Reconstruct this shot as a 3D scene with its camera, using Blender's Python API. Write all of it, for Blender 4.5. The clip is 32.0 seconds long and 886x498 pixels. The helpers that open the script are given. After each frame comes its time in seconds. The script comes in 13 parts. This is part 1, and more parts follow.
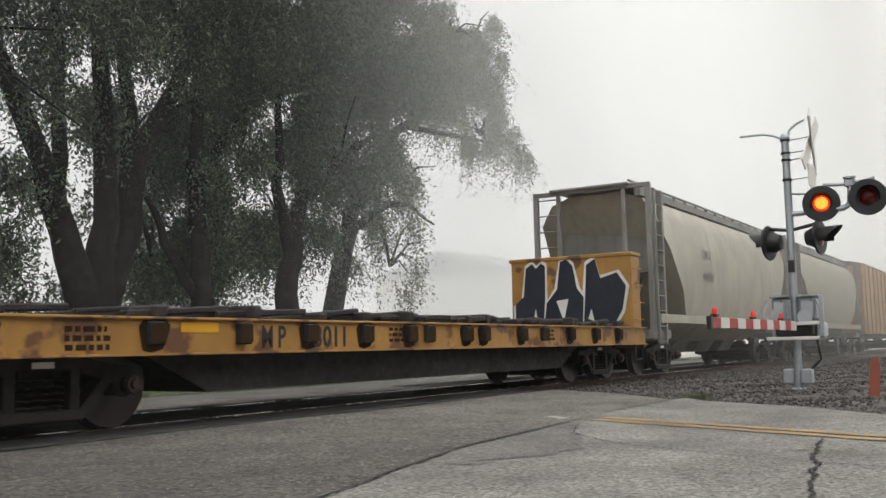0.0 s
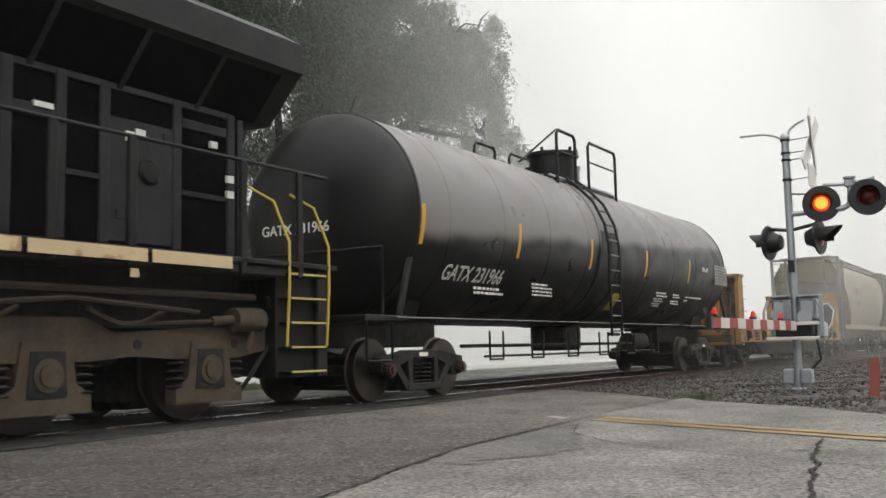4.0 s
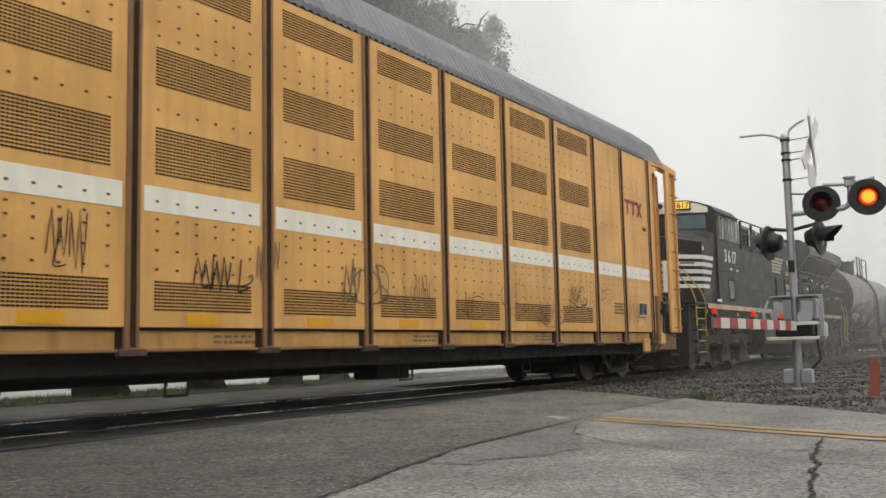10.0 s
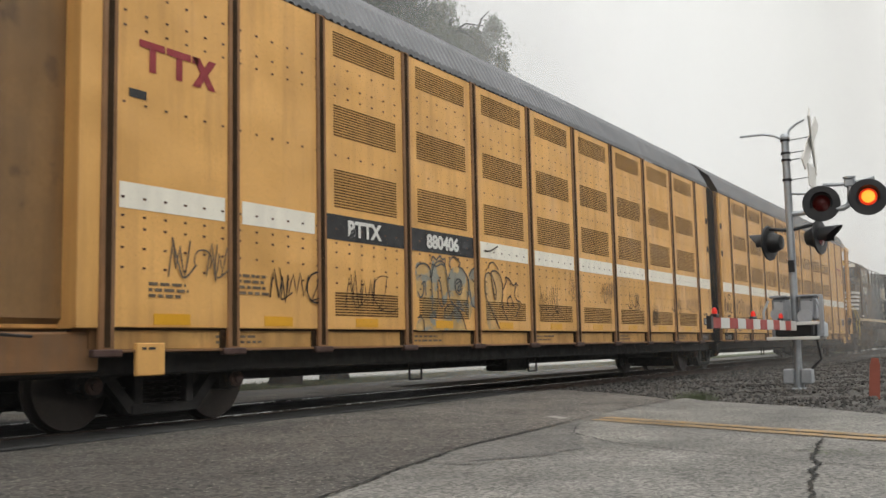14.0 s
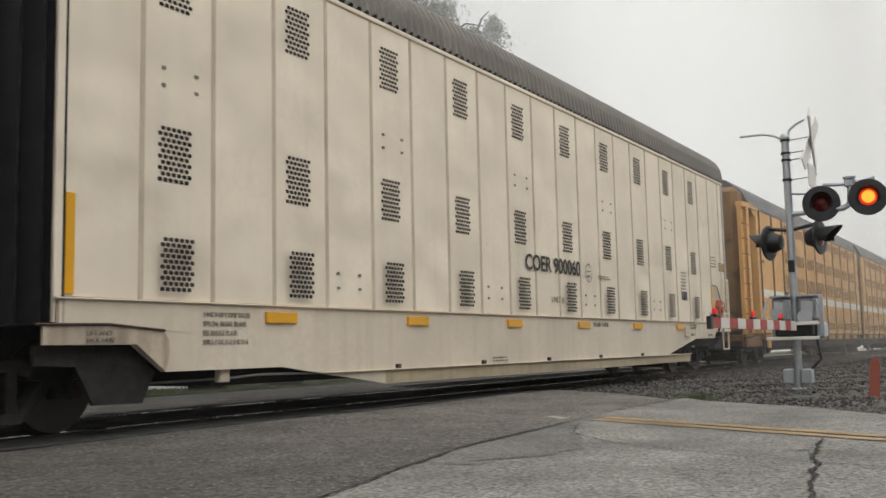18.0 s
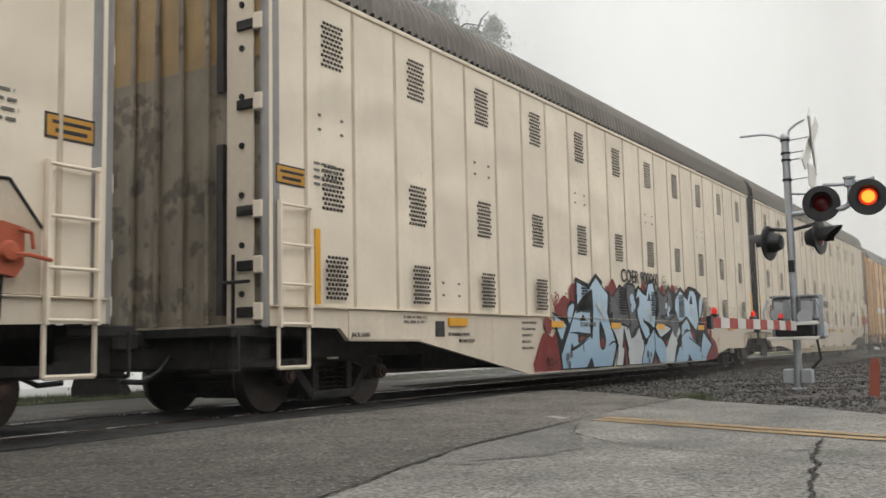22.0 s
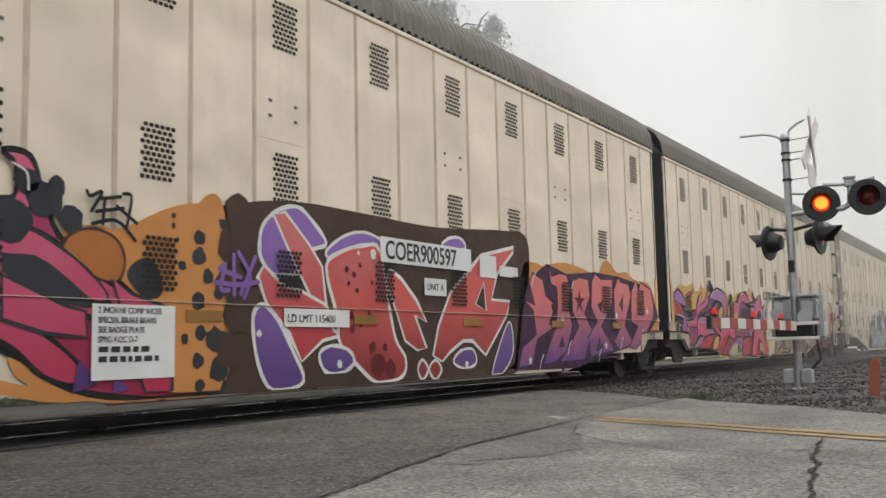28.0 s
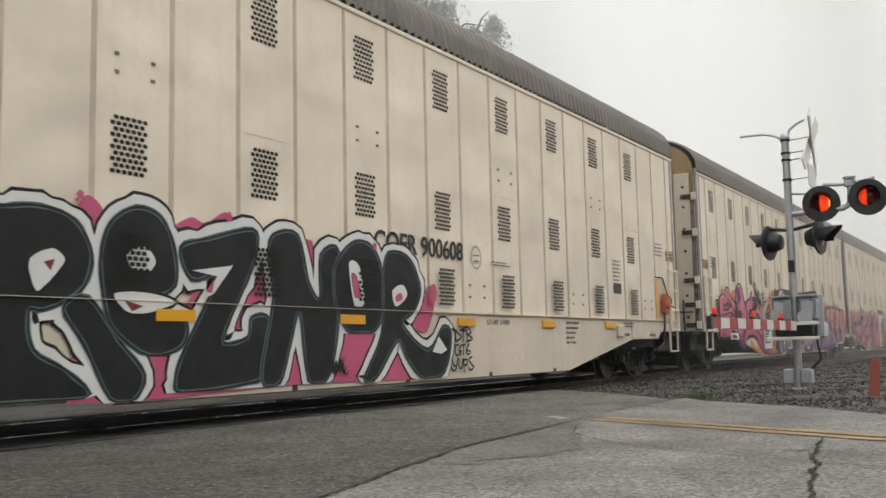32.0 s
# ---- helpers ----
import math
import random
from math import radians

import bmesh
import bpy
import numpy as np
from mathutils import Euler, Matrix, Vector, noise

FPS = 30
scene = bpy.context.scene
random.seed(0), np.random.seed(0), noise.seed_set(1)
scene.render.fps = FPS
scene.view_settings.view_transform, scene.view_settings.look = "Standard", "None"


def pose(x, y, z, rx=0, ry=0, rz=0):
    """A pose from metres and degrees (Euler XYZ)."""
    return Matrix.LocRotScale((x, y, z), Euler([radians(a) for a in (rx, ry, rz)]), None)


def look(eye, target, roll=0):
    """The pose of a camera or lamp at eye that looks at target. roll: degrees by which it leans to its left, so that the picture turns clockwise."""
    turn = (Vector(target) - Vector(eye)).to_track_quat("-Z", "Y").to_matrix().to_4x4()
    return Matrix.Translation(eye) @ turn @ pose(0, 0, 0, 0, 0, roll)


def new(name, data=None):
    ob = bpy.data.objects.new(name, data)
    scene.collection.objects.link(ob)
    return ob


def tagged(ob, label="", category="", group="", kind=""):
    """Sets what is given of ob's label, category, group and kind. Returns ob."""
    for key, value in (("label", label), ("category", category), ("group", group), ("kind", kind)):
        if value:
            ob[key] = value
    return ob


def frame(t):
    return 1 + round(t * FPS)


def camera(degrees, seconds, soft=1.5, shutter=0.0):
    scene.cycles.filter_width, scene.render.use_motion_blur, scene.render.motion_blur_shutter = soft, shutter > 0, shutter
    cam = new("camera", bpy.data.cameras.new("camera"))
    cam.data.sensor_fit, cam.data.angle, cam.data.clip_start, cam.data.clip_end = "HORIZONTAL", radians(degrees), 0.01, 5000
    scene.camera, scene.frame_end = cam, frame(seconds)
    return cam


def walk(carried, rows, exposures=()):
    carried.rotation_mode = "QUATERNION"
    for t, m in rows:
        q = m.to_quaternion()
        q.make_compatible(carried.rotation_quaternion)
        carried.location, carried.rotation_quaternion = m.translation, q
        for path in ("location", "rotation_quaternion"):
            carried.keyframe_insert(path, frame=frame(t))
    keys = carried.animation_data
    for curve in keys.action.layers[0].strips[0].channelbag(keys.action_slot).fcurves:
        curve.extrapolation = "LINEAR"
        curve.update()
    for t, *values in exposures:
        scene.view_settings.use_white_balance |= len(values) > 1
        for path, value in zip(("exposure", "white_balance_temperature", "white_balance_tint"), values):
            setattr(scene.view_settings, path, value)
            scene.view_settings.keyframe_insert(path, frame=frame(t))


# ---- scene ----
# World: x runs along the track in the train's direction, y away from the camera, z = 0 at the rail tops.
TRACK_Y = 8.455
GAUGE_HALF = 0.75

cam = camera(49.52, 32.0, soft=1.5, shutter=0.1)
EYE = pose(0.0, 0.0, 0.692, 90 + 5.904, 1.227, -58.247)
walk(cam, [(0.0, EYE), (32.0, EYE)], exposures=[(0.0, 0.06), (4.5, 0.13), (7.0, 0.13), (9.5, 0.0), (14.5, -0.03), (17.0, -0.12), (20.0, -0.06), (23.0, 0.0), (32.0, -0.03)])

# Distance that the train has run, every half second.
RUN = [0.0, 2.9, 5.79, 8.68, 11.59, 14.52, 17.46, 20.41, 23.37, 26.33, 29.29, 32.26, 35.23, 38.2, 41.18, 44.14, 47.1,
       50.08, 53.02, 55.83, 58.8, 61.8, 64.82, 67.81, 70.77, 73.72, 76.71, 79.71, 82.71, 85.71, 88.69, 91.67, 94.65,
       97.62, 100.59, 103.56, 106.53, 109.5, 112.47, 115.44, 118.41, 121.39, 124.37, 127.35, 130.32, 133.29, 136.27,
       139.25, 142.21, 145.17, 148.14, 151.1, 154.06, 157.02, 159.98, 162.94, 165.9, 168.85, 171.78, 174.72, 177.66,
       180.63, 183.61, 186.58, 189.56]


def run(t):
    return float(np.interp(t, np.arange(len(RUN)) * 0.5, RUN))


# ---- sky, fog light ----
def build_world():
    w = bpy.data.worlds.new("overcast")
    w.use_nodes = True
    scene.world = w
    nt = w.node_tree
    nt.nodes.clear()
    out = nt.nodes.new("ShaderNodeOutputWorld")
    bg = nt.nodes.new("ShaderNodeBackground")
    sky = nt.nodes.new("ShaderNodeTexSky")
    sky.sky_type = "NISHITA"
    sky.sun_disc = False
    sky.sun_elevation, sky.sun_rotation = radians(35), radians(207)
    sky.dust_density = 6.0
    mul = nt.nodes.new("ShaderNodeVectorMath")
    mul.operation = "SCALE"
    mul.inputs["Scale"].default_value = 0.05 / 3
    nt.links.new(sky.outputs["Color"], mul.inputs[0])
    # thick ground fog hides nearly all of the sky behind one pale grey
    tc = nt.nodes.new("ShaderNodeTexCoord")
    sep = nt.nodes.new("ShaderNodeSeparateXYZ")
    nt.links.new(tc.outputs["Generated"], sep.inputs[0])
    ramp = nt.nodes.new("ShaderNodeValToRGB")
    # brightness of the fog by height: even near the ground, three times as bright overhead
    steps = ((0.0, 0.89), (0.2, 1.0), (0.36, 1.07), (0.55, 1.5), (0.8, 2.2), (1.0, 2.5))
    ramp.color_ramp.elements[0].position, ramp.color_ramp.elements[1].position = 0.0, 1.0
    for k_, (p_, g_) in enumerate(steps):
        e = ramp.color_ramp.elements[0] if k_ == 0 else ramp.color_ramp.elements[-1] if k_ == 5 else ramp.color_ramp.elements.new(p_)
        e.color = (g_ / 3, g_ / 3 * 1.004, g_ / 3 * 0.998, 1)
    nt.links.new(sep.outputs["Z"], ramp.inputs["Fac"])
    ns = nt.nodes.new("ShaderNodeTexNoise")
    ns.inputs["Scale"].default_value, ns.inputs["Detail"].default_value = 1.6, 3.0
    nt.links.new(tc.outputs["Generated"], ns.inputs["Vector"])
    mr = nt.nodes.new("ShaderNodeMapRange")
    mr.inputs["To Min"].default_value, mr.inputs["To Max"].default_value = 0.97, 1.05
    nt.links.new(ns.outputs["Fac"], mr.inputs["Value"])
    m2 = nt.nodes.new("ShaderNodeVectorMath")
    m2.operation = "SCALE"
    nt.links.new(ramp.outputs["Color"], m2.inputs[0])
    nt.links.new(mr.outputs["Result"], m2.inputs["Scale"])
    mix = nt.nodes.new("ShaderNodeMix")
    mix.data_type = "RGBA"
    mix.inputs["Factor"].default_value = 0.94
    nt.links.new(mul.outputs["Vector"], mix.inputs["A"])
    nt.links.new(m2.outputs["Vector"], mix.inputs["B"])
    nt.links.new(mix.outputs["Result"], bg.inputs["Color"])
    bg.inputs["Strength"].default_value = 3.0
    nt.links.new(bg.outputs[0], out.inputs[0])


build_world()
sun_data = bpy.data.lights.new("sun", "SUN")
sun_data.energy, sun_data.angle, sun_data.color = 0.3, radians(40), (1.0, 0.98, 0.945)
sun = new("sun", sun_data)
sun.matrix_world = look((-12, -24, 19), (0, 0, 0))


# ---- mesh helper ----
class Shape:
    """Collects vertices and faces of one part."""

    def __init__(self):
        self.v, self.f, self.m = [], [], []

    def add(self, verts, faces, mi=0):
        n = len(self.v)
        self.v.extend(verts)
        self.f.extend([tuple(i + n for i in q) for q in faces])
        self.m.extend([mi] * len(faces))
        return self

    def box(self, x0, x1, y0, y1, z0, z1, c=0.0, mi=0):
        if c <= 0:
            v = [(x, y, z) for x in (x0, x1) for y in (y0, y1) for z in (z0, z1)]
            return self.add(v, [(0, 1, 3, 2), (4, 6, 7, 5), (0, 4, 5, 1), (2, 3, 7, 6), (0, 2, 6, 4), (1, 5, 7, 3)], mi)
        v, idx = [], {}
        lo, hi = (x0, y0, z0), (x1, y1, z1)
        for s in [(a, b, d) for a in (0, 1) for b in (0, 1) for d in (0, 1)]:
            for k in range(3):
                p = [hi[i] if s[i] else lo[i] for i in range(3)]
                for i in range(3):
                    if i != k:
                        p[i] += -c if s[i] else c
                idx[s, k] = len(v)
                v.append(tuple(p))
        f = []
        for k in range(3):
            i, j = [a for a in range(3) if a != k]
            for side in (0, 1):
                q = []
                for a, b in ((0, 0), (1, 0), (1, 1), (0, 1)):
                    s = [0, 0, 0]
                    s[k], s[i], s[j] = side, a, b
                    q.append(idx[tuple(s), k])
                f.append(tuple(q))
            for a in (0, 1):
                for b in (0, 1):
                    s0, s1 = [0, 0, 0], [0, 0, 0]
                    s0[i], s0[j], s1[i], s1[j] = a, b, a, b
                    s0[k], s1[k] = 0, 1
                    f.append((idx[tuple(s0), i], idx[tuple(s1), i], idx[tuple(s1), j], idx[tuple(s0), j]))
        for s in [(a, b, d) for a in (0, 1) for b in (0, 1) for d in (0, 1)]:
            f.append((idx[s, 0], idx[s, 1], idx[s, 2]))
        return self.add(v, f, mi)

    def cyl(self, p, q, r, n=12, r2=None, caps=True, mi=0):
        p, q = Vector(p), Vector(q)
        r2 = r if r2 is None else r2
        d = (q - p).normalized()
        a = d.orthogonal().normalized()
        b = d.cross(a)
        v = []
        for c, rr in ((p, r), (q, r2)):
            for i in range(n):
                t = 2 * math.pi * i / n
                v.append(tuple(c + a * (rr * math.cos(t)) + b * (rr * math.sin(t))))
        f = [(i, (i + 1) % n, n + (i + 1) % n, n + i) for i in range(n)]
        if caps:
            f += [tuple(range(n))[::-1], tuple(range(n, 2 * n))]
        return self.add(v, f, mi)

    def tube(self, pts, r, n=6, mi=0):
        for p, q in zip(pts[:-1], pts[1:]):
            self.cyl(p, q, r, n, mi=mi)
        return self

    def limb(self, pts, radii, n=9, mi=0):
        """A tapered, bent tube through the points, in one skin."""
        v, f = [], []
        pts = [Vector(p) for p in pts]
        a = None
        for k, p in enumerate(pts):
            d = (pts[min(k + 1, len(pts) - 1)] - pts[max(k - 1, 0)]).normalized()
            a = d.orthogonal().normalized() if a is None else (a - d * a.dot(d)).normalized()
            b = d.cross(a)
            for i in range(n):
                t = 2 * math.pi * i / n
                v.append(tuple(p + (a * math.cos(t) + b * math.sin(t)) * radii[k]))
        for k in range(len(pts) - 1):
            for i in range(n):
                f.append((k * n + i, k * n + (i + 1) % n, (k + 1) * n + (i + 1) % n, (k + 1) * n + i))
        f.append(tuple(range(n))[::-1])
        f.append(tuple(range((len(pts) - 1) * n, len(pts) * n)))
        return self.add(v, f, mi)

    def prism(self, pts, axis, a, b, mi=0):
        """A polygon drawn out along an axis from a to b; pts are the other two coordinates in order."""
        n = len(pts)

        def at(p, w):
            return {"x": (w, p[0], p[1]), "y": (p[0], w, p[1]), "z": (p[0], p[1], w)}[axis]
        v = [at(p, a) for p in pts] + [at(p, b) for p in pts]
        f = [(i, (i + 1) % n, n + (i + 1) % n, n + i) for i in range(n)]
        f += [tuple(range(n))[::-1], tuple(range(n, 2 * n))]
        return self.add(v, f, mi)

    def sheet(self, rows, mi=0):
        """A skin over rows of points of one length."""
        n = len(rows[0])
        v = [tuple(p) for r in rows for p in r]
        f = [(k * n + i, k * n + i + 1, (k + 1) * n + i + 1, (k + 1) * n + i) for k in range(len(rows) - 1) for i in range(n - 1)]
        return self.add(v, f, mi)

    def lathe(self, prof, centre, axis="y", n=28, mi=0):
        """A profile of (radius, offset) turned round an axis."""
        c = Vector(centre)
        v, f = [], []
        for r, o in prof:
            for i in range(n):
                t = 2 * math.pi * i / n
                a, b = r * math.cos(t), r * math.sin(t)
                v.append(tuple(c + Vector({"x": (o, a, b), "y": (a, o, b), "z": (a, b, o)}[axis])))
        m = len(prof)
        for k in range(m - 1):
            for i in range(n):
                f.append((k * n + i, k * n + (i + 1) % n, (k + 1) * n + (i + 1) % n, (k + 1) * n + i))
        if prof[0][0] > 1e-6:
            f.append(tuple(range(n))[::-1])
        if prof[-1][0] > 1e-6:
            f.append(tuple(range((m - 1) * n, m * n)))
        return self.add(v, f, mi)

    def mesh(self, name, mats, smooth=False):
        me = bpy.data.meshes.new(name)
        me.from_pydata(self.v, [], self.f)
        for m in mats if isinstance(mats, (list, tuple)) else [mats]:
            me.materials.append(m)
        if any(self.m):
            me.polygons.foreach_set("material_index", self.m)
        if smooth:
            me.polygons.foreach_set("use_smooth", [True] * len(me.polygons))
            me.set_sharp_from_angle(angle=radians(38))
        me.update()
        return me


def part(name, shape, material, parent, label="", smooth=False, at=None):
    """One mesh object under a thing or a part; shape may be a Shape or a ready mesh."""
    me = shape if isinstance(shape, bpy.types.Mesh) else shape.mesh(name, material, smooth)
    ob = new(name, me)
    ob.parent = parent
    if at is not None:
        ob.matrix_basis = at if isinstance(at, Matrix) else Matrix.Translation(at)
    if label:
        ob["label"] = label
    if name in ("bolts", "stencil", "vent_grille", "twigs", "panel_print", "graffiti_shine", "graffiti_spatter"):
        ob["kind"] = "stuff"
    return ob


def thing(name, label, category, at=None, group="", kind=""):
    ob = new(name)
    ob.empty_display_size = 0.2
    if at is not None:
        ob.matrix_basis = at if isinstance(at, Matrix) else Matrix.Translation(at)
    return tagged(ob, label, category, group, kind)


def setting(name, shape, material, label, category, smooth=False, kind="structure"):
    return tagged(new(name, shape.mesh(name, material, smooth)), label, category, "", kind)


def words(text, size, material, depth=0.002, bold=0.0, squeeze=1.0):
    """Lettering that stands upright and faces the camera's side, as a mesh; its start is at the origin."""
    cu = bpy.data.curves.new("lettering", "FONT")
    cu.body, cu.size, cu.extrude, cu.offset = text, size, depth, bold
    ob = bpy.data.objects.new("lettering", cu)
    me = bpy.data.meshes.new_from_object(ob)
    bpy.data.objects.remove(ob)
    me.transform(Matrix.Rotation(radians(90), 4, "X") @ Matrix.Diagonal((squeeze, 1, 1, 1)))
    me.materials.clear()
    me.materials.append(material)
    return me


# ---- materials ----
def material(name, colour, rough=0.6, metal=0.0, vary=0.25, scale=3.0, grain=60.0, bump=0.1, streak=0.0, streak_colour=(0.12, 0.09, 0.06),
             spots=0.0, spot_colour=(0.15, 0.07, 0.03), spot_scale=5.0, spot_lo=0.6, emit=0.0, spec=0.5, shift=0.0, wave=0.0, grit=0.0, grit_scale=60.0):
    """A painted, worn or mineral surface: broad stains, fine grain, runs of grime, spots of rust, and a fine relief."""
    m = bpy.data.materials.new(name)
    m.use_nodes = True
    nt = m.node_tree
    b = nt.nodes["Principled BSDF"]
    N, L = nt.nodes.new, nt.links.new
    tc = N("ShaderNodeTexCoord")
    vec = tc.outputs["Object"]
    if shift > 0:
        oi = N("ShaderNodeObjectInfo")
        sc = N("ShaderNodeMath")
        sc.operation = "MULTIPLY"
        sc.inputs[1].default_value = 37.0
        L(oi.outputs["Random"], sc.inputs[0])
        ad = N("ShaderNodeVectorMath")
        ad.operation = "ADD"
        L(vec, ad.inputs[0])
        L(sc.outputs[0], ad.inputs[1])
        vec = ad.outputs[0]

    def noise_fac(sc, detail, lo, hi, stretch=None):
        n = N("ShaderNodeTexNoise")
        n.inputs["Scale"].default_value, n.inputs["Detail"].default_value = sc, detail
        v = vec
        if stretch:
            mp = N("ShaderNodeMapping")
            mp.inputs["Scale"].default_value = stretch
            L(v, mp.inputs["Vector"])
            v = mp.outputs[0]
        L(v, n.inputs["Vector"])
        r = N("ShaderNodeMapRange")
        r.inputs["From Min"].default_value, r.inputs["From Max"].default_value = lo, hi
        L(n.outputs["Fac"], r.inputs["Value"])
        return r.outputs["Result"], n

    def blend(fac, a, bcol, k=1.0):
        mx = N("ShaderNodeMix")
        mx.data_type = "RGBA"
        if k != 1.0:
            mu = N("ShaderNodeMath")
            mu.operation = "MULTIPLY"
            mu.inputs[1].default_value = k
            L(fac, mu.inputs[0])
            fac = mu.outputs[0]
        L(fac, mx.inputs["Factor"])
        for sock, val in ((mx.inputs["A"], a), (mx.inputs["B"], bcol)):
            if isinstance(val, tuple):
                sock.default_value = (*val[:3], 1)
            else:
                L(val, sock)
        return mx.outputs["Result"]
    c = tuple(colour)
    f1, _ = noise_fac(scale, 4, 0.3, 0.7)
    col = blend(f1, tuple(x * (1 - vary) for x in c), tuple(min(1, x * (1 + vary * 0.6)) for x in c))
    f2, n2 = noise_fac(grain, 3, 0.35, 0.65)
    col = blend(f2, col, tuple(x * (1 - vary) for x in c), 0.35)
    if streak > 0:
        f3, _ = noise_fac(1.0, 4, 0.48, 0.75, (6, 6, 0.35))
        col = blend(f3, col, tuple(streak_colour), streak)
    if spots > 0:
        f4, _ = noise_fac(spot_scale, 6, spot_lo, spot_lo + 0.06)
        col = blend(f4, col, tuple(spot_colour), spots)
    if grit > 0:  # loose grains of many tones
        vo, vs, vr, vm = N("ShaderNodeTexVoronoi"), N("ShaderNodeSeparateColor"), N("ShaderNodeMapRange"), N("ShaderNodeVectorMath")
        vo.inputs["Scale"].default_value = grit_scale
        L(vec, vo.inputs["Vector"])
        L(vo.outputs["Color"], vs.inputs[0])
        vr.inputs["To Min"].default_value, vr.inputs["To Max"].default_value = 1 - grit, 1 + grit
        L(vs.outputs[0], vr.inputs["Value"])
        vm.operation = "SCALE"
        L(col, vm.inputs[0])
        L(vr.outputs["Result"], vm.inputs["Scale"])
        col = vm.outputs[0]
    L(col, b.inputs["Base Color"])
    b.inputs["Metallic"].default_value = metal
    b.inputs["Specular IOR Level"].default_value = spec
    f5, _ = noise_fac(scale * 2.3, 3, 0.3, 0.7)
    rr = N("ShaderNodeMapRange")
    rr.inputs["To Min"].default_value, rr.inputs["To Max"].default_value = max(0.03, rough - 0.1), min(1, rough + 0.12)
    L(f5, rr.inputs["Value"])
    L(rr.outputs["Result"], b.inputs["Roughness"])
    if bump > 0:
        bp = N("ShaderNodeBump")
        bp.inputs["Strength"].default_value, bp.inputs["Distance"].default_value = bump, 0.01
        L(n2.outputs["Fac"], bp.inputs["Height"])
        L(bp.outputs[0], b.inputs["Normal"])
        if wave > 0:  # thin sheet steel that is not quite flat
            _, n6 = noise_fac(1.1, 1, 0.3, 0.7)
            bw = N("ShaderNodeBump")
            bw.inputs["Strength"].default_value, bw.inputs["Distance"].default_value = wave, 0.16
            L(n6.outputs["Fac"], bw.inputs["Height"])
            L(bw.outputs[0], bp.inputs["Normal"])
    if emit > 0:
        b.inputs["Emission Color"].default_value = (*c, 1)
        b.inputs["Emission Strength"].default_value = emit
    return m


def flat_paint(name, colour, rough=0.55, vary=0.12, spec=0.3):
    return material(name, colour, rough, vary=vary, scale=2.0, grain=40, bump=0.04, spec=spec)


ASPHALT = material("asphalt", (0.054, 0.049, 0.042), 0.85, vary=0.35, scale=0.9, grain=38, bump=1.0, grit=0.8, grit_scale=42, spots=0.8, spot_colour=(0.27, 0.25, 0.22), spot_scale=46, spot_lo=0.63)
CONCRETE = material("road_concrete", (0.185, 0.176, 0.157), 0.88, vary=0.42, scale=1.1, grain=45, bump=1.0, grit=0.5, grit_scale=48, spots=0.65, spot_colour=(0.07, 0.066, 0.058), spot_scale=36, spot_lo=0.54)
PATCH = material("asphalt_patch", (0.125, 0.119, 0.107), 0.85, vary=0.35, scale=1.5, grain=45, bump=0.9, grit=0.5, grit_scale=48)
CRACK = material("crack_dirt", (0.016, 0.015, 0.012), 0.95, vary=0.4, grain=30)
YELLOW_LINE = material("worn_yellow_line", (0.33, 0.215, 0.095), 0.85, vary=0.3, scale=3, grain=70, bump=0.8, spots=0.75, spot_colour=(0.18, 0.16, 0.13), spot_scale=18, spot_lo=0.5)
WHITE_LINE = material("worn_white_line", (0.30, 0.29, 0.26), 0.8, vary=0.2, spots=0.8, spot_colour=(0.16, 0.155, 0.14), spot_scale=10)
GRASS = material("grass_ground", (0.105, 0.118, 0.055), 0.95, vary=0.5, scale=1.2, grain=25, bump=1.0)
BLADES = material("grass_blades", (0.085, 0.105, 0.04), 0.8, vary=0.4)
PALE_GROUND = material("pale_lot", (0.48, 0.47, 0.44), 0.9, vary=0.1, scale=0.2, grain=20, bump=0.3)
BALLAST = material("ballast_bed", (0.075, 0.07, 0.062), 0.95, vary=0.5, scale=2.0, grain=14, bump=1.0)
RAIL_TOP = material("polished_rail", (0.55, 0.54, 0.52), 0.22, 1.0, vary=0.1, bump=0.0)
RAIL = material("rusty_rail", (0.075, 0.05, 0.038), 0.8, 0.3, vary=0.4, grain=50)
TIE = material("creosoted_tie", (0.05, 0.042, 0.036), 0.9, vary=0.5, scale=5, grain=30, bump=0.6)
RUBBER = material("crossing_panel", (0.019, 0.018, 0.017), 0.75, vary=0.3, scale=1.5, grain=60, bump=0.4)
GALV = material("galvanised_steel", (0.40, 0.42, 0.44), 0.45, 0.65, vary=0.15, scale=6, grain=30, bump=0.05)
SILVER = material("aluminium_paint", (0.27, 0.28, 0.295), 0.5, 0.35, vary=0.15, scale=5, bump=0.05, streak=0.2)
BLACK_PAINT = material("black_paint", (0.014, 0.014, 0.015), 0.5, vary=0.3, bump=0.05)
RED_STRIPE = flat_paint("red_reflective", (0.35, 0.05, 0.04))
WHITE_STRIPE = flat_paint("white_reflective", (0.62, 0.60, 0.56))
MARKER_RED = material("faded_red_marker", (0.28, 0.075, 0.045), 0.6, vary=0.2)
BARK = material("bark", (0.013, 0.011, 0.009), 0.95, spec=0.1, vary=0.5, scale=5, grain=18, bump=1.0)
UNDER = material("dark_underframe", (0.019, 0.0175, 0.016), 0.75, 0.1, vary=0.5, scale=4, grain=30, bump=0.3, spots=0.3, spot_colour=(0.035, 0.024, 0.017))
WHEEL = material("wheel_steel", (0.020, 0.015, 0.012), 0.6, 0.2, vary=0.4, scale=5, bump=0.2)
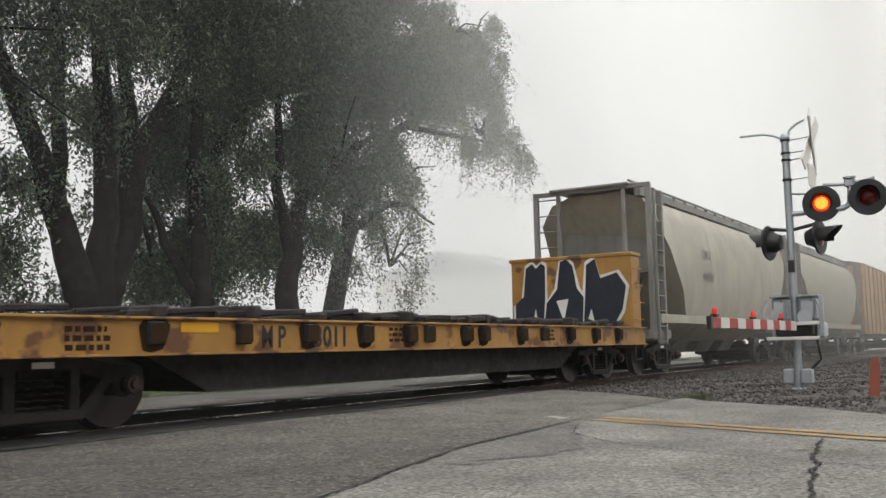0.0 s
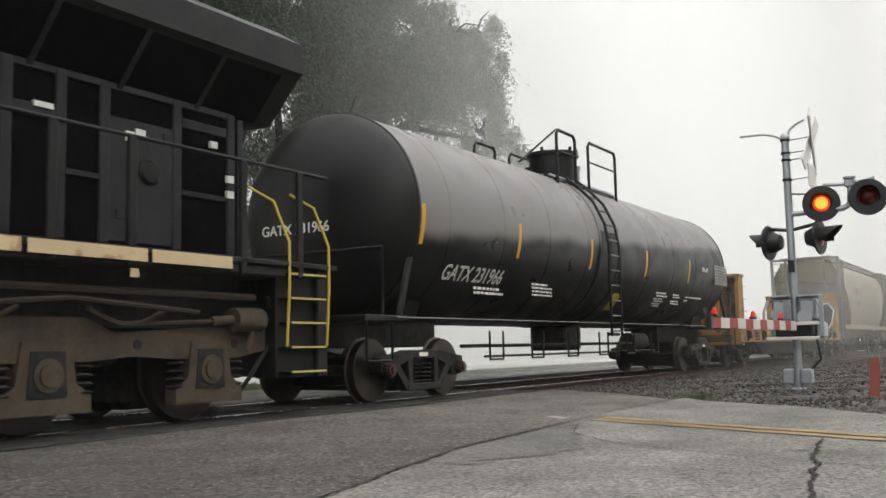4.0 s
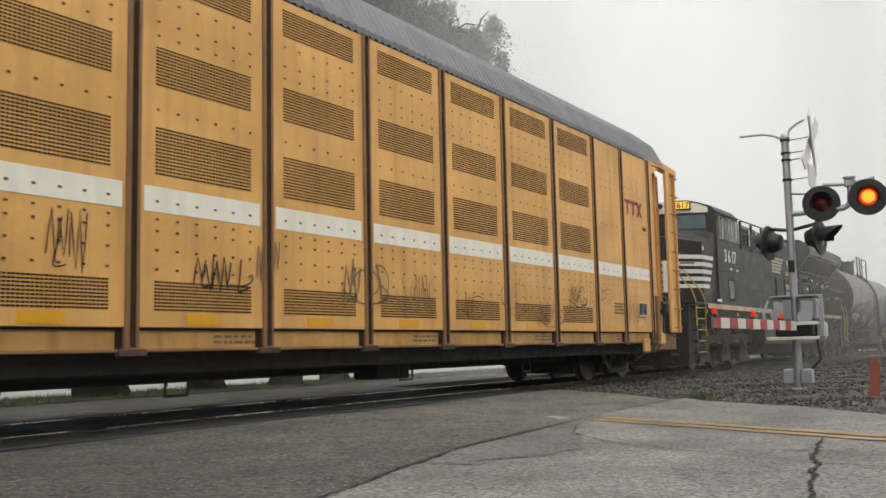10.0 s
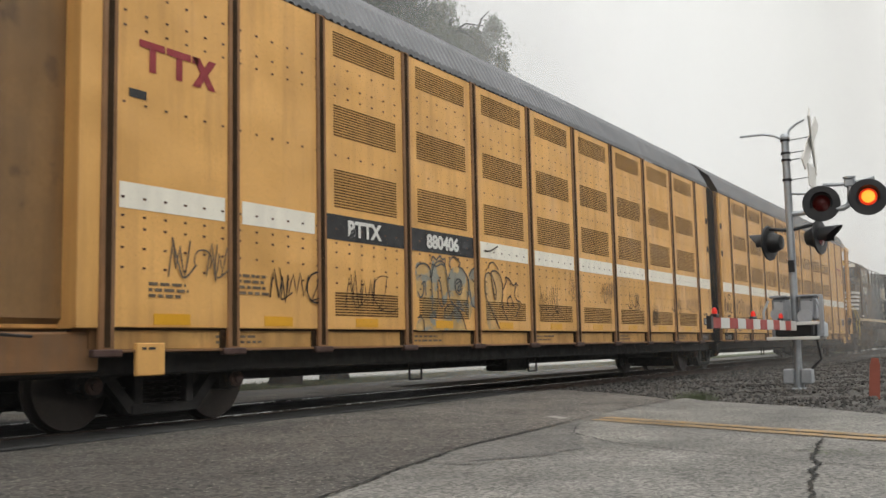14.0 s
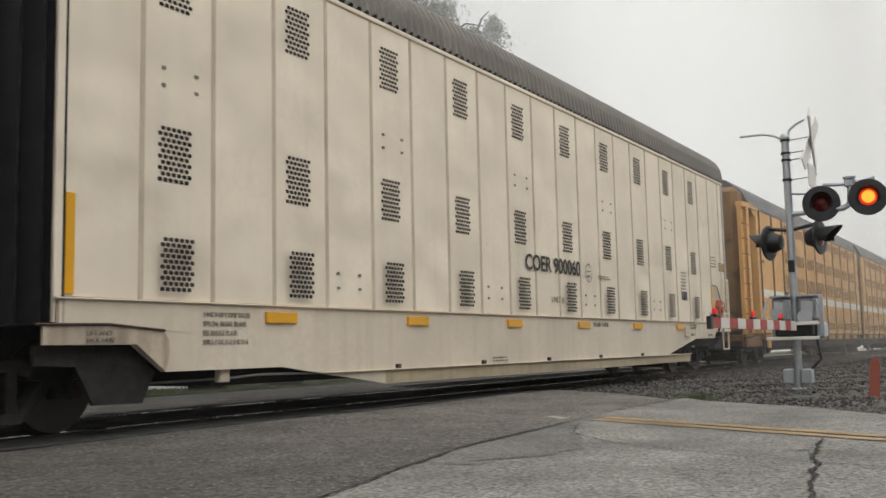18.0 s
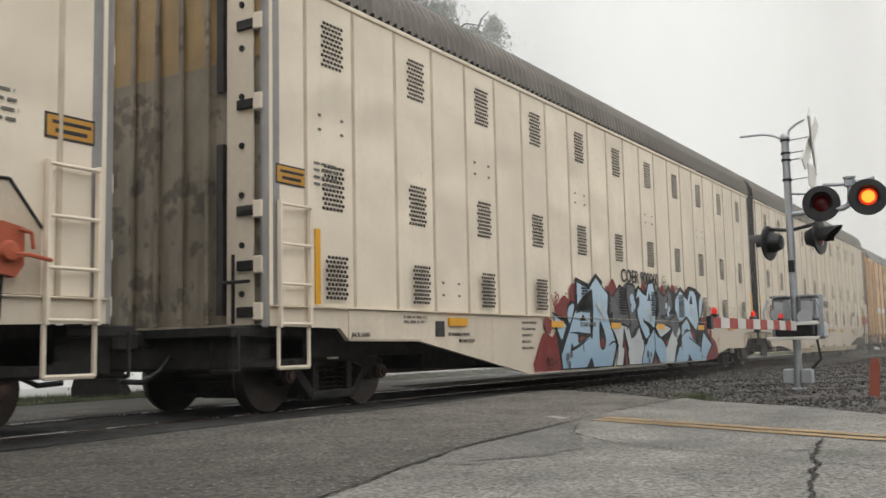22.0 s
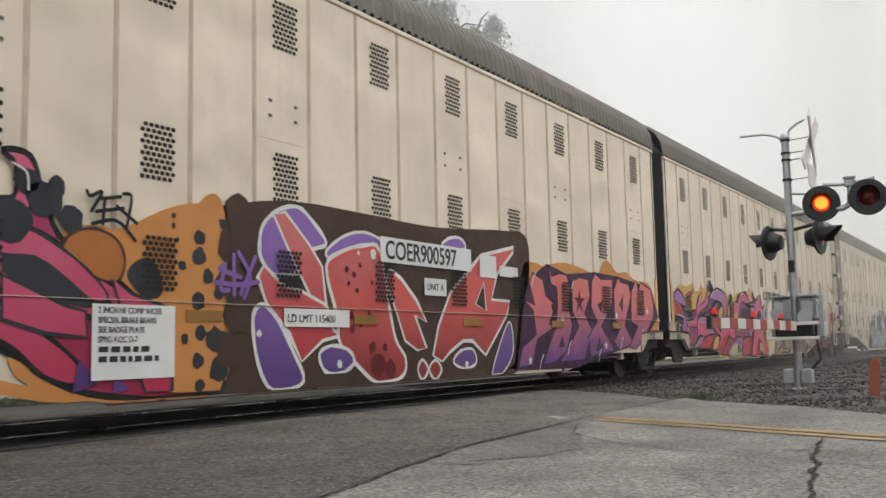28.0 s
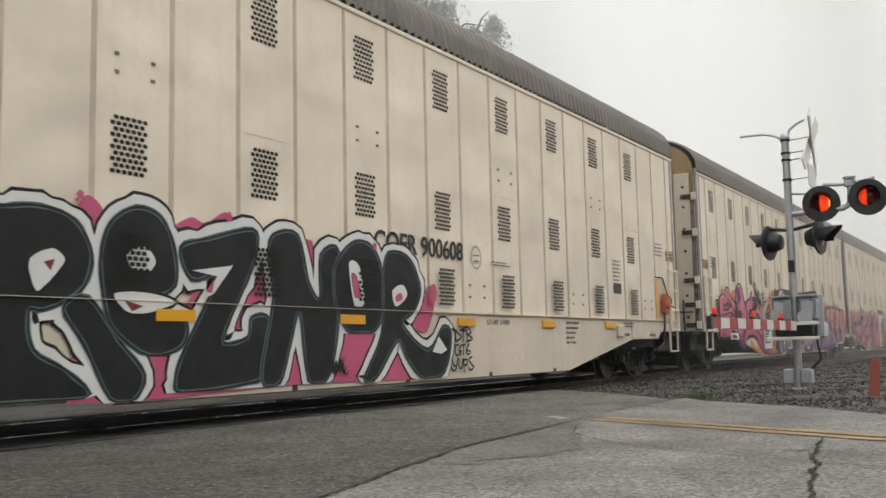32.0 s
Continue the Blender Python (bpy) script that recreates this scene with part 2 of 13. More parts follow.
TREAD = material("wheel_tread", (0.07, 0.06, 0.053), 0.4, 0.7, vary=0.2, bump=0.0)
YELLOW_CAR = material("armour_yellow", (0.74, 0.41, 0.132), 0.5, spec=0.2, wave=0.7, vary=0.16, scale=0.9, grain=30, bump=0.08, streak=0.3, streak_colour=(0.25, 0.13, 0.06), shift=1)
YELLOW_SILL = material("grimy_yellow_sill", (0.55, 0.315, 0.11), 0.65, vary=0.3, scale=1.5, grain=14, bump=0.05, streak=0.5, streak_colour=(0.16, 0.09, 0.045), spec=0.15)
YELLOW_DARK = material("grimy_yellow", (0.25, 0.12, 0.043), 0.65, vary=0.3, scale=2, bump=0.1, streak=0.5, shift=1)
# grimy, and the shade between two cars is put into the tan
END_TAN_SHADED = material("grimy_shaded_tan", (0.25, 0.138, 0.05), 0.6, vary=0.25, scale=1.2, grain=20, bump=0.08, streak=0.5, streak_colour=(0.10, 0.06, 0.03), spots=0.5, spot_colour=(0.06, 0.035, 0.02), spot_scale=2.2, spot_lo=0.6)
SLOT = material("louvre_slot", (0.040, 0.023, 0.011), 0.85, spec=0.08, vary=0.3, bump=0.0)
RIVET = material("bolt_head", (0.12, 0.055, 0.022), 0.6, vary=0.3, bump=0.0)
WHITE_BAND = material("white_band", (0.86, 0.81, 0.68), 0.5, vary=0.1, scale=2, bump=0.05, streak=0.12)
ROOF_GALV = material("galvanised_roof", (0.15, 0.152, 0.156), 0.5, 0.5, vary=0.18, scale=1.2, grain=20, bump=0.08, streak=0.1)
ROOF_DARK = material("weathered_roof", (0.16, 0.145, 0.125), 0.6, 0.25, vary=0.2, scale=1.2, grain=20, bump=0.08, streak=0.2)
BELLOWS = material("rubber_bellows", (0.007, 0.007, 0.008), 0.6, vary=0.3, bump=0.1, spec=0.18)
CREAM = material("cream_white_paint", (0.76, 0.668, 0.541), 0.6, spec=0.08, wave=0.8, vary=0.1, scale=0.7, grain=12, bump=0.03, streak=0.1, streak_colour=(0.42, 0.36, 0.27), shift=1)
CREAM_LOW = material("cream_sill_paint", (0.66, 0.575, 0.463), 0.6, spec=0.1, vary=0.14, scale=0.6, grain=14, bump=0.05, streak=0.2, streak_colour=(0.36, 0.30, 0.22))
RIB = material("rib_grimy_paint", (0.55, 0.465, 0.36), 0.6, spec=0.1, vary=0.2, scale=3, bump=0.1, streak=0.4, streak_colour=(0.33, 0.24, 0.16), shift=1)
HOLE = material("vent_hole", (0.012, 0.011, 0.010), 0.9, vary=0.2, bump=0.0)
SILL_TAN = material("tan_sill_paint", (0.44, 0.36, 0.24), 0.6, vary=0.2, scale=0.8, grain=14, bump=0.05, streak=0.3)
SOOTY = material("sooty_cream_paint", (0.47, 0.39, 0.30), 0.7, vary=0.3, scale=1.5, grain=14, bump=0.08, streak=0.5, streak_colour=(0.13, 0.085, 0.055))
GREY_DOOR = material("grimy_door_paint", (0.26, 0.22, 0.165), 0.65, vary=0.3, scale=1.6, bump=0.1, streak=0.6, streak_colour=(0.07, 0.05, 0.035), spots=0.6, spot_colour=(0.04, 0.028, 0.02), spot_scale=3.0, spot_lo=0.56)
CHANNEL = material("grey_channel_paint", (0.27, 0.255, 0.245), 0.6, vary=0.25, scale=2, bump=0.1, streak=0.4)
ORANGE_DOOR = material("orange_door_paint", (0.33, 0.22, 0.10), 0.6, vary=0.2, scale=2, bump=0.1, streak=0.3)
REFLECTOR = flat_paint("yellow_reflector", (0.72, 0.36, 0.02), 0.4)
WARN_ORANGE = flat_paint("warning_orange", (0.50, 0.255, 0.045), 0.5)
REFLECTOR_WORN = flat_paint("oversprayed_reflector", (0.30, 0.15, 0.035), 0.5, 0.3)
LETTER_DARK = flat_paint("dark_lettering", (0.03, 0.03, 0.03))
LETTER_GREY = flat_paint("grey_lettering", (0.16, 0.15, 0.13))
LETTER_WHITE = flat_paint("white_lettering", (0.72, 0.71, 0.66))
LETTER_RED = flat_paint("dark_red_lettering", (0.28, 0.035, 0.04))
LOCO_BLACK = material("locomotive_black", (0.0135, 0.0133, 0.0138), 0.45, vary=0.3, scale=1.2, grain=25, bump=0.06, streak=0.2, streak_colour=(0.022, 0.018, 0.014), spec=0.26)
CAB_DARK = material("dim_cab_glass", (0.006, 0.006, 0.006), 0.18, vary=0.3, scale=1.5, bump=0.0, spec=0.25)
FUEL_BROWN = material("dusty_fuel_tank", (0.084, 0.066, 0.046), 0.75, vary=0.3, scale=0.9, grain=30, bump=0.15, streak=0.35, streak_colour=(0.045, 0.036, 0.028))
LOCO_SIDE = material("dusty_locomotive_side", (0.0205, 0.0205, 0.0215), 0.5, vary=0.35, scale=1.2, grain=25, bump=0.06, streak=0.35, streak_colour=(0.036, 0.031, 0.027), spec=0.26)
LOCO_PANEL = material("weathered_door_black", (0.026, 0.026, 0.028), 0.55, vary=0.35, scale=1.8, grain=25, bump=0.06, streak=0.3, streak_colour=(0.012, 0.012, 0.012), spec=0.25, shift=1)
LOCO_GRILLE = material("radiator_screen", (0.005, 0.005, 0.0055), 0.85, spec=0.04, vary=0.4, scale=3, grain=90, bump=0.5)
LOCO_DUSTY = material("dusty_brown_black", (0.040, 0.031, 0.022), 0.85, vary=0.35, scale=1.5, grain=30, bump=0.2, streak=0.2, streak_colour=(0.03, 0.025, 0.02))
MARK_CREAM = material("aged_cream_mark", (0.52, 0.45, 0.34), 0.6, vary=0.2, scale=3, spots=0.5, spot_colour=(0.25, 0.18, 0.11), spot_scale=4)
TRUCK_DUST = material("brown_dusty_casting", (0.078, 0.060, 0.041), 0.9, vary=0.4, scale=2.5, grain=30, bump=0.25, streak=0.3, streak_colour=(0.03, 0.025, 0.02))
LOCO_STRIPE = material("worn_sill_stripe", (0.62, 0.47, 0.28), 0.6, vary=0.2, scale=2, spots=0.8, spot_colour=(0.32, 0.17, 0.07), spot_scale=3)
STEP_EDGE = flat_paint("worn_step_yellow", (0.50, 0.42, 0.14), 0.6)
YELLOW_RAIL = flat_paint("handrail_yellow", (0.52, 0.38, 0.05), 0.5)
# the sky's reflection is put into the blue-grey base colour
SKY_GLASS = bpy.data.materials.new("cab_glass")
SKY_GLASS.use_nodes = True
SKY_GLASS.node_tree.nodes["Principled BSDF"].inputs["Base Color"].default_value = (0.085, 0.125, 0.15, 1)
SKY_GLASS.node_tree.nodes["Principled BSDF"].inputs["Roughness"].default_value = 0.08
SKY_GLASS.node_tree.nodes["Principled BSDF"].inputs["Specular IOR Level"].default_value = 0.9
AMBER_BOARD = flat_paint("lit_number_board", (1.0, 0.62, 0.10))
AMBER_BOARD.node_tree.nodes["Principled BSDF"].inputs["Emission Color"].default_value = (1.0, 0.5, 0.06, 1)
AMBER_BOARD.node_tree.nodes["Principled BSDF"].inputs["Emission Strength"].default_value = 0.6
TANK_BLACK = material("tank_black", (0.006, 0.006, 0.0065), 0.45, spec=0.3, vary=0.3, scale=0.8, grain=20, bump=0.05, streak=0.2, streak_colour=(0.02, 0.018, 0.016))
TANK_BODY = material("pale_topped_tank_black", (0.006, 0.006, 0.0066), 0.36, spec=0.25, vary=0.3, scale=0.8, grain=20, bump=0.05)


def pale_film(m, z0, z1, colour, slope=0.0):
    """A paler film above a ragged, dripping lower edge."""
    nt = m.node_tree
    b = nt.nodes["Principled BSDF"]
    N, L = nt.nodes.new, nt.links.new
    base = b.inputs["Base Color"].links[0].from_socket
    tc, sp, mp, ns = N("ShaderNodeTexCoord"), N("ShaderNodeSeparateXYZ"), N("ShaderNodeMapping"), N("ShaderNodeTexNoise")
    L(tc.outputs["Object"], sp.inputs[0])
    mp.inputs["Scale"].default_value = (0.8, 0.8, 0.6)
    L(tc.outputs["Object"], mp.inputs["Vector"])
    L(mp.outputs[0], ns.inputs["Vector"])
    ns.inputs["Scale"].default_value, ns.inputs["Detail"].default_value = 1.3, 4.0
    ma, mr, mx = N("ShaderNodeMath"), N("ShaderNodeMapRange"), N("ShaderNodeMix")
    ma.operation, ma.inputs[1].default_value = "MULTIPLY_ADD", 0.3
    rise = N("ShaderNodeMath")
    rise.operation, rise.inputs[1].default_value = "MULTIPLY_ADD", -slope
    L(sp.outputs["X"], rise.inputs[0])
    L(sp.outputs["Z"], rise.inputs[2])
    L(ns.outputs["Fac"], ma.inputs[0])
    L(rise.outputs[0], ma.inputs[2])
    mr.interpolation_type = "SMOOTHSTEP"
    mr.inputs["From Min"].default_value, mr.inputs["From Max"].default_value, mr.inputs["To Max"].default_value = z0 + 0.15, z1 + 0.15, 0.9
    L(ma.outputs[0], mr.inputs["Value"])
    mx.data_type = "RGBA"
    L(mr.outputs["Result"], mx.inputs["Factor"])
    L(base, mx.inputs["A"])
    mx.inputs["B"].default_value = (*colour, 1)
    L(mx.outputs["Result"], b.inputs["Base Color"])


pale_film(TANK_BODY, 2.56, 2.8, (0.215, 0.203, 0.20), 0.06)
HOPPER_TAN = material("hopper_tan", (0.40, 0.37, 0.305), 0.6, vary=0.15, scale=0.8, grain=18, bump=0.08, streak=0.35, streak_colour=(0.20, 0.16, 0.11))
HOPPER_GREY = material("hopper_grey", (0.235, 0.228, 0.214), 0.65, vary=0.25, scale=1.5, bump=0.1, streak=0.3)
FLAT_YELLOW = material("flatcar_yellow", (0.38, 0.195, 0.04), 0.55, vary=0.25, scale=1.6, grain=25, bump=0.1, streak=0.25, streak_colour=(0.2, 0.08, 0.03), spots=0.9, spot_colour=(0.11, 0.042, 0.018), spot_scale=2.4, spot_lo=0.54)
WET_TIMBER = material("dark_wet_timber", (0.022, 0.019, 0.017), 0.8, vary=0.4, scale=5, grain=30, bump=0.5)
DECK_WOOD = material("weathered_deck", (0.11, 0.095, 0.08), 0.9, vary=0.4, scale=3, grain=20, bump=0.5)
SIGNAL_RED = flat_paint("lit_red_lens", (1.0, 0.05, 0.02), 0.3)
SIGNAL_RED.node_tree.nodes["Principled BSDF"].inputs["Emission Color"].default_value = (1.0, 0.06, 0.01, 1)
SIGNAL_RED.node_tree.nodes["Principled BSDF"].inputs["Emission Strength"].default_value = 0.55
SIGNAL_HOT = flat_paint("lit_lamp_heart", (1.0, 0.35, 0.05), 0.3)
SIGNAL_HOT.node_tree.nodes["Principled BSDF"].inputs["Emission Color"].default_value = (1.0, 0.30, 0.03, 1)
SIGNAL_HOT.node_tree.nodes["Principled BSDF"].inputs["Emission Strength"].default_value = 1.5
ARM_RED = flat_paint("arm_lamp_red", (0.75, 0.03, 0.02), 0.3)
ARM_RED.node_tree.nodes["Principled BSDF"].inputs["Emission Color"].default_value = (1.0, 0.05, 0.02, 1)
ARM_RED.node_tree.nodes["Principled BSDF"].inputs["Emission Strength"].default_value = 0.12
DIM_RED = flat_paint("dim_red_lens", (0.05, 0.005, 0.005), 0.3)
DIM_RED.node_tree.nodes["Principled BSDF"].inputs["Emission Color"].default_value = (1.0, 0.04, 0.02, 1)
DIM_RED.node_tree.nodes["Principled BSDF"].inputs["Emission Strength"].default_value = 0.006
RUSTY = material("rusty_bearing", (0.065, 0.032, 0.024), 0.7, vary=0.4, scale=8, bump=0.2)
DARK_LENS = flat_paint("unlit_red_lens", (0.10, 0.008, 0.01), 0.15)


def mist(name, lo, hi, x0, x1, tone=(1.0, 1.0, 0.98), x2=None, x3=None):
    """Fog for flat sheets: lets most light pass, scatters the rest; it thickens along the track, and a bank thins out
    again.
    """
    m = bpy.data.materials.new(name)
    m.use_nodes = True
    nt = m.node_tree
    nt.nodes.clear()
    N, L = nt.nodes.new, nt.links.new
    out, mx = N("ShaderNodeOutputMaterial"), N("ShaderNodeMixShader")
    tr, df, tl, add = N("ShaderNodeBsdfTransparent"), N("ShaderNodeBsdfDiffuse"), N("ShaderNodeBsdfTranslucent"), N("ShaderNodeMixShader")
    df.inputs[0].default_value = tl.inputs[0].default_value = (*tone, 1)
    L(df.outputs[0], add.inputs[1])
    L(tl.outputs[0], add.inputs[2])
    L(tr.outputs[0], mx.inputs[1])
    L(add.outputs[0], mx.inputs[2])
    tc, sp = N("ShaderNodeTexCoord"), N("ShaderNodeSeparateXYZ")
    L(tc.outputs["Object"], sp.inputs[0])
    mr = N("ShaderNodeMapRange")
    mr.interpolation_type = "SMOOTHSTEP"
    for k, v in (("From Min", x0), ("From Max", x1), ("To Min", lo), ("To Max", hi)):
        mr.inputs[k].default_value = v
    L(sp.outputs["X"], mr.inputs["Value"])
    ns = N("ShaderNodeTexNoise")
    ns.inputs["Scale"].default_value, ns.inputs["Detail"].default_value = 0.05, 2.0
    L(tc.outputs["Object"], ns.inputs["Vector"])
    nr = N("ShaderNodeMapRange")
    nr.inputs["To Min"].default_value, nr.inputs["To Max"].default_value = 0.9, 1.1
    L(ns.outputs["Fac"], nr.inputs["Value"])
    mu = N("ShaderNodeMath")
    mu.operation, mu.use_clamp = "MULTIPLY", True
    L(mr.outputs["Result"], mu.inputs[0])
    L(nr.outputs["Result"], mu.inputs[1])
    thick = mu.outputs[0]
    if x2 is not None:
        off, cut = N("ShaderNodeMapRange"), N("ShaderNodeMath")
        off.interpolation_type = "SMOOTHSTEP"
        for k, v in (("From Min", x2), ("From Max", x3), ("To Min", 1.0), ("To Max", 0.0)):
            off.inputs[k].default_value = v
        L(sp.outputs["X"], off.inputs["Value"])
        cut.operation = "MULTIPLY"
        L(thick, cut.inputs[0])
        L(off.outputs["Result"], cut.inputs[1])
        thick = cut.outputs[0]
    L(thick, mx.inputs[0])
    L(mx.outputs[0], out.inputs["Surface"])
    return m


# ---- ground ----
ROAD_Z = -0.03


def crack_y(x):
    """The joint between the concrete street and the asphalt at the track."""
    if x < 3.93:
        return 3.2 - (3.93 - x) * 0.24
    return float(np.interp(x, (3.93, 4.33, 4.94, 5.34, 5.72, 6.28, 6.87, 7.72, 9.21, 10.74, 12.6), (3.2, 3.29, 3.46, 3.56, 3.62, 3.78, 3.81, 3.88, 4.06, 4.18, 4.23)))


def build_ground():
    setting("ground", Shape().sheet([[(x, y, -0.42) for x in (-900, 900)] for y in (-900, 900)]), PALE_GROUND,
            "pale dusty ground reaching into the fog", "ground")
    # asphalt at the track, up to the joint; its edge to the ballast runs askew
    rows = []
    xs = [-12 + 0.5 * i for i in range(54)]
    for x in xs:
        top = TRACK_Y - 1.55
        y0 = min(crack_y(x), top - 0.05)
        if x > 12.6:
            y0 = min(top - 0.05, 4.23 + (x - 12.6) * 1.0)
        rows.append([(x, y0 + (top - y0) * k / 6, ROAD_Z - 0.02 * (1 - k / 6) + 0.006 * math.sin(x * 1.1 + k)) for k in range(7)])
    rows = [r for r in rows if r[-1][1] - r[0][1] > 0.06 or r[0][0] < 12]
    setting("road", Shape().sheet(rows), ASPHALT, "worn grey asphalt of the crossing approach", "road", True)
    setting("pavement", Shape().prism([(-12, -9), (7.0, -9), (8.6, -1.2), (10.55, 1.35), (11.7, 2.5), (12.5, 3.75), (13.1, 4.2),
            (10.6, 4.45), (3.9, 4.3), (-12, 3.0)], "z", -0.35, ROAD_Z - 0.028), CONCRETE,
            "cracked light grey concrete street", "pavement")
    # asphalt beyond the track and the pale lane behind it
    setting("road_far", Shape().box(-14, 15.5, TRACK_Y + 1.35, 11.35, -0.3, ROAD_Z), ASPHALT, "worn asphalt beyond the track", "road")
    setting("lane_far", Shape().box(-30, 60, 11.35, 13.5, -0.4, -0.06), material("worn_lane", (0.105, 0.1, 0.092), 0.9, vary=0.3, scale=0.8, grain=30, bump=0.4),
            "worn grey lane beyond the track", "road")
    setting("street_far", Shape().box(-60, 90, 15.4, 40, -0.4, -0.04), PALE_GROUND, "pale concrete street beyond the trees", "road")
    setting("verge", Shape().box(-30, 90, 13.5, 15.4, -0.4, -0.03), GRASS, "thin grass verge under the willows", "verge")


build_ground()


def paler_towards_street():
    """The asphalt grows paler towards the street."""
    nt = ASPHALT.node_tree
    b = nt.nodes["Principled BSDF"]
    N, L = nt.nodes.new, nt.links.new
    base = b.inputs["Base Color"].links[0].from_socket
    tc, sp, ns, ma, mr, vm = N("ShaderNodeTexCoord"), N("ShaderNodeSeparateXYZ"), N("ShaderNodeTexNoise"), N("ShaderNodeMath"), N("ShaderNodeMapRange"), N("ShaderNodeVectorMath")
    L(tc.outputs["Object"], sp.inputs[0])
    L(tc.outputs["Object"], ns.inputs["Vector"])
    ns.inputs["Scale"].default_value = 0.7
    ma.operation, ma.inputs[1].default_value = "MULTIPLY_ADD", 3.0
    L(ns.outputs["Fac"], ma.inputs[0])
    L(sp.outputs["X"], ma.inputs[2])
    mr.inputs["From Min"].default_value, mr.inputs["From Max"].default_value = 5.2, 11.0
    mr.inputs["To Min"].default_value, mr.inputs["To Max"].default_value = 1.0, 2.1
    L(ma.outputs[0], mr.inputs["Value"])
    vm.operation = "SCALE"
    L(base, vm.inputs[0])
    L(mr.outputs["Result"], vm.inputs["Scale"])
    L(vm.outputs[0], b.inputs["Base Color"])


paler_towards_street()


def crack(name, pts, w, label):
    s = Shape()
    rnd = random.Random(len(pts) * 7 + int(pts[0][0] * 10))
    fine = []
    for (a, b), (c, d) in zip(pts[:-1], pts[1:]):
        n = max(2, int(math.hypot(c - a, d - b) / 0.05))
        for i in range(n):
            k = i / n
            fine.append((a + (c - a) * k + rnd.uniform(-0.014, 0.014), b + (d - b) * k + rnd.uniform(-0.014, 0.014)))
    fine.append(pts[-1])
    z = ROAD_Z - 0.018
    up, lo = [], []
    for i, (x, y) in enumerate(fine):
        q, r = fine[min(i + 1, len(fine) - 1)], fine[max(i - 1, 0)]
        d = Vector((q[0] - r[0], q[1] - r[1]))
        d = d.normalized() if d.length > 1e-6 else Vector((1, 0))
        h = w * rnd.uniform(0.25, 1.0) * 0.5
        up.append((x - d.y * h, y + d.x * h, z))
        lo.append((x + d.y * h, y - d.x * h, z))
    s.sheet([up, lo])
    setting(name, s, CRACK, label, "crack")


def build_cracks():
    def joint(x0, x1, n):
        return [(x0 + (x1 - x0) * k / n, crack_y(x0 + (x1 - x0) * k / n) - 0.02) for k in range(n + 1)]
    crack("crack", joint(3.0, 6.4, 10), 0.034, "dark ragged joint between asphalt and concrete")
    crack("crack", joint(6.4, 9.4, 8), 0.016, "thin dark joint between asphalt and concrete")
    crack("crack", joint(9.4, 12.6, 8), 0.012, "thin dark joint between asphalt and concrete")
    crack("crack", [(8.3, 3.7), (7.67, 3.45), (7.3, 3.12), (7.08, 2.91), (6.89, 2.63), (6.72, 2.3), (6.58, 2.05), (6.46, 1.75), (6.39, 1.52), (6.29, 1.24)], 0.022, "long thin crack across the concrete")
    crack("crack", [(6.29, 1.24), (6.24, 1.0), (6.17, 0.81), (6.05, 0.5)], 0.026, "thin crack across the concrete")
    crack("crack", [(8.1, 2.75), (7.82, 2.43), (7.7, 2.1), (7.56, 1.79), (7.3, 1.52), (7.14, 1.4)], 0.012, "hairline crack in the concrete")
    crack("crack", [(7.82, 1.45), (7.4, 1.42), (7.03, 1.35), (6.6, 1.31), (6.22, 1.2), (5.9, 1.17), (5.71, 1.11), (5.4, 1.09), (5.15, 1.03), (4.7, 0.94), (4.0, 0.8)], 0.04, "wide weedy crack in the concrete")
    crack("crack", [(6.6, 1.3), (6.5, 1.1), (6.45, 1.0), (6.5, 0.92)], 0.022, "branch of a crack in the concrete")
    crack("crack", [(7.03, 1.35), (6.9, 1.45), (6.95, 1.55)], 0.018, "branch of a crack in the concrete")
    for x, y, w in ((5.2, 2.2, 0.25), (4.9, 1.55, 0.2), (6.1, 2.5, 0.3), (7.3, 2.1, 0.25), (5.6, 1.6, 0.16), (8.8, 2.2, 0.3), (5.0, 2.75, 0.22), (9.9, 2.5, 0.5)):
        crack("crack", [(x, y), (x - 0.05, y - w * 0.5), (x - 0.02, y - w)], 0.012, "short crack in the concrete")
    # thin worn asphalt that still covers the edge of the concrete
    rnd = random.Random(8)
    low = [(5.42, 3.2), (5.5, 3.1), (5.6, 3.3), (5.8, 3.1), (6.09, 2.9), (6.35, 2.98), (6.6, 2.86), (6.9, 3.1), (7.3, 3.2), (7.7, 3.45), (8.3, 3.7), (9.0, 3.92)]
    up, lo = [], []
    for (a, b), (c, d) in zip(low[:-1], low[1:]):
        for k in range(4):
            x = a + (c - a) * k / 4
            lo.append((x + rnd.uniform(-0.03, 0.03), b + (d - b) * k / 4 + rnd.uniform(-0.035, 0.035), ROAD_Z - 0.024))
            up.append((x, crack_y(x), ROAD_Z - 0.024))
    setting("road_overlay", Shape().sheet([up, lo]), PATCH, "thin worn skin of asphalt over the concrete", "road")


build_cracks()


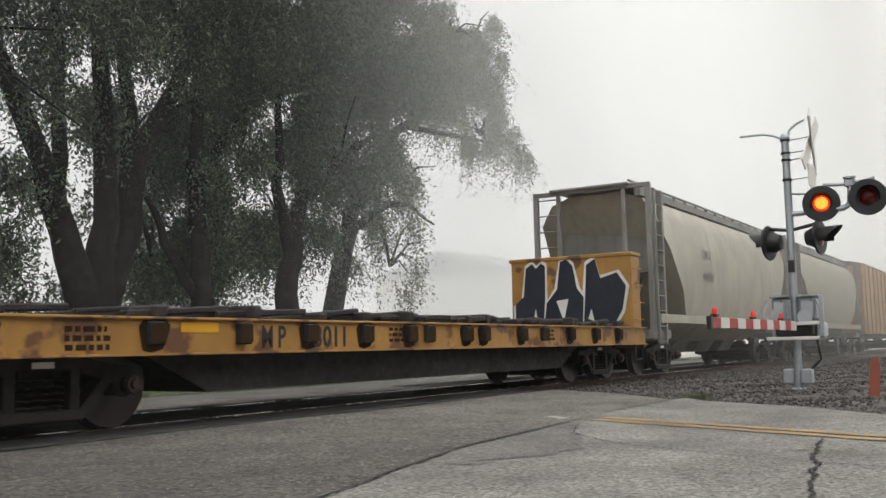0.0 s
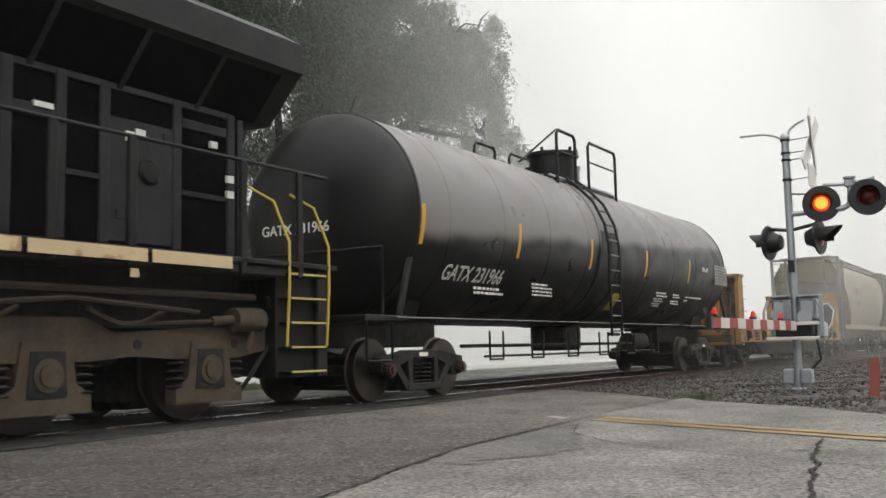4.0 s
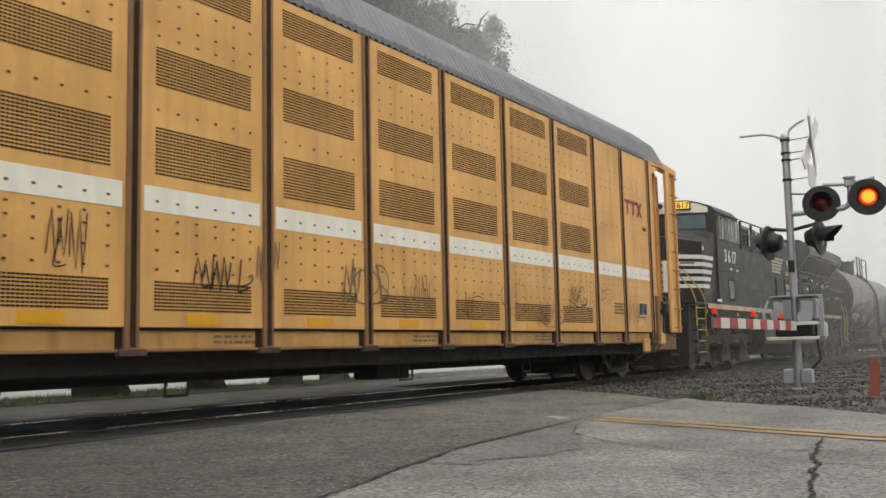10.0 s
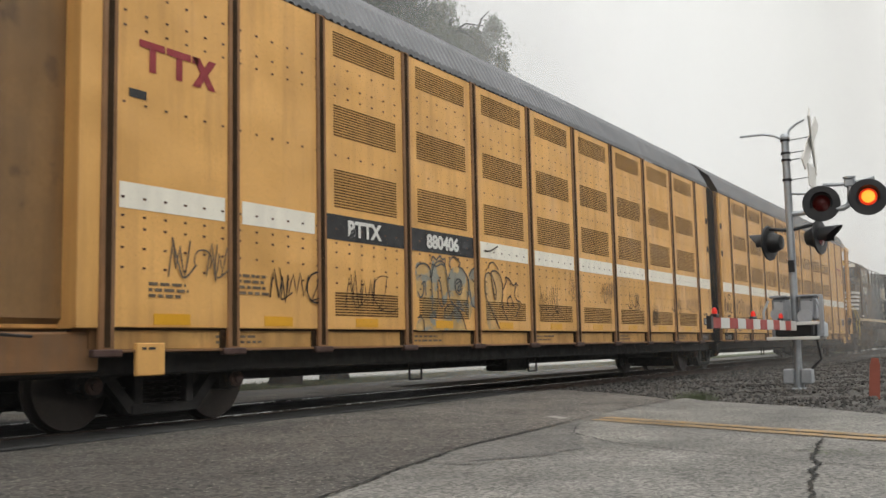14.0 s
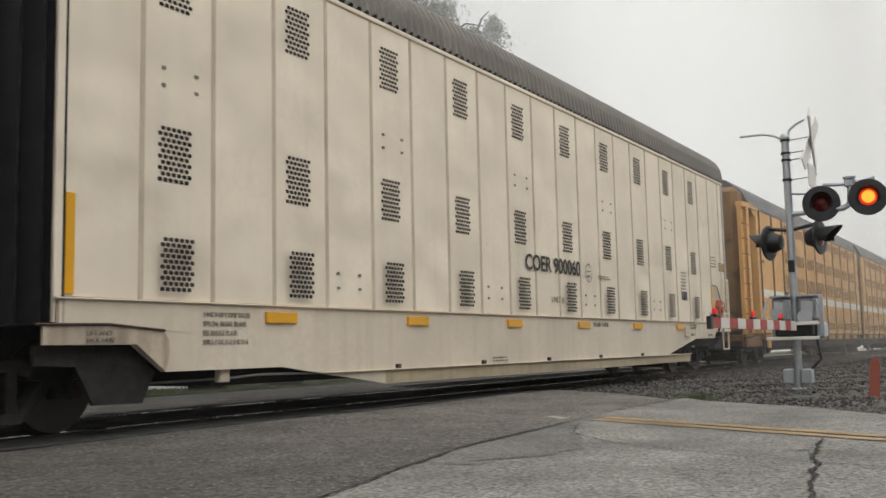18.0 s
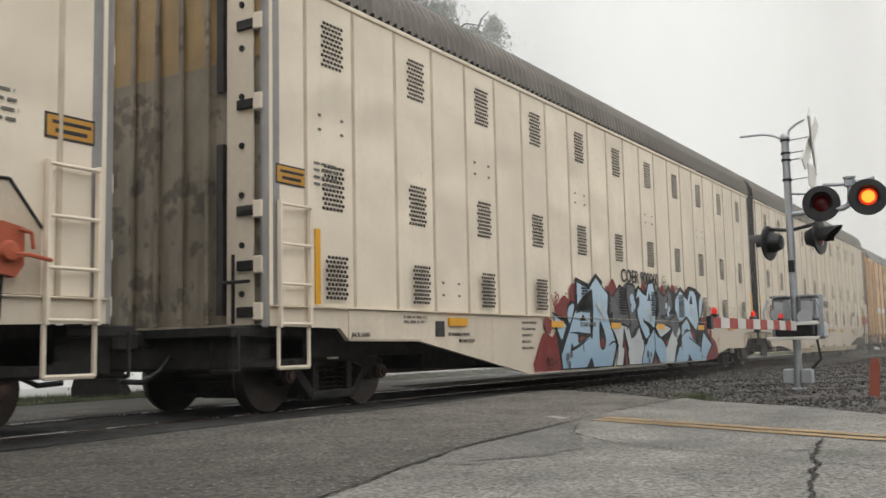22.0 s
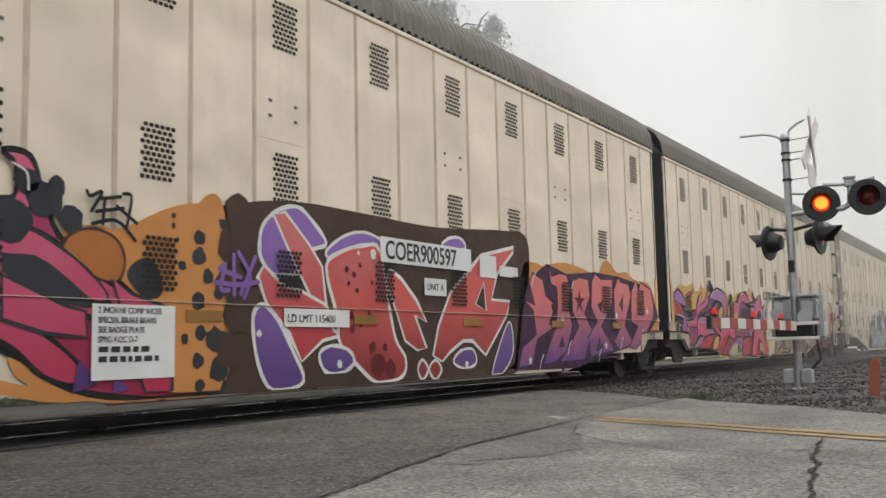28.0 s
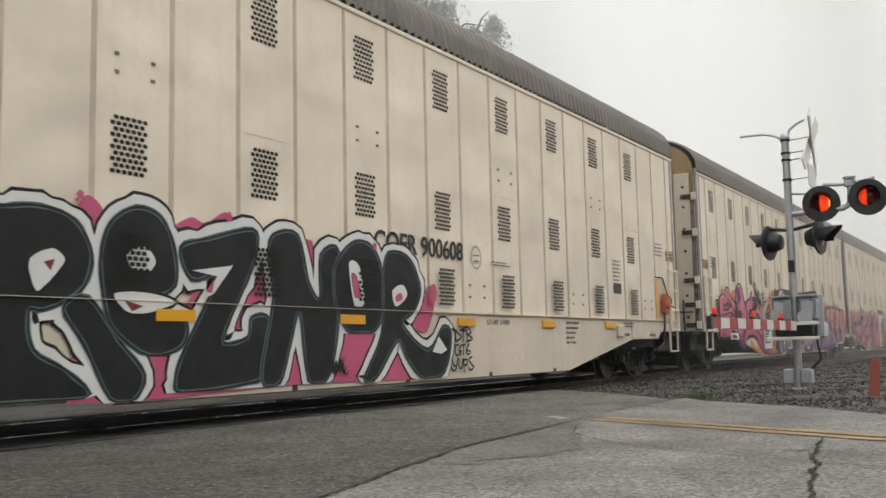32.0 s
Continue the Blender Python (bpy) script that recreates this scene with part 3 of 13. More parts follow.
def painted_line(name, p, q, w, mat_, label):
    d = Vector((q[0] - p[0], q[1] - p[1])).normalized()
    n = Vector((-d.y, d.x)) * w / 2
    z = ROAD_Z - 0.02
    k = 26
    rnd = random.Random(5)
    up = [(p[0] + (q[0] - p[0]) * i / k + n.x * rnd.uniform(0.7, 1.1), p[1] + (q[1] - p[1]) * i / k + n.y * rnd.uniform(0.7, 1.1), z) for i in range(k + 1)]
    lo = [(p[0] + (q[0] - p[0]) * i / k - n.x * rnd.uniform(0.7, 1.1), p[1] + (q[1] - p[1]) * i / k - n.y * rnd.uniform(0.7, 1.1), z) for i in range(k + 1)]
    setting(name, Shape().sheet([up, lo]), mat_, label, "road marking")


painted_line("centre_line", (9.42, 3.88), (7.05, -1.4), 0.19, YELLOW_LINE, "worn yellow line painted on the concrete")
painted_line("centre_line", (9.14, 3.86), (6.77, -1.4), 0.19, YELLOW_LINE, "worn yellow line painted on the concrete")
painted_line("stop_line", (9.45, 5.35), (9.15, 4.95), 0.12, WHITE_LINE, "last trace of a white stop line")
painted_line("stop_line", (9.4, 4.5), (9.15, 4.2), 0.14, WHITE_LINE, "last trace of a white stop line")


# ---- track ----
def rail_shape(x0, x1):
    prof = [(-0.075, -0.17), (0.075, -0.17), (0.075, -0.155), (0.012, -0.14), (0.010, -0.045), (0.036, -0.035), (0.036, -0.006), (-0.036, -0.006), (-0.036, -0.035), (-0.010, -0.045), (-0.012, -0.14), (-0.075, -0.155)]
    return Shape().prism(prof, "x", x0, x1)


def build_track():
    for k, side in enumerate((-1, 1)):
        y = TRACK_Y + side * GAUGE_HALF
        r = thing("rail", "steel rail with a polished running top", "rail", (0, y, 0), "rails of the track", "structure")
        part("rail_web", rail_shape(-260, 260), RAIL, r)
        part("rail_head", Shape().box(-260, 260, -0.034, 0.034, -0.0055, 0.0, 0.002), RAIL_TOP, r, "bright polished running surface")
    # panels of the crossing between and beside the rails
    tp = thing("crossing_surface", "dark crossing panels between and beside the rails", "crossing", None, "", "structure")
    for x0 in range(-14, 14, 2):
        x1 = x0 + 1.985
        part("panel", Shape().box(x0, x1, TRACK_Y - 0.66, TRACK_Y - 0.005, -0.2, -0.012, 0.008), RUBBER, tp)
        part("panel", Shape().box(x0, x1, TRACK_Y + 0.005, TRACK_Y + 0.66, -0.2, -0.012, 0.008), RUBBER, tp)
        part("panel", Shape().box(x0, x1, TRACK_Y - 1.55, TRACK_Y - 0.84, -0.2, -0.014, 0.008), RUBBER, tp)
        part("panel", Shape().box(x0, x1, TRACK_Y + 0.84, TRACK_Y + 1.35, -0.2, -0.014, 0.008), RUBBER, tp)
    bed = Shape()
    prof = [(-4.6, -0.40), (-2.6, -0.22), (-1.7, -0.13), (1.7, -0.13), (2.6, -0.3), (3.2, -0.42)]
    bed.sheet([[(x, TRACK_Y + a, b) for a, b in prof] for x in (13.9, 40, 90, 300)])
    bed.sheet([[(x, TRACK_Y + a, b) for a, b in prof] for x in (-300, -60, -14)])
    setting("ballast_bed", bed, BALLAST, "grey crushed stone bed of the track", "ballast")
    # ground between the ballast and the street on the signal's side
    sh = Shape()
    sh.sheet([[(x, y, -0.13 + 0.03 * math.sin(x * 2.1 + y * 1.7)) for y in np.linspace(0.2, 1.0, 9) * (TRACK_Y - 1.8)] for x in np.linspace(7.5, 60, 60)])
    setting("shoulder", sh, BALLAST, "grey gravel shoulder beside the track", "gravel", True)
    t = thing("track_ties", "creosoted wooden ties under the rails", "railway ties", None, "", "structure")
    me = Shape().box(-0.11, 0.11, -1.3, 1.3, -0.18, 0.0, 0.01).mesh("tie", TIE)
    for i in range(60):
        part("tie", me, None, t, at=(14.2 + i * 0.53, TRACK_Y, -0.125))


build_track()


def build_stones():
    """Loose ballast: one object of many small angular stones."""
    rnd = np.random.RandomState(3)
    base = np.array([(1, 0, 0), (-1, 0, 0), (0, 1, 0), (0, -1, 0), (0, 0, 1), (0, 0, -1)], float)
    tri = np.array([(0, 2, 4), (2, 1, 4), (1, 3, 4), (3, 0, 4), (2, 0, 5), (1, 2, 5), (3, 1, 5), (0, 3, 5)])
    n = 24000
    far = rnd.rand(n) ** 1.9
    x = 10.2 + far * 36
    y = 0.4 + rnd.rand(n) * (TRACK_Y - 2.2)
    edge = np.where(y < 3.9, 10.15 + (y - 0.9) * 0.84, 12.95 + (y - 3.95) * 0.95)
    ok = x > edge + 0.08
    x, y = x[ok], y[ok]
    # ballast shoulder close to the ties as well
    m = 6000
    x2, y2 = 14.0 + rnd.rand(m) ** 1.6 * 34, TRACK_Y - 2.9 + rnd.rand(m) * 2.1
    x, y = np.concatenate([x, x2]), np.concatenate([y, y2])
    n = len(x)
    size = 0.016 + 0.026 * rnd.rand(n) ** 2
    z = -0.13 + 0.03 * np.sin(x * 2.1 + y * 1.7) + size * 0.25
    z[y > TRACK_Y - 1.8] = -0.12 + 0.02 * rnd.rand((y > TRACK_Y - 1.8).sum())
    v = base[None] * (size[:, None, None] * (0.6 + 0.8 * rnd.rand(n, 6, 1)))
    a = rnd.rand(n) * 6.28
    ca, sa = np.cos(a)[:, None], np.sin(a)[:, None]
    vx, vy = v[..., 0] * ca - v[..., 1] * sa, v[..., 0] * sa + v[..., 1] * ca
    tilt = (rnd.rand(n)[:, None] - 0.5) * 1.6
    vz = v[..., 2] * 0.8 + vx * tilt * 0.5
    pts = np.stack([vx + x[:, None], vy + y[:, None], vz + z[:, None]], -1).reshape(-1, 3)
    f = (tri[None] + (np.arange(n) * 6)[:, None, None]).reshape(-1, 3)
    me = bpy.data.meshes.new("ballast_stones")
    me.from_pydata(pts.tolist(), [], f.tolist())
    me.materials.append(STONE_VARIED)
    me.update()
    tagged(new("ballast_stones", me), "loose grey crushed stones beside the track", "gravel", "", "stuff")


def island_material(name, dark, light, rough=0.9):
    m = bpy.data.materials.new(name)
    m.use_nodes = True
    nt = m.node_tree
    b = nt.nodes["Principled BSDF"]
    g, r = nt.nodes.new("ShaderNodeNewGeometry"), nt.nodes.new("ShaderNodeValToRGB")
    r.color_ramp.elements[0].color, r.color_ramp.elements[1].color = (*dark, 1), (*light, 1)
    nt.links.new(g.outputs["Random Per Island"], r.inputs["Fac"])
    nt.links.new(r.outputs["Color"], b.inputs["Base Color"])
    b.inputs["Roughness"].default_value = rough
    return m


STONE_VARIED = island_material("ballast_stone_mix", (0.016, 0.015, 0.014), (0.13, 0.12, 0.108))
build_stones()


# ---- trees ----
LEAF_MIX = island_material("willow_leaf_mix", (0.018, 0.031, 0.015), (0.066, 0.102, 0.044), 0.6)
# the next two are paler: haze is put into the leaf colour
LEAF_OLIVE_HAZED = island_material("willow_leaf_olive_hazed", (0.042, 0.058, 0.028), (0.15, 0.18, 0.092), 0.6)
LEAF_PALE = island_material("far_leaf_hazed", (0.10, 0.115, 0.06), (0.20, 0.21, 0.12), 0.8)


def leaves_mesh(name, blobs, count, leaf, seed, mat_, droop=0.9):
    """Hanging strands of narrow leaves within a few uneven clouds; blobs: x, y, z, rx, ry, rz, share."""
    rnd = np.random.RandomState(seed)
    per = 16
    share = np.array([b[6] for b in blobs], float)
    share /= share.sum()
    starts = []
    for b, s in zip(blobs, share):
        n = int(count * s)
        d = rnd.normal(size=(n, 3))
        d /= np.linalg.norm(d, axis=1)[:, None]
        r = rnd.rand(n) ** 0.42
        # knots of twigs leave gaps of sky between them
        knots = rnd.normal(size=(max(6, int(6.5 * b[3])), 3)) * 0.52
        kl = np.linalg.norm(knots, axis=1)
        knots *= (np.minimum(kl, 0.95) / kl)[:, None]
        k = knots[rnd.randint(len(knots), size=n)]
        p = 0.27 * d * r[:, None] + 0.84 * k
        starts.append(np.array(b[:3]) + p * np.array(b[3:6]))
    p = np.concatenate(starts)
    n = len(p)
    way = rnd.normal(size=(n, 3)) * 0.36
    way[:, 2] -= droop
    length = 0.35 + 0.9 * rnd.rand(n) ** 1.5
    t = np.linspace(0, 1, per)[None, :, None]
    pos = p[:, None] + way[:, None] * t * length[:, None, None] + np.array([0, 0, -0.25])[None, None] * t ** 2
    pos = pos + rnd.normal(size=pos.shape) * 0.035
    pos = pos.reshape(-1, 3)
    m = len(pos)
    a = rnd.normal(size=(m, 3))
    a[:, 2] -= 0.8
    a /= np.linalg.norm(a, axis=1)[:, None]
    b = np.cross(a, rnd.normal(size=(m, 3)))
    b /= np.linalg.norm(b, axis=1)[:, None]
    ln = leaf * (0.6 + 0.8 * rnd.rand(m))[:, None]
    w = ln * 0.17
    v = np.stack([pos, pos + a * ln * 0.5 + b * w, pos + a * ln, pos + a * ln * 0.5 - b * w], 1).reshape(-1, 3)
    me = bpy.data.meshes.new(name)
    me.vertices.add(len(v))
    me.vertices.foreach_set("co", v.ravel())
    me.loops.add(len(v))
    me.loops.foreach_set("vertex_index", np.arange(len(v)))
    me.polygons.add(m)
    me.polygons.foreach_set("loop_start", np.arange(m) * 4)
    me.materials.append(mat_)
    me.update(calc_edges=True)
    me.validate()
    return me


def tree(label, base, limbs, blobs, count, seed, leaf=0.13, leaves=None):
    t = thing("willow_tree", label, "tree", base, "willows beside the track")
    b = Vector(base)
    for i, (pts, radii) in enumerate(limbs):
        rnd = random.Random(seed * 10 + i)
        loc, rad = [], []
        P = [Vector(p) - b for p in pts]
        for k in range(len(P) - 1):
            for j in range(4):
                f = j / 4
                q = P[k].lerp(P[k + 1], f)
                wob = 0.05 if (k or j) else 0
                loc.append(q + Vector((rnd.uniform(-wob, wob), rnd.uniform(-wob, wob), 0)))
                rad.append(radii[k] + (radii[k + 1] - radii[k]) * f)
        loc.append(P[-1])
        rad.append(radii[-1])
        part("trunk" if i == 0 else "limb", Shape().limb(loc, rad, 10), BARK, t, smooth=True)
    cr = part("crown", leaves_mesh("crown", [(x - b.x, y - b.y, z - b.z, rx, ry, rz, s) for x, y, z, rx, ry, rz, s in blobs], count, leaf, seed, leaves or LEAF_MIX), None, t, "hanging strands of narrow leaves")
    cr["kind"] = "stuff"
    # twigs that carry the strands
    s, rnd = Shape(), random.Random(seed)
    for x, y, z, rx, ry, rz, sh in blobs:
        for k in range(9):
            q = Vector((x + rnd.uniform(-1, 1) * rx * 0.8, y + rnd.uniform(-1, 1) * ry * 0.7, z + rnd.uniform(-0.8, 0.8) * rz)) - b
            c0 = Vector((x, y, z - rz * 0.3)) - b
            mid = c0.lerp(q, 0.5) + Vector((0, 0, 0.25))
            s.limb([c0, mid, q], [0.045, 0.03, 0.012], 5)
    tw = part("twigs", s, BARK, t)
    tw["kind"] = "stuff"
    return t


tree("tall dark willow with three heavy limbs from a low fork", (11.5, 14.3, -0.1),
     [([(11.5, 14.3, -0.15), (11.45, 14.4, 0.5), (11.5, 14.6, 1.4)], [0.55, 0.40, 0.42]),
      ([(11.5, 14.6, 1.2), (11.05, 14.8, 2.9), (10.5, 14.9, 4.4), (9.6, 15.0, 6.2), (8.6, 15, 8)], [0.36, 0.26, 0.2, 0.15, 0.08]),
      ([(11.55, 14.6, 1.3), (11.95, 14.8, 3.2), (12.0, 14.9, 5.5), (11.7, 15, 8.5)], [0.34, 0.24, 0.19, 0.1]),
      ([(11.6, 14.6, 1.3), (12.5, 14.9, 3.1), (12.75, 15.0, 4.4), (13.9, 15.1, 6.3), (15.2, 15.2, 8.4)], [0.36, 0.27, 0.25, 0.16, 0.09]),
      ([(12.7, 15.0, 4.3), (12.7, 15.1, 5.8), (12.3, 15.2, 8.6)], [0.2, 0.15, 0.08]),
      ([(10.85, 14.85, 3.4), (10.95, 14.9, 5.2), (10.9, 15, 7.5)], [0.16, 0.13, 0.08])],
     [(8.6, 14.6, 6.2, 2.6, 1.8, 2.2, 1.1), (11.3, 15.0, 8.2, 2.8, 2.2, 2.2, 2.2), (14.2, 15.2, 8.4, 2.6, 2.2, 2.2, 2.2), (9.2, 15.4, 3.3, 2.2, 1.5, 1.5, 1.5), (10.2, 15.8, 1.9, 2.0, 1.2, 1.2, 0.4), (7.9, 15.2, 4.6, 1.8, 1.4, 1.6, 0.7),
      (12.8, 15.8, 5.2, 2.6, 1.4, 1.8, 0.7), (13.8, 15.6, 2.9, 1.9, 1.4, 1.3, 0.9), (11.5, 15.2, 10.6, 4.5, 2.2, 1.6, 1.6), (9.6, 14.8, 8.4, 2.2, 1.8, 1.6, 1.0)], 16000, 1, 0.106)
tree("slim willow with a straight dark trunk", (14.0, 14.2, -0.1),
     [([(14.0, 14.2, -0.15), (13.95, 14.3, 0.6), (14.05, 14.5, 2.2), (14.1, 14.7, 4.5), (14.6, 15, 7.5)], [0.42, 0.27, 0.22, 0.18, 0.1]),
      ([(14.0, 14.5, 1.8), (13.4, 14.6, 2.6), (12.9, 14.8, 3.8)], [0.13, 0.1, 0.06]),
      ([(14.2, 14.6, 4.2), (15.2, 14.9, 5.6), (16.8, 15, 7.0)], [0.14, 0.1, 0.05])],
     [(15.2, 15.2, 5.4, 2.1, 1.6, 1.7, 1.0), (17.0, 15.2, 8.6, 2.8, 2.2, 2.2, 2.2), (15.0, 15.6, 3.2, 1.6, 1.4, 1.2, 0.4), (16.5, 15.2, 10.8, 2.6, 2.0, 1.5, 1.2)], 10500, 2, 0.106)
tree("leaning willow with a forked dark trunk", (16.1, 13.95, -0.1),
     [([(16.1, 13.95, -0.15), (16.25, 14.1, 0.6), (16.9, 14.6, 2.4), (17.7, 15.0, 3.9), (18.6, 15.2, 5.8), (19.8, 15.3, 8.6)], [0.42, 0.30, 0.26, 0.2, 0.15, 0.08]),
      ([(17.2, 14.8, 3.0), (17.0, 15, 4.6), (17.1, 15, 7.0)], [0.17, 0.13, 0.07]),
      ([(17.9, 15.0, 4.3), (19.6, 15.1, 5.6), (21.4, 15.2, 6.8)], [0.13, 0.1, 0.05])],
     [(19.6, 15.2, 6.0, 2.3, 1.7, 1.7, 1.2), (20.6, 15.2, 9.2, 2.8, 2.2, 2.2, 2.1), (17.9, 15.6, 4.1, 1.8, 1.4, 1.2, 0.6), (22.4, 15.3, 8.4, 1.2, 1.1, 1.2, 0.3), (20.5, 15.2, 11.4, 2.8, 2.0, 1.5, 1.1)], 10500, 3, 0.106)
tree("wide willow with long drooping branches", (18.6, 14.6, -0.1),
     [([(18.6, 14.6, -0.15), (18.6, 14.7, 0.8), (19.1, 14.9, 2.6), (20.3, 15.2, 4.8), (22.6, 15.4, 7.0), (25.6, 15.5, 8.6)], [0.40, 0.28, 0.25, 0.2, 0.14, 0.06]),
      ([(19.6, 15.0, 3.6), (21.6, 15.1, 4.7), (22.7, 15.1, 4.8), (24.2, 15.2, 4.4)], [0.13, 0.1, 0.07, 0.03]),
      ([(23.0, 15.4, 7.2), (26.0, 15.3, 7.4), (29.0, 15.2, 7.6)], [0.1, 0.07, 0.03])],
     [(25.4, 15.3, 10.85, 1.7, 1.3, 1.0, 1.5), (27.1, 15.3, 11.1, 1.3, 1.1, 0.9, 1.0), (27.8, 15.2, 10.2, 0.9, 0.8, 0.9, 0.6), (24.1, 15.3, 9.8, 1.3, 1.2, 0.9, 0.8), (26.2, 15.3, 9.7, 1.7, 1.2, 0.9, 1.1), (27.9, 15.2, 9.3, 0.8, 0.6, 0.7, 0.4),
      (23.4, 15.3, 8.7, 1.1, 1.0, 0.8, 0.35), (28.8, 15.2, 8.1, 0.8, 0.7, 0.7, 0.35), (24.8, 15.3, 8.4, 1.5, 1.2, 0.8, 0.6), (27.2, 15.2, 7.9, 0.9, 0.8, 0.8, 0.4), (30.0, 15.2, 7.5, 0.7, 0.5, 0.5, 0.2), (21.7, 15.1, 3.4, 1.3, 1.2, 1.4, 0.4), (22.4, 15.2, 5.6, 1.5, 1.2, 0.8, 0.4)], 5400, 4, 0.112, LEAF_OLIVE_HAZED)


def far_trees():
    t = thing("far_trees", "pale trees almost lost in the fog", "trees", (62, 27, 0), "", "stuff")
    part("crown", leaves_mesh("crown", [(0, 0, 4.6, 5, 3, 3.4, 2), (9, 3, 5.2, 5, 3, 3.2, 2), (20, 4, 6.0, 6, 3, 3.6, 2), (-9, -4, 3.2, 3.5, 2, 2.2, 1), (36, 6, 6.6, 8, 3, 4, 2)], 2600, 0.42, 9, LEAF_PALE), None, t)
    s = Shape()
    for x, y in ((0, 0), (9, 3), (20, 4), (-9, -4), (36, 6)):
        s.limb([(x, y, -0.4), (x + 0.2, y, 2.2), (x, y, 5)], [0.35, 0.25, 0.12], 7)
    part("trunks", s, BARK, t)
    b = thing("far_building", "pale low building in the fog", "building", (46, 24, -0.4))
    wall = material("pale_siding", (0.55, 0.55, 0.52), 0.8, vary=0.1)
    part("wall", Shape().box(0, 16, 0, 9, 0, 5.2, 0.02), wall, b)
    part("roof", Shape().prism([(-0.4, 5.2), (9.4, 5.2), (4.5, 6.6)], "x", -0.3, 16.3), ROOF_GALV, b)
    for k in range(4):
        w = part("window", Shape().box(2 + k * 3.6, 3.4 + k * 3.6, -0.05, 0.02, 1.6, 3.0), GREY_DOOR, b)
        part("pane", Shape().box(2.1 + k * 3.6, 3.3 + k * 3.6, -0.06, -0.045, 1.7, 2.9), SKY_GLASS, w)


far_trees()


def trees_behind():
    """Unseen dark row of trees across the street behind the camera, added to darken reflections."""
    spots_ = [(-30, -15, 12), (-21, -13, 11), (-12, -14, 12.5), (-3, -13, 11), (6, -14, 12), (15, -13, 11.5), (25, -15, 12), (36, -17, 12)]
    for k, (x, y, h) in enumerate(spots_):
        t = thing("street_tree", "dark leafy tree across the street", "tree", (x, y, -0.4), "trees across the street")
        part("trunk", Shape().limb([(0, 0, 0), (0.1, 0, h * 0.3), (0, 0.1, h * 0.7)], [0.35, 0.25, 0.1], 8), BARK, t)
        cr = part("crown", leaves_mesh("crown", [(0, 0, h * 0.6, 5.0, 2.5, h * 0.45, 2), (-3, 0, h * 0.35, 3.2, 2, h * 0.36, 1), (3, 0, h * 0.4, 3.2, 2, h * 0.36, 1)], 1100, 0.5, 60 + k, LEAF_MIX), None, t)
        cr["kind"] = "stuff"


trees_behind()
wire = thing("overhead_wire", "thin black overhead wire", "cable")
part("wire", Shape().limb([(10, 32, 7.6), (30, 32, 7.0), (60, 32, 6.9), (110, 32, 7.6)], [0.018] * 4, 5), BLACK_PAINT, wire)


def tuft(x, y, z, n, h, seed):
    rnd, s = random.Random(seed), Shape()
    for i in range(n):
        a, r = rnd.uniform(0, 6.28), rnd.uniform(0, 0.28)
        px, py = x + r * math.cos(a), y + r * math.sin(a)
        dx, dy, hh = rnd.uniform(-0.12, 0.12), rnd.uniform(-0.12, 0.12), h * rnd.uniform(0.4, 1)
        s.add([(px - 0.006, py, z), (px + 0.006, py, z), (px + dx + 0.002, py + dy, z + hh)], [(0, 1, 2)])
    tagged(new("grass_tuft", s.mesh("grass_tuft", BLADES)), "dry tuft of grass at the edge of the street", "grass", "", "stuff")


tuft(13.25, 4.05, -0.14, 700, 0.2, 1)
tuft(13.55, 4.25, -0.14, 400, 0.16, 2)
tuft(12.7, 3.6, -0.16, 120, 0.09, 4)
tuft(6.9, 1.27, -0.06, 60, 0.03, 3)


def verge_grass():
    rnd = np.random.RandomState(6)
    n = 16000
    x, y = 2 + rnd.rand(n) * 40, 13.4 + rnd.rand(n) ** 1.3 * 2.0
    h = 0.03 + 0.07 * rnd.rand(n)
    d = rnd.normal(size=(n, 2)) * 0.03
    z = np.full(n, -0.035)
    v = np.stack([np.stack([x - 0.008, y, z], 1), np.stack([x + 0.008, y, z], 1), np.stack([x + d[:, 0], y + d[:, 1], z + h], 1)], 1).reshape(-1, 3)
    me = bpy.data.meshes.new("verge_grass")
    me.from_pydata(v.tolist(), [], np.arange(n * 3).reshape(-1, 3).tolist())
    me.materials.append(BLADES)
    me.update()
    tagged(new("verge_grass", me), "short worn grass of the verge", "grass", "", "stuff")


verge_grass()


# ---- crossing signal and gate ----
MX, MY, MZ = 16.8, 3.453, -0.115


FLASHERS = []  # (lens, whether it is lit first)


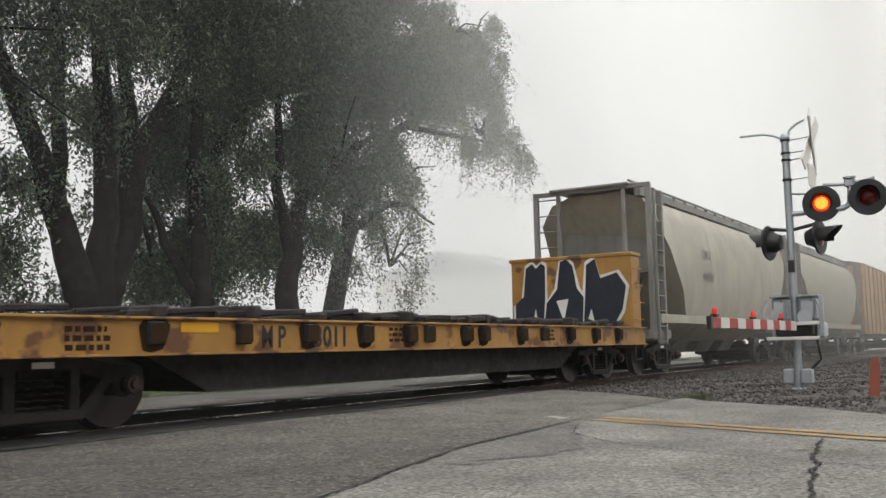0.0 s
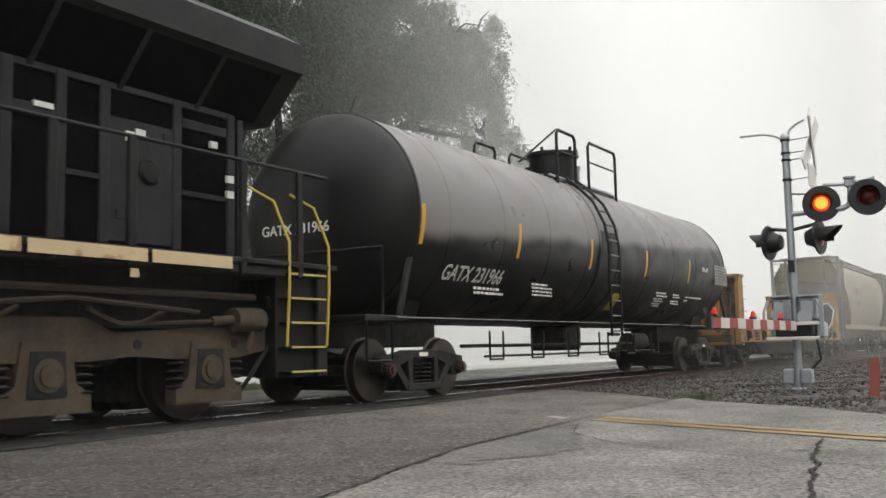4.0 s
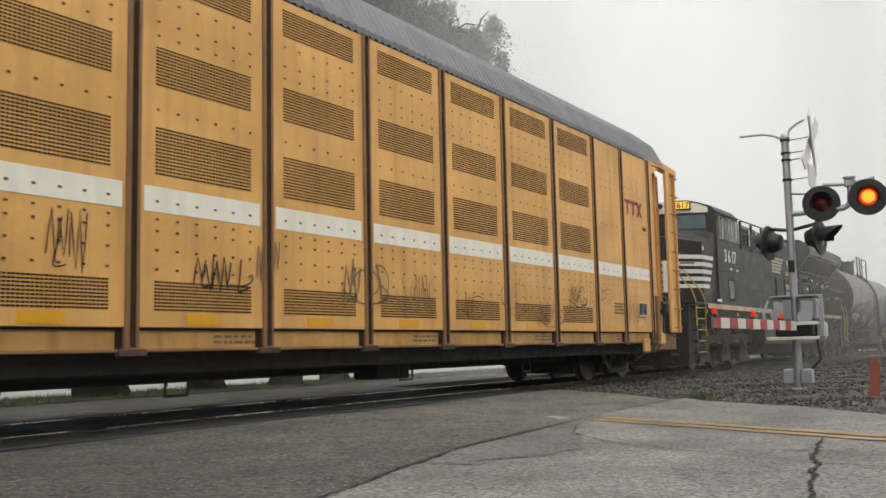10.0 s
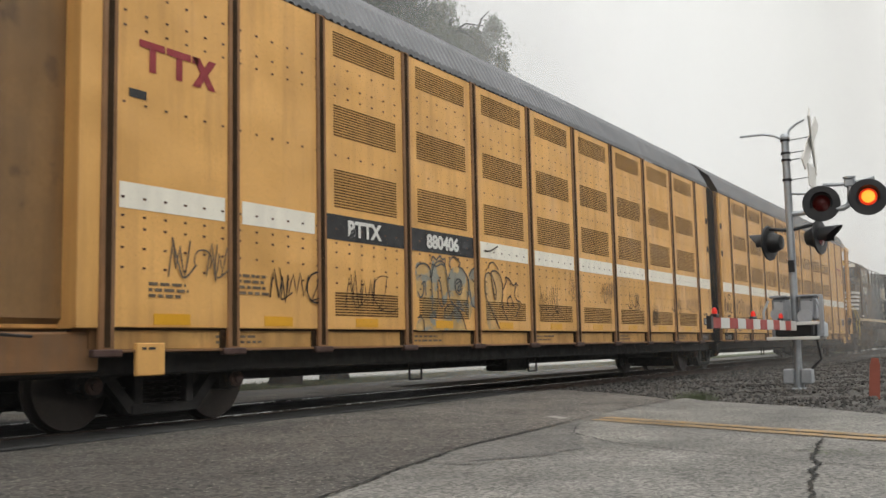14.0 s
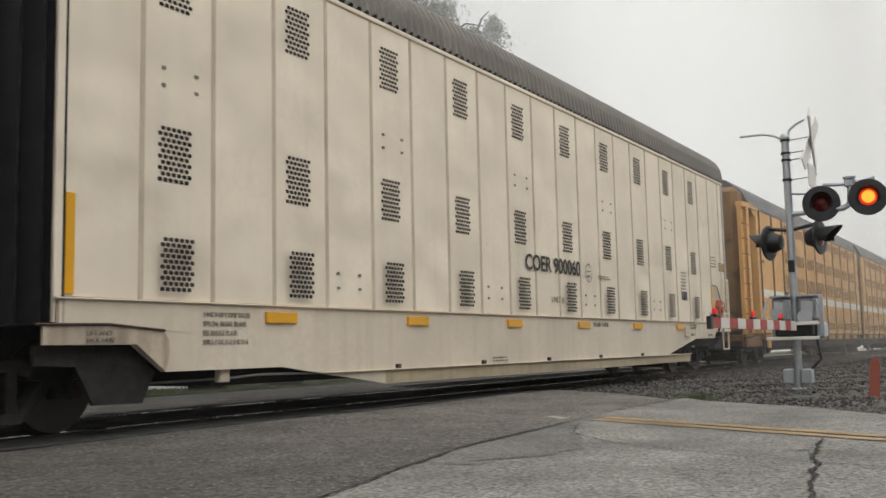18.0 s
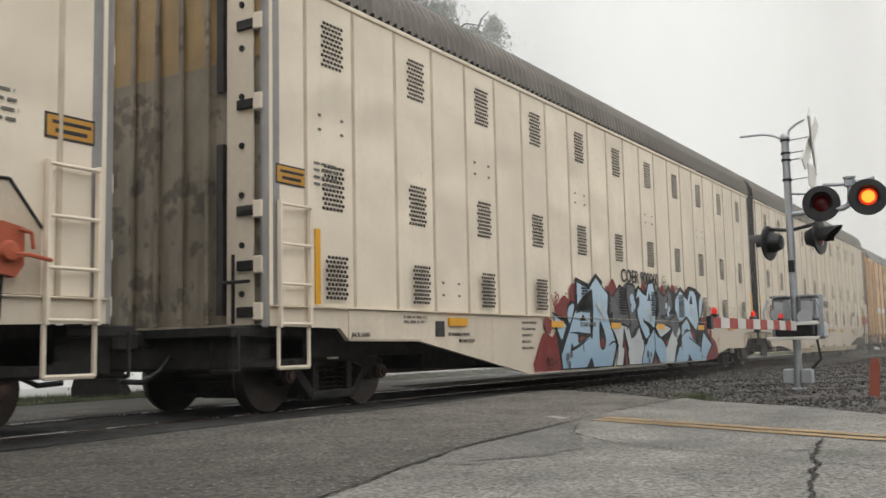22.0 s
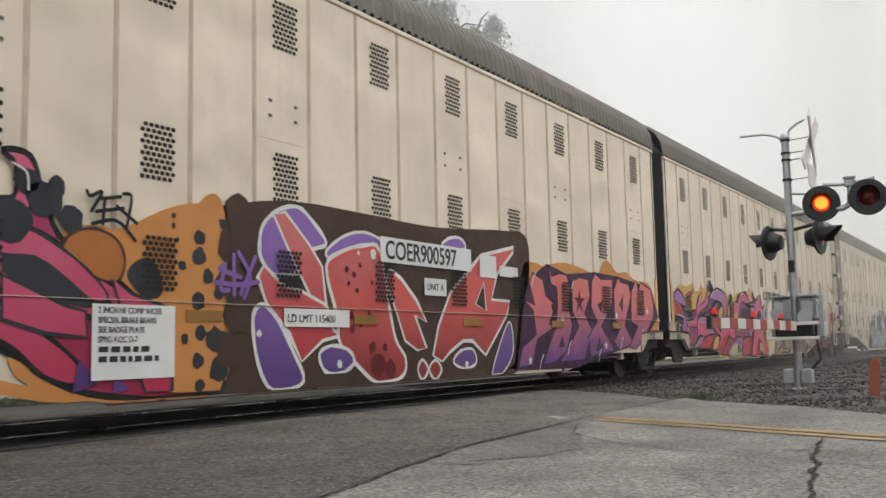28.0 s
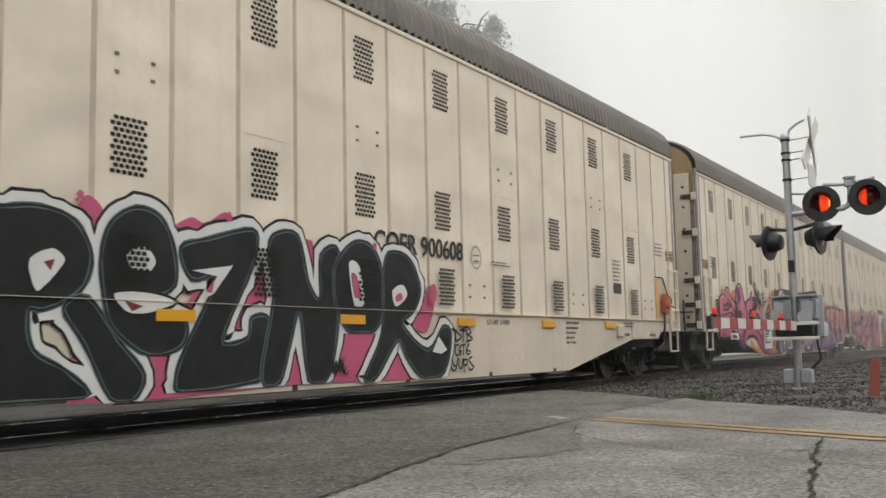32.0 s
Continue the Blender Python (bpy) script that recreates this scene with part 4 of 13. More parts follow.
def build_signal():
    c = thing("crossing_signal", "grey crossing signal mast with red lamps and crossbuck", "crossing signal", (MX, MY, MZ))

    def y(px):  # metres to the camera's right of the mast
        return -px
    part("mast", Shape().cyl((0, 0, 0.05), (0, 0, 4.27), 0.063, 20), GALV, c, "round galvanised mast", True)
    part("mast_cap", Shape().lathe([(0.0, 0.09), (0.05, 0.08), (0.085, 0.03), (0.085, 0.0)], (0, 0, 4.24), "z", 16), GALV, c, smooth=True)
    base = part("base", Shape().box(-0.16, 0.16, -0.09, 0.09, 0.0, 0.03, 0.01).cyl((0, 0, 0), (0, 0, 0.32), 0.085, 16), GALV, c, "bolted grey base")
    for s in (-1, 1):
        part("base_box", Shape().box(-0.14, 0.14, s * 0.14 - 0.085, s * 0.14 + 0.085, 0.1, 0.34, 0.02), GALV, base)
    # bent conduits at the top
    part("conduit", Shape().limb([(0, 0.03, 4.22), (-0.02, 0.16, 4.3), (-0.03, 0.34, 4.35), (-0.03, 0.74, 4.36)], [0.02] * 4, 8), GALV, c, smooth=True)
    part("conduit", Shape().limb([(0, -0.03, 4.24), (0.0, -0.08, 4.38), (0.0, -0.2, 4.47), (0, -0.33, 4.52)], [0.02] * 4, 8), GALV, c, smooth=True)
    # crossbuck: two boards seen nearly edge-on
    for s in (-1, 1):
        b = part("crossbuck_board", Shape().box(-0.61, 0.61, -0.012, 0.012, -0.115, 0.115, 0.006), WHITE_STRIPE, c, "white crossbuck board", at=pose(0.02, -0.42 - 0.02 * s, 4.12, 0, s * 45, 6 * s))
        part("back_stay", Shape().box(-0.55, 0.55, 0.012, 0.03, -0.02, 0.02), GALV, b)
    part("sign_plate", Shape().box(-0.28, 0.28, -0.012, 0.012, -0.2, 0.18, 0.006), WHITE_STRIPE, c, "small white sign below the boards", at=(0, -0.40, 3.55))
    for z in (4.2, 3.98, 3.86, 3.52):
        br = part("bracket", Shape().tube([(0, -0.05, z), (0, -0.40, z + 0.02)], 0.01), GALV, c)
        part("clamp", Shape().lathe([(0.07, -0.02), (0.08, -0.02), (0.08, 0.02), (0.07, 0.02)], (0, 0, z), "z", 14), BLACK_PAINT, br)
    # lamp pair on a side arm, facing the street
    arm = part("lamp_arm", Shape().limb([(0, 0, 2.93), (0, -0.5, 2.95), (0, -0.86, 2.96), (0, -0.97, 3.02), (0, -0.98, 3.2), (0, -0.98, 3.34)], [0.045, 0.045, 0.05, 0.06, 0.05, 0.045], 12)
               .box(-0.06, 0.06, -1.06, -0.9, 3.3, 3.44, 0.02).cyl((0, -0.98, 3.44), (0, -0.98, 3.47), 0.1, 14), GALV, c, "grey lamp arm", True)
    part("cross_arm", Shape().limb([(0.02, -0.56, 3.38), (0.02, -0.8, 3.36), (0.02, -1.15, 3.38), (0.02, -1.36, 3.42)], [0.03] * 4, 8), GALV, arm, smooth=True)
    part("conduit", Shape().tube([(0, -0.06, 3.28), (0, -0.42, 3.24)], 0.018), GALV, c)

    def lamp(name, at, lit, hood=0.2, label="", hot=True):
        l = part(name, Shape().lathe([(0.0, 0.02), (0.29, 0.0), (0.3, -0.02), (0.29, -0.035), (0.0, -0.04)], (0, 0, 0), "y", 30), BLACK_PAINT, c, label or "round black lamp backing", True, at)
        part("housing", Shape().lathe([(0.0, 0.22), (0.12, 0.2), (0.17, 0.08), (0.17, 0.0)], (0, 0, 0.0), "y", 20), BLACK_PAINT, l, smooth=True)
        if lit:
            # a lens, one face lit, one dark; its added turning stands in for switching
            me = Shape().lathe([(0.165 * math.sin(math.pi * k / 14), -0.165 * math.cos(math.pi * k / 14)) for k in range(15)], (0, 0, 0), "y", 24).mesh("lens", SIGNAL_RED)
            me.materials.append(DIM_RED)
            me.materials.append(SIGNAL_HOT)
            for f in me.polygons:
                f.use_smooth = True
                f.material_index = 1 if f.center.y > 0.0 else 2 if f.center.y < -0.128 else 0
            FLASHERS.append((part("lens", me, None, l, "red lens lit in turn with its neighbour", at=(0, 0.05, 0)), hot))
        else:
            part("lens", Shape().lathe([(0.0, -0.075), (0.08, -0.068), (0.15, -0.045)], (0, 0, 0), "y", 22), DARK_LENS, l, "dark red lens", True)
        s = Shape()
        n = 18
        rows = []
        for k in range(n + 1):
            a = radians(-25 + 230 * k / n)
            depth = hood * (0.45 + 0.55 * max(0.0, math.sin(a)))
            rows.append([(0.165 * math.cos(a), -0.03, 0.165 * math.sin(a)), (0.175 * math.cos(a), -0.03 - depth, 0.17 * math.sin(a))])
        s.sheet(rows)
        s.sheet([[(p[0] * 0.96, p[1], p[2] * 0.96) for p in r] for r in rows])
        part("hood", s, BLACK_PAINT, l, smooth=True)
        return l
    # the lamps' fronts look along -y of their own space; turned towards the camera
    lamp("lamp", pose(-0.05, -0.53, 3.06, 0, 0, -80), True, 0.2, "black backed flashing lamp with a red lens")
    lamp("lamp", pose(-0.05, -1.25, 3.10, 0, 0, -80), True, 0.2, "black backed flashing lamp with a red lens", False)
    part("cross_arm", Shape().tube([(0, 0.42, 2.72), (0, 0.0, 2.66), (0, -0.42, 2.74)], 0.03, 8), BLACK_PAINT, c)
    lamp("lamp", pose(0.0, 0.34, 2.47, 0, 0, 168), False, 0.33, "black hooded lamp seen from its edge")
    lamp("lamp", pose(0.05, -0.44, 2.52, 0, 0, -10), False, 0.36, "black hooded lamp seen from its edge")
    part("id_plate", Shape().box(-0.08, -0.06, -0.05, 0.05, 1.95, 2.15), BLACK_PAINT, c)
    return c


def build_gate():
    g = thing("crossing_gate", "red and white striped gate arm lowered across the street", "crossing gate", (MX, MY, MZ))
    for ya, yb in ((-0.37, -0.1), (0.1, 0.33)):
        gb = part("gear_box", Shape().box(-0.2, 0.2, ya, yb, 1.14, 1.52, 0.03), SILVER, g, "grey gate mechanism box")
        part("gear_box_lid", Shape().box(-0.23, 0.23, ya - 0.03, yb + 0.03, 1.52, 1.56, 0.012), SILVER, gb)
        part("cover_plate", Shape().box(-0.215, -0.2, ya + 0.04, yb - 0.04, 1.2, 1.46, 0.005), GALV, gb)
        for z in (1.2, 1.46):
            part("cover_bolt", Shape().cyl((-0.225, ya + 0.07, z), (-0.21, ya + 0.07, z), 0.014, 8), BLACK_PAINT, gb)
    part("drive_housing", Shape().box(-0.18, 0.18, -0.3, 0.3, 0.87, 1.12, 0.03), BLACK_PAINT, g, "dark drive housing between the bars")
    for s_ in (-1, 1):
        part("bracket_arm", Shape().tube([(-0.22, s_ * 0.38, 1.48), (-0.26, s_ * 0.45, 1.3), (-0.26, s_ * 0.45, 1.1)], 0.022), GALV, g)
    part("crank", Shape().cyl((-0.26, -0.2, 1.2), (-0.2, -0.2, 1.2), 0.12, 16), GALV, g)
    part("crank", Shape().cyl((-0.28, 0.24, 1.25), (-0.18, 0.24, 1.25), 0.1, 16), GALV, g)
    part("lever", Shape().box(-0.3, -0.25, -0.5, -0.44, 0.9, 1.55, 0.01), GALV, g)
    for z in (0.82, 1.06):
        for xs in (-0.3, 0.25):
            part("support_bar", Shape().box(xs, xs + 0.05, -0.42, 0.42, z, z + 0.055, 0.008), WHITE_STRIPE, g, "pale steel support bar")
    for ys in (-0.42, 0.3):
        part("counterweight", Shape().box(0.1, 0.5, ys, ys + 0.12, 0.86, 1.1, 0.02), GALV, g)
    part("cable", Shape().limb([(0.05, -0.3, 0.9), (0.08, -0.36, 0.5), (0.06, -0.16, 0.3)], [0.02] * 3, 7), BLACK_PAINT, g, smooth=True)
    # the arm, stripe by stripe
    x, k = -0.3, 0
    while x > -5.05:
        nx = max(x - 0.4, -5.06)
        h = 0.065 + 0.012 * (x + 5) / 5
        part("arm_stripe", Shape().box(nx + 0.002, x, -0.022, 0.022, 1.05 - h, 1.05 + h, 0.004), RED_STRIPE if k % 2 else WHITE_STRIPE, g, "red reflective stripe" if k % 2 else "white reflective stripe", at=(0, -0.05, 0))
        x, k = nx, k + 1
    part("arm_end", Shape().box(-5.16, -5.06, -0.08, -0.02, 0.97, 1.13, 0.005), BLACK_PAINT, g)
    for lx in (-4.9, -3.0, -1.3):
        l = part("arm_lamp", Shape().box(lx - 0.06, lx + 0.06, -0.09, -0.01, 1.12, 1.16, 0.008), BLACK_PAINT, g)
        part("lens", Shape().lathe([(0.0, 0.08), (0.02, 0.072), (0.034, 0.04), (0.034, 0.0)], (lx, -0.05, 1.16), "z", 14), ARM_RED, l, "glowing red arm lamp", True)
    return g


build_signal()
build_gate()
m = thing("marker_post", "faded red flat marker post standing in the gravel", "marker", pose(14.2, 1.96, -0.16, 4, 0, 10))
part("post", Shape().prism([(-0.07, 0.0), (0.07, 0.0), (0.065, 0.5), (0.04, 0.6), (-0.04, 0.6), (-0.065, 0.5)], "x", -0.02, 0.02), MARKER_RED, m)


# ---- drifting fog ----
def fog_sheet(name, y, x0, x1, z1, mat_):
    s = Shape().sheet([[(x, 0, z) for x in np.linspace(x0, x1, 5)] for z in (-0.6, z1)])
    ob = tagged(new(name, s.mesh(name, mat_)), "flat translucent sheet standing in for ground fog", "fog", "", "stuff")
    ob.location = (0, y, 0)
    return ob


# upright flat sheets; haze over train and trees is put into their tone
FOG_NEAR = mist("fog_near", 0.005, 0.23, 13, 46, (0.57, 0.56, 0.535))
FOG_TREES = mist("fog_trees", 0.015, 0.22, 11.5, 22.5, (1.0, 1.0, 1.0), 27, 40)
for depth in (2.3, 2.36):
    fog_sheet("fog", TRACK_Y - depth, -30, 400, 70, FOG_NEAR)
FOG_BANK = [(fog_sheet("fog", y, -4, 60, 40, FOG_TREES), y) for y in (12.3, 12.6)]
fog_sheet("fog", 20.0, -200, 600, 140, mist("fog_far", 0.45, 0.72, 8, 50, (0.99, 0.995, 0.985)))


# ---- train: shared pieces ----
CARS = []      # (thing, place along the train)
WHEELSETS = []  # (wheelset, radius, x, z)


def car(name, label, category, u):
    ob = thing(name, label, category, (u, TRACK_Y, 0), "cars of the train")
    CARS.append((ob, u))
    return ob


def wheel_mesh(r):
    s = Shape()
    for side in (-1, 1):
        y = side * 0.78
        s.lathe([(0.07, -side * 0.02), (0.09, side * 0.035), (0.13, side * 0.03), (r * 0.62, -side * 0.012), (r - 0.075, side * 0.0), (r - 0.06, side * 0.045), (r - 0.01, side * 0.045)],
                (0, y, 0), n=26)
        s.lathe([(r - 0.01, side * 0.046), (r, side * 0.03), (r, -side * 0.06), (r + 0.025, -side * 0.075), (r + 0.02, -side * 0.095), (r - 0.07, -side * 0.10)],
                (0, y, 0), n=26, mi=1)
    s.cyl((0, -1.02, 0), (0, 1.02, 0), 0.075, 10)
    return s.mesh("wheelset", [WHEEL, TREAD], True)


WHEEL_33 = wheel_mesh(0.42)
WHEEL_42 = wheel_mesh(0.52)


def side_frame_mesh(half, r):
    """Cast side frame of a three-piece truck, with window, spring nest and bearing boxes."""
    s = Shape()
    y0, y1 = -0.07, 0.07
    for d in (-1, 1):
        s.prism([(d * (half + 0.14), r - 0.02), (d * (half + 0.14), r + 0.16), (d * (half - 0.2), r + 0.2), (d * 0.38, r + 0.26), (d * 0.38, r + 0.12), (d * (half - 0.18), r + 0.02), (d * (half - 0.16), r - 0.1), (d * (half - 0.02), r - 0.12)], "y", y0, y1)
        s.prism([(d * (half - 0.17), r + 0.05), (d * (half - 0.27), r + 0.1), (d * 0.33, r - 0.24), (d * 0.44, r - 0.28)], "y", y0, y1)
        s.box(min(d * 0.27, d * 0.38), max(d * 0.27, d * 0.38), y0, y1, r - 0.28, r + 0.24, 0.01)
        s.cyl((d * half, -0.13, r), (d * half, 0.05, r), 0.1, 12)
        s.cyl((d * half, -0.16, r), (d * half, -0.12, r), 0.075, 8)
    s.box(-0.4, 0.4, y0, y1, r + 0.14, r + 0.26, 0.015)
    s.box(-0.42, 0.42, y0 - 0.02, y1, r - 0.30, r - 0.2, 0.015)
    return s.mesh("side_frame", UNDER)


def spring_mesh(r):
    s = Shape()
    for dx in (-0.17, -0.0, 0.17):
        for k in range(5):
            s.lathe([(0.05, -0.012), (0.075, 0.0), (0.05, 0.012)], (dx, 0, r - 0.17 + k * 0.058), "z", 10)
    return s.mesh("spring_nest", WHEEL)


HALF_WB = 0.91
SIDE_FRAME, SPRINGS = side_frame_mesh(HALF_WB, 0.42), spring_mesh(0.42)


FRAME_MARK = Shape().box(-0.12, 0.1, -1.075, -1.07, 0.59, 0.645).mesh("frame_mark", WHITE_BAND)
BEARING = Shape().cyl((0, -0.17, 0), (0, -0.1, 0), 0.085, 12).cyl((0, -0.2, 0), (0, -0.17, 0), 0.05, 10).mesh("bearing_cap", RUSTY)


def truck(parent, x):
    r = 0.42
    t = part("truck", Shape().box(-0.2, 0.2, -0.95, 0.95, 0.38, 0.62, 0.03).cyl((0, 0, 0.62), (0, 0, 0.72), 0.25, 14), UNDER, parent, "dark two-axle truck", at=(x, 0, 0))
    for side in (-1, 1):
        part("side_frame", SIDE_FRAME, None, t, at=pose(0, side * 1.0, 0, 0, 0, 0 if side < 0 else 180))
        part("spring_nest", SPRINGS, None, t, at=(0, side * 1.0, 0))
    part("frame_mark", FRAME_MARK, None, t, "small white painted mark")
    part("spring_plank", Shape().box(-0.36, 0.36, -0.82, 0.82, 0.12, 0.36, 0.02).box(-0.75, -0.6, -0.7, 0.7, 0.2, 0.36, 0.01).box(0.6, 0.75, -0.7, 0.7, 0.2, 0.36, 0.01), UNDER, t)
    for dx in (-HALF_WB, HALF_WB):
        part("bearing_cap", BEARING, None, t, "rusty round bearing cap", at=(dx, -1.0, r))
        w = part("wheelset", WHEEL_33, None, t, at=(dx, 0, r))
        WHEELSETS.append((w, r, dx, r))
    return t


COUPLER = Shape().box(-0.1, 0.55, -0.09, 0.09, 0.76, 0.94, 0.03).box(0.45, 0.78, -0.16, 0.15, 0.72, 0.99, 0.04).mesh("coupler", UNDER)
HOSE = Shape().limb([(0.1, 0.35, 0.75), (0.35, 0.34, 0.5), (0.55, 0.3, 0.4), (0.8, 0.24, 0.42)], [0.03] * 4, 7).mesh("air_hose", BLACK_PAINT, True)


def coupler(parent, x, way):
    part("coupler", COUPLER, None, parent, at=pose(x, 0, 0, 0, 0, 0 if way > 0 else 180))
    part("air_hose", HOSE, None, parent, at=pose(x, 0, 0, 0, 0, 0 if way > 0 else 180))


def ladder(parent, name, x0, x1, y, z0, z1, n, mat_, r=0.014, label=""):
    s = Shape()
    for x in (x0, x1):
        s.box(x - 0.02, x + 0.02, y - 0.03, y + 0.03, z0, z1, 0.005)
    for i in range(n):
        z = z0 + 0.04 + (z1 - z0 - 0.08) * i / (n - 1)
        s.cyl((x0, y - 0.02, z), (x1, y - 0.02, z), r, 8)
    return part(name, s, mat_, parent, label)


def stencil(parent, x, z, y, rows, width, mat_, h=0.035, gap=0.03, seed=1, name="stencil"):
    """Small unreadable print as rows of broken bars."""
    s, rnd = Shape(), random.Random(seed)
    for k in range(rows):
        zz, cx, end = z - k * (h + gap), x, x + width * rnd.uniform(0.75, 1.0)
        while cx < end:
            w = rnd.uniform(0.04, 0.13)
            s.box(cx, min(cx + w, end), y - 0.003, y, zz - h, zz)
            cx += w + 0.03
    return part(name, s, mat_, parent)


def decal(parent, name, mat_, x0, x1, z0, z1, y, label="", th=0.004):
    return part(name, Shape().box(x0, x1, y - th, y, z0, z1), mat_, parent, label)


# ---- yellow autorack ----
AW = 1.5
U_ART = -58.07
A_LIFT = [(4.20, 4.52), (3.23, 3.62), (2.37, 2.84), (1.09, 1.38)]


def louvre_mesh(w, h):
    """Rows of short punched slots."""
    s = Shape()
    n, m = max(5, int(round(h / 0.033))), 30
    for i in range(n):
        z = h * (i + 0.5) / n
        for k in range(m):
            x = w * k / m
            s.add([(x, -0.004, z - 0.0085), (x + w / m * 0.82, -0.004, z - 0.0085), (x + w / m * 0.82, -0.004, z + 0.0085), (x, -0.004, z + 0.0085)], [(0, 1, 2, 3)])
    return s.mesh("louvre", SLOT)


LOUVRES = [louvre_mesh(1.3, b - a) for a, b in A_LIFT]


def rivet_mesh(w, rows, cols):
    s = Shape()
    for z in rows:
        for i in range(cols):
            x = w * (i + 0.5) / cols
            s.add([(x - 0.019, -0.008, z - 0.011), (x + 0.019, -0.008, z - 0.011), (x + 0.019, -0.008, z + 0.011), (x - 0.019, -0.008, z + 0.011)], [(0, 1, 2, 3)])
    return s.mesh("bolts", RIVET)


RIVETS = rivet_mesh(1.5, [1.48, 1.66, 1.84, 1.95, 2.12, 3.0, 3.72, 3.86, 4.08], 6)
TAG_INK = flat_paint("black_spray_paint", (0.025, 0.022, 0.02), 0.7)
TAG_GREY = flat_paint("faded_spray_paint", (0.16, 0.12, 0.08), 0.8)


def ribbon(s, pts, w, y, mi=0, n=5):
    """A painted stroke on the near side: a band with round ends through the points (x, z)."""
    fine = []
    P = [Vector((a, b)) for a, b in pts]
    for i in range(len(P) - 1):
        p0, p1, p2, p3 = P[max(i - 1, 0)], P[i], P[i + 1], P[min(i + 2, len(P) - 1)]
        for k in range(n):
            t = k / n
            fine.append(0.5 * ((2 * p1) + (p2 - p0) * t + (2 * p0 - 5 * p1 + 4 * p2 - p3) * t * t + (3 * p1 - p0 - 3 * p2 + p3) * t ** 3))
    fine.append(P[-1])
    up, lo = [], []
    for i, p in enumerate(fine):
        d = fine[min(i + 1, len(fine) - 1)] - fine[max(i - 1, 0)]
        d = d.normalized() if d.length > 1e-6 else Vector((1, 0))
        nn = Vector((-d.y, d.x)) * (w / 2)
        yi = y - 0.00001 * i
        up.append((p.x + nn.x, yi, p.y + nn.y))
        lo.append((p.x - nn.x, yi, p.y - nn.y))
    s.sheet([up, lo], mi)
    for p, q in ((fine[0], up[0]), (fine[-1], lo[-1])):
        a = math.atan2(q[2] - p.y, q[0] - p.x)
        s.add([(p.x + w / 2 * math.cos(a + math.pi * i / 7), y, p.y + w / 2 * math.sin(a + math.pi * i / 7)) for i in range(8)], [tuple(range(8))], mi)


def scribble(parent, x, z, w, h, y, seed, mat_, thick=0.03, loops=5):
    """A quick sprayed tag: one looping line that cannot be read."""
    rnd, s = random.Random(seed), Shape()
    cell, k = w / loops, 0
    for i in range(loops):
        cx, cz = x + cell * (i + 0.5), z + h * rnd.uniform(0.4, 0.6)
        rx, rz = cell * rnd.uniform(0.45, 0.95), h * rnd.uniform(0.25, 0.5)
        if rnd.random() < 0.62:   # sharp up and down strokes
            line = [(cx + cell * (q / 5 - 0.5) * rnd.uniform(0.8, 1.2), z + h * (rnd.uniform(0.75, 1.1) if q % 2 else rnd.uniform(-0.05, 0.3))) for q in range(6)]
            ribbon(s, line, thick * rnd.uniform(0.8, 1.2), y - 0.0004 * k, n=2)
        else:
            a0, turn = rnd.uniform(0, 6.28), rnd.choice((-1, 1)) * rnd.uniform(2.4, 5.0)
            drift = rnd.uniform(-0.4, 0.6) * cell
            ribbon(s, [(cx + rx * math.cos(a0 + turn * q / 9) + drift * q / 9, cz + rz * math.sin(a0 + turn * q / 9)) for q in range(10)], thick * rnd.uniform(0.7, 1.2), y - 0.0004 * k, n=3)
        k += 1
        if i % 2 == 0:
            lean = rnd.uniform(-0.3, 0.5) * cell
            ribbon(s, [(cx - lean, z + h * rnd.uniform(0.8, 1.05)), (cx + rnd.uniform(-0.2, 0.2) * cell, cz), (cx + lean, z + h * rnd.uniform(0, 0.15)), (cx + lean + 0.6 * cell, z + h * rnd.uniform(0.1, 0.4))], thick * rnd.uniform(0.7, 1.1), y - 0.0004 * k)
            k += 1
    if rnd.random() < 0.6:
        ribbon(s, [(x - 0.05, z + h * 0.3), (x + w * 0.5, z - 0.02), (x + w * 1.05, z + h * 0.2), (x + w * 0.9, z + h * 0.45)], thick * 0.8, y - 0.0004 * k)
    return part("graffiti_tag", s, mat_, parent, "thin sprayed graffiti tag")


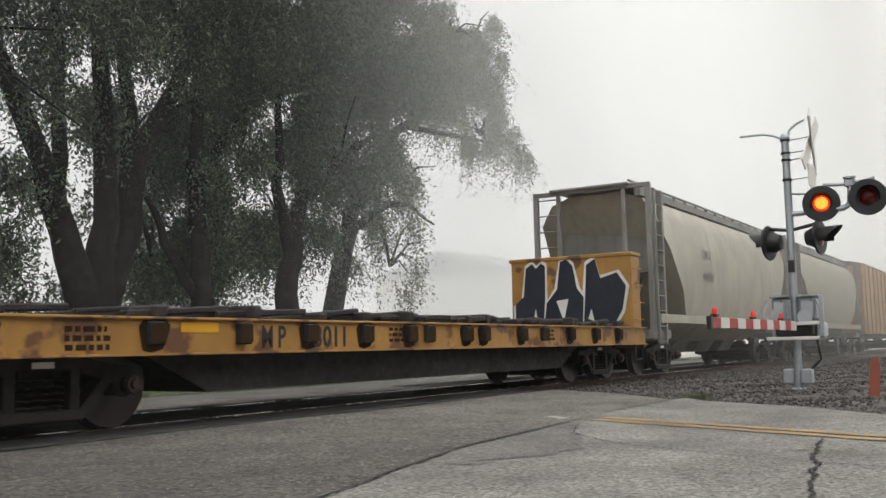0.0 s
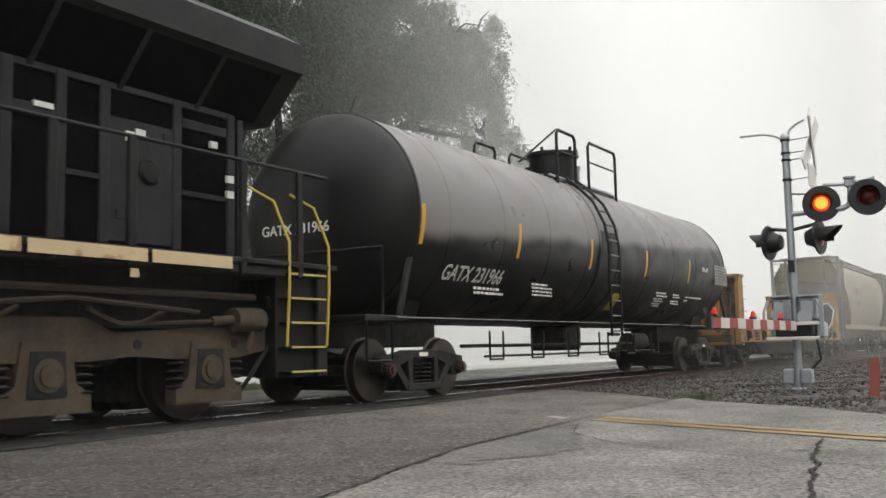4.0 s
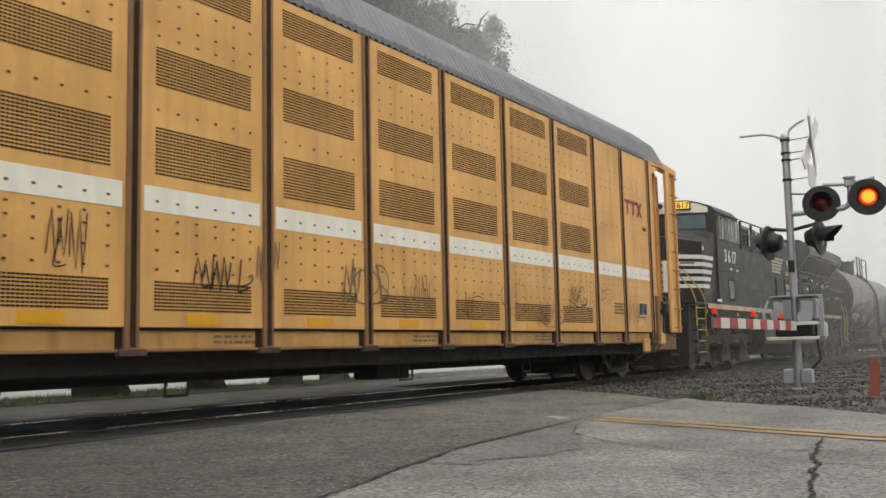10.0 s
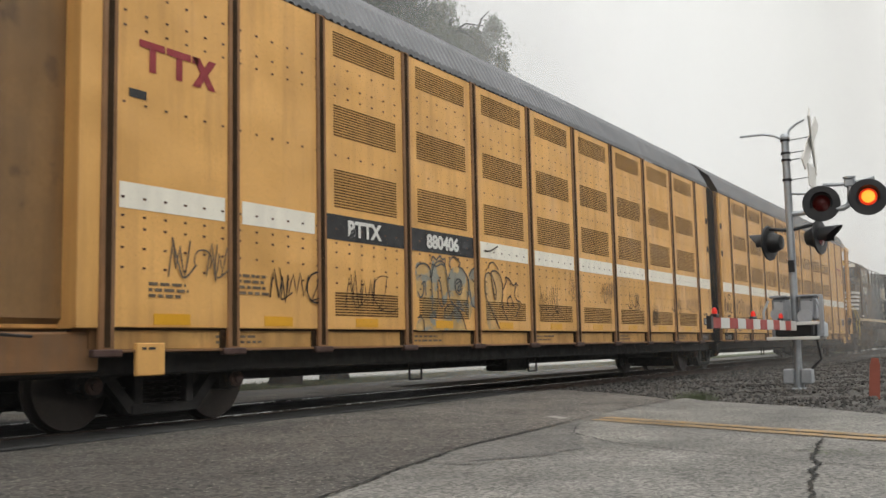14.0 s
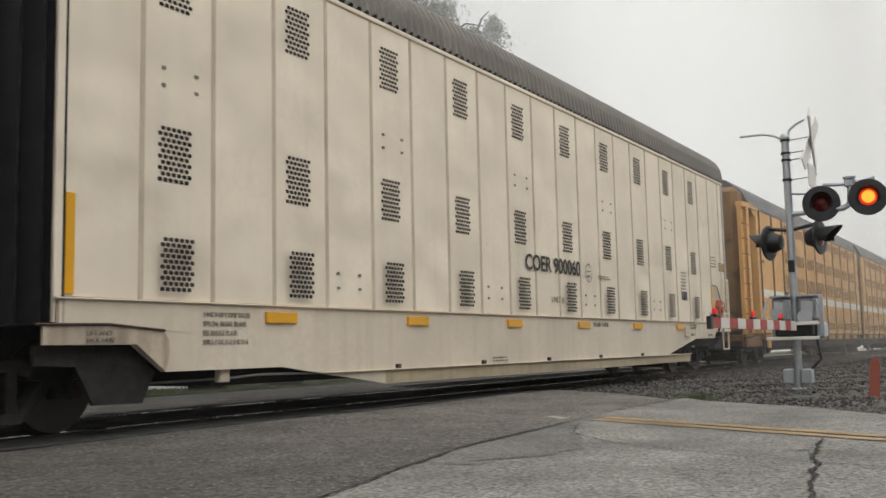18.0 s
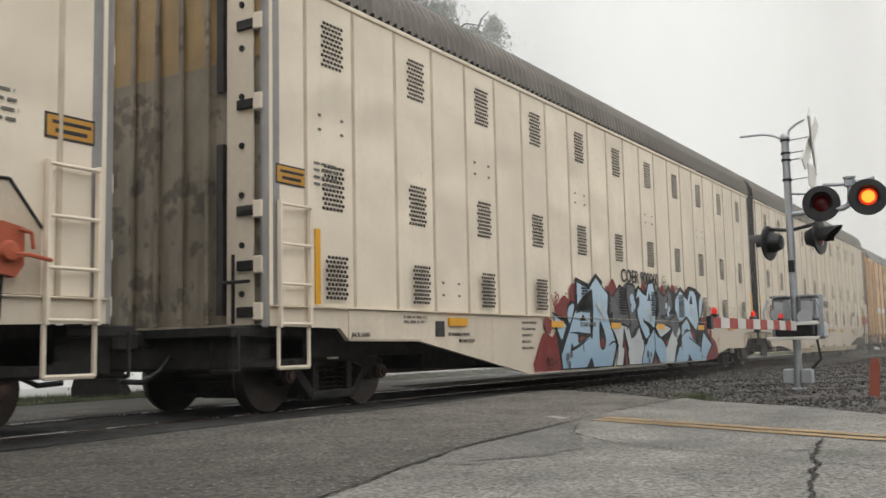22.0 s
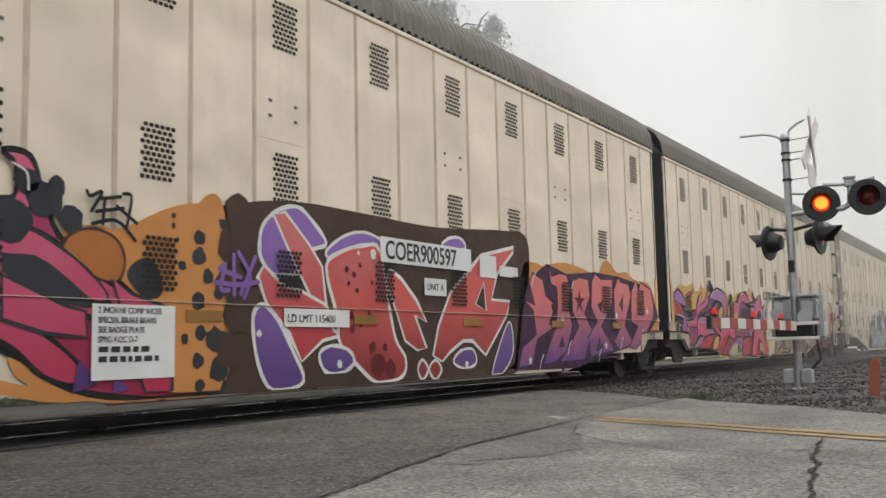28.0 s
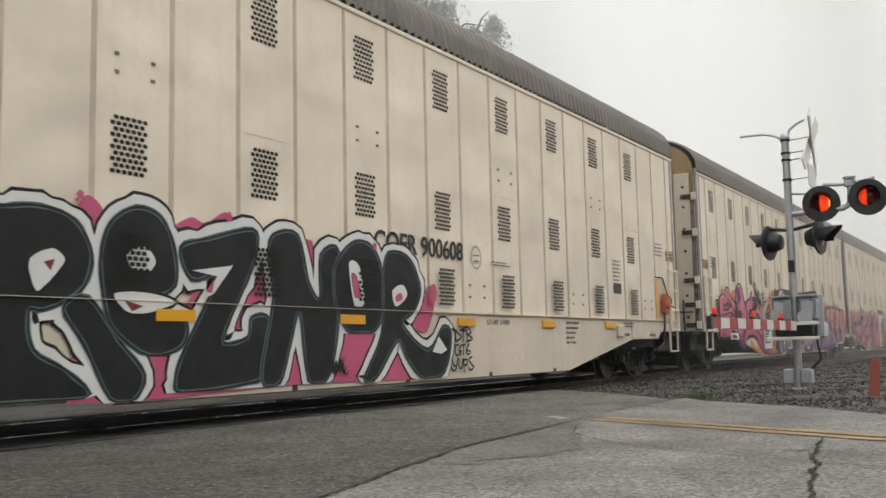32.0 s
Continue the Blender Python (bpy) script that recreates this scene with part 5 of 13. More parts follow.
def autorack(u_mid, flip, first):
    """One unit of the articulated yellow autorack; flip = 1: its outer end leads."""
    c = car("autorack_car", "mustard-yellow louvred autorack rail car with a white band" if first else
            "mustard-yellow louvred autorack rail car with black number plates", "rail car", u_mid)
    # places of the posts from the articulation outwards
    posts = [1.12 + 1.81 * i for i in range(8)] + [15.57, 17.0, 18.57]
    def X(d):
        return flip * (d - 9.7)

    def span(a, b):
        p, q = X(a), X(b)
        return (p, q) if p < q else (q, p)
    inner = Shape()
    x0, x1 = span(0.05, 20.3)
    part("underframe", Shape().box(x0, x1, -1.3, 1.3, 0.5, 0.74, 0.02).box(x0 + 1, x1 - 1, -0.4, 0.4, 0.38, 0.52), UNDER, c)
    x0, x1 = span(0.02, 18.7)
    part("body", inner.box(x0, x1, -AW + 0.06, AW - 0.06, 0.75, 4.66), YELLOW_DARK, c)
    part("side_wall", Shape().box(x0, x1, AW - 0.055, AW, 0.74, 4.66), YELLOW_CAR, c)
    # end house with rounded doors
    if first:
        part("end_house", Shape().box(*span(18.6, 19.55), -1.22, 1.22, 0.8, 5.1, 0.12), YELLOW_CAR, c, "rounded yellow end doors")
    else:
        xe = X(20.2)
        house = part("end_house", Shape().box(*span(18.6, 20.2), -1.3, 1.36, 0.86, 5.2, 0.16), END_TAN_SHADED, c, "grimy tan rounded end doors, darkened as in shade")
        part("door_joint", Shape().box(xe - 0.02, xe + 0.0, 0.32, 0.4, 0.9, 5.1), BLACK_PAINT, house, "dark upright door joint")
        part("door_seam", Shape().box(xe - 0.008, xe + 0.0, -1.1, 0.3, 3.62, 3.645), RUSTY, house)
        part("lettering", words("BTTX", 0.2, LETTER_DARK), None, house, "dark lettering on the end door", at=pose(xe - 0.004, -0.3, 4.32, 0, 0, -90))
        part("lettering", words("880406", 0.2, LETTER_DARK), None, house, "dark number on the end door", at=pose(xe - 0.004, -0.3, 4.1, 0, 0, -90))
        part("door_bar", Shape().tube([(xe - 0.05, 0.36, 1.2), (xe - 0.05, 0.36, 4.6)], 0.025), UNDER, house)
        for z in (1.5, 2.6, 3.7):
            part("bar_clamp", Shape().box(xe - 0.07, xe, 0.28, 0.44, z, z + 0.12, 0.01), UNDER, house)
    edges = [0.04] + posts
    for i in range(len(edges) - 1):
        a, b = span(edges[i], edges[i + 1])
        w = b - a - 0.11
        pan = part("side_panel", Shape().box(0, w, 0, 0.05, 0.94, 4.62, 0.006), YELLOW_CAR, c, at=(a + 0.055, -AW, 0))
        part("sill_panel", Shape().box(a + 0.03, b - 0.03, -AW + 0.045, -AW + 0.08, 0.74, 0.95, 0.006), YELLOW_SILL, c)
        # dark strips paint the shade at the end and top gap of the sill bay
        part("drain_slot", Shape().box(b - 0.15, b - 0.06, -AW + 0.03, -AW + 0.0445, 0.745, 0.92), SLOT, c)
        part("sill_gap", Shape().box(a + 0.03, b - 0.03, -AW + 0.025, -AW + 0.044, 0.915, 0.945), SLOT, c)
        part("sill_edge", Shape().box(a + 0.03, b - 0.03, -AW - 0.01, -AW + 0.08, 0.715, 0.74, 0.005), YELLOW_DARK, c)
        plate = not first and i in (8, 9)
        if i in range(1, 9):
            for me, (z0, z1) in zip(LOUVRES, A_LIFT):
                part("louvre", me, None, pan, at=(w / 2 - 0.65, -0.0, z0))
        if w > 1.2:
            part("bolts", RIVETS, None, pan, at=((w - 1.5) / 2, 0, 0))
        dark = (not first) and i in (7, 8)
        if not dark:
            part("band", Shape().box(0.07, w - 0.07, -0.005, 0.0, 2.02, 2.26), WHITE_BAND, pan, "white painted band")
        else:
            part("number_plate", Shape().box(-0.02, w + 0.02, -0.006, 0.0, 1.99, 2.29), BLACK_PAINT, pan, "black plate with white characters")
        if 1.0 < w:
            part("reflector", Shape().box(w / 2 - 0.25, w / 2 + 0.2, -0.005, 0.0, 0.965, 1.07), REFLECTOR, pan, "yellow reflector strip")
    if not first:
        part("lettering", words("BTTX", 0.26, LETTER_WHITE, bold=0.01, squeeze=1.05), None, c, "white stencilled lettering", at=(-73.6 - u_mid, -AW - 0.013, 2.055))
        part("lettering", words("880406", 0.25, LETTER_WHITE, bold=0.009, squeeze=1.12), None, c, "white stencilled number", at=(-71.85 - u_mid, -AW - 0.013, 2.055))
    # first panel beside the bellows: strip with square holes, unit letter, black plate, vents in the sill
    for a, b in ((0.2, 0.215), (0.30, 0.312)):
        part("strip_groove", Shape().box(*span(a, b), -AW - 0.003, -AW, 0.95, 4.6), YELLOW_DARK, c)
    for z in (3.74, 3.02):
        part("strip_hole", Shape().box(*span(0.14, 0.28), -AW - 0.005, -AW, z - 0.07, z + 0.07), HOLE, c, "small square dark hole")
    pa, pb = span(0.43, 0.82)
    unit_plate = part("unit_plate", Shape().box(pa, pb, -AW - 0.006, -AW, 1.12, 1.29), BLACK_PAINT, c, "black plate with small pale print")
    stencil(unit_plate, pa + 0.05, 1.265, -AW - 0.008, 4, 0.27, LETTER_WHITE, 0.012, 0.022, 31, "plate_print")
    part("lettering", words("B-UNIT" if first else "A-UNIT", 0.095, LETTER_DARK), None, c, "small dark stencilled lettering", at=(pa + 0.02, -AW - 0.006, 1.35))
    va, vb = span(0.26, 1.0)
    vent = part("sill_vent", Shape().box(va, vb, -AW + 0.036, -AW + 0.046, 0.745, 0.925), SLOT, c, "dark vent in the sill")
    for k in range(4):
        part("vent_slat", Shape().box(va + 0.02, vb - 0.14, -AW + 0.03, -AW + 0.037, 0.775 + k * 0.032, 0.789 + k * 0.032), CHANNEL, vent)
    if first:
        ribs_ = [[(0.62, 1.6), (0.74, 1.86), (0.7, 1.62), (0.62, 1.55), (0.8, 1.5)], [(0.84, 1.72), (0.85, 1.52), (0.9, 1.6), (0.95, 1.74), (0.93, 1.5)], [(1.0, 1.7), (1.02, 1.5), (1.1, 1.52), (1.12, 1.7), (1.16, 1.5)],
                 [(1.2, 1.68), (1.28, 1.7), (1.2, 1.5), (1.32, 1.47)], [(0.98, 1.9), (1.08, 1.95), (1.2, 1.9), (1.12, 1.83), (1.0, 1.86), (1.0, 1.92)],
                 [(0.6, 1.4), (0.66, 1.2), (0.58, 1.05), (0.7, 1.1), (0.66, 1.28)], [(0.7, 1.3), (0.78, 1.2), (0.74, 1.0), (0.68, 1.1), (0.8, 1.15)], [(0.6, 0.95), (0.7, 0.85), (0.66, 1.0), (0.76, 0.9)]]
        for k, line in enumerate(ribs_):
            s = Shape()
            ribbon(s, [(U_ART - u_mid + p, q) for p, q in line], 0.028, -AW - 0.009 - 0.0005 * k)
            part("graffiti_stroke", s, TAG_INK, c, "quick black sprayed stroke")
        # large thin sprayed letters on the next panel
        for k, (line, tone) in enumerate((([(1.75, 1.3), (1.95, 1.75), (2.2, 1.7), (1.9, 1.35), (1.8, 1.05), (2.15, 1.0)], TAG_GREY), ([(2.3, 1.1), (2.4, 1.75), (2.6, 1.7), (2.5, 1.4), (2.75, 1.2), (2.35, 1.05)], TAG_GREY), ([(2.85, 1.7), (2.8, 1.2), (3.0, 1.05), (3.2, 1.6), (3.05, 1.7)], TAG_GREY))):
            s = Shape()
            ribbon(s, [(U_ART - u_mid + p, q) for p, q in line], 0.03, -AW - 0.014 - 0.0005 * k)
            part("graffiti_stroke", s, tone, c, "faded sprayed stroke")
    # posts: deep hat sections that stand proud
    pm = Shape().box(-0.085, 0.085, -0.02, 0.03, 0.72, 4.64, 0.012).mesh("post", YELLOW_DARK)
    foot = Shape().box(-0.16, 0.16, -0.04, 0.03, 0.675, 0.745, 0.01).mesh("post_foot", RUSTY)
    groove = Shape().box(-0.032, 0.032, -0.024, -0.018, 0.76, 4.62).mesh("groove", SLOT)
    for d in posts:
        p = part("post", pm, None, c, "grimy yellow side post", at=(X(d), -AW, 0))
        part("groove", groove, None, p)
        part("post_foot", foot, None, p)
    # end frame with ladder
    x0, x1 = span(18.57, 20.3)
    part("end_sill", Shape().box(x0, x1, -1.42, 1.42, 0.55, 0.9, 0.02), YELLOW_DARK, c)
    xl, xr = span(19.77, 20.53)
    post = part("end_post", Shape().box(*span(19.77, 20.03), -AW - 0.01, -AW + 0.05, 0.93, 4.62, 0.012).box(*span(20.02, 20.5), -AW + 0.09, -AW + 0.12, 0.95, 4.6, 0.006)
                .box(*span(20.0, 20.03), -AW, -AW + 0.12, 0.93, 4.6).box(*span(20.47, 20.53), -AW + 0.02, -AW + 0.13, 0.93, 4.58, 0.01), YELLOW_CAR, c, "broad yellow corner post")
    for k in range(9):
        z = 4.48 - 0.43 * k
        part("rung", Shape().tube([(X(20.0), -AW + 0.02, z), (X(20.02), -AW - 0.03, z), (X(20.5), -AW - 0.03, z), (X(20.52), -AW + 0.03, z)], 0.014), YELLOW_DARK, post)
    a, b = span(18.86, 19.62)
    panel = part("end_panel", Shape().box(a, b, -AW + 0.25, -AW + 0.3, 0.93, 4.6, 0.01), YELLOW_CAR, c)
    part("corner_strip", Shape().box(*span(18.64, 18.88), -AW, -AW + 0.05, 0.93, 4.6, 0.008).box(*span(18.84, 18.88), -AW + 0.04, -AW + 0.28, 0.93, 4.6), YELLOW_CAR, c)
    part("end_strip", Shape().box(*span(19.62, 19.66), -AW + 0.2, -AW + 0.3, 0.9, 4.55, 0.005).box(*span(19.66, 19.96), -AW + 0.24, -AW + 0.3, 0.9, 4.5, 0.01), YELLOW_CAR, c)
    for z in (3.66, 2.9):
        part("latch", Shape().box(*span(19.72, 19.79), -AW + 0.232, -AW + 0.245, z, z + 0.09), SLOT, c)
    part("top_brace", Shape().prism([(X(18.45), 4.58), (X(19.5), 4.60), (X(20.53), 4.55), (X(20.53), 4.68), (X(19.6), 4.74), (X(18.45), 4.70)], "y", -AW - 0.01, -AW + 0.16), YELLOW_CAR, c, "bent brace over the end ladder")
    part("gusset", Shape().prism([(X(18.7), 4.6), (X(19.35), 4.6), (X(19.25), 4.5), (X(18.8), 4.4)], "y", -AW + 0.02, -AW + 0.035), YELLOW_CAR, c)
    part("warning_plate", Shape().box(a + 0.16, b - 0.06, -AW + 0.242, -AW + 0.252, 1.87, 2.05), REFLECTOR, c, "yellow warning plate")
    stencil(panel, a + 0.2, 2.0, -AW + 0.239, 2, 0.4, LETTER_DARK, 0.03, 0.03, 5)
    for za, zb in ((3.17, 3.185), (3.46, 3.475)):
        part("frame_line", Shape().box(a + 0.06, b - 0.08, -AW + 0.246, -AW + 0.251, za, zb), LETTER_DARK, panel)
    for xa in (a + 0.06, b - 0.09):
        part("frame_line", Shape().box(xa, xa + 0.012, -AW + 0.246, -AW + 0.251, 3.185, 3.46), LETTER_DARK, panel)
    stencil(panel, a + 0.1, 3.42, -AW + 0.246, 3, 0.36, LETTER_GREY, 0.035, 0.035, 6)
    stencil(panel, a + 0.14, 2.98, -AW + 0.246, 2, 0.25, LETTER_GREY, 0.035, 0.06, 7)
    stencil(panel, a + 0.1, 2.6, -AW + 0.246, 4, 0.4, LETTER_DARK, 0.035, 0.04, 8)
    stencil(panel, a + 0.06, 4.3, -AW + 0.246, 3, 0.5, LETTER_GREY, 0.025, 0.03, 9)
    # hand brake on its bracket, chain, small box below
    if first:
        hb = part("hand_brake", Shape().box(*span(18.74, 18.9), -AW - 0.06, -AW + 0.05, 0.78, 1.72, 0.02).box(*span(18.86, 19.06), -AW - 0.05, -AW + 0.26, 1.42, 1.6, 0.02), YELLOW_DARK, c, "yellow bracket with a black hand brake")
        part("brake_head", Shape().lathe([(0.0, -0.2), (0.06, -0.19), (0.1, -0.08), (0.12, 0.05), (0.09, 0.1), (0.0, 0.12)], (X(19.1), -AW - 0.06, 1.5), "z", 14).tube([(X(19.1), -AW - 0.06, 1.4), (X(19.08), -AW - 0.05, 0.8)], 0.025), BLACK_PAINT, hb)
        part("brake_lever", Shape().tube([(X(19.0), -AW - 0.08, 1.72), (X(19.16), -AW - 0.1, 1.7), (X(19.35), -AW - 0.1, 1.5), (X(19.42), -AW - 0.06, 1.36)], 0.016), YELLOW_DARK, hb)
        part("brake_box", Shape().box(*span(18.86, 19.16), -AW - 0.07, -AW + 0.05, 0.68, 0.92, 0.02), YELLOW_CAR, hb)
        part("brake_chain", Shape().tube([(X(18.9), -AW - 0.03, 0.66), (X(18.5), -AW - 0.03, 0.52), (X(17.8), -AW - 0.02, 0.53), (X(17.5), -AW, 0.62)], 0.02), UNDER, hb)
    part("jack_plate", Shape().box(*span(17.92, 18.25), -AW - 0.035, -AW + 0.02, 0.5, 0.8, 0.01), YELLOW_CAR, c)
    stencil(c, X(17.92) + 0.05 if flip > 0 else X(18.25) + 0.05, 0.76, -AW - 0.039, 1, 0.2, LETTER_DARK, 0.022, 0.03, 4)
    part("step", Shape().tube([(X(19.95), -AW + 0.1, 0.9), (X(19.95), -AW + 0.1, 0.43), (X(20.47), -AW + 0.1, 0.43), (X(20.47), -AW + 0.1, 0.9)], 0.018), UNDER, c)
    part("release_rod", Shape().tube([(X(19.3), -AW + 0.0, 0.86), (X(19.7), -AW - 0.02, 0.88), (X(20.3), -AW + 0.0, 0.8), (X(20.7), -AW + 0.2, 0.86)], 0.014), UNDER, c)
    if first:
        bx = X(17.75)
        part("data_plate", Shape().box(bx, bx + 0.46, -AW - 0.008, -AW, 1.27, 1.55), LETTER_WHITE, c, "white framed dark data plate")
        part("data_field", Shape().box(bx + 0.02, bx + 0.22, -AW - 0.011, -AW - 0.002, 1.29, 1.53).box(bx + 0.24, bx + 0.44, -AW - 0.011, -AW - 0.002, 1.29, 1.53), BLACK_PAINT, c)
    ex = X(18.35) if flip > 0 else X(18.35)
    part("emblem_plate", Shape().box(ex - 0.2 if flip > 0 else ex, ex if flip > 0 else ex + 0.2, -AW - 0.007, -AW, 3.06, 3.14), BLACK_PAINT, c, "small dark emblem plate")
    stencil(c, X(16.4) if flip > 0 else X(17.0), 1.5, -AW - 0.006, 4, 0.55, TAG_GREY, 0.03, 0.03, 12)
    # corrugated roof that leans in from the eaves
    x0, x1 = span(0.02, 19.6)
    prof = [(-AW - 0.01, 4.62), (-AW - 0.01, 4.70), (-1.3, 5.10), (-0.85, 5.46), (-0.4, 5.58), (0, 5.6), (0.4, 5.58), (0.85, 5.46), (1.3, 5.10), (AW + 0.01, 4.70), (AW + 0.01, 4.62)]
    rows, n = [], int((x1 - x0) / 0.036)
    for i in range(n + 1):
        bulge = 0.026 if i % 4 in (1, 2) else 0.0
        rows.append([(x0 + (x1 - x0) * i / n, yy, zz + bulge) for yy, zz in prof])
    part("roof", Shape().sheet(rows), ROOF_GALV, c, "corrugated galvanised roof")
    part("roof_end", Shape().prism([(p, q - 0.02) for p, q in prof], "x", x1 - 0.05 if flip > 0 else x0 + 0.02, x1 - 0.02 if flip > 0 else x0 + 0.05), ROOF_GALV, c)
    # rod and brake gear below
    part("brake_rod", Shape().tube([(X(3), -0.9, 0.42), (X(15), -0.9, 0.42)], 0.02).box(-0.5, 0.3, -1.0, -0.6, 0.3, 0.55, 0.03), UNDER, c)
    for d in (5.5, 9.6, 13.2):
        part("hanger", Shape().tube([(X(d), -1.1, 0.5), (X(d), -1.1, 0.28), (X(d) + 0.3, -1.1, 0.28), (X(d) + 0.3, -1.1, 0.5)], 0.016), UNDER, c)
    truck(c, X(17.5))
    coupler(c, X(20.2), flip)
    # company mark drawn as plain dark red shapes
    lx = X(17.15) if flip > 0 else X(18.24)
    s = Shape()
    for k in range(3):
        s.box(lx + k * 0.33, lx + k * 0.33 + (0.31 if k < 2 else 0.08), -AW - 0.008, -AW - 0.006, 3.56, 3.63)
        if k < 2:
            s.box(lx + k * 0.33 + 0.12, lx + k * 0.33 + 0.2, -AW - 0.008, -AW - 0.006, 3.34, 3.56)
    s.prism([(lx + 0.66, 3.63), (lx + 0.76, 3.63), (lx + 0.98, 3.33), (lx + 0.88, 3.33)], "y", -AW - 0.008, -AW - 0.006)
    s.prism([(lx + 0.88, 3.63), (lx + 0.98, 3.63), (lx + 0.76, 3.33), (lx + 0.66, 3.33)], "y", -AW - 0.012, -AW - 0.0085)
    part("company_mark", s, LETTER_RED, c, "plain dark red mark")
    for i in range(5):
        d = 2.5 + i * 3.6
        stencil(c, X(d) - 0.3, 0.87, -AW + 0.044, 2, 0.7, TAG_GREY, 0.026, 0.03, i)
    stencil(c, X(17.9) - 0.2, 1.36, -AW - 0.003, 3, 0.5, TAG_GREY, 0.03, 0.025, 5)
    rnd = random.Random(11 if first else 23)
    for k in range(13):
        d = 1.3 + k * 1.32 + rnd.uniform(-0.25, 0.25)
        w = rnd.uniform(0.35, 0.95)
        if not first and -4.8 < X(d) - 0.6 < -0.8:   # the large faded piece is there
            continue
        scribble(c, X(d) - (0 if flip > 0 else 0.6), rnd.uniform(1.0, 1.5), w, rnd.uniform(0.28, 0.6), -AW - 0.013, 200 + k + (0 if first else 50),
                 TAG_INK if rnd.random() < 0.4 else TAG_GREY, rnd.choice((0.01, 0.014, 0.02)), 2 if w < 0.6 else 3)
    return c


def bellows(c, x, half_len, w, z0, z1, roof):
    """Folded rubber wall between two units, with its own folds."""
    n = 5
    step = 2 * half_len / n
    for i in range(n):
        a = x - half_len + i * step
        s = Shape()
        prof = [(-w, z0), (-w, z1), (-w * 0.6, roof), (w * 0.6, roof), (w, z1), (w, z0)]
        s.sheet([[(a + step * k / 4, yy * (1 - 0.045 * abs(k - 2)), zz) for yy, zz in prof] for k in range(5)])
        part("bellows_fold", s, BELLOWS, c, "black rubber bellows fold")


rack1 = autorack(U_ART + 0.44 + 9.7, 1, True)
rack2 = autorack(U_ART - 0.44 - 9.7, -1, False)
bellows(rack1, U_ART - (U_ART + 0.44 + 9.7), 0.45, 1.42, 0.7, 4.62, 5.35)
truck(rack1, U_ART - (U_ART + 0.44 + 9.7))


# ---- white two-unit autoracks ----
CW, CL = 1.52, 20.4
GRILLE_Z = (4.01, 2.31, 1.27)


def grille_mesh(h):
    s = Shape()
    rows = 10
    for r in range(rows):
        z = h * (r + 0.5) / rows
        for k in range(6):
            x = -0.2 + 0.4 * (k + 0.5) / 6 + (0.018 if r % 2 else -0.018)
            a, b = 0.027, 0.02
            s.add([(x + a * p, -0.004, z + b * q) for p, q in ((1, 0.5), (0.6, 1), (-0.6, 1), (-1, 0.5), (-1, -0.5), (-0.6, -1), (0.6, -1), (1, -0.5))], [tuple(range(8))])
    return s.mesh("vent_grille", HOLE)


GRILLES = [grille_mesh(0.57), grille_mesh(0.55), grille_mesh(0.52)]
C_PANEL = Shape().box(0.02, 0.885, 0, 0.03, 1.19, 4.84, 0.008).mesh("side_panel", CREAM)
C_RIB = Shape().prism([(-0.032, 0.0), (-0.016, -0.014), (0.016, -0.014), (0.032, 0.0)], "z", 1.19, 4.83).mesh("rib", RIB)
C_DOTS = Shape()
for dx_, dz_ in ((0.2, 0.0), (0.62, 0.0), (0.2, 0.17), (0.62, 0.17)):
    C_DOTS.box(dx_ - 0.022, dx_ + 0.022, -0.012, 0, dz_ - 0.015, dz_ + 0.015)
C_DOTS = C_DOTS.mesh("bolts", LETTER_GREY)


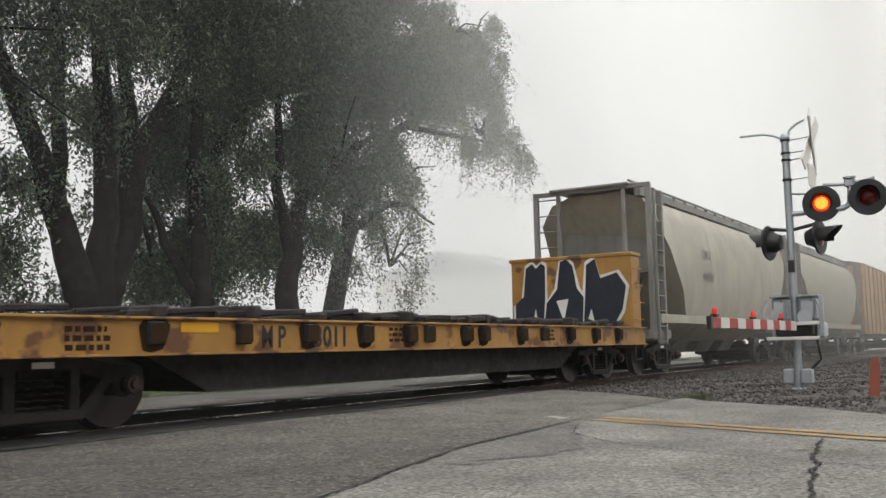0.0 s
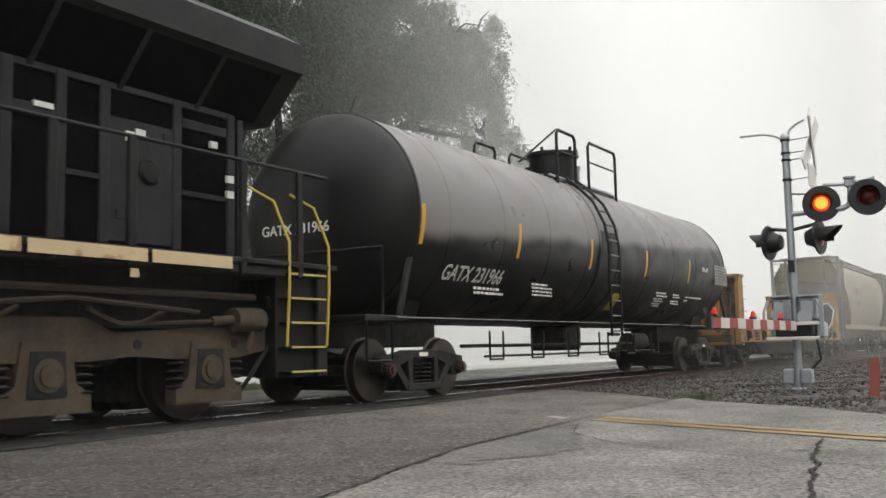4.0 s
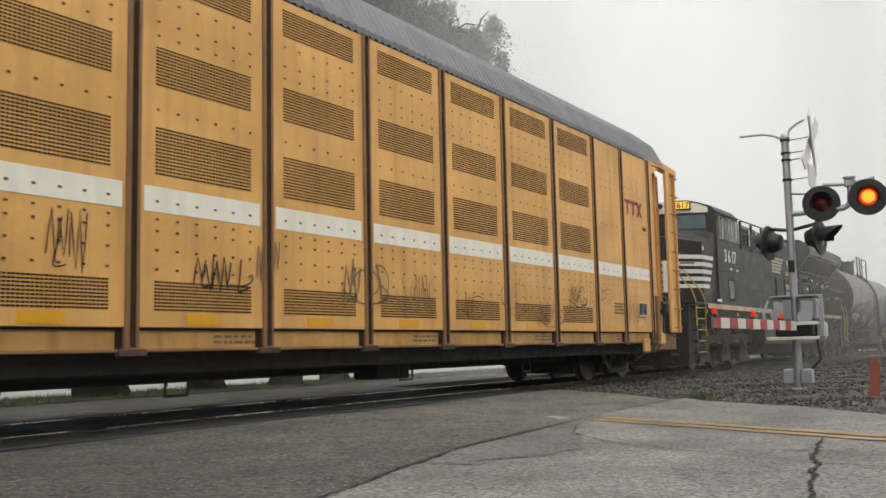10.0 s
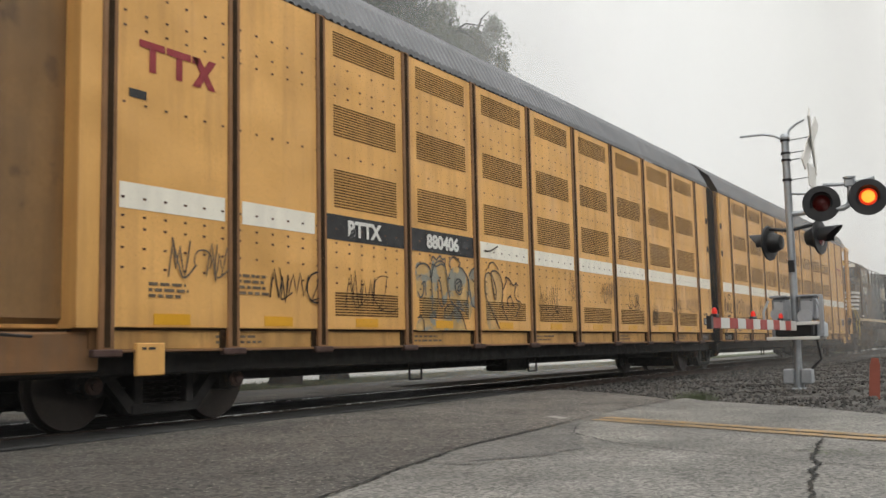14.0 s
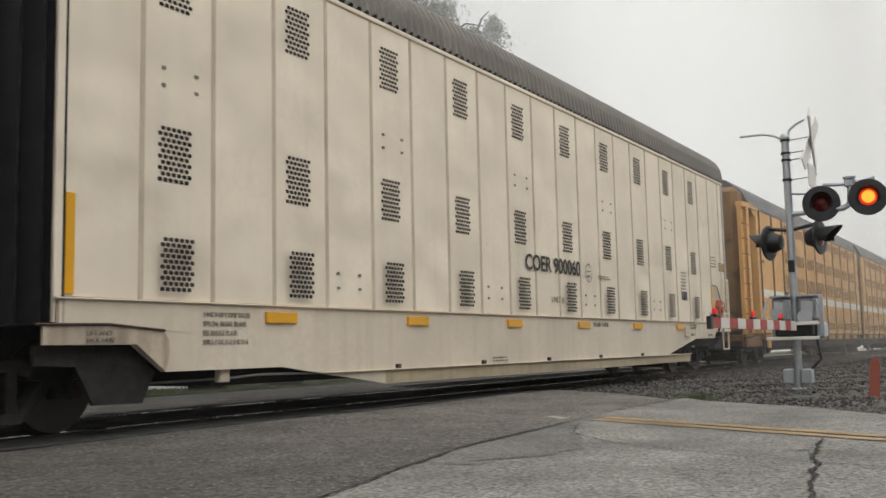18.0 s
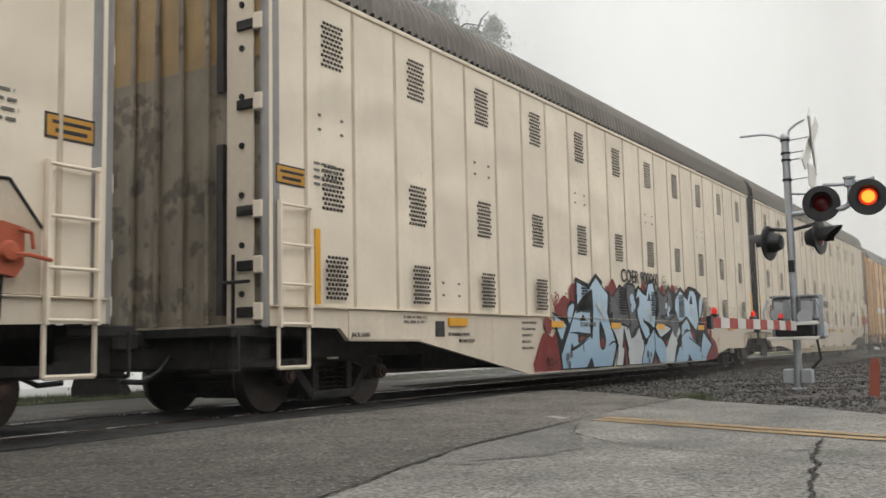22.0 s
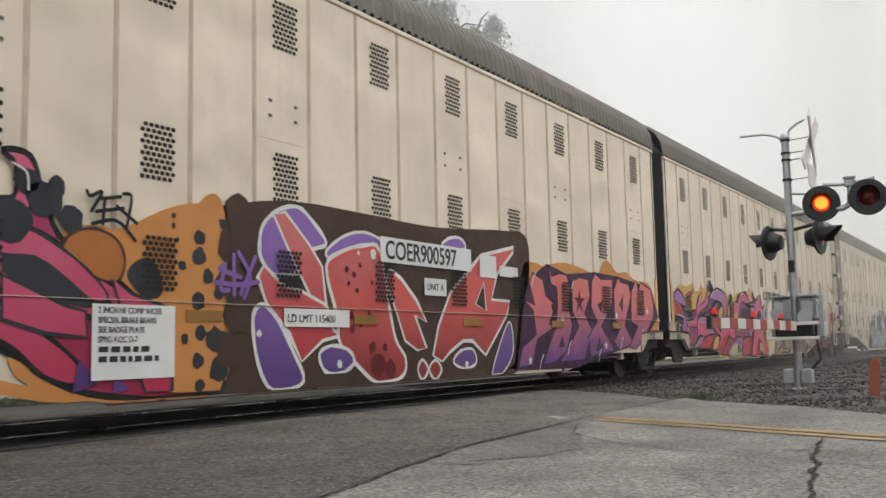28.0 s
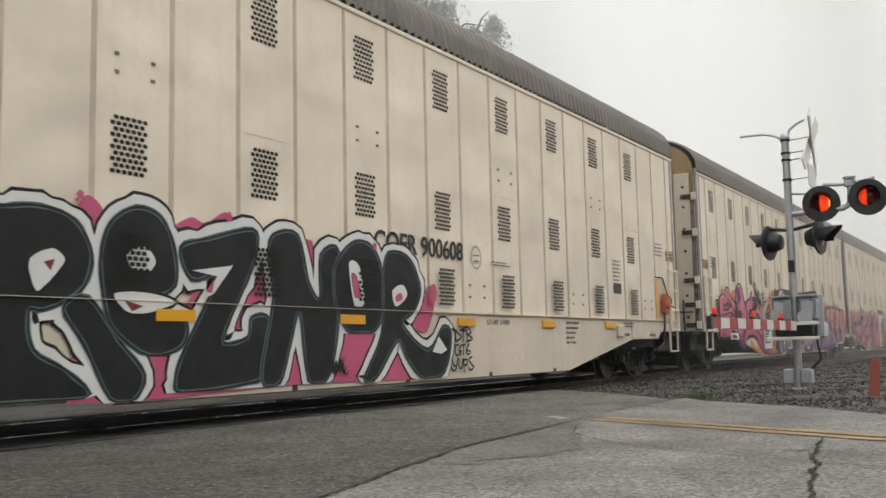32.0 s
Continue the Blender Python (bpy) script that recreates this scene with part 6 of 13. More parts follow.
def max_unit(u_mid, flip, number, unit, label):
    """A unit of a white articulated autorack; flip = 1: its outer end, with ladder and door, leads."""
    c = car("autorack_car", label, "rail car", u_mid)
    y = -CW

    def X(d):  # d runs from the articulated end to the outer end
        return flip * (d - CL / 2)

    def span(a, b):
        p, q = X(a), X(b)
        return (p, q) if p < q else (q, p)
    x0, x1 = span(0, CL)
    part("body", Shape().box(x0 + 0.02, x1 - 0.02, y + 0.035, -y - 0.04, 0.98, 4.86), CREAM, c)
    part("side_wall", Shape().box(x0, x1, -y - 0.035, -y, 0.98, 4.86), CREAM, c)
    n = 21
    out = 0.485 if flip > 0 else 0.61   # plain strip at the outer end
    P0 = x1 - out - n * 0.905 if flip > 0 else x0 + out
    for i in range(n):
        a = P0 + i * 0.905
        part("side_panel", C_PANEL, None, c, at=(a, y, 0))
        part("rib", C_RIB, None, c, at=(a, y, 0))
    part("end_strip", Shape().box(x0, P0, y, y + 0.03, 1.19, 4.84, 0.008), CREAM, c)
    part("end_strip", Shape().box(P0 + n * 0.905, x1, y, y + 0.03, 1.19, 4.84, 0.008), CREAM, c)
    part("rib", C_RIB, None, c, at=(P0 + n * 0.905, y, 0))
    part("eave", Shape().box(x0, x1, y - 0.025, y + 0.04, 4.84, 4.90, 0.01), CREAM, c)
    # deep lower sill with tapers at both ends
    pts = [(X(0.05), 1.18), (X(CL - 0.0), 1.18), (X(CL), 0.97), (X(CL - 1.2), 0.95), (X(CL - 1.38), 0.80), (X(CL - 2.9), 0.79), (X(CL - 6.0), 0.27), (X(4.8), 0.27), (X(2.84), 0.53), (X(1.2), 0.53), (X(0.84), 0.785), (X(0.05), 0.785)]
    part("lower_sill", Shape().prism(pts, "y", y - 0.012, y + 0.05), CREAM_LOW, c, "deep cream sill with tapered ends")
    part("lower_sill", Shape().prism(pts, "y", -y - 0.05, -y), CREAM_LOW, c)
    lip = 0.44 if (number, unit) == ("060", "A") else 0.258
    part("sill_lip", Shape().box(*span(3.5 if lip > 0.3 else 4.8, CL - 3.4 if lip > 0.3 else CL - 6.0), y - (0.06 if lip > 0.3 else 0.024), y + 0.02, lip, lip + 0.014, 0.003), CREAM_LOW if number == "060" else RUSTY, c)
    if lip > 0.3:
        part("sill_foot", Shape().box(*span(4.75, CL - 3.4), y - 0.016, y, 0.275, 0.437), SILL_TAN, c, "tan strip below the sill lip")
    part("seam", Shape().box(x0, x1, y - 0.022, y, 1.165, 1.19, 0.005), CREAM, c)
    for k in range(5):
        part("lip_bracket", Shape().box(X(5 + k * 2.2) - 0.04, X(5 + k * 2.2) + 0.04, y - (0.055 if lip > 0.3 else 0.024), y, lip + 0.012, lip + 0.07, 0.004), RUSTY, c)
    part("underframe", Shape().box(*span(0.4, CL - 0.3), -1.25, 1.25, 0.62, 1.0).box(*span(4.2, CL - 6.2), -1.35, 1.35, 0.36, 0.6).box(*span(2.0, 4.2), -1.3, 1.3, 0.36, 0.86).box(*span(CL - 6.2, CL - 3.6), -1.1, 1.1, 0.42, 0.82), UNDER, c)
    # grilles on every second panel
    for j in range(2 if flip > 0 else 0, n, 2):   # counted from the outer end
        i = n - 1 - j if flip > 0 else j
        if number != "060" and j % 6 == 2:
            part("panel_seam", Shape().box(P0 + i * 0.905 + 0.06, P0 + i * 0.905 + 0.8, y - 0.003, y, 2.985, 2.991), RIB, c)
        for me, z in zip(GRILLES, GRILLE_Z):
            part("vent_grille", me, None, c, "group of dark vent holes", at=(P0 + (i + (0.44 if flip > 0 else 0.55)) * 0.905, y if z > 1.5 else y - 0.046, z))
        if j % 4 == 0:
            part("bolts", C_DOTS, None, c, at=(P0 + i * 0.905 + 0.05, y, 3.25))
        elif 0 <= i + 1 < n:
            part("bolts", C_DOTS, None, c, at=(P0 + (i + 1) * 0.905, y, 1.42))
    for k in (4.1, 6.8, 9.5, 12.18, 14.93, 17.6) if flip > 0 else (3.85, 7.1, 9.75, 12.3, 15.2, 17.9):
        xr = X(CL - k)
        part("reflector", Shape().box(xr - 0.24, xr + 0.24, y - 0.0478, y - 0.012, 1.0, 1.11), REFLECTOR_WORN if "magenta" in label or "red and pink" in label else REFLECTOR, c, "yellow reflector strip")
    for xr in (X(0.14), X(CL - 1.38) if flip > 0 else X(CL - 0.8)):
        part("reflector", Shape().box(xr - 0.045, xr + 0.045, y - 0.018, y - 0.0, 1.22, 2.08), REFLECTOR, c, "upright yellow reflector strip")
    # arched, ribbed roof
    prof = []
    for k in range(15):
        t = math.pi * k / 14
        prof.append((-math.cos(t) * (CW + 0.005), 4.90 + math.sin(t) ** 0.75 * 0.97))
    nrows = int(CL / 0.042)
    rows = []
    for i in range(nrows + 1):
        b = 0.04 if i % 4 in (1, 2) else 0.0
        rows.append([(x0 + (x1 - x0) * i / nrows, p * (1 + b * 0.6), q + b) for p, q in prof])
    part("roof", Shape().sheet(rows), ROOF_DARK, c, "arched ribbed grey-brown roof")
    # outer end: recessed door, frame, hinges, steps
    xo = X(CL)
    e0, e1 = (xo - 0.06, xo - 0.01) if flip > 0 else (xo + 0.01, xo + 0.06)
    door_prof = [(-CW + 0.1, 1.0), (CW - 0.1, 1.0), (CW - 0.1, 3.95), (-CW + 0.1, 3.95)]
    part("end_door", Shape().prism(door_prof, "x", e0, e1), GREY_DOOR, c, "grimy grey lower end door")
    arch = [(p * 0.93, q - 0.06) for p, q in prof]
    part("end_door_top", Shape().prism([(-CW + 0.1, 3.95)] + arch + [(CW - 0.1, 3.95)], "x", e0, e1), ORANGE_DOOR, c, "ochre upper end door")
    def out(a, b):  # a stretch outwards from the end
        return sorted((xo + flip * a, xo + flip * b))
    for yy in (-0.62, -0.2, 0.2, 0.62, 1.05):
        part("door_post", Shape().box(*out(0, 0.05), yy - 0.03, yy + 0.03, 1.0, 5.2, 0.01), GREY_DOOR, c, "grimy upright door rib")
    part("door_seal", Shape().box(*out(0, 0.06), -0.9, -0.8, 1.1, 3.0).box(*out(0, 0.06), -0.9, -0.8, 3.6, 5.0), BLACK_PAINT, c)
    part("hinge_strip", Shape().box(*out(0, 0.03), y + 0.2, y + 0.6, 0.98, 4.9, 0.01), CREAM_LOW, c, "grimy cream strip beside the door")
    for z in (1.32, 1.85, 2.4, 2.95, 3.5, 4.05, 4.55):
        part("bolt_head", Shape().cyl((xo + flip * 0.02, y + 0.36, z), (xo + flip * 0.05, y + 0.36, z), 0.035, 10), BLACK_PAINT, c)
    for z in (1.12, 1.62, 2.22, 3.4, 4.3):
        h = part("hinge", Shape().box(*out(-0.02, 0.07), y + 0.14, y + 0.42, z - 0.05, z + 0.06, 0.01), UNDER, c)
        part("hinge_plate", Shape().box(*out(-0.03, 0.1), y + 0.02, y + 0.15, z - 0.09, z + 0.1, 0.012), CREAM, h, "pale hinge plate")
    part("lock_rod", Shape().tube([(xo + flip * 0.08, y + 0.45, 1.0), (xo + flip * 0.08, y + 0.45, 1.75)], 0.022).tube([(xo + flip * 0.1, y + 0.2, 1.45), (xo + flip * 0.1, y + 0.6, 1.45)], 0.02), UNDER, c)
    part("corner_post", Shape().box(*out(-0.02, 0.08), y + 0.0, y + 0.07, 0.95, 5.0, 0.02).box(*out(-0.16, -0.06), y - 0.006, y, 1.0, 4.85), CHANNEL, c, "grey channel at the corner")
    part("coupler_pocket", Shape().box(*out(-0.9, 0.3), -1.25, 1.25, 0.5, 0.88, 0.03), UNDER, c)
    if flip < 0 and unit == "A":
        for line, zz, sh in (("COER", 4.75, 0.25), ("900597", 4.5, 0.3)):
            part("lettering", words(line, 0.26, LETTER_DARK), None, c, "dark lettering on the end door", at=pose(xo - 0.002, sh, zz, 0, 0, -90))
    part("end_platform", Shape().box(min(xo - flip * 0.3, xo + flip * 0.45), max(xo - flip * 0.3, xo + flip * 0.45), -1.4, 1.4, 0.86, 0.96, 0.01), UNDER, c)
    a, b = span(CL - 0.62, CL - 0.12)
    ladder(c, "ladder", a, b, y - 0.05, 0.95, 2.33, 4, CREAM, 0.017, "cream side ladder")
    part("stirrup", Shape().tube([(a, y - 0.02, 0.95), (a, y - 0.02, 0.52), (b, y - 0.02, 0.52), (b, y - 0.02, 0.95)], 0.024), CREAM_LOW, c)
    part("stirrup", Shape().tube([(xo + flip * 0.35, y + 0.1, 0.9), (xo + flip * 0.35, y + 0.1, 0.5), (xo + flip * 0.35, y + 0.5, 0.5), (xo + flip * 0.35, y + 0.5, 0.9)], 0.02), UNDER, c)
    part("warning_plate", Shape().box(a - 0.02, b - 0.02, y - 0.008, y, 2.52, 2.74), LETTER_DARK, c, "orange warning plate with a black edge")
    part("plate_face", Shape().box(a, b - 0.04, y - 0.0095, y - 0.008, 2.54, 2.72), WARN_ORANGE, c)
    part("plate_print", Shape().box(a + 0.08, b - 0.1, y - 0.0115, y - 0.0095, 2.575, 2.61).box(a + 0.05, b - 0.06, y - 0.0115, y - 0.0095, 2.65, 2.68), LETTER_DARK, c)
    if flip > 0:  # hand brake beside the outer end of the leading unit
        hx = X(CL - 1.0)
        part("brake_recess", Shape().prism([(X(CL - 1.45), 1.2), (X(CL - 0.65), 1.2), (X(CL - 0.65), 1.75), (X(CL - 0.95), 2.12), (X(CL - 1.45), 2.12)], "y", y - 0.006, y), RIB, c)
        part("brake_edge", Shape().tube([(X(CL - 1.45), y - 0.01, 2.12), (X(CL - 0.95), y - 0.01, 2.12), (X(CL - 0.65), y - 0.01, 1.75)], 0.014), LETTER_DARK, c)
        red = material("brake_red", (0.40, 0.085, 0.035), 0.6, vary=0.3)
        hb = part("hand_brake", Shape().prism([(hx - 0.17, 1.36), (hx + 0.05, 1.32), (hx + 0.12, 1.42), (hx + 0.12, 1.72), (hx - 0.08, 1.76), (hx - 0.17, 1.62)], "y", y - 0.12, y - 0.01), red, c, "rusty red hand brake housing")
        part("brake_hub", Shape().lathe([(0.0, -0.05), (0.07, -0.04), (0.09, 0.0), (0.08, 0.04)], (hx - 0.02, y - 0.13, 1.52), "y", 14), red, hb, smooth=True)
        part("brake_lever", Shape().tube([(hx - 0.02, y - 0.16, 1.5), (hx + 0.14, y - 0.17, 1.5), (hx + 0.34, y - 0.16, 1.47)], 0.018).tube([(hx + 0.05, y - 0.15, 1.7), (hx + 0.16, y - 0.15, 1.68), (hx + 0.18, y - 0.15, 1.55)], 0.016), red, hb)
        part("brake_rod", Shape().tube([(hx - 0.04, y - 0.06, 1.34), (hx - 0.05, y - 0.05, 1.0)], 0.02), UNDER, hb)
        part("brake_chain", Shape().tube([(hx - 0.05, y - 0.04, 1.0), (hx - 0.1, y - 0.04, 0.7), (hx - 0.6, y - 0.04, 0.55)], 0.022), UNDER, c)
    # jacking pad
    part("jack_pad", Shape().box(*span(CL - 2.95, CL - 1.35), y - 0.022, y - 0.012, 0.81, 1.2, 0.004).box(*span(CL - 2.75, CL - 1.35), y - 0.0235, y - 0.022, 0.955, 0.985), CREAM_LOW, c, "raised jacking pad")
    # lifting pad and dark bolster plate at the articulated end
    pad = part("lifting_pad", Shape().prism([(X(-0.12), 0.945), (X(0.53), 0.955), (X(1.16), 0.905), (X(1.22), 0.82), (X(1.23), 0.7), (X(1.18), 0.535), (X(0.84), 0.787), (X(-0.12), 0.787)], "y", y - 0.04, y - 0.012), SOOTY, c, "sooty cream lifting pad")
    part("pad_edge", Shape().limb([(X(-0.2), y - 0.05, 0.955), (X(0.53), y - 0.05, 0.963), (X(1.16), y - 0.05, 0.912)], [0.012] * 3, 6), RUSTY, pad)
    part("weld_plate", Shape().prism([(X(0.1), 1.17), (X(1.5), 1.17), (X(1.5), 0.89), (X(1.16), 0.915), (X(0.53), 0.96), (X(0.1), 0.95)], "y", y - 0.017, y - 0.012), CREAM_LOW, pad)
    part("bolster_plate", Shape().prism([(X(-0.1), 0.78), (X(0.84), 0.78), (X(1.18), 0.53), (X(1.03), 0.25), (X(0.5), 0.26), (X(0.3), 0.6), (X(-0.1), 0.62)], "y", y + 0.1, y + 0.15), UNDER, c, "dark steel bolster plate")
    lx0 = min(X(0.3), X(0.7))
    for line, zz in (("LIFT AND", 0.865), ("JACK HERE", 0.805)):
        part("lettering", words(line, 0.062, LETTER_GREY), None, c, "dark stencilled lettering", at=(lx0, y - 0.044, zz))
    part("seam_edge", Shape().box(x0, x1, y - 0.052, y - 0.02, 1.178, 1.183), CREAM_LOW, c, "thin pale lip along the seam")
    rod = [(X(1.3), y + 0.3, 0.42), (X(2.2), y + 0.1, 0.44), (X(2.5), y + 0.05, 0.46), (X(4.4), y + 0.05, 0.44)]
    part("release_rod", Shape().limb(rod, [0.014] * 4, 6), CHANNEL, c)
    part("rod_bracket", Shape().box(X(2.05) - 0.07, X(2.05) + 0.07, y + 0.06, y + 0.14, 0.4, 0.53, 0.008), CREAM_LOW, c)
    jx = min(X(CL - 1.95), X(CL - 1.4))
    part("lettering", words("JACK HERE", 0.075, LETTER_DARK), None, c, "dark stencilled lettering", at=(jx, y - 0.03, 0.85))
    rx0 = min(X(CL - 3.3), X(CL - 2.6))
    if flip > 0:
        part("lettering", words("RELEASE ROD", 0.08, LETTER_DARK), None, c, "dark stencilled lettering", at=(rx0 - 0.3, y - 0.03, 0.86 if flip > 0 else 0.9))
    stencil(c, rx0 - 0.1, 1.12, y - 0.03, 2, 0.55, LETTER_GREY, 0.03, 0.03, 15)
    if flip > 0:
        part("junction_box", Shape().box(X(CL - 3.6) - 0.16, X(CL - 3.6) + 0.16, y - 0.06, y - 0.012, 0.84, 1.06, 0.012), CREAM_LOW, c)
    # lettering
    if number:
        part("lettering", words("COER 900" + number, 0.36, LETTER_DARK, bold=0.006, squeeze=1.02), None, c, "large dark lettering on the side", at=(NUM_X[number, unit] - u_mid, y - 0.022, 1.93))
        part("lettering", words("UNIT " + unit, 0.15, LETTER_GREY), None, c, at=(NUM_X[number, unit] - u_mid + 0.95, y - 0.018, 1.42))
        part("lettering", words("LD LMT 114600" if number == "608" else "LD LMT 114700", 0.105, LETTER_GREY, bold=0.002), None, c, at=(LIMIT_X.get((number, unit), NUM_X[number, unit] - u_mid + 2.7), y - (0.046 if (number, unit) == ("060", "B") else 0.016), 1.03))
        rx = NUM_X[number, unit] - u_mid + 2.55
        s = Shape()
        for i in range(22):
            t, t2 = 6.2832 * i / 22, 6.2832 * (i + 1) / 22
            s.add([(rx + 0.15 * math.cos(q) * k, y - 0.018, 2.0 + 0.17 * math.sin(q) * k) for q, k in ((t, 1), (t2, 1), (t2, 0.9), (t, 0.9))], [(0, 1, 2, 3)])
        s.box(rx - 0.09, rx + 0.09, y - 0.020, y - 0.018, 2.02, 2.04).box(rx - 0.07, rx + 0.07, y - 0.020, y - 0.018, 1.93, 1.96)
        part("round_stencil", s, LETTER_GREY, c)
        stencil(c, rx + 0.45, 1.98, y - 0.018, 2, 0.6, LETTER_GREY, 0.02, 0.02, 8)
    brake_words = ("2 INCH HP COMP SHOES", "SPECIAL BRAKE BEAMS", "SEE BADGE PLATE")
    if (number, unit) in SHOE_TEXT:
        sx, sz, size, pitch, rest = SHOE_TEXT[number, unit]
        for k, line in enumerate(brake_words + rest):
            part("lettering", words(line, size, LETTER_GREY, squeeze=0.8), None, c, "small dark stencilled lettering", at=(sx, y - 0.018, sz - k * pitch))
    else:
        stencil(c, X(CL - 5.75) - 0.35, 1.1, y - 0.014, 6, 0.72, LETTER_GREY, 0.032, 0.04, 4)
    stencil(c, X(7.5), 0.55, y - 0.014, 3, 0.5, LETTER_GREY, 0.025, 0.02, 9)
    stencil(c, X(CL - 1.05) - 0.3, 2.86, y - 0.004, 4, 0.55, LETTER_GREY, 0.03, 0.05, 14)
    if flip > 0:
        stencil(c, X(CL - 3.62) - 0.2, 2.33, y - 0.004, 6, 0.42, LETTER_GREY, 0.03, 0.045, 6)
        part("vent_plate", Shape().box(X(CL - 3.6) - 0.2, X(CL - 3.6) - 0.01, y - 0.006, y, 1.68, 1.88).box(X(CL - 3.6) + 0.01, X(CL - 3.6) + 0.2, y - 0.006, y, 1.68, 1.88), BLACK_PAINT, c)
    else:
        part("data_plate", Shape().box(-6.92, -6.69, y - 0.02, y - 0.012, 0.85, 1.06), BLACK_PAINT, c, "small black data plate")
        for line, px_, pz_ in (("RETAINING VALVE", -6.59, 0.86), ("RELEASE ROD", -6.31, 0.77)):
            part("lettering", words(line, 0.07, LETTER_DARK), None, c, "dark stencilled lettering", at=(px_, y - 0.018, pz_))
    truck(c, X(CL - 1.65))
    coupler(c, X(CL + 0.1), flip)
    return c


NUM_X = {("060", "A"): -92.8, ("060", "B"): -112.43, ("597", "B"): -136.55, ("608", "A"): -179.96}
LIMIT_X = {("060", "B"): -2.15, ("608", "A"): 1.33}
SPRING_WORDS = ("SPRG 4 OC D-7", "SPRG 2 OC 49427-1")
SHOE_TEXT = {("060", "A"): (-8.53, 1.045, 0.074, 0.09, ("SPRG 7 OC D-5 5 IC D-5",)), ("060", "B"): (-4.37, 1.05, 0.058, 0.1, SPRING_WORDS), ("608", "A"): (4.11, 1.06, 0.062, 0.084, SPRING_WORDS)}
WHITE_RACK = "cream-white vented autorack rail car"
max_a = max_unit(-81.05 - CL / 2, 1, "060", "A", WHITE_RACK + " with large dark lettering")
max_b = max_unit(-102.2 - CL / 2, -1, "060", "B", WHITE_RACK + " with pale blue graffiti")
max_c = max_unit(-124.72 - CL / 2, 1, "597", "B", WHITE_RACK + " with magenta and lilac graffiti")
max_d = max_unit(-145.86 - CL / 2, -1, "", "A", WHITE_RACK + " with red and pink graffiti")
max_e = max_unit(-168.25 - CL / 2, 1, "608", "A", WHITE_RACK + " with black and white graffiti")
max_unit(-168.25 - CL - 0.75 - CL / 2, -1, "", "B", WHITE_RACK)
for lead in (max_a, max_c, max_e):
    bellows(lead, -CL / 2 - 0.375, 0.58, 1.535, 0.95, 4.9, 5.75)
    truck(lead, -CL / 2 - 0.375)
    part("hatch", Shape().box(-CL / 2 - 0.1, -CL / 2 + 0.35, -0.3, 0.5, 5.86, 5.93, 0.01), UNDER, lead)


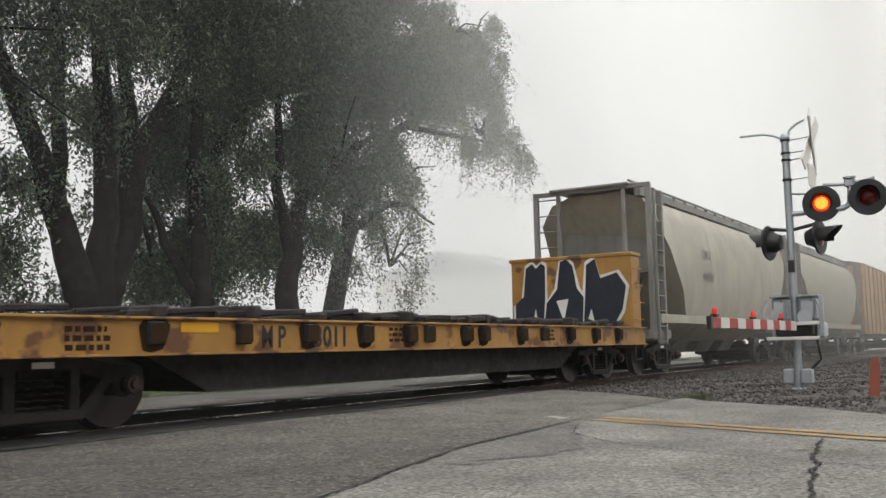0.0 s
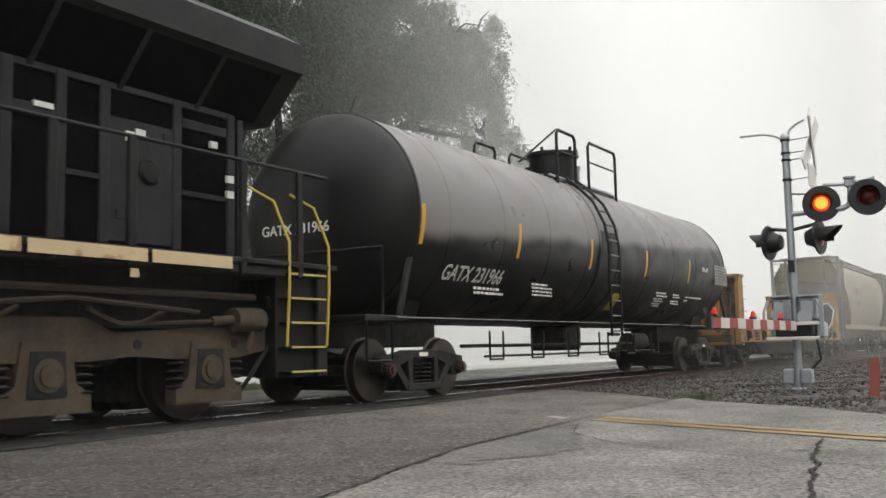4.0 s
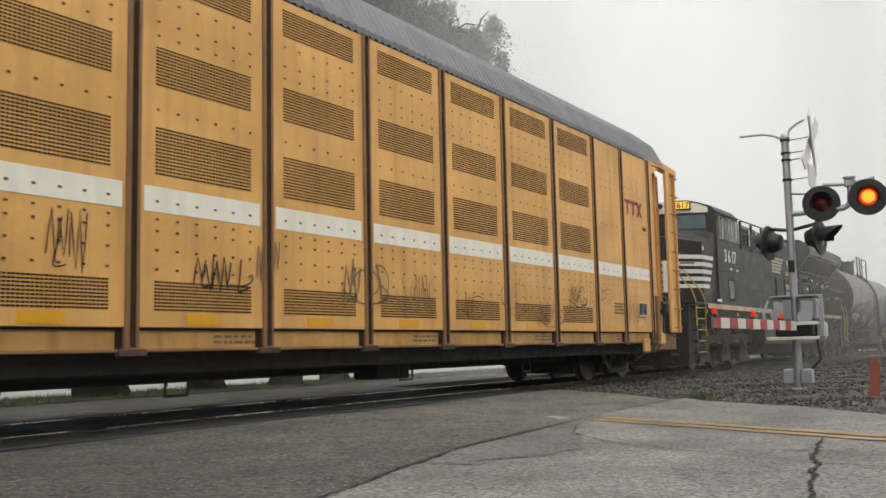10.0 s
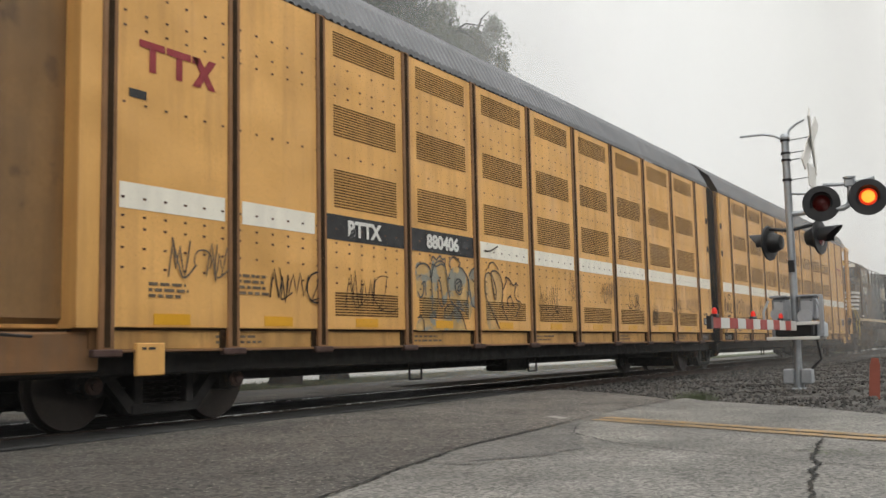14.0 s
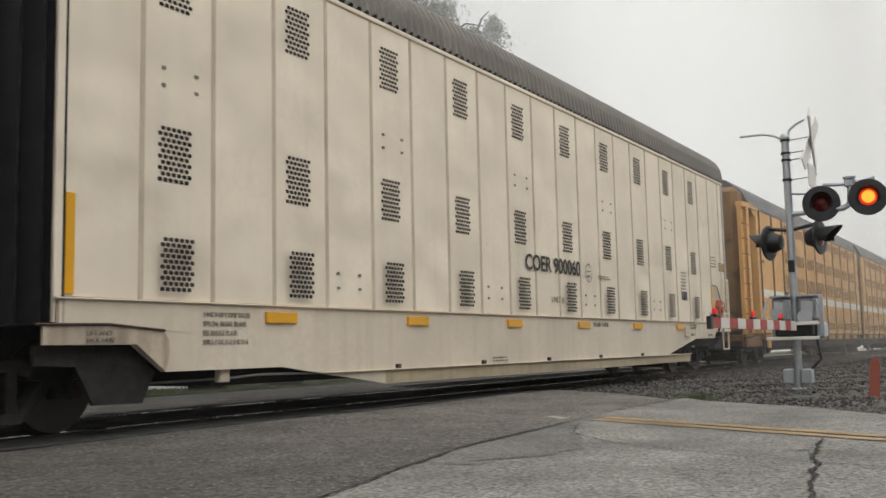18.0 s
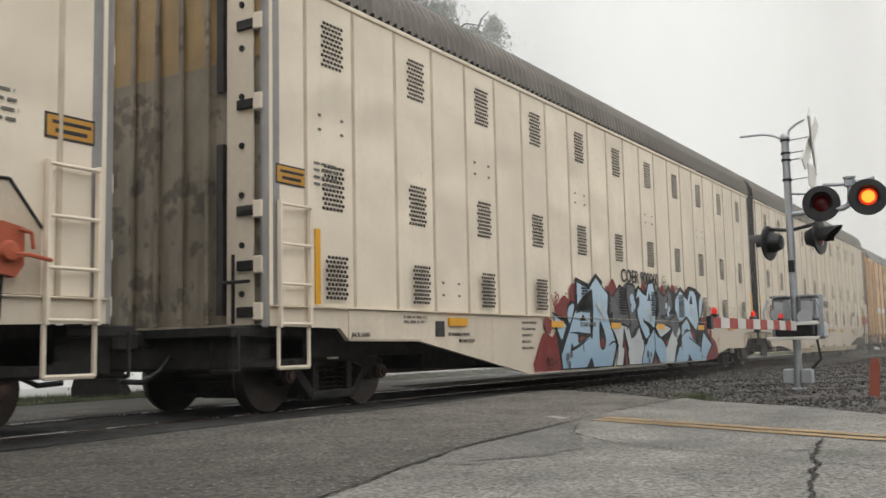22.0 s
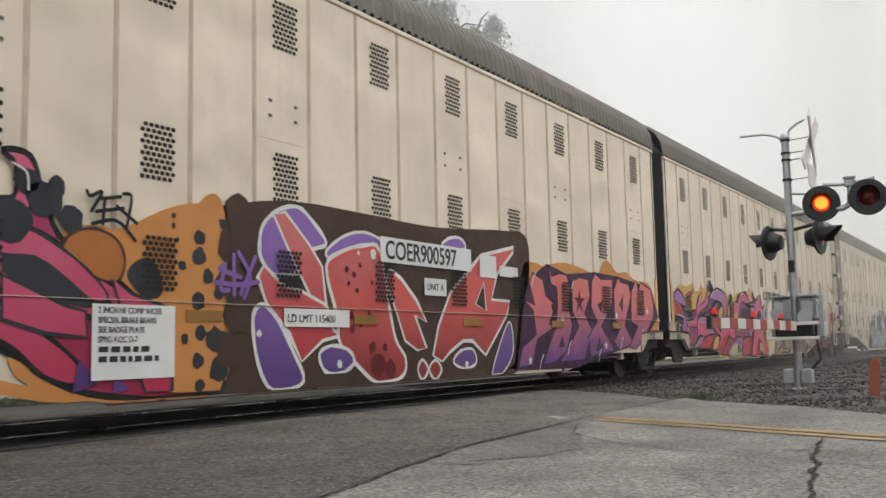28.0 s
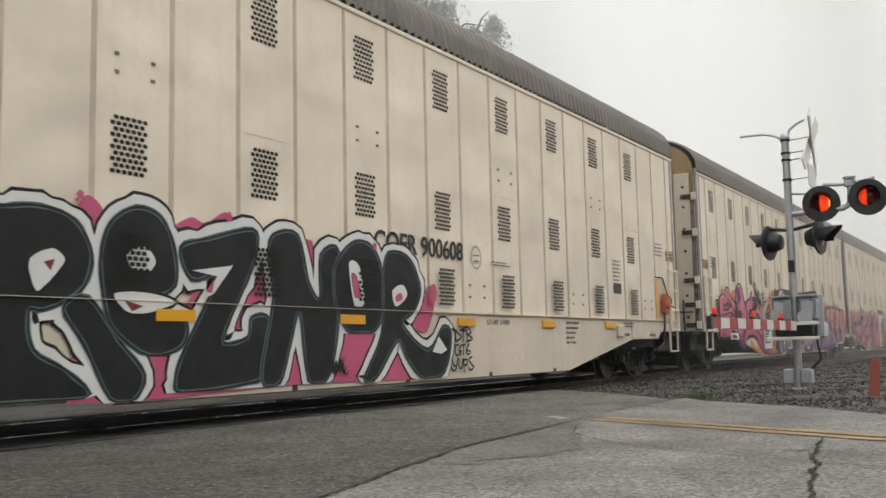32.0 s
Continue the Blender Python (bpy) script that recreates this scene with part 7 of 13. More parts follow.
# ---- locomotive ----
def locomotive():
    U0 = -25.25
    c = car("locomotive", "black road locomotive with white nose stripes and worn sill stripe", "locomotive", U0)

    def X(u):
        return u - U0
    BX = LOCO_BLACK
    part("frame", Shape().prism([(X(-34.35), 1.6), (X(-34.1), 1.33), (X(-28.2), 1.33), (X(-27.9), 1.44), (X(-27.9), 1.6)], "y", -1.46, -1.3), LOCO_DUSTY, c, "dusty brown side plate of the frame")
    part("frame", Shape().box(X(-35.1), X(-15.3), -1.46, 1.46, 1.5, 1.62, 0.02).box(X(-34.9), X(-15.5), -0.95, 0.95, 0.95, 1.5), UNDER, c, "dark frame beam")
    part("walkway", Shape().box(X(-36.05), X(-14.45), -1.5, 1.5, 1.62, 1.68, 0.01), BX, c)
    # sill stripe in worn lengths
    u = -35.03
    lens_ = (1.05, 0.2, 0.95, 0.42, 1.0, 1.3, 1.25, 1.05, 1.3, 0.7, 1.35, 1.3, 1.35, 1.0, 1.2, 1.05, 1.3, 1.1)
    for ln in lens_:
        part("stripe", Shape().box(X(u) + 0.03, X(u + ln) - 0.03, -1.512, -1.5, 1.545, 1.665), LOCO_STRIPE, c, "worn white sill stripe")
        u += ln
    for k in range(9):
        part("tag_plate", Shape().box(X(-34.2 + k * 2.1) - 0.05, X(-34.2 + k * 2.1) + 0.05, -1.466, -1.46, 1.4, 1.48), LOCO_STRIPE, c)
    # fuel tank
    prof = [(-1.42, 1.2), (-1.46, 1.12), (-1.46, 0.62), (-1.05, 0.31), (1.05, 0.31), (1.46, 0.62), (1.46, 1.12), (1.42, 1.2)]
    part("fuel_tank", Shape().prism(prof, "x", X(-29.1), X(-21.66)), FUEL_BROWN, c, "dusty brown fuel tank")
    for u in (-29.12, -21.64):
        part("tank_end", Shape().prism([(a * 0.99, b_) for a, b_ in prof], "x", X(u) - 0.012, X(u) + 0.012), UNDER, c)
    part("tank_stain", Shape().prism([(X(-26.4), 0.63), (X(-25.9), 0.63), (X(-25.65), 1.13), (X(-26.2), 1.13)], "y", -1.466, -1.46), LOCO_DUSTY, c, "dark spill on the fuel tank")
    for u in (-25.0, -23.4):
        part("tank_seam", Shape().box(X(u) - 0.012, X(u) + 0.012, -1.472, -1.455, 0.62, 1.14), UNDER, c)
    part("filler_cap", Shape().cyl((X(-27.3), -1.3, 1.24), (X(-27.0), -1.3, 1.24), 0.07, 10), LOCO_DUSTY, c)
    part("filler_cap", Shape().cyl((X(-24.2), -1.3, 1.24), (X(-23.9), -1.3, 1.24), 0.07, 10), LOCO_DUSTY, c)
    part("sight_gauge", Shape().box(X(-25.2) - 0.06, X(-25.2) + 0.06, -1.48, -1.46, 0.72, 1.1), LOCO_DUSTY, c)
    part("air_reservoir", Shape().cyl((X(-29.9), -1.05, 1.05), (X(-29.2), -1.05, 1.05), 0.17, 14), UNDER, c, smooth=True)
    # hood with doors
    part("hood", Shape().prism([(-0.95, 1.68), (-0.95, 4.08), (-0.7, 4.3), (0.7, 4.3), (0.95, 4.08), (0.95, 1.68)], "x", X(-27.7), X(-15.45)), LOCO_SIDE, c)
    d = -27.55
    for w in (0.95, 0.95, 0.98, 1.0, 1.04, 1.07):
        dr = part("hood_door", Shape().box(X(d) + 0.02, X(d + w) - 0.02, -0.972, -0.95, 1.75, 2.86, 0.006), LOCO_PANEL, c)
        for z in (2.0, 2.5):
            part("latch", Shape().box(X(d + w) - 0.14, X(d + w) - 0.08, -0.99, -0.972, z, z + 0.1, 0.005), BX, dr)
        d += w
    for a, b in zip((-27.55, -26.4, -25.0, -23.92, -22.87), (-26.43, -25.03, -23.95, -22.9, -21.5)):
        part("upper_door", Shape().box(X(a), X(b), -0.968, -0.95, 2.9, 3.7 if a > -23 else 3.98, 0.008), LOCO_PANEL, c)
    part("upper_door", Shape().box(X(-22.87), X(-21.5), -0.968, -0.95, 3.73, 4.05, 0.008), LOCO_PANEL, c)
    part("conduit", Shape().tube([(X(-22.885), -0.985, 1.75), (X(-22.885), -0.985, 4.05)], 0.014).tube([(X(-27.62), -0.985, 1.75), (X(-27.62), -0.985, 4.1)], 0.02), BX, c)
    # cooling group: dark screens behind a grid of posts and doors
    part("screen_back", Shape().box(X(-21.46), X(-15.55), -0.962, -0.94, 1.74, 3.34), LOCO_GRILLE, c, "dark radiator intake screens")
    for u in (-21.34, -19.86, -19.25, -18.41, -17.86, -17.37, -16.46, -15.68):
        part("screen_post", Shape().box(X(u) - 0.06, X(u) + 0.06, -1.0, -0.955, 1.75, 3.32, 0.012), LOCO_PANEL, c)
    for u0, u1, z0, z1 in ((-21.3, -15.7, 3.26, 3.34), (-21.3, -19.9, 3.03, 3.2), (-21.3, -20.63, 1.78, 2.74), (-20.6, -19.9, 1.78, 2.76), (-19.8, -19.3, 2.38, 2.43), (-18.9, -18.82, 1.8, 2.75),
                           (-19.2, -18.46, 2.75, 2.95), (-17.8, -17.42, 2.35, 2.41), (-17.32, -16.52, 1.78, 3.0), (-16.4, -15.74, 2.33, 2.39), (-19.2, -18.9, 1.78, 2.0), (-18.36, -17.9, 2.82, 2.95), (-16.4, -15.74, 3.05, 3.15)):
        part("screen_door", Shape().box(X(u0), X(u1), -0.99, -0.957, z0, z1, 0.008), LOCO_PANEL, c)
    part("service_port", Shape().lathe([(0.0, -0.05), (0.1, -0.045), (0.13, -0.01), (0.13, 0.02)], (X(-16.83), -0.99, 2.5), "y", 16), BX, c, smooth=True)
    for u, z in ((-20.95, 2.0), (-20.2, 2.0), (-20.95, 2.5), (-19.1, 1.9), (-18.95, 1.9), (-17.2, 2.0), (-16.62, 2.85), (-18.6, 2.85)):
        part("latch", Shape().box(X(u) - 0.035, X(u) + 0.035, -1.005, -0.985, z, z + 0.09, 0.006), BX, c)
    for u, z, w, h in ((-21.0, 2.5, 0.2, 0.2), (-20.06, 2.6, 0.25, 0.09), (-19.11, 2.98, 0.2, 0.09), (-17.08, 2.78, 0.1, 0.1), (-16.95, 2.85, 0.12, 0.07), (-18.05, 2.92, 0.2, 0.05), (-15.95, 2.9, 0.1, 0.07), (-15.7, 2.55, 0.1, 0.08), (-15.7, 2.38, 0.1, 0.08),
                       (-22.6, 3.72, 0.1, 0.09), (-22.35, 3.55, 0.1, 0.08), (-21.95, 3.52, 0.14, 0.07), (-21.85, 2.9, 0.2, 0.06), (-24.0, 2.1, 0.16, 0.07), (-22.45, 1.95, 0.1, 0.07), (-26.6, 2.55, 0.07, 0.12), (-27.3, 3.1, 0.09, 0.12), (-27.2, 2.3, 0.06, 0.08)):
        part("data_plate", Shape().box(X(u) - w / 2, X(u) + w / 2, -1.007, -0.97, z, z + h), LETTER_WHITE, c, "small white data plate")
    # radiator housing that flares out under its wings
    for s in (-1, 1):
        part("radiator_wing", Shape().prism([(s * 0.95, 3.32), (s * 1.40, 3.82), (s * 1.46, 3.86), (s * 1.46, 4.2), (s * 1.1, 4.42), (s * 0.6, 4.46), (s * 0.6, 3.32)], "x", X(-21.7), X(-15.0)), BX, c, "flared radiator wing")
        rows = [[(X(-21.4), s * 0.965, 3.30), (X(-15.3), s * 0.965, 3.30)], [(X(-21.4), s * 1.395, 3.79), (X(-15.3), s * 1.395, 3.79)]]
        part("radiator_screen", Shape().sheet(rows), LOCO_GRILLE, c, "dark radiator screen")
    part("radiator_top", Shape().box(X(-21.0), X(-15.6), -0.65, 0.65, 4.38, 4.52, 0.03), BX, c)
    for k in range(6):
        u = -21.2 + k * 1.0
        part("wing_rib", Shape().prism([(-0.955, 3.24), (-1.40, 3.76), (-1.42, 3.80), (-0.97, 3.28)], "x", X(u) - 0.03, X(u) + 0.03), LOCO_PANEL, c)
    # electrical cabin behind the cab
    part("cabin", Shape().box(X(-31.6), X(-27.65), -1.44, 1.44, 1.68, 3.42, 0.02), LOCO_SIDE, c)
    part("cabin_top", Shape().prism([(-1.3, 3.42), (-1.25, 4.02), (-0.9, 4.26), (0.9, 4.26), (1.25, 4.02), (1.3, 3.42)], "x", X(-31.55), X(-27.7)), BX, c)
    part("cabin_ledge", Shape().box(X(-31.6), X(-27.6), -1.47, -1.44, 3.4, 3.44, 0.005).box(X(-31.3), X(-27.8), -1.46, -1.44, 2.2, 2.23), BX, c)
    for k in range(3):
        u = -31.2 + k * 1.25
        f = part("vent", Shape().box(X(u), X(u + 0.9), -1.33, -1.27, 3.5, 3.98, 0.01), LOCO_GRILLE, c)
        for j in range(6):
            part("slat", Shape().box(X(u) + 0.02, X(u + 0.9) - 0.02, -1.35, -1.33, 3.53 + j * 0.075, 3.56 + j * 0.075), BX, f)
        for e in ((0.04, 0.24), (0.02, 0.86), (0.84,))[k]:
            part("vent_frame", Shape().box(X(u + e) - 0.014, X(u + e) + 0.014, -1.365, -1.33, 3.46, 3.98), LETTER_WHITE, f, "thin pale upright")
    for u in (-31.4, -30.2, -29.0, -27.9):
        part("roof_stanchion", Shape().box(X(u) - 0.06, X(u) + 0.06, -1.50, -1.44, 3.3, 4.1, 0.02), BX, c)
    part("roof_rail", Shape().tube([(X(-31.5), -1.5, 4.1), (X(-27.9), -1.5, 4.12), (X(-27.5), -1.3, 3.6), (X(-27.35), -1.15, 2.9)], 0.022).tube([(X(-31.5), -1.5, 3.75), (X(-27.9), -1.5, 3.75)], 0.018), BX, c)
    part("step_plate", Shape().box(X(-32.79), X(-32.22), -1.456, -1.444, 1.8, 2.36), LOCO_GRILLE, c, "dark sand filler recess")
    # cab
    part("cab", Shape().prism([(-1.45, 1.68), (-1.45, 4.12), (-1.3, 4.3), (-0.8, 4.46), (0.8, 4.46), (1.3, 4.3), (1.45, 4.12), (1.45, 1.68)], "x", X(-33.72), X(-31.6)), LOCO_SIDE, c)
    part("cab_roof_lip", Shape().box(X(-33.85), X(-31.5), -1.48, -1.44, 4.11, 4.14, 0.008), BX, c)
    part("awning", Shape().prism([(-1.45, 4.12), (-1.62, 4.05), (-1.62, 4.035), (-1.45, 4.1)], "x", X(-33.5), X(-32.15)), LOCO_DUSTY, c, "grey hinged awning over the cab windows")
    def fv(y):  # the cab's front runs to a blunt point
        return -34.18 + 0.41 * abs(y)
    part("cab_front", Shape().prism([(X(-33.55), -1.42), (X(fv(1.36)), -1.38), (X(-34.18), 0), (X(fv(1.36)), 1.38), (X(-33.55), 1.42)], "z", 3.2, 4.14), BX, c)
    bp = [(X(-33.5), -1.4, 4.16), (X(fv(1.38)) - 0.05, -1.36, 4.2), (X(fv(0.95)) - 0.06, -0.95, 4.38), (X(-34.25), 0, 4.42), (X(fv(0.95)) - 0.06, 0.95, 4.38), (X(fv(1.38)) - 0.05, 1.36, 4.2), (X(-33.5), 1.4, 4.16)]
    m = len(bp)
    brow = part("brow", Shape().add([(x, y, 4.12) for x, y, z in bp] + list(bp), [(i, (i + 1) % m, m + (i + 1) % m, m + i) for i in range(m)] + [tuple(range(m, 2 * m)), tuple(range(m))[::-1]]), WHITE_BAND, c, "white panel above the windshield")
    part("roof_edge", Shape().prism([(X(-33.3), -0.95), (X(fv(0.9)) + 0.04, -0.9), (X(-34.12), 0), (X(fv(0.9)) + 0.04, 0.9), (X(-33.3), 0.95)], "z", 4.30, 4.44), BX, c)
    for s_ in (-1, 1):
        ang = 22.3 * -s_
        nb = part("number_board", Shape().box(-0.05, 0.03, -0.27, 0.27, -0.13, 0.13, 0.02), BX, brow, "framed number board", at=pose(X(fv(0.6)) - 0.09, s_ * 0.6, 4.32, 0, 0, ang))
        part("board_glow", Shape().box(-0.058, -0.05, -0.23, 0.23, -0.095, 0.095), AMBER_BOARD, nb, "lit amber number board")
        part("number", words("3617", 0.21, LETTER_DARK, bold=0.004), None, nb, at=pose(-0.062, 0.2, -0.075, 0, 0, -90))
        ws = part("windshield", Shape().prism([(-0.51, 3.5), (0.5, 3.5), (0.55, 3.58), (0.55, 3.98), (0.5, 4.06), (-0.5, 4.06), (-0.55, 3.98), (-0.55, 3.58)], "x", -0.012, 0.02), SKY_GLASS, c, "windshield pane, sky reflection put into its blue-grey", at=pose(X(fv(0.68)) - 0.012, s_ * 0.68, 0, 0, 0, ang))
        part("wiper", Shape().tube([(-0.03, 0.3, 4.1), (-0.03, 0.02, 3.82)], 0.012).tube([(-0.03, -0.12, 4.1), (-0.03, -0.36, 3.86)], 0.012), BLACK_PAINT, ws)
    for y_ in (-0.12, 0.12):
        part("headlight", Shape().lathe([(0.0, -0.03), (0.06, -0.02), (0.075, 0.06)], (X(-34.28), y_, 4.32), "x", 14), RUSTY, brow, "round headlight", True)
    for u0, u1 in ((-33.48, -33.12), (-32.92, -32.2), (-32.1, -31.76)):
        w = part("side_window", Shape().box(X(u0), X(u1), -1.458, -1.44, 3.44, 4.02), CAB_DARK, c, "dark cab window")
        part("window_frame", Shape().tube([(X(u0), -1.46, 3.44), (X(u1), -1.46, 3.44), (X(u1), -1.46, 4.02), (X(u0), -1.46, 4.02), (X(u0), -1.46, 3.44)], 0.014), GALV, w)
        part("blind", Shape().box(X(u1) - 0.1, X(u1) - 0.05, -1.463, -1.457, 3.47, 3.99), WHITE_BAND, w)
    for digit, ud in zip("3617", (-33.13, -32.77, -32.43, -32.21)):
        part("cab_lettering", words(digit, 0.46, LETTER_WHITE, bold=0.01, squeeze=1.05), None, c, "large white number", at=(X(ud), -1.456, 2.84))
    part("cab_grille", Shape().box(X(-32.82), X(-32.31), -1.466, -1.45, 1.85, 2.34), CAB_DARK, c, "black grille below the cab number")
    part("lettering", words("F", 0.13, LETTER_WHITE, bold=0.004), None, c, "small white letter", at=(X(-35.02), -1.47, 1.42))
    part("mirror", Shape().box(X(-32.97), X(-32.82), -1.56, -1.53, 3.42, 3.68, 0.01).box(X(-32.9), X(-32.88), -1.55, -1.45, 3.5, 3.52), CHANNEL, c, "grey wing mirror")
    part("kick_plate", Shape().box(X(-34.0), X(-33.62), -1.476, -1.46, 1.74, 1.81), LETTER_WHITE, c, "white step label")
    part("mullion", Shape().box(X(-32.58) - 0.025, X(-32.58) + 0.025, -1.47, -1.452, 3.45, 4.01), WHITE_BAND, c)
    stencil(c, X(-32.6), 2.7, -1.455, 1, 0.22, LETTER_WHITE, 0.06, 0, 2)
    stencil(c, X(-32.0), 2.68, -1.455, 1, 0.3, LETTER_WHITE, 0.05, 0, 3)
    part("cab_ledge", Shape().box(X(-33.5), X(-31.7), -1.47, -1.45, 2.56, 2.6, 0.006), BX, c)
    # nose with chamfered corners and white stripes
    plan = [(X(-33.6), -1.40), (X(-34.82), -1.36), (X(-35.7), -0.62), (X(-35.7), 0.62), (X(-34.82), 1.36), (X(-33.6), 1.40)]
    n = len(plan)
    tops = [3.6, 3.23, 3.34, 3.34, 3.23, 3.6]
    v = [(x, y, 1.68) for x, y in plan] + [(x, y, z) for (x, y), z in zip(plan, tops)]
    f = [(i, (i + 1) % n, n + (i + 1) % n, n + i) for i in range(n)] + [(n, n + 1, n + 2), (n, n + 2, n + 3), (n, n + 3, n + 5), (n + 3, n + 4, n + 5), tuple(range(n))[::-1]]
    part("nose", Shape().add(v, f), BX, c, "black chamfered nose")
    part("nose_rail", Shape().tube([(X(-33.75), -1.25, 3.6), (X(-33.85), -1.25, 3.66), (X(-34.5), -0.35, 3.66), (X(-34.5), 0.35, 3.66), (X(-33.85), 1.25, 3.66)], 0.016), BX, c, "black handrail below the windshield")
    part("class_light", Shape().box(X(-34.8), X(-34.7), -1.372, -1.36, 3.02, 3.12, 0.004), LETTER_WHITE, c)
    for k in range(5):
        z, e = 2.90 - k * 0.185, -33.95 - 0.105 * k
        sd = Shape().add([(X(-34.82), -1.366, z), (X(e), -1.396, z), (X(e) - 0.05, -1.396, z - 0.1), (X(-34.82), -1.366, z - 0.1)], [(0, 1, 2, 3)])
        sd.add([(X(-34.824), -1.364, z), (X(-35.55) - 0.02 * k, -0.754 + 0.017 * k, z), (X(-35.55) - 0.02 * k, -0.754 + 0.017 * k, z - 0.1), (X(-34.824), -1.364, z - 0.1)], [(3, 2, 1, 0)])
        part("nose_stripe", sd, LETTER_WHITE, c, "white nose stripe")
    part("emblem_panel", Shape().add([(X(-35.585), -0.726, 1.95), (X(-35.706), -0.622, 1.95), (X(-35.706), -0.622, 2.74), (X(-35.585), -0.726, 2.74)], [(3, 2, 1, 0)]).box(X(-35.715), X(-35.703), -0.615, -0.3, 1.95, 2.74), LETTER_WHITE, c, "white panel beside the nose door")
    for z, w in ((2.6, 0.22), (2.42, 0.3), (2.2, 0.2), (2.04, 0.3)):
        part("emblem_stroke", Shape().box(X(-35.722), X(-35.714), -0.62, -0.62 + w, z, z + 0.05), BX, c)
    part("nose_door", Shape().box(X(-35.72), X(-35.7), -0.5, 0.05, 1.75, 3.2, 0.008), LOCO_GRILLE, c, "dark nose door")
    part("nose_emblem", Shape().prism([(0.1, 1.95), (0.55, 1.95), (0.55, 2.8), (0.2, 2.7)], "x", X(-35.72), X(-35.703)), LETTER_WHITE, c, "white emblem panel")
    part("grab_iron", Shape().tube([(X(-35.1), -1.2, 2.66), (X(-35.13), -1.24, 2.68), (X(-35.4), -1.0, 2.68), (X(-35.38), -0.96, 2.66)], 0.015), BX, c)
    part("ditch_light", Shape().lathe([(0.0, -0.03), (0.1, -0.02), (0.12, 0.06)], (X(-36.1), -0.95, 1.85), "x", 16).lathe([(0.0, -0.03), (0.1, -0.02), (0.12, 0.06)], (X(-36.1), 0.95, 1.85), "x", 16), LOCO_DUSTY, c)
    part("pilot", Shape().prism([(X(-36.1), 1.6), (X(-35.6), 1.6), (X(-35.5), 0.3), (X(-36.25), 0.16)], "y", -1.35, 1.35), UNDER, c, "black pilot plate")
    part("air_hose", Shape().tube([(X(-36.15), -0.9, 1.5), (X(-36.3), -0.95, 1.1), (X(-36.32), -0.8, 0.8), (X(-36.2), -0.6, 0.95)], 0.03).tube([(X(-36.15), -1.1, 1.45), (X(-36.34), -1.12, 1.0), (X(-36.3), -0.95, 0.7)], 0.025), BLACK_PAINT, c)
    part("rear_plate", Shape().box(X(-14.65), X(-14.45), -1.35, 1.35, 0.4, 1.65, 0.02), BX, c)
    # end steps with yellow handrails
    for a, w in ((-35.85, 1), (-14.75, -1)):
        sw = part("step_well", Shape().box(X(a) - 0.12 if w > 0 else X(a) - 0.55, X(a) + 0.62 if w > 0 else X(a) + 0.12, -1.3, -1.0, 0.4, 1.62, 0.01), BX, c)
        for k in range(5):
            z = 0.45 + k * 0.27
            part("step", Shape().box(X(a) - 0.02, X(a) + 0.58, -1.48, -1.1, z, z + 0.035, 0.005) if w > 0 else Shape().box(X(a) - 0.5, X(a) + 0.1, -1.48, -1.1, z, z + 0.03, 0.005), BX, sw)
            x_ = X(a) - 0.02 if w > 0 else X(a) - 0.5
            part("step_edge", Shape().box(x_, x_ + 0.6, -1.49, -1.478, z + 0.008, z + 0.03), STEP_EDGE, sw, "pale yellow step edge")
        for e in ((-0.1, 0.66) if w > 0 else (-0.55, 0.14)):
            if w > 0:
                hr = [(X(a) + e + 0.1, -1.46, 0.85 if e > 0 else 1.1), (X(a) + e + 0.04, -1.48, 1.7), (X(a) + e - 0.02, -1.42, 1.95), (X(a) + e - 0.12, -1.02, 2.5), (X(a) + e - 0.2, -0.88, 2.56)]
            else:
                hr = [(X(a) + e, -1.46, 0.75), (X(a) + e, -1.5, 1.4), (X(a) + e + 0.02, -1.48, 1.9), (X(a) + e - 0.1, -1.36, 2.35), (X(a) + e - 0.22, -1.1, 2.52)]
            part("handrail", Shape().limb(hr, [0.016] * 5, 8), YELLOW_RAIL, c, "bent yellow handrail", True)
    # walkway handrails
    for u in (-27.35, -26.15, -24.75, -23.35, -22.0, -21.3, -20.0, -19.15, -18.3, -17.45, -16.0, -15.1):
        part("stanchion", Shape().box(X(u) - 0.045, X(u) + 0.045, -1.5, -1.44, 1.5, 2.7, 0.012), BX, c)
    part("handrail", Shape().tube([(X(-28.6), -1.47, 2.72), (X(-14.6), -1.47, 2.7)], 0.02, 8), BX, c, "black walkway handrail")
    # company mark and name drawn as plain shapes
    for k in range(5):
        z, sl = 3.54 - k * 0.115, 0.04 * k
        part("mark_bar", Shape().prism([(X(-25.58) - sl, z), (X(-23.85) - 0.13 * k, z), (X(-23.95) - 0.13 * k, z - 0.03), (X(-23.92) - 0.13 * k, z - 0.075), (X(-25.6) - sl, z - 0.075)], "y", -0.976, -0.968), MARK_CREAM, c, "cream slanting bar of the company mark")
    part("mark", Shape().prism([(X(-23.48), 3.53), (X(-22.96), 3.57), (X(-22.98), 3.25), (X(-23.11), 3.0), (X(-23.16), 3.1), (X(-23.3), 3.4)], "y", -0.976, -0.968)
         .prism([(X(-23.58), 2.98), (X(-23.5), 3.14), (X(-23.34), 3.08), (X(-23.16), 3.0)], "y", -0.976, -0.968), MARK_CREAM, c, "plain cream shapes of the company mark")
    part("mark", Shape().prism([(X(-22.88), 3.5), (X(-22.44), 3.55), (X(-22.44), 3.0), (X(-22.62), 2.88), (X(-22.78), 2.85)], "y", -0.976, -0.968), LOCO_STRIPE, c, "rubbed brown stroke of the company mark")
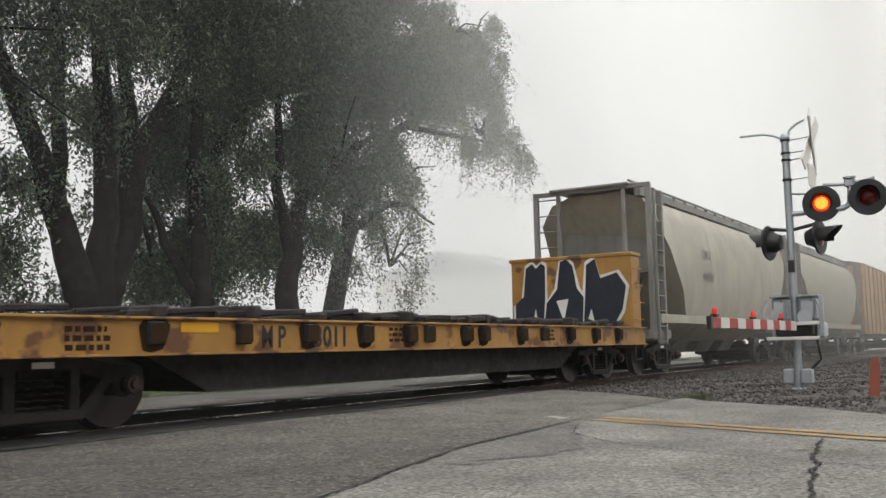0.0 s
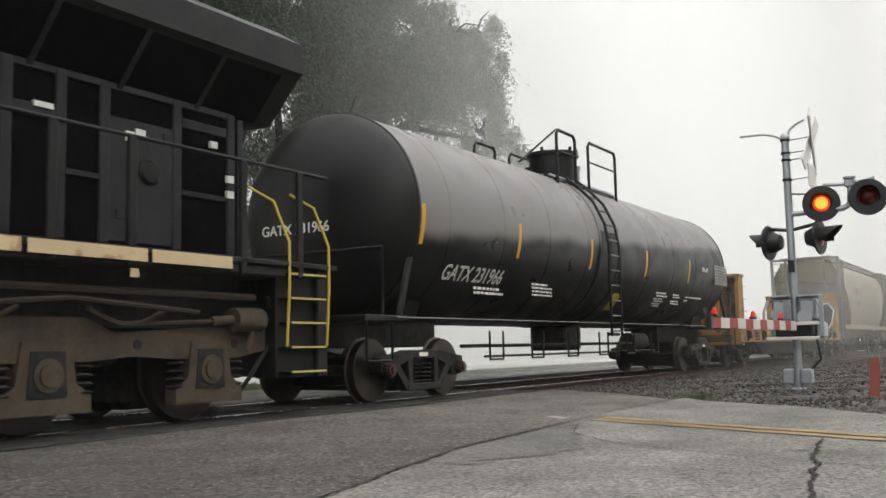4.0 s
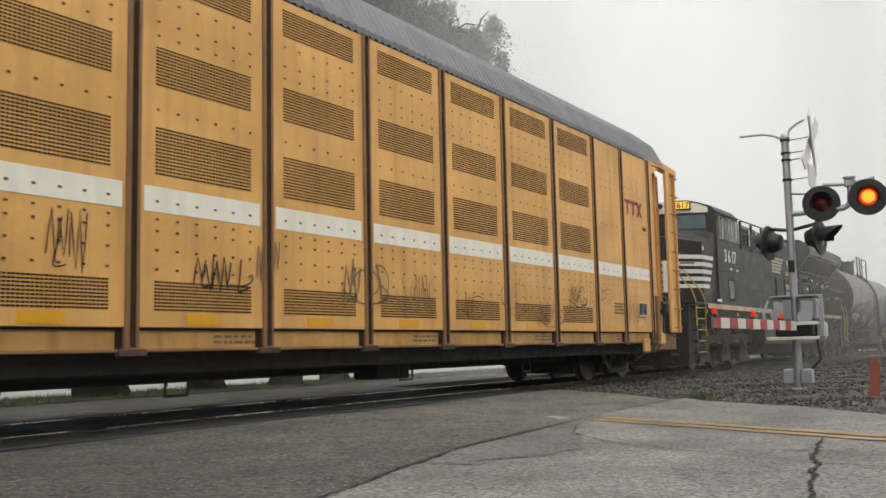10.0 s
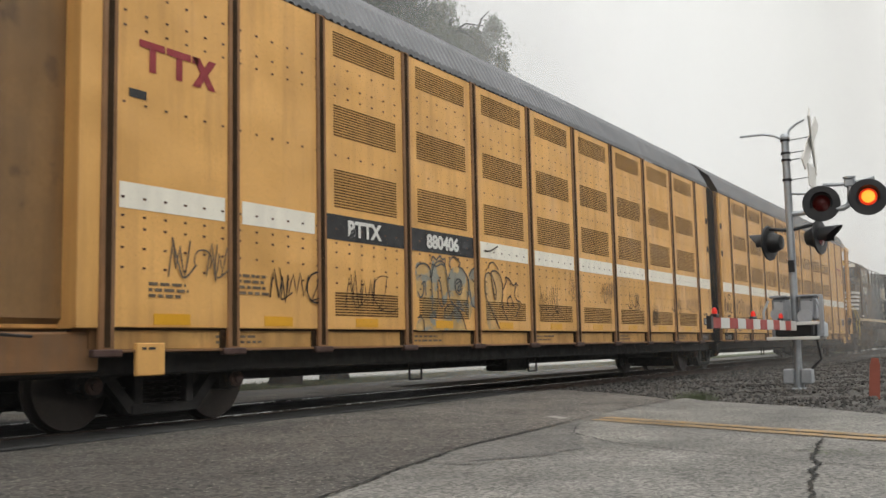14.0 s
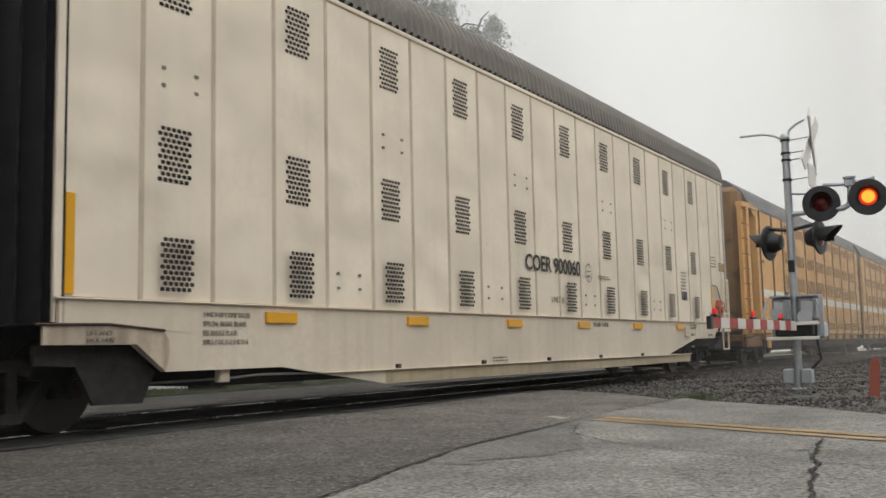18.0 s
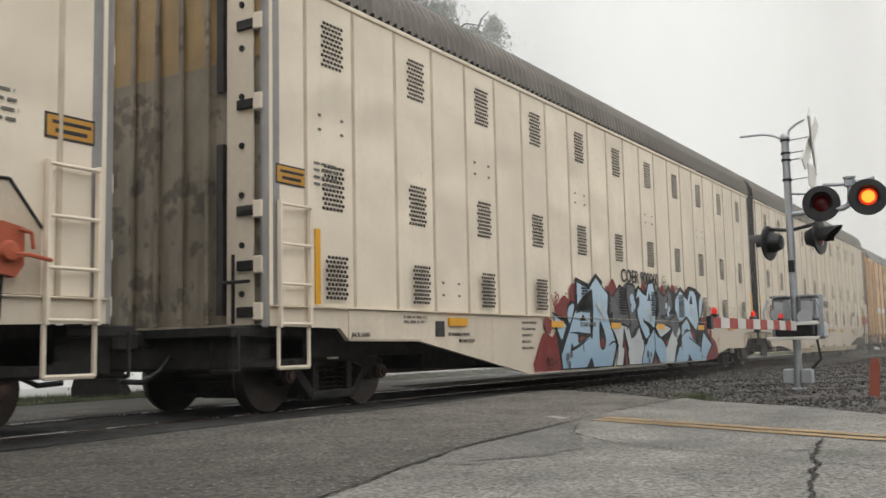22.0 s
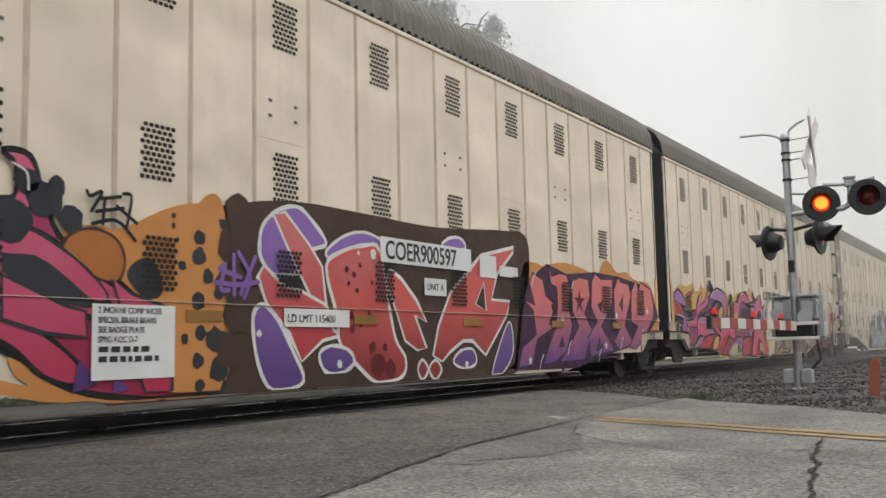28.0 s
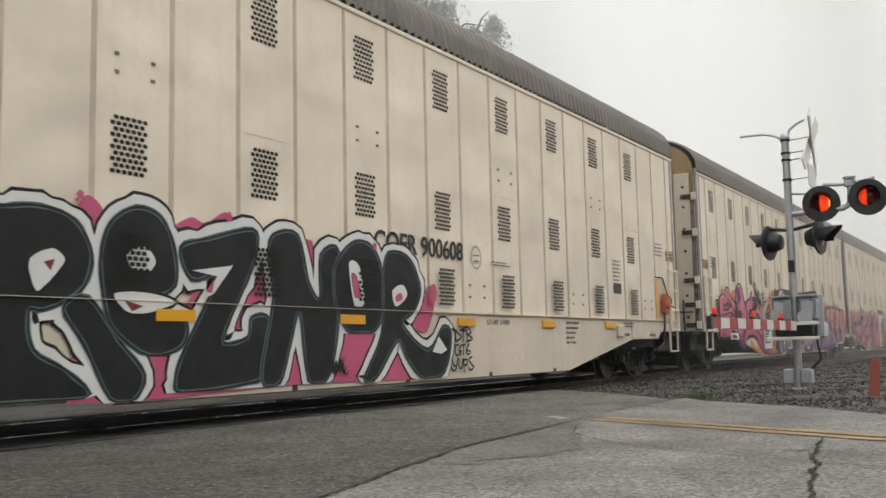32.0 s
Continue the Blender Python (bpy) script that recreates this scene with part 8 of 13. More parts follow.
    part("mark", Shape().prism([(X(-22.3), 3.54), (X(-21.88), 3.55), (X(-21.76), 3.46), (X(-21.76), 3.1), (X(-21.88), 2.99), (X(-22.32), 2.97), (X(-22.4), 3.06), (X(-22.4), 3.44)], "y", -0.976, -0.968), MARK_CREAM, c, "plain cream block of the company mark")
    part("mark_slot", Shape().box(X(-22.2), X(-21.76), -0.98, -0.975, 3.34, 3.4).box(X(-22.4), X(-21.98), -0.98, -0.975, 3.13, 3.19), BX, c)
    s = Shape()
    for r_, (z, num, x0) in enumerate(((2.50, 7, -23.72), (2.26, 8, -23.78))):
        for k in range(num):
            part("name_bar", Shape().box(X(x0 + k * 0.235), X(x0 + k * 0.235 + 0.17), -0.986, -0.975, z, z + 0.17), MARK_CREAM, c, "plain cream bar of the name")
    part("weather_patch", Shape().box(X(-23.08), X(-22.9), -0.974, -0.968, 2.2, 3.3), LOCO_DUSTY, c)
    # three-axle trucks
    for uc in (-18.08, -32.42):
        t = part("truck", Shape().box(-2.4, 2.4, -0.5, 0.5, 0.55, 0.85, 0.03), UNDER, c, "dusty three-axle truck", at=(X(uc), 0, 0))
        for s_ in (-1, 1):
            prof = [(-2.85, 0.92), (-2.6, 1.0), (-1.5, 0.94), (-0.75, 0.9), (-0.4, 1.04), (0.4, 1.04), (0.75, 0.9), (1.5, 0.94), (2.6, 1.0), (2.85, 0.92), (2.8, 0.72), (2.35, 0.64),
                    (1.5, 0.64), (0.96, 0.68), (0.45, 0.64), (-0.45, 0.64), (-0.96, 0.68), (-1.5, 0.64), (-2.35, 0.64), (-2.8, 0.72)]
            part("side_frame", Shape().prism(prof, "y", s_ * 1.05 - 0.09, s_ * 1.05 + 0.09), TRUCK_DUST, t, "dusty cast side frame")
            for dx in (-1.92, 0, 1.92):
                ped = part("pedestal", Shape().prism([(dx - 0.25, 0.82), (dx + 0.25, 0.82), (dx + 0.3, 0.45), (dx + 0.46, 0.34), (dx + 0.46, 0.19), (dx - 0.46, 0.19), (dx - 0.46, 0.34), (dx - 0.3, 0.45)], "y", s_ * 1.09 - 0.08, s_ * 1.09 + 0.08), TRUCK_DUST, t, "dusty cast pedestal")
                part("axle_slot", Shape().prism([(dx - 0.17, 0.74), (dx + 0.17, 0.74), (dx + 0.2, 0.34), (dx - 0.2, 0.34)], "y", s_ * 1.175 - 0.008, s_ * 1.175 + 0.008), UNDER, ped)
                part("axle_box", Shape().cyl((dx, s_ * 1.1, 0.53), (dx, s_ * 1.2, 0.53), 0.15, 18).cyl((dx, s_ * 1.2, 0.53), (dx, s_ * 1.225, 0.53), 0.1, 14), TRUCK_DUST, ped, smooth=True)
                for e in (-1, 1):
                    sp = Shape()
                    for j in range(4):
                        sp.lathe([(0.06, -0.02), (0.1, 0), (0.06, 0.02)], (dx + e * 0.41, s_ * 1.1, 0.37 + j * 0.075), "z", 10)
                    part("spring", sp, UNDER, t)
            for e in (-2.45, -1.1, 1.0, 2.3):
                part("frame_hole", Shape().cyl((e, s_ * 1.135, 0.79), (e, s_ * 1.146, 0.79), 0.05, 10), UNDER, t)
            for e in (-1, 1):
                part("brake_cylinder", Shape().cyl((e * 2.62, s_ * 1.2, 1.04), (e * 2.2, s_ * 1.2, 1.04), 0.13, 16).cyl((e * 2.2, s_ * 1.2, 1.04), (e * 1.9, s_ * 1.2, 1.02), 0.05, 10), TRUCK_DUST, t, smooth=True)
                part("brake_rod", Shape().tube([(e * 1.9, s_ * 1.2, 1.02), (e * 0.7, s_ * 1.2, 0.98)], 0.022).tube([(e * 2.5, s_ * 1.22, 1.0), (e * 2.42, s_ * 1.22, 0.7)], 0.03), TRUCK_DUST, t)
                part("sand_pipe", Shape().limb([(e * 2.75, s_ * 1.2, 1.3), (e * 2.9, s_ * 1.2, 0.9), (e * 2.55, s_ * 1.1, 0.4), (e * 2.45, s_ * 1.0, 0.2)], [0.025] * 4, 7), UNDER, t)
                ch = [(e * (0.35 + 0.1 * q), s_ * 1.24, 1.12 - 0.14 * math.sin(math.pi * q / 9)) for q in range(10)]
                part("hanging_hose", Shape().limb(ch, [0.025] * 10, 6), TRUCK_DUST, t)
        for dx in (-1.92, 0, 1.92):
            part("traction_motor", Shape().box(dx - 0.62, dx + 0.5, -0.62, 0.62, 0.14, 0.9, 0.08), UNDER, t, "dark traction motor between the wheels")
            w = part("wheelset", WHEEL_42, None, t, at=(dx, 0, 0.52))
            WHEELSETS.append((w, 0.52, dx, 0.52))
    part("under_piping", Shape().tube([(X(-29), -1.25, 1.3), (X(-15.6), -1.25, 1.28)], 0.04).tube([(X(-20.5), -1.35, 1.22), (X(-19.2), -1.35, 1.1), (X(-18), -1.35, 1.2), (X(-16.5), -1.35, 1.1)], 0.025), LOCO_DUSTY, c)
    coupler(c, X(-36.1), -1)
    coupler(c, X(-14.5), 1)
    return c


locomotive()


# ---- tank car ----
def tank_car():
    U0 = -5.3
    c = car("tank_car", "glossy black tank rail car with white stencils and yellow strips", "rail car", U0)
    R, ZC, half = 1.5, 2.57, 7.35

    part("tank", Shape().lathe([(R, -half + 2 * half * k / 10) for k in range(11)], (0, 0, ZC), "x", 64), TANK_BODY, c, "black cylindrical tank, pale grey along its top", True)
    for e in (-1, 1):
        prof = [(R * math.sin(math.pi / 2 * k / 9), e * (half + 0.62 * math.cos(math.pi / 2 * k / 9))) for k in range(10)]
        part("tank_head", Shape().lathe(prof, (0, 0, ZC), "x", 64), TANK_BLACK, c, "black domed head", True)
        part("head_seam", Shape().lathe([(R - 0.002, e * (half - 0.03)), (R + 0.012, e * (half - 0.02)), (R + 0.012, e * (half + 0.02)), (R - 0.002, e * (half + 0.03))], (0, 0, ZC), "x", 64), TANK_BLACK, c, smooth=True)

    def bent_words(text, size, x, z, squeeze=1.0):
        """Lettering that follows the tank's side."""
        me = words(text, size, LETTER_WHITE, 0.001, 0.005, squeeze)
        for v in me.vertices:
            v.co.z += z
            v.co.y = on(0, v.co.z, 0.014) + v.co.y
        part("lettering", me, None, c, "white stencilled lettering", at=(x, 0, 0))
    for k in range(9):
        x = -half + 2 * half * (k + 0.5) / 9
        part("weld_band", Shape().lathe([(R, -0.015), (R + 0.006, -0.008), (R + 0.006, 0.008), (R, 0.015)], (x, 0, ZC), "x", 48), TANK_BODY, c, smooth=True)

    def on(x, z, off=0.006):
        """Depth of the tank's side at a height."""
        return -(math.sqrt(max(0.01, R * R - (z - ZC) ** 2)) + off)
    # yellow strips that follow the curve
    for u in (-12.55, -9.7, -6.78, -3.84, -0.91, 2.02):
        s = Shape()
        for k in range(5):
            z0, z1 = 2.1 + k * 0.11, 2.21 + k * 0.11
            s.add([(u - U0 - 0.045, on(0, z0), z0), (u - U0 + 0.045, on(0, z0), z0), (u - U0 + 0.045, on(0, z1), z1), (u - U0 - 0.045, on(0, z1), z1)], [(0, 1, 2, 3)])
        part("reflector", s, REFLECTOR, c, "upright yellow strip")
    s = Shape()
    for k in range(5):
        z0, z1 = 1.4 + 0.064 * k, 1.464 + 0.064 * k
        s.add([(0.23 - 0.022 * k, on(0, z0, 0.015), z0), (0.62 - 0.02 * k, on(0, z0, 0.015), z0), (0.6 - 0.02 * k, on(0, z1, 0.015), z1), (0.208 - 0.022 * k, on(0, z1, 0.015), z1)], [(0, 1, 2, 3)])
    part("placard", s, material("yellow_placard", (0.55, 0.48, 0.03), 0.5), c, "yellow placard")
    for u, z, rows, w, h in ((-2.84, 1.83, 2, 0.8, 0.035), (-2.82, 1.7, 2, 0.75, 0.022), (-2.76, 1.6, 2, 0.55, 0.022), (-1.7, 1.82, 2, 0.5, 0.026), (-1.64, 1.68, 2, 0.66, 0.028), (-0.77, 1.8, 1, 1.5, 0.032), (-0.72, 1.72, 1, 0.3, 0.03), (-10.7, 1.62, 2, 1.0, 0.04), (-8.9, 1.75, 4, 0.8, 0.03)):
        stencil(c, u - U0, z, on(0, z) - 0.012, rows, w, LETTER_WHITE, h, 0.03, int(-u * 10))
    bent_words("GATX 231966", 0.3, -11.75 - U0, 1.68)
    part("lettering", words("GATX 231966", 0.2, LETTER_WHITE, bold=0.003), None, c, "white number on the tank head", at=pose(-half - 0.625, 0.75, 2.3, 0, 0, -90))
    bent_words("FRA-AIP", 0.15, 0.06 - U0, 2.43, 0.9)
    fr = part("data_panel", Shape().box(1.08 - U0, 2.24 - U0, on(0, 2.55) - 0.004, on(0, 2.55), 2.15, 2.66), TANK_BLACK, c, "ruled data panel with white print")
    sp = Shape()
    for k in range(7):
        zz, y1 = 2.17 + k * 0.072, on(0, 2.55) - 0.004
        sp.box(1.09 - U0, 2.23 - U0, y1 - 0.004, y1, zz, zz + 0.005)
        for j, (p, q) in enumerate(((1.12, 1.42), (1.5, 1.62), (1.7, 1.85), (1.93, 2.15))):
            sp.box(p - U0, q - U0, y1 - 0.004, y1, zz + 0.028, zz + 0.045)
    part("panel_print", sp, LETTER_WHITE, fr)
    # folded diamond placard holder and small white marks low on the tank
    part("placard_holder", Shape().prism([(1.18 - U0, 1.52), (1.36 - U0, 1.36), (1.54 - U0, 1.52), (1.36 - U0, 1.7)], "y", on(0, 1.55) - 0.05, on(0, 1.55) - 0.035), LETTER_DARK, c, "dark diamond placard holder")
    # manway with platform, rails and ladder
    part("manway", Shape().cyl((0.13, 0, 3.95), (0.13, 0, 4.62), 0.5, 28).cyl((0.13, 0, 4.62), (0.13, 0, 4.7), 0.55, 28), TANK_BLACK, c, "round black dome with a flanged lid", True)
    for k in range(10):
        q = 6.2832 * k / 10
        part("dome_bolt", Shape().cyl((0.13 + 0.5 * math.cos(q), 0.5 * math.sin(q), 4.68), (0.13 + 0.5 * math.cos(q), 0.5 * math.sin(q), 4.78), 0.035, 8), TANK_BLACK, c)
    part("vent_pipe", Shape().cyl((0.74, -0.3, 3.95), (0.74, -0.3, 4.42), 0.045, 12).cyl((0.74, -0.3, 4.42), (0.74, -0.3, 4.5), 0.07, 12), GALV, c, "pale upright vent pipe")
    part("valve", Shape().cyl((0.95, 0.2, 4.0), (0.95, 0.2, 4.3), 0.09, 12).cyl((-0.5, 0.25, 4.0), (-0.5, 0.25, 4.35), 0.08, 12), TANK_BLACK, c)
    for s_ in (-1, 1):
        board = part("platform", Shape().box(-1.6, 1.56, s_ * 0.5 - 0.2, s_ * 0.5 + 0.2, 3.93, 3.965, 0.008), TANK_BLACK, c, "black grated walkway")
        part("platform_edge", Shape().box(-1.6, 1.56, s_ * 0.72 - 0.02, s_ * 0.72 + 0.02, 3.93, 3.975, 0.006), GALV, board, "pale galvanised walkway edge")
        part("platform_beam", Shape().box(-1.5, 1.45, s_ * 0.8 - 0.03, s_ * 0.8 + 0.03, 3.82, 3.9, 0.008), TANK_BLACK, board)
        for a in (-1.3, -0.2, 1.3):
            part("platform_bracket", Shape().prism([(s_ * 0.7, 3.9), (s_ * 0.96, 3.72), (s_ * 0.7, 3.72)], "x", a - 0.02, a + 0.02), TANK_BLACK, board)
        for a, b in ((-1.6, -0.75), (-0.1, 1.36)):
            part("railing", Shape().limb([(a, s_ * 0.9, 3.76), (a, s_ * 0.9, 4.72), (a + 0.08, s_ * 0.9, 4.8), (b - 0.08, s_ * 0.9, 4.8), (b, s_ * 0.9, 4.72), (b, s_ * 0.9, 3.74)], [0.032] * 6, 8), TANK_BLACK, c, "black safety railing", True)
            part("mid_rail", Shape().cyl((a, s_ * 0.9, 4.4), (b, s_ * 0.9, 4.4), 0.02, 6), TANK_BLACK, c)
    part("end_rail", Shape().tube([(-1.6, -0.9, 4.8), (-2.6, -0.6, 4.05)], 0.02), TANK_BLACK, c)
    rise = [(0.85, -1.6), (2.6, -1.6), (3.0, -1.53), (3.45, -1.31), (3.8, -0.98), (3.97, -0.76)]
    lad = part("ladder", Shape().box(-0.92, -0.4, -1.56, -1.5, 0.86, 0.92, 0.01), TANK_BLACK, c, "black side ladder that bends over the tank")
    for x in (-0.92, -0.4):
        part("ladder_rail", Shape().limb([(x, b, a) for a, b in rise], [0.03] * 6, 8), TANK_BLACK, lad)
    for k in range(11):
        z = 0.95 + k * 0.29
        yy = float(np.interp(z, [a for a, b in rise], [b for a, b in rise]))
        part("rung", Shape().cyl((-0.92, yy, z), (-0.4, yy, z), 0.014, 6), HOPPER_GREY if 1.2 < z < 2.9 else TANK_BLACK, lad)
    band = Shape()
    zs = [1.12 + 0.06 * k for k in range(30)]
    band.sheet([[(x, on(0, z, 0.014), z) for z in zs] for x in (-1.05, -0.2)])
    part("ladder_band", band, TANK_BLACK, c, "black band behind the ladder")
    for x in (-1.08, -0.14):
        part("tank_strap", Shape().lathe([(R, -0.035), (R + 0.02, -0.03), (R + 0.02, 0.03), (R, 0.035)], (x, 0, ZC), "x", 64), TANK_BODY, c, "narrow steel strap round the tank", True)
    # running rail, saddles, underside
    part("side_rod", Shape().tube([(-half - 0.6, -1.52, 1.1), (half + 0.6, -1.52, 1.1)], 0.009), HOPPER_GREY, c, "thin grey safety rod")
    for s_ in (-1, 1):
        part("stub_sill", Shape().box(min(s_ * 5.2, s_ * 8.6), max(s_ * 5.2, s_ * 8.6), -0.35, 0.35, 0.72, 1.15, 0.02), UNDER, c)
        part("saddle", Shape().prism([(-0.8, 1.1), (0.8, 1.1), (0.95, 1.5), (-0.95, 1.5)], "x", s_ * 6.7 - 0.25, s_ * 6.7 + 0.25), TANK_BLACK, c)
        part("end_platform", Shape().box(min(s_ * 7.6, s_ * 8.55), max(s_ * 7.6, s_ * 8.55), -1.45, 1.45, 1.05, 1.13, 0.01), TANK_BLACK, c)
        part("end_rail", Shape().tube([(s_ * 8.1, -1.4, 1.1), (s_ * 8.1, -1.4, 2.0), (s_ * 8.1, 1.4, 2.0), (s_ * 8.1, 1.4, 1.1)], 0.022).tube([(s_ * 8.45, -1.4, 1.1), (s_ * 8.45, -1.4, 0.55), (s_ * 7.9, -1.4, 0.55), (s_ * 7.9, -1.4, 1.1)], 0.02), TANK_BLACK, c)
        part("brace", Shape().tube([(s_ * 7.4, -1.35, 1.9), (s_ * 7.75, -1.4, 1.1)], 0.05), TANK_BLACK, c)
        truck(c, s_ * 6.65)
        coupler(c, s_ * 8.5, s_)
    part("brake_tank", Shape().cyl((2.45, -0.6, 0.76), (3.35, -0.6, 0.76), 0.19, 16), UNDER, c, smooth=True)
    part("brake_rigging", Shape().tube([(-5, -0.7, 0.72), (2.5, -0.7, 0.72)], 0.03).tube([(-4.6, -0.9, 0.55), (3.4, -0.9, 0.55)], 0.02).box(-0.4, 0.4, -0.4, 0.4, 0.6, 1.1, 0.05), UNDER, c)
    for k in range(6):
        x = -4.6 + k * 1.5
        part("hanger", Shape().tube([(x, -1.0, 0.95), (x, -1.0, 0.5), (x + 0.45, -1.0, 0.5), (x + 0.45, -1.0, 0.95)], 0.018), UNDER, c)
    return c


tank_car()


# ---- flat car with bulkheads ----
def flat_car():
    U0 = 11.57
    c = car("flat_car", "worn yellow bulkhead flat rail car with a rough timber deck", "rail car", U0)
    H = 7.88
    part("side_sill", Shape().box(-H, H, -1.42, -1.36, 0.7, 1.04, 0.008), FLAT_YELLOW, c, "rusty yellow side sill")
    part("sill_flange", Shape().box(-H, H, -1.47, -1.36, 0.68, 0.705, 0.004).box(-H, H, -1.47, -1.36, 1.02, 1.045, 0.004), FLAT_YELLOW, c)
    part("side_sill", Shape().box(-H, H, 1.36, 1.42, 0.7, 1.04, 0.008), FLAT_YELLOW, c)
    part("underframe", Shape().prism([(-H, 0.9), (-H, 0.7), (-H + 2.7, 0.68), (-H + 3.5, 0.3), (H - 3.7, 0.3), (H - 2.9, 0.68), (H, 0.7), (H, 0.9)], "y", -1.15, 1.15), UNDER, c)
    rnd = random.Random(4)
    for k in range(52):
        x = -H + 0.05 + k * 0.302
        part("deck_board", Shape().box(x, x + 0.285, -1.36, 1.36, 0.98, 1.035 + rnd.uniform(0, 0.012), 0.008), DECK_WOOD, c)
    # stake pockets and dark gaps along the sill
    pk = Shape().box(-0.09, 0.09, -0.085, 0.0, 0.78, 1.0, 0.014).mesh("stake_pocket", UNDER)
    hole = Shape().box(-0.085, 0.085, -0.09, -0.084, 0.8, 0.985).mesh("pocket_hole", SLOT)
    soot = Shape().prism([(-0.12, 0.73), (-0.02, 0.71), (0.12, 0.74), (0.18, 0.86), (0.21, 0.97), (0.15, 1.015), (-0.12, 1.015), (-0.17, 0.95), (-0.15, 0.84)], "y", -0.004, -0.0).mesh("soot", SLOT)
    for k, x in enumerate((-7.1, -5.34, -4.17, -3.09, -2.02, -1.04, -0.6, 0.43, 0.94, 2.17, 2.96, 4.04, 5.18, 6.3)):
        p = part("stake_pocket", pk, None, c, at=(x, -1.42, 0))
        part("pocket_hole", hole, None, p)
        if k % 4 != 2:
            part("soot", soot, None, p, "sooty stain round the pocket")
        part("bearer", Shape().box(-0.075, 0.075, -1.33, 1.2, 0.0, 0.09 + 0.03 * (k % 3), 0.02), WET_TIMBER, c, "dark timber bearer", at=pose(x + 0.25, 0, 1.045, 0, 0, rnd.uniform(-9, 9)))
        ln = rnd.uniform(0.5, 0.8)
        part("bearer", Shape().box(-ln, ln, -0.06, 0.06, 0.0, 0.07, 0.015), WET_TIMBER, c, "dark tilted timber", at=pose(x + 0.55, -1.2 + rnd.uniform(-0.05, 0.25), 1.085, 0, -rnd.uniform(1, 5), rnd.uniform(-5, 5)))
        part("bearer", Shape().box(-ln * 0.7, ln * 0.7, -0.05, 0.05, 0.0, 0.05, 0.012), WET_TIMBER, c, "dark tilted timber", at=pose(x + 0.1, -0.7 + rnd.uniform(-0.2, 0.2), 1.12, 0, rnd.uniform(-4, 4), rnd.uniform(-12, 12)))
    part("lettering", words("M P", 0.33, LETTER_DARK, bold=0.006, squeeze=0.75), None, c, "dark stencilled letters", at=(-3.87, -1.425, 0.745))
    part("lettering", words("83011", 0.33, LETTER_DARK, bold=0.006, squeeze=0.98), None, c, "dark stencilled number", at=(-3.16, -1.425, 0.745))
    stencil(c, -1.5, 0.97, -1.423, 3, 0.5, SLOT, 0.04, 0.03, 3)
    stencil(c, 3.0, 0.97, -1.423, 3, 0.5, SLOT, 0.04, 0.03, 7)
    stencil(c, -6.3, 0.95, -1.423, 3, 0.5, SLOT, 0.05, 0.03, 9)
    decal(c, "reflector", REFLECTOR, -5.0, -4.5, 0.9, 1.0, -1.422, "yellow reflector strip")
    for s_ in (-1, 1):
        x = s_ * (H - 0.4)
        face0, face1 = sorted((x - s_ * 0.22, x - s_ * 0.18))
        part("bulkhead", Shape().box(face0, face1, -1.36, 1.36, 1.04, 2.55, 0.01), FLAT_YELLOW, c, "yellow steel bulkhead")
        for yy in (-1.33, -0.75, -0.25, 0.25, 0.75, 1.33):
            a, b = sorted((x - s_ * 0.2, x + s_ * 0.28))
            part("bulkhead_post", Shape().box(a, b, yy - 0.06, yy + 0.06, 1.04, 2.58, 0.012), FLAT_YELLOW, c)
        a, b = sorted((x - s_ * 0.25, x + s_ * 0.3))
        part("bulkhead_cap", Shape().box(a, b, -1.42, 1.42, 2.52, 2.6, 0.012), FLAT_YELLOW, c)
        for z in (1.2, 1.55, 1.9, 2.25):
            part("grab_rung", Shape().tube([(a + 0.02, -1.45, z), (b - 0.02, -1.45, z)], 0.014), FLAT_YELLOW, c)
        part("end_sill", Shape().box(*sorted((s_ * (H - 0.1), s_ * H)), -1.42, 1.42, 0.62, 1.04, 0.01), FLAT_YELLOW, c)
        part("stirrup", Shape().tube([(s_ * (H - 0.15), -1.4, 0.7), (s_ * (H - 0.15), -1.4, 0.38), (s_ * (H - 0.6), -1.4, 0.38), (s_ * (H - 0.6), -1.4, 0.7)], 0.018), UNDER, c)
        truck(c, s_ * (H - 1.64))
        coupler(c, s_ * (H + 0.05), s_)
    # graffiti on the leading bulkhead's inner face: dark bulging shapes with white edges
    xf = H - 0.4 - 0.225
    ink, pale = flat_paint("blue_black_spray", (0.02, 0.022, 0.035), 0.6), LETTER_WHITE

    def blob(pts, grow, off, mat_, name, label=""):
        cx, cz = sum(p[0] for p in pts) / len(pts), sum(p[1] for p in pts) / len(pts)
        v = []
        for y, z in pts:
            d = Vector((y - cx, z - cz))
            d = d.normalized() * grow if d.length > 0 else d
            v.append((xf - off, y + d.x, z + d.y))
        s = Shape().add(v, [tuple(range(len(v)))])
        part(name, s, mat_, c, label)
    shapes = ([(1.3, 1.1), (1.3, 1.6), (1.1, 1.75), (1.02, 2.4), (0.86, 2.5), (0.78, 2.4), (0.74, 2.4), (0.64, 2.5), (0.54, 2.42), (0.55, 1.7), (0.62, 1.1)],
              [(0.62, 1.06), (0.55, 1.6), (0.3, 1.9), (0.2, 2.5), (0.05, 2.55), (-0.1, 2.4), (-0.2, 1.9), (-0.35, 1.7), (-0.3, 1.06)],
              [(-0.3, 1.06), (-0.35, 1.8), (-0.4, 2.4), (-0.6, 2.52), (-0.72, 2.1), (-1.1, 2.2), (-1.3, 1.9), (-1.2, 1.4), (-1.0, 1.08)])
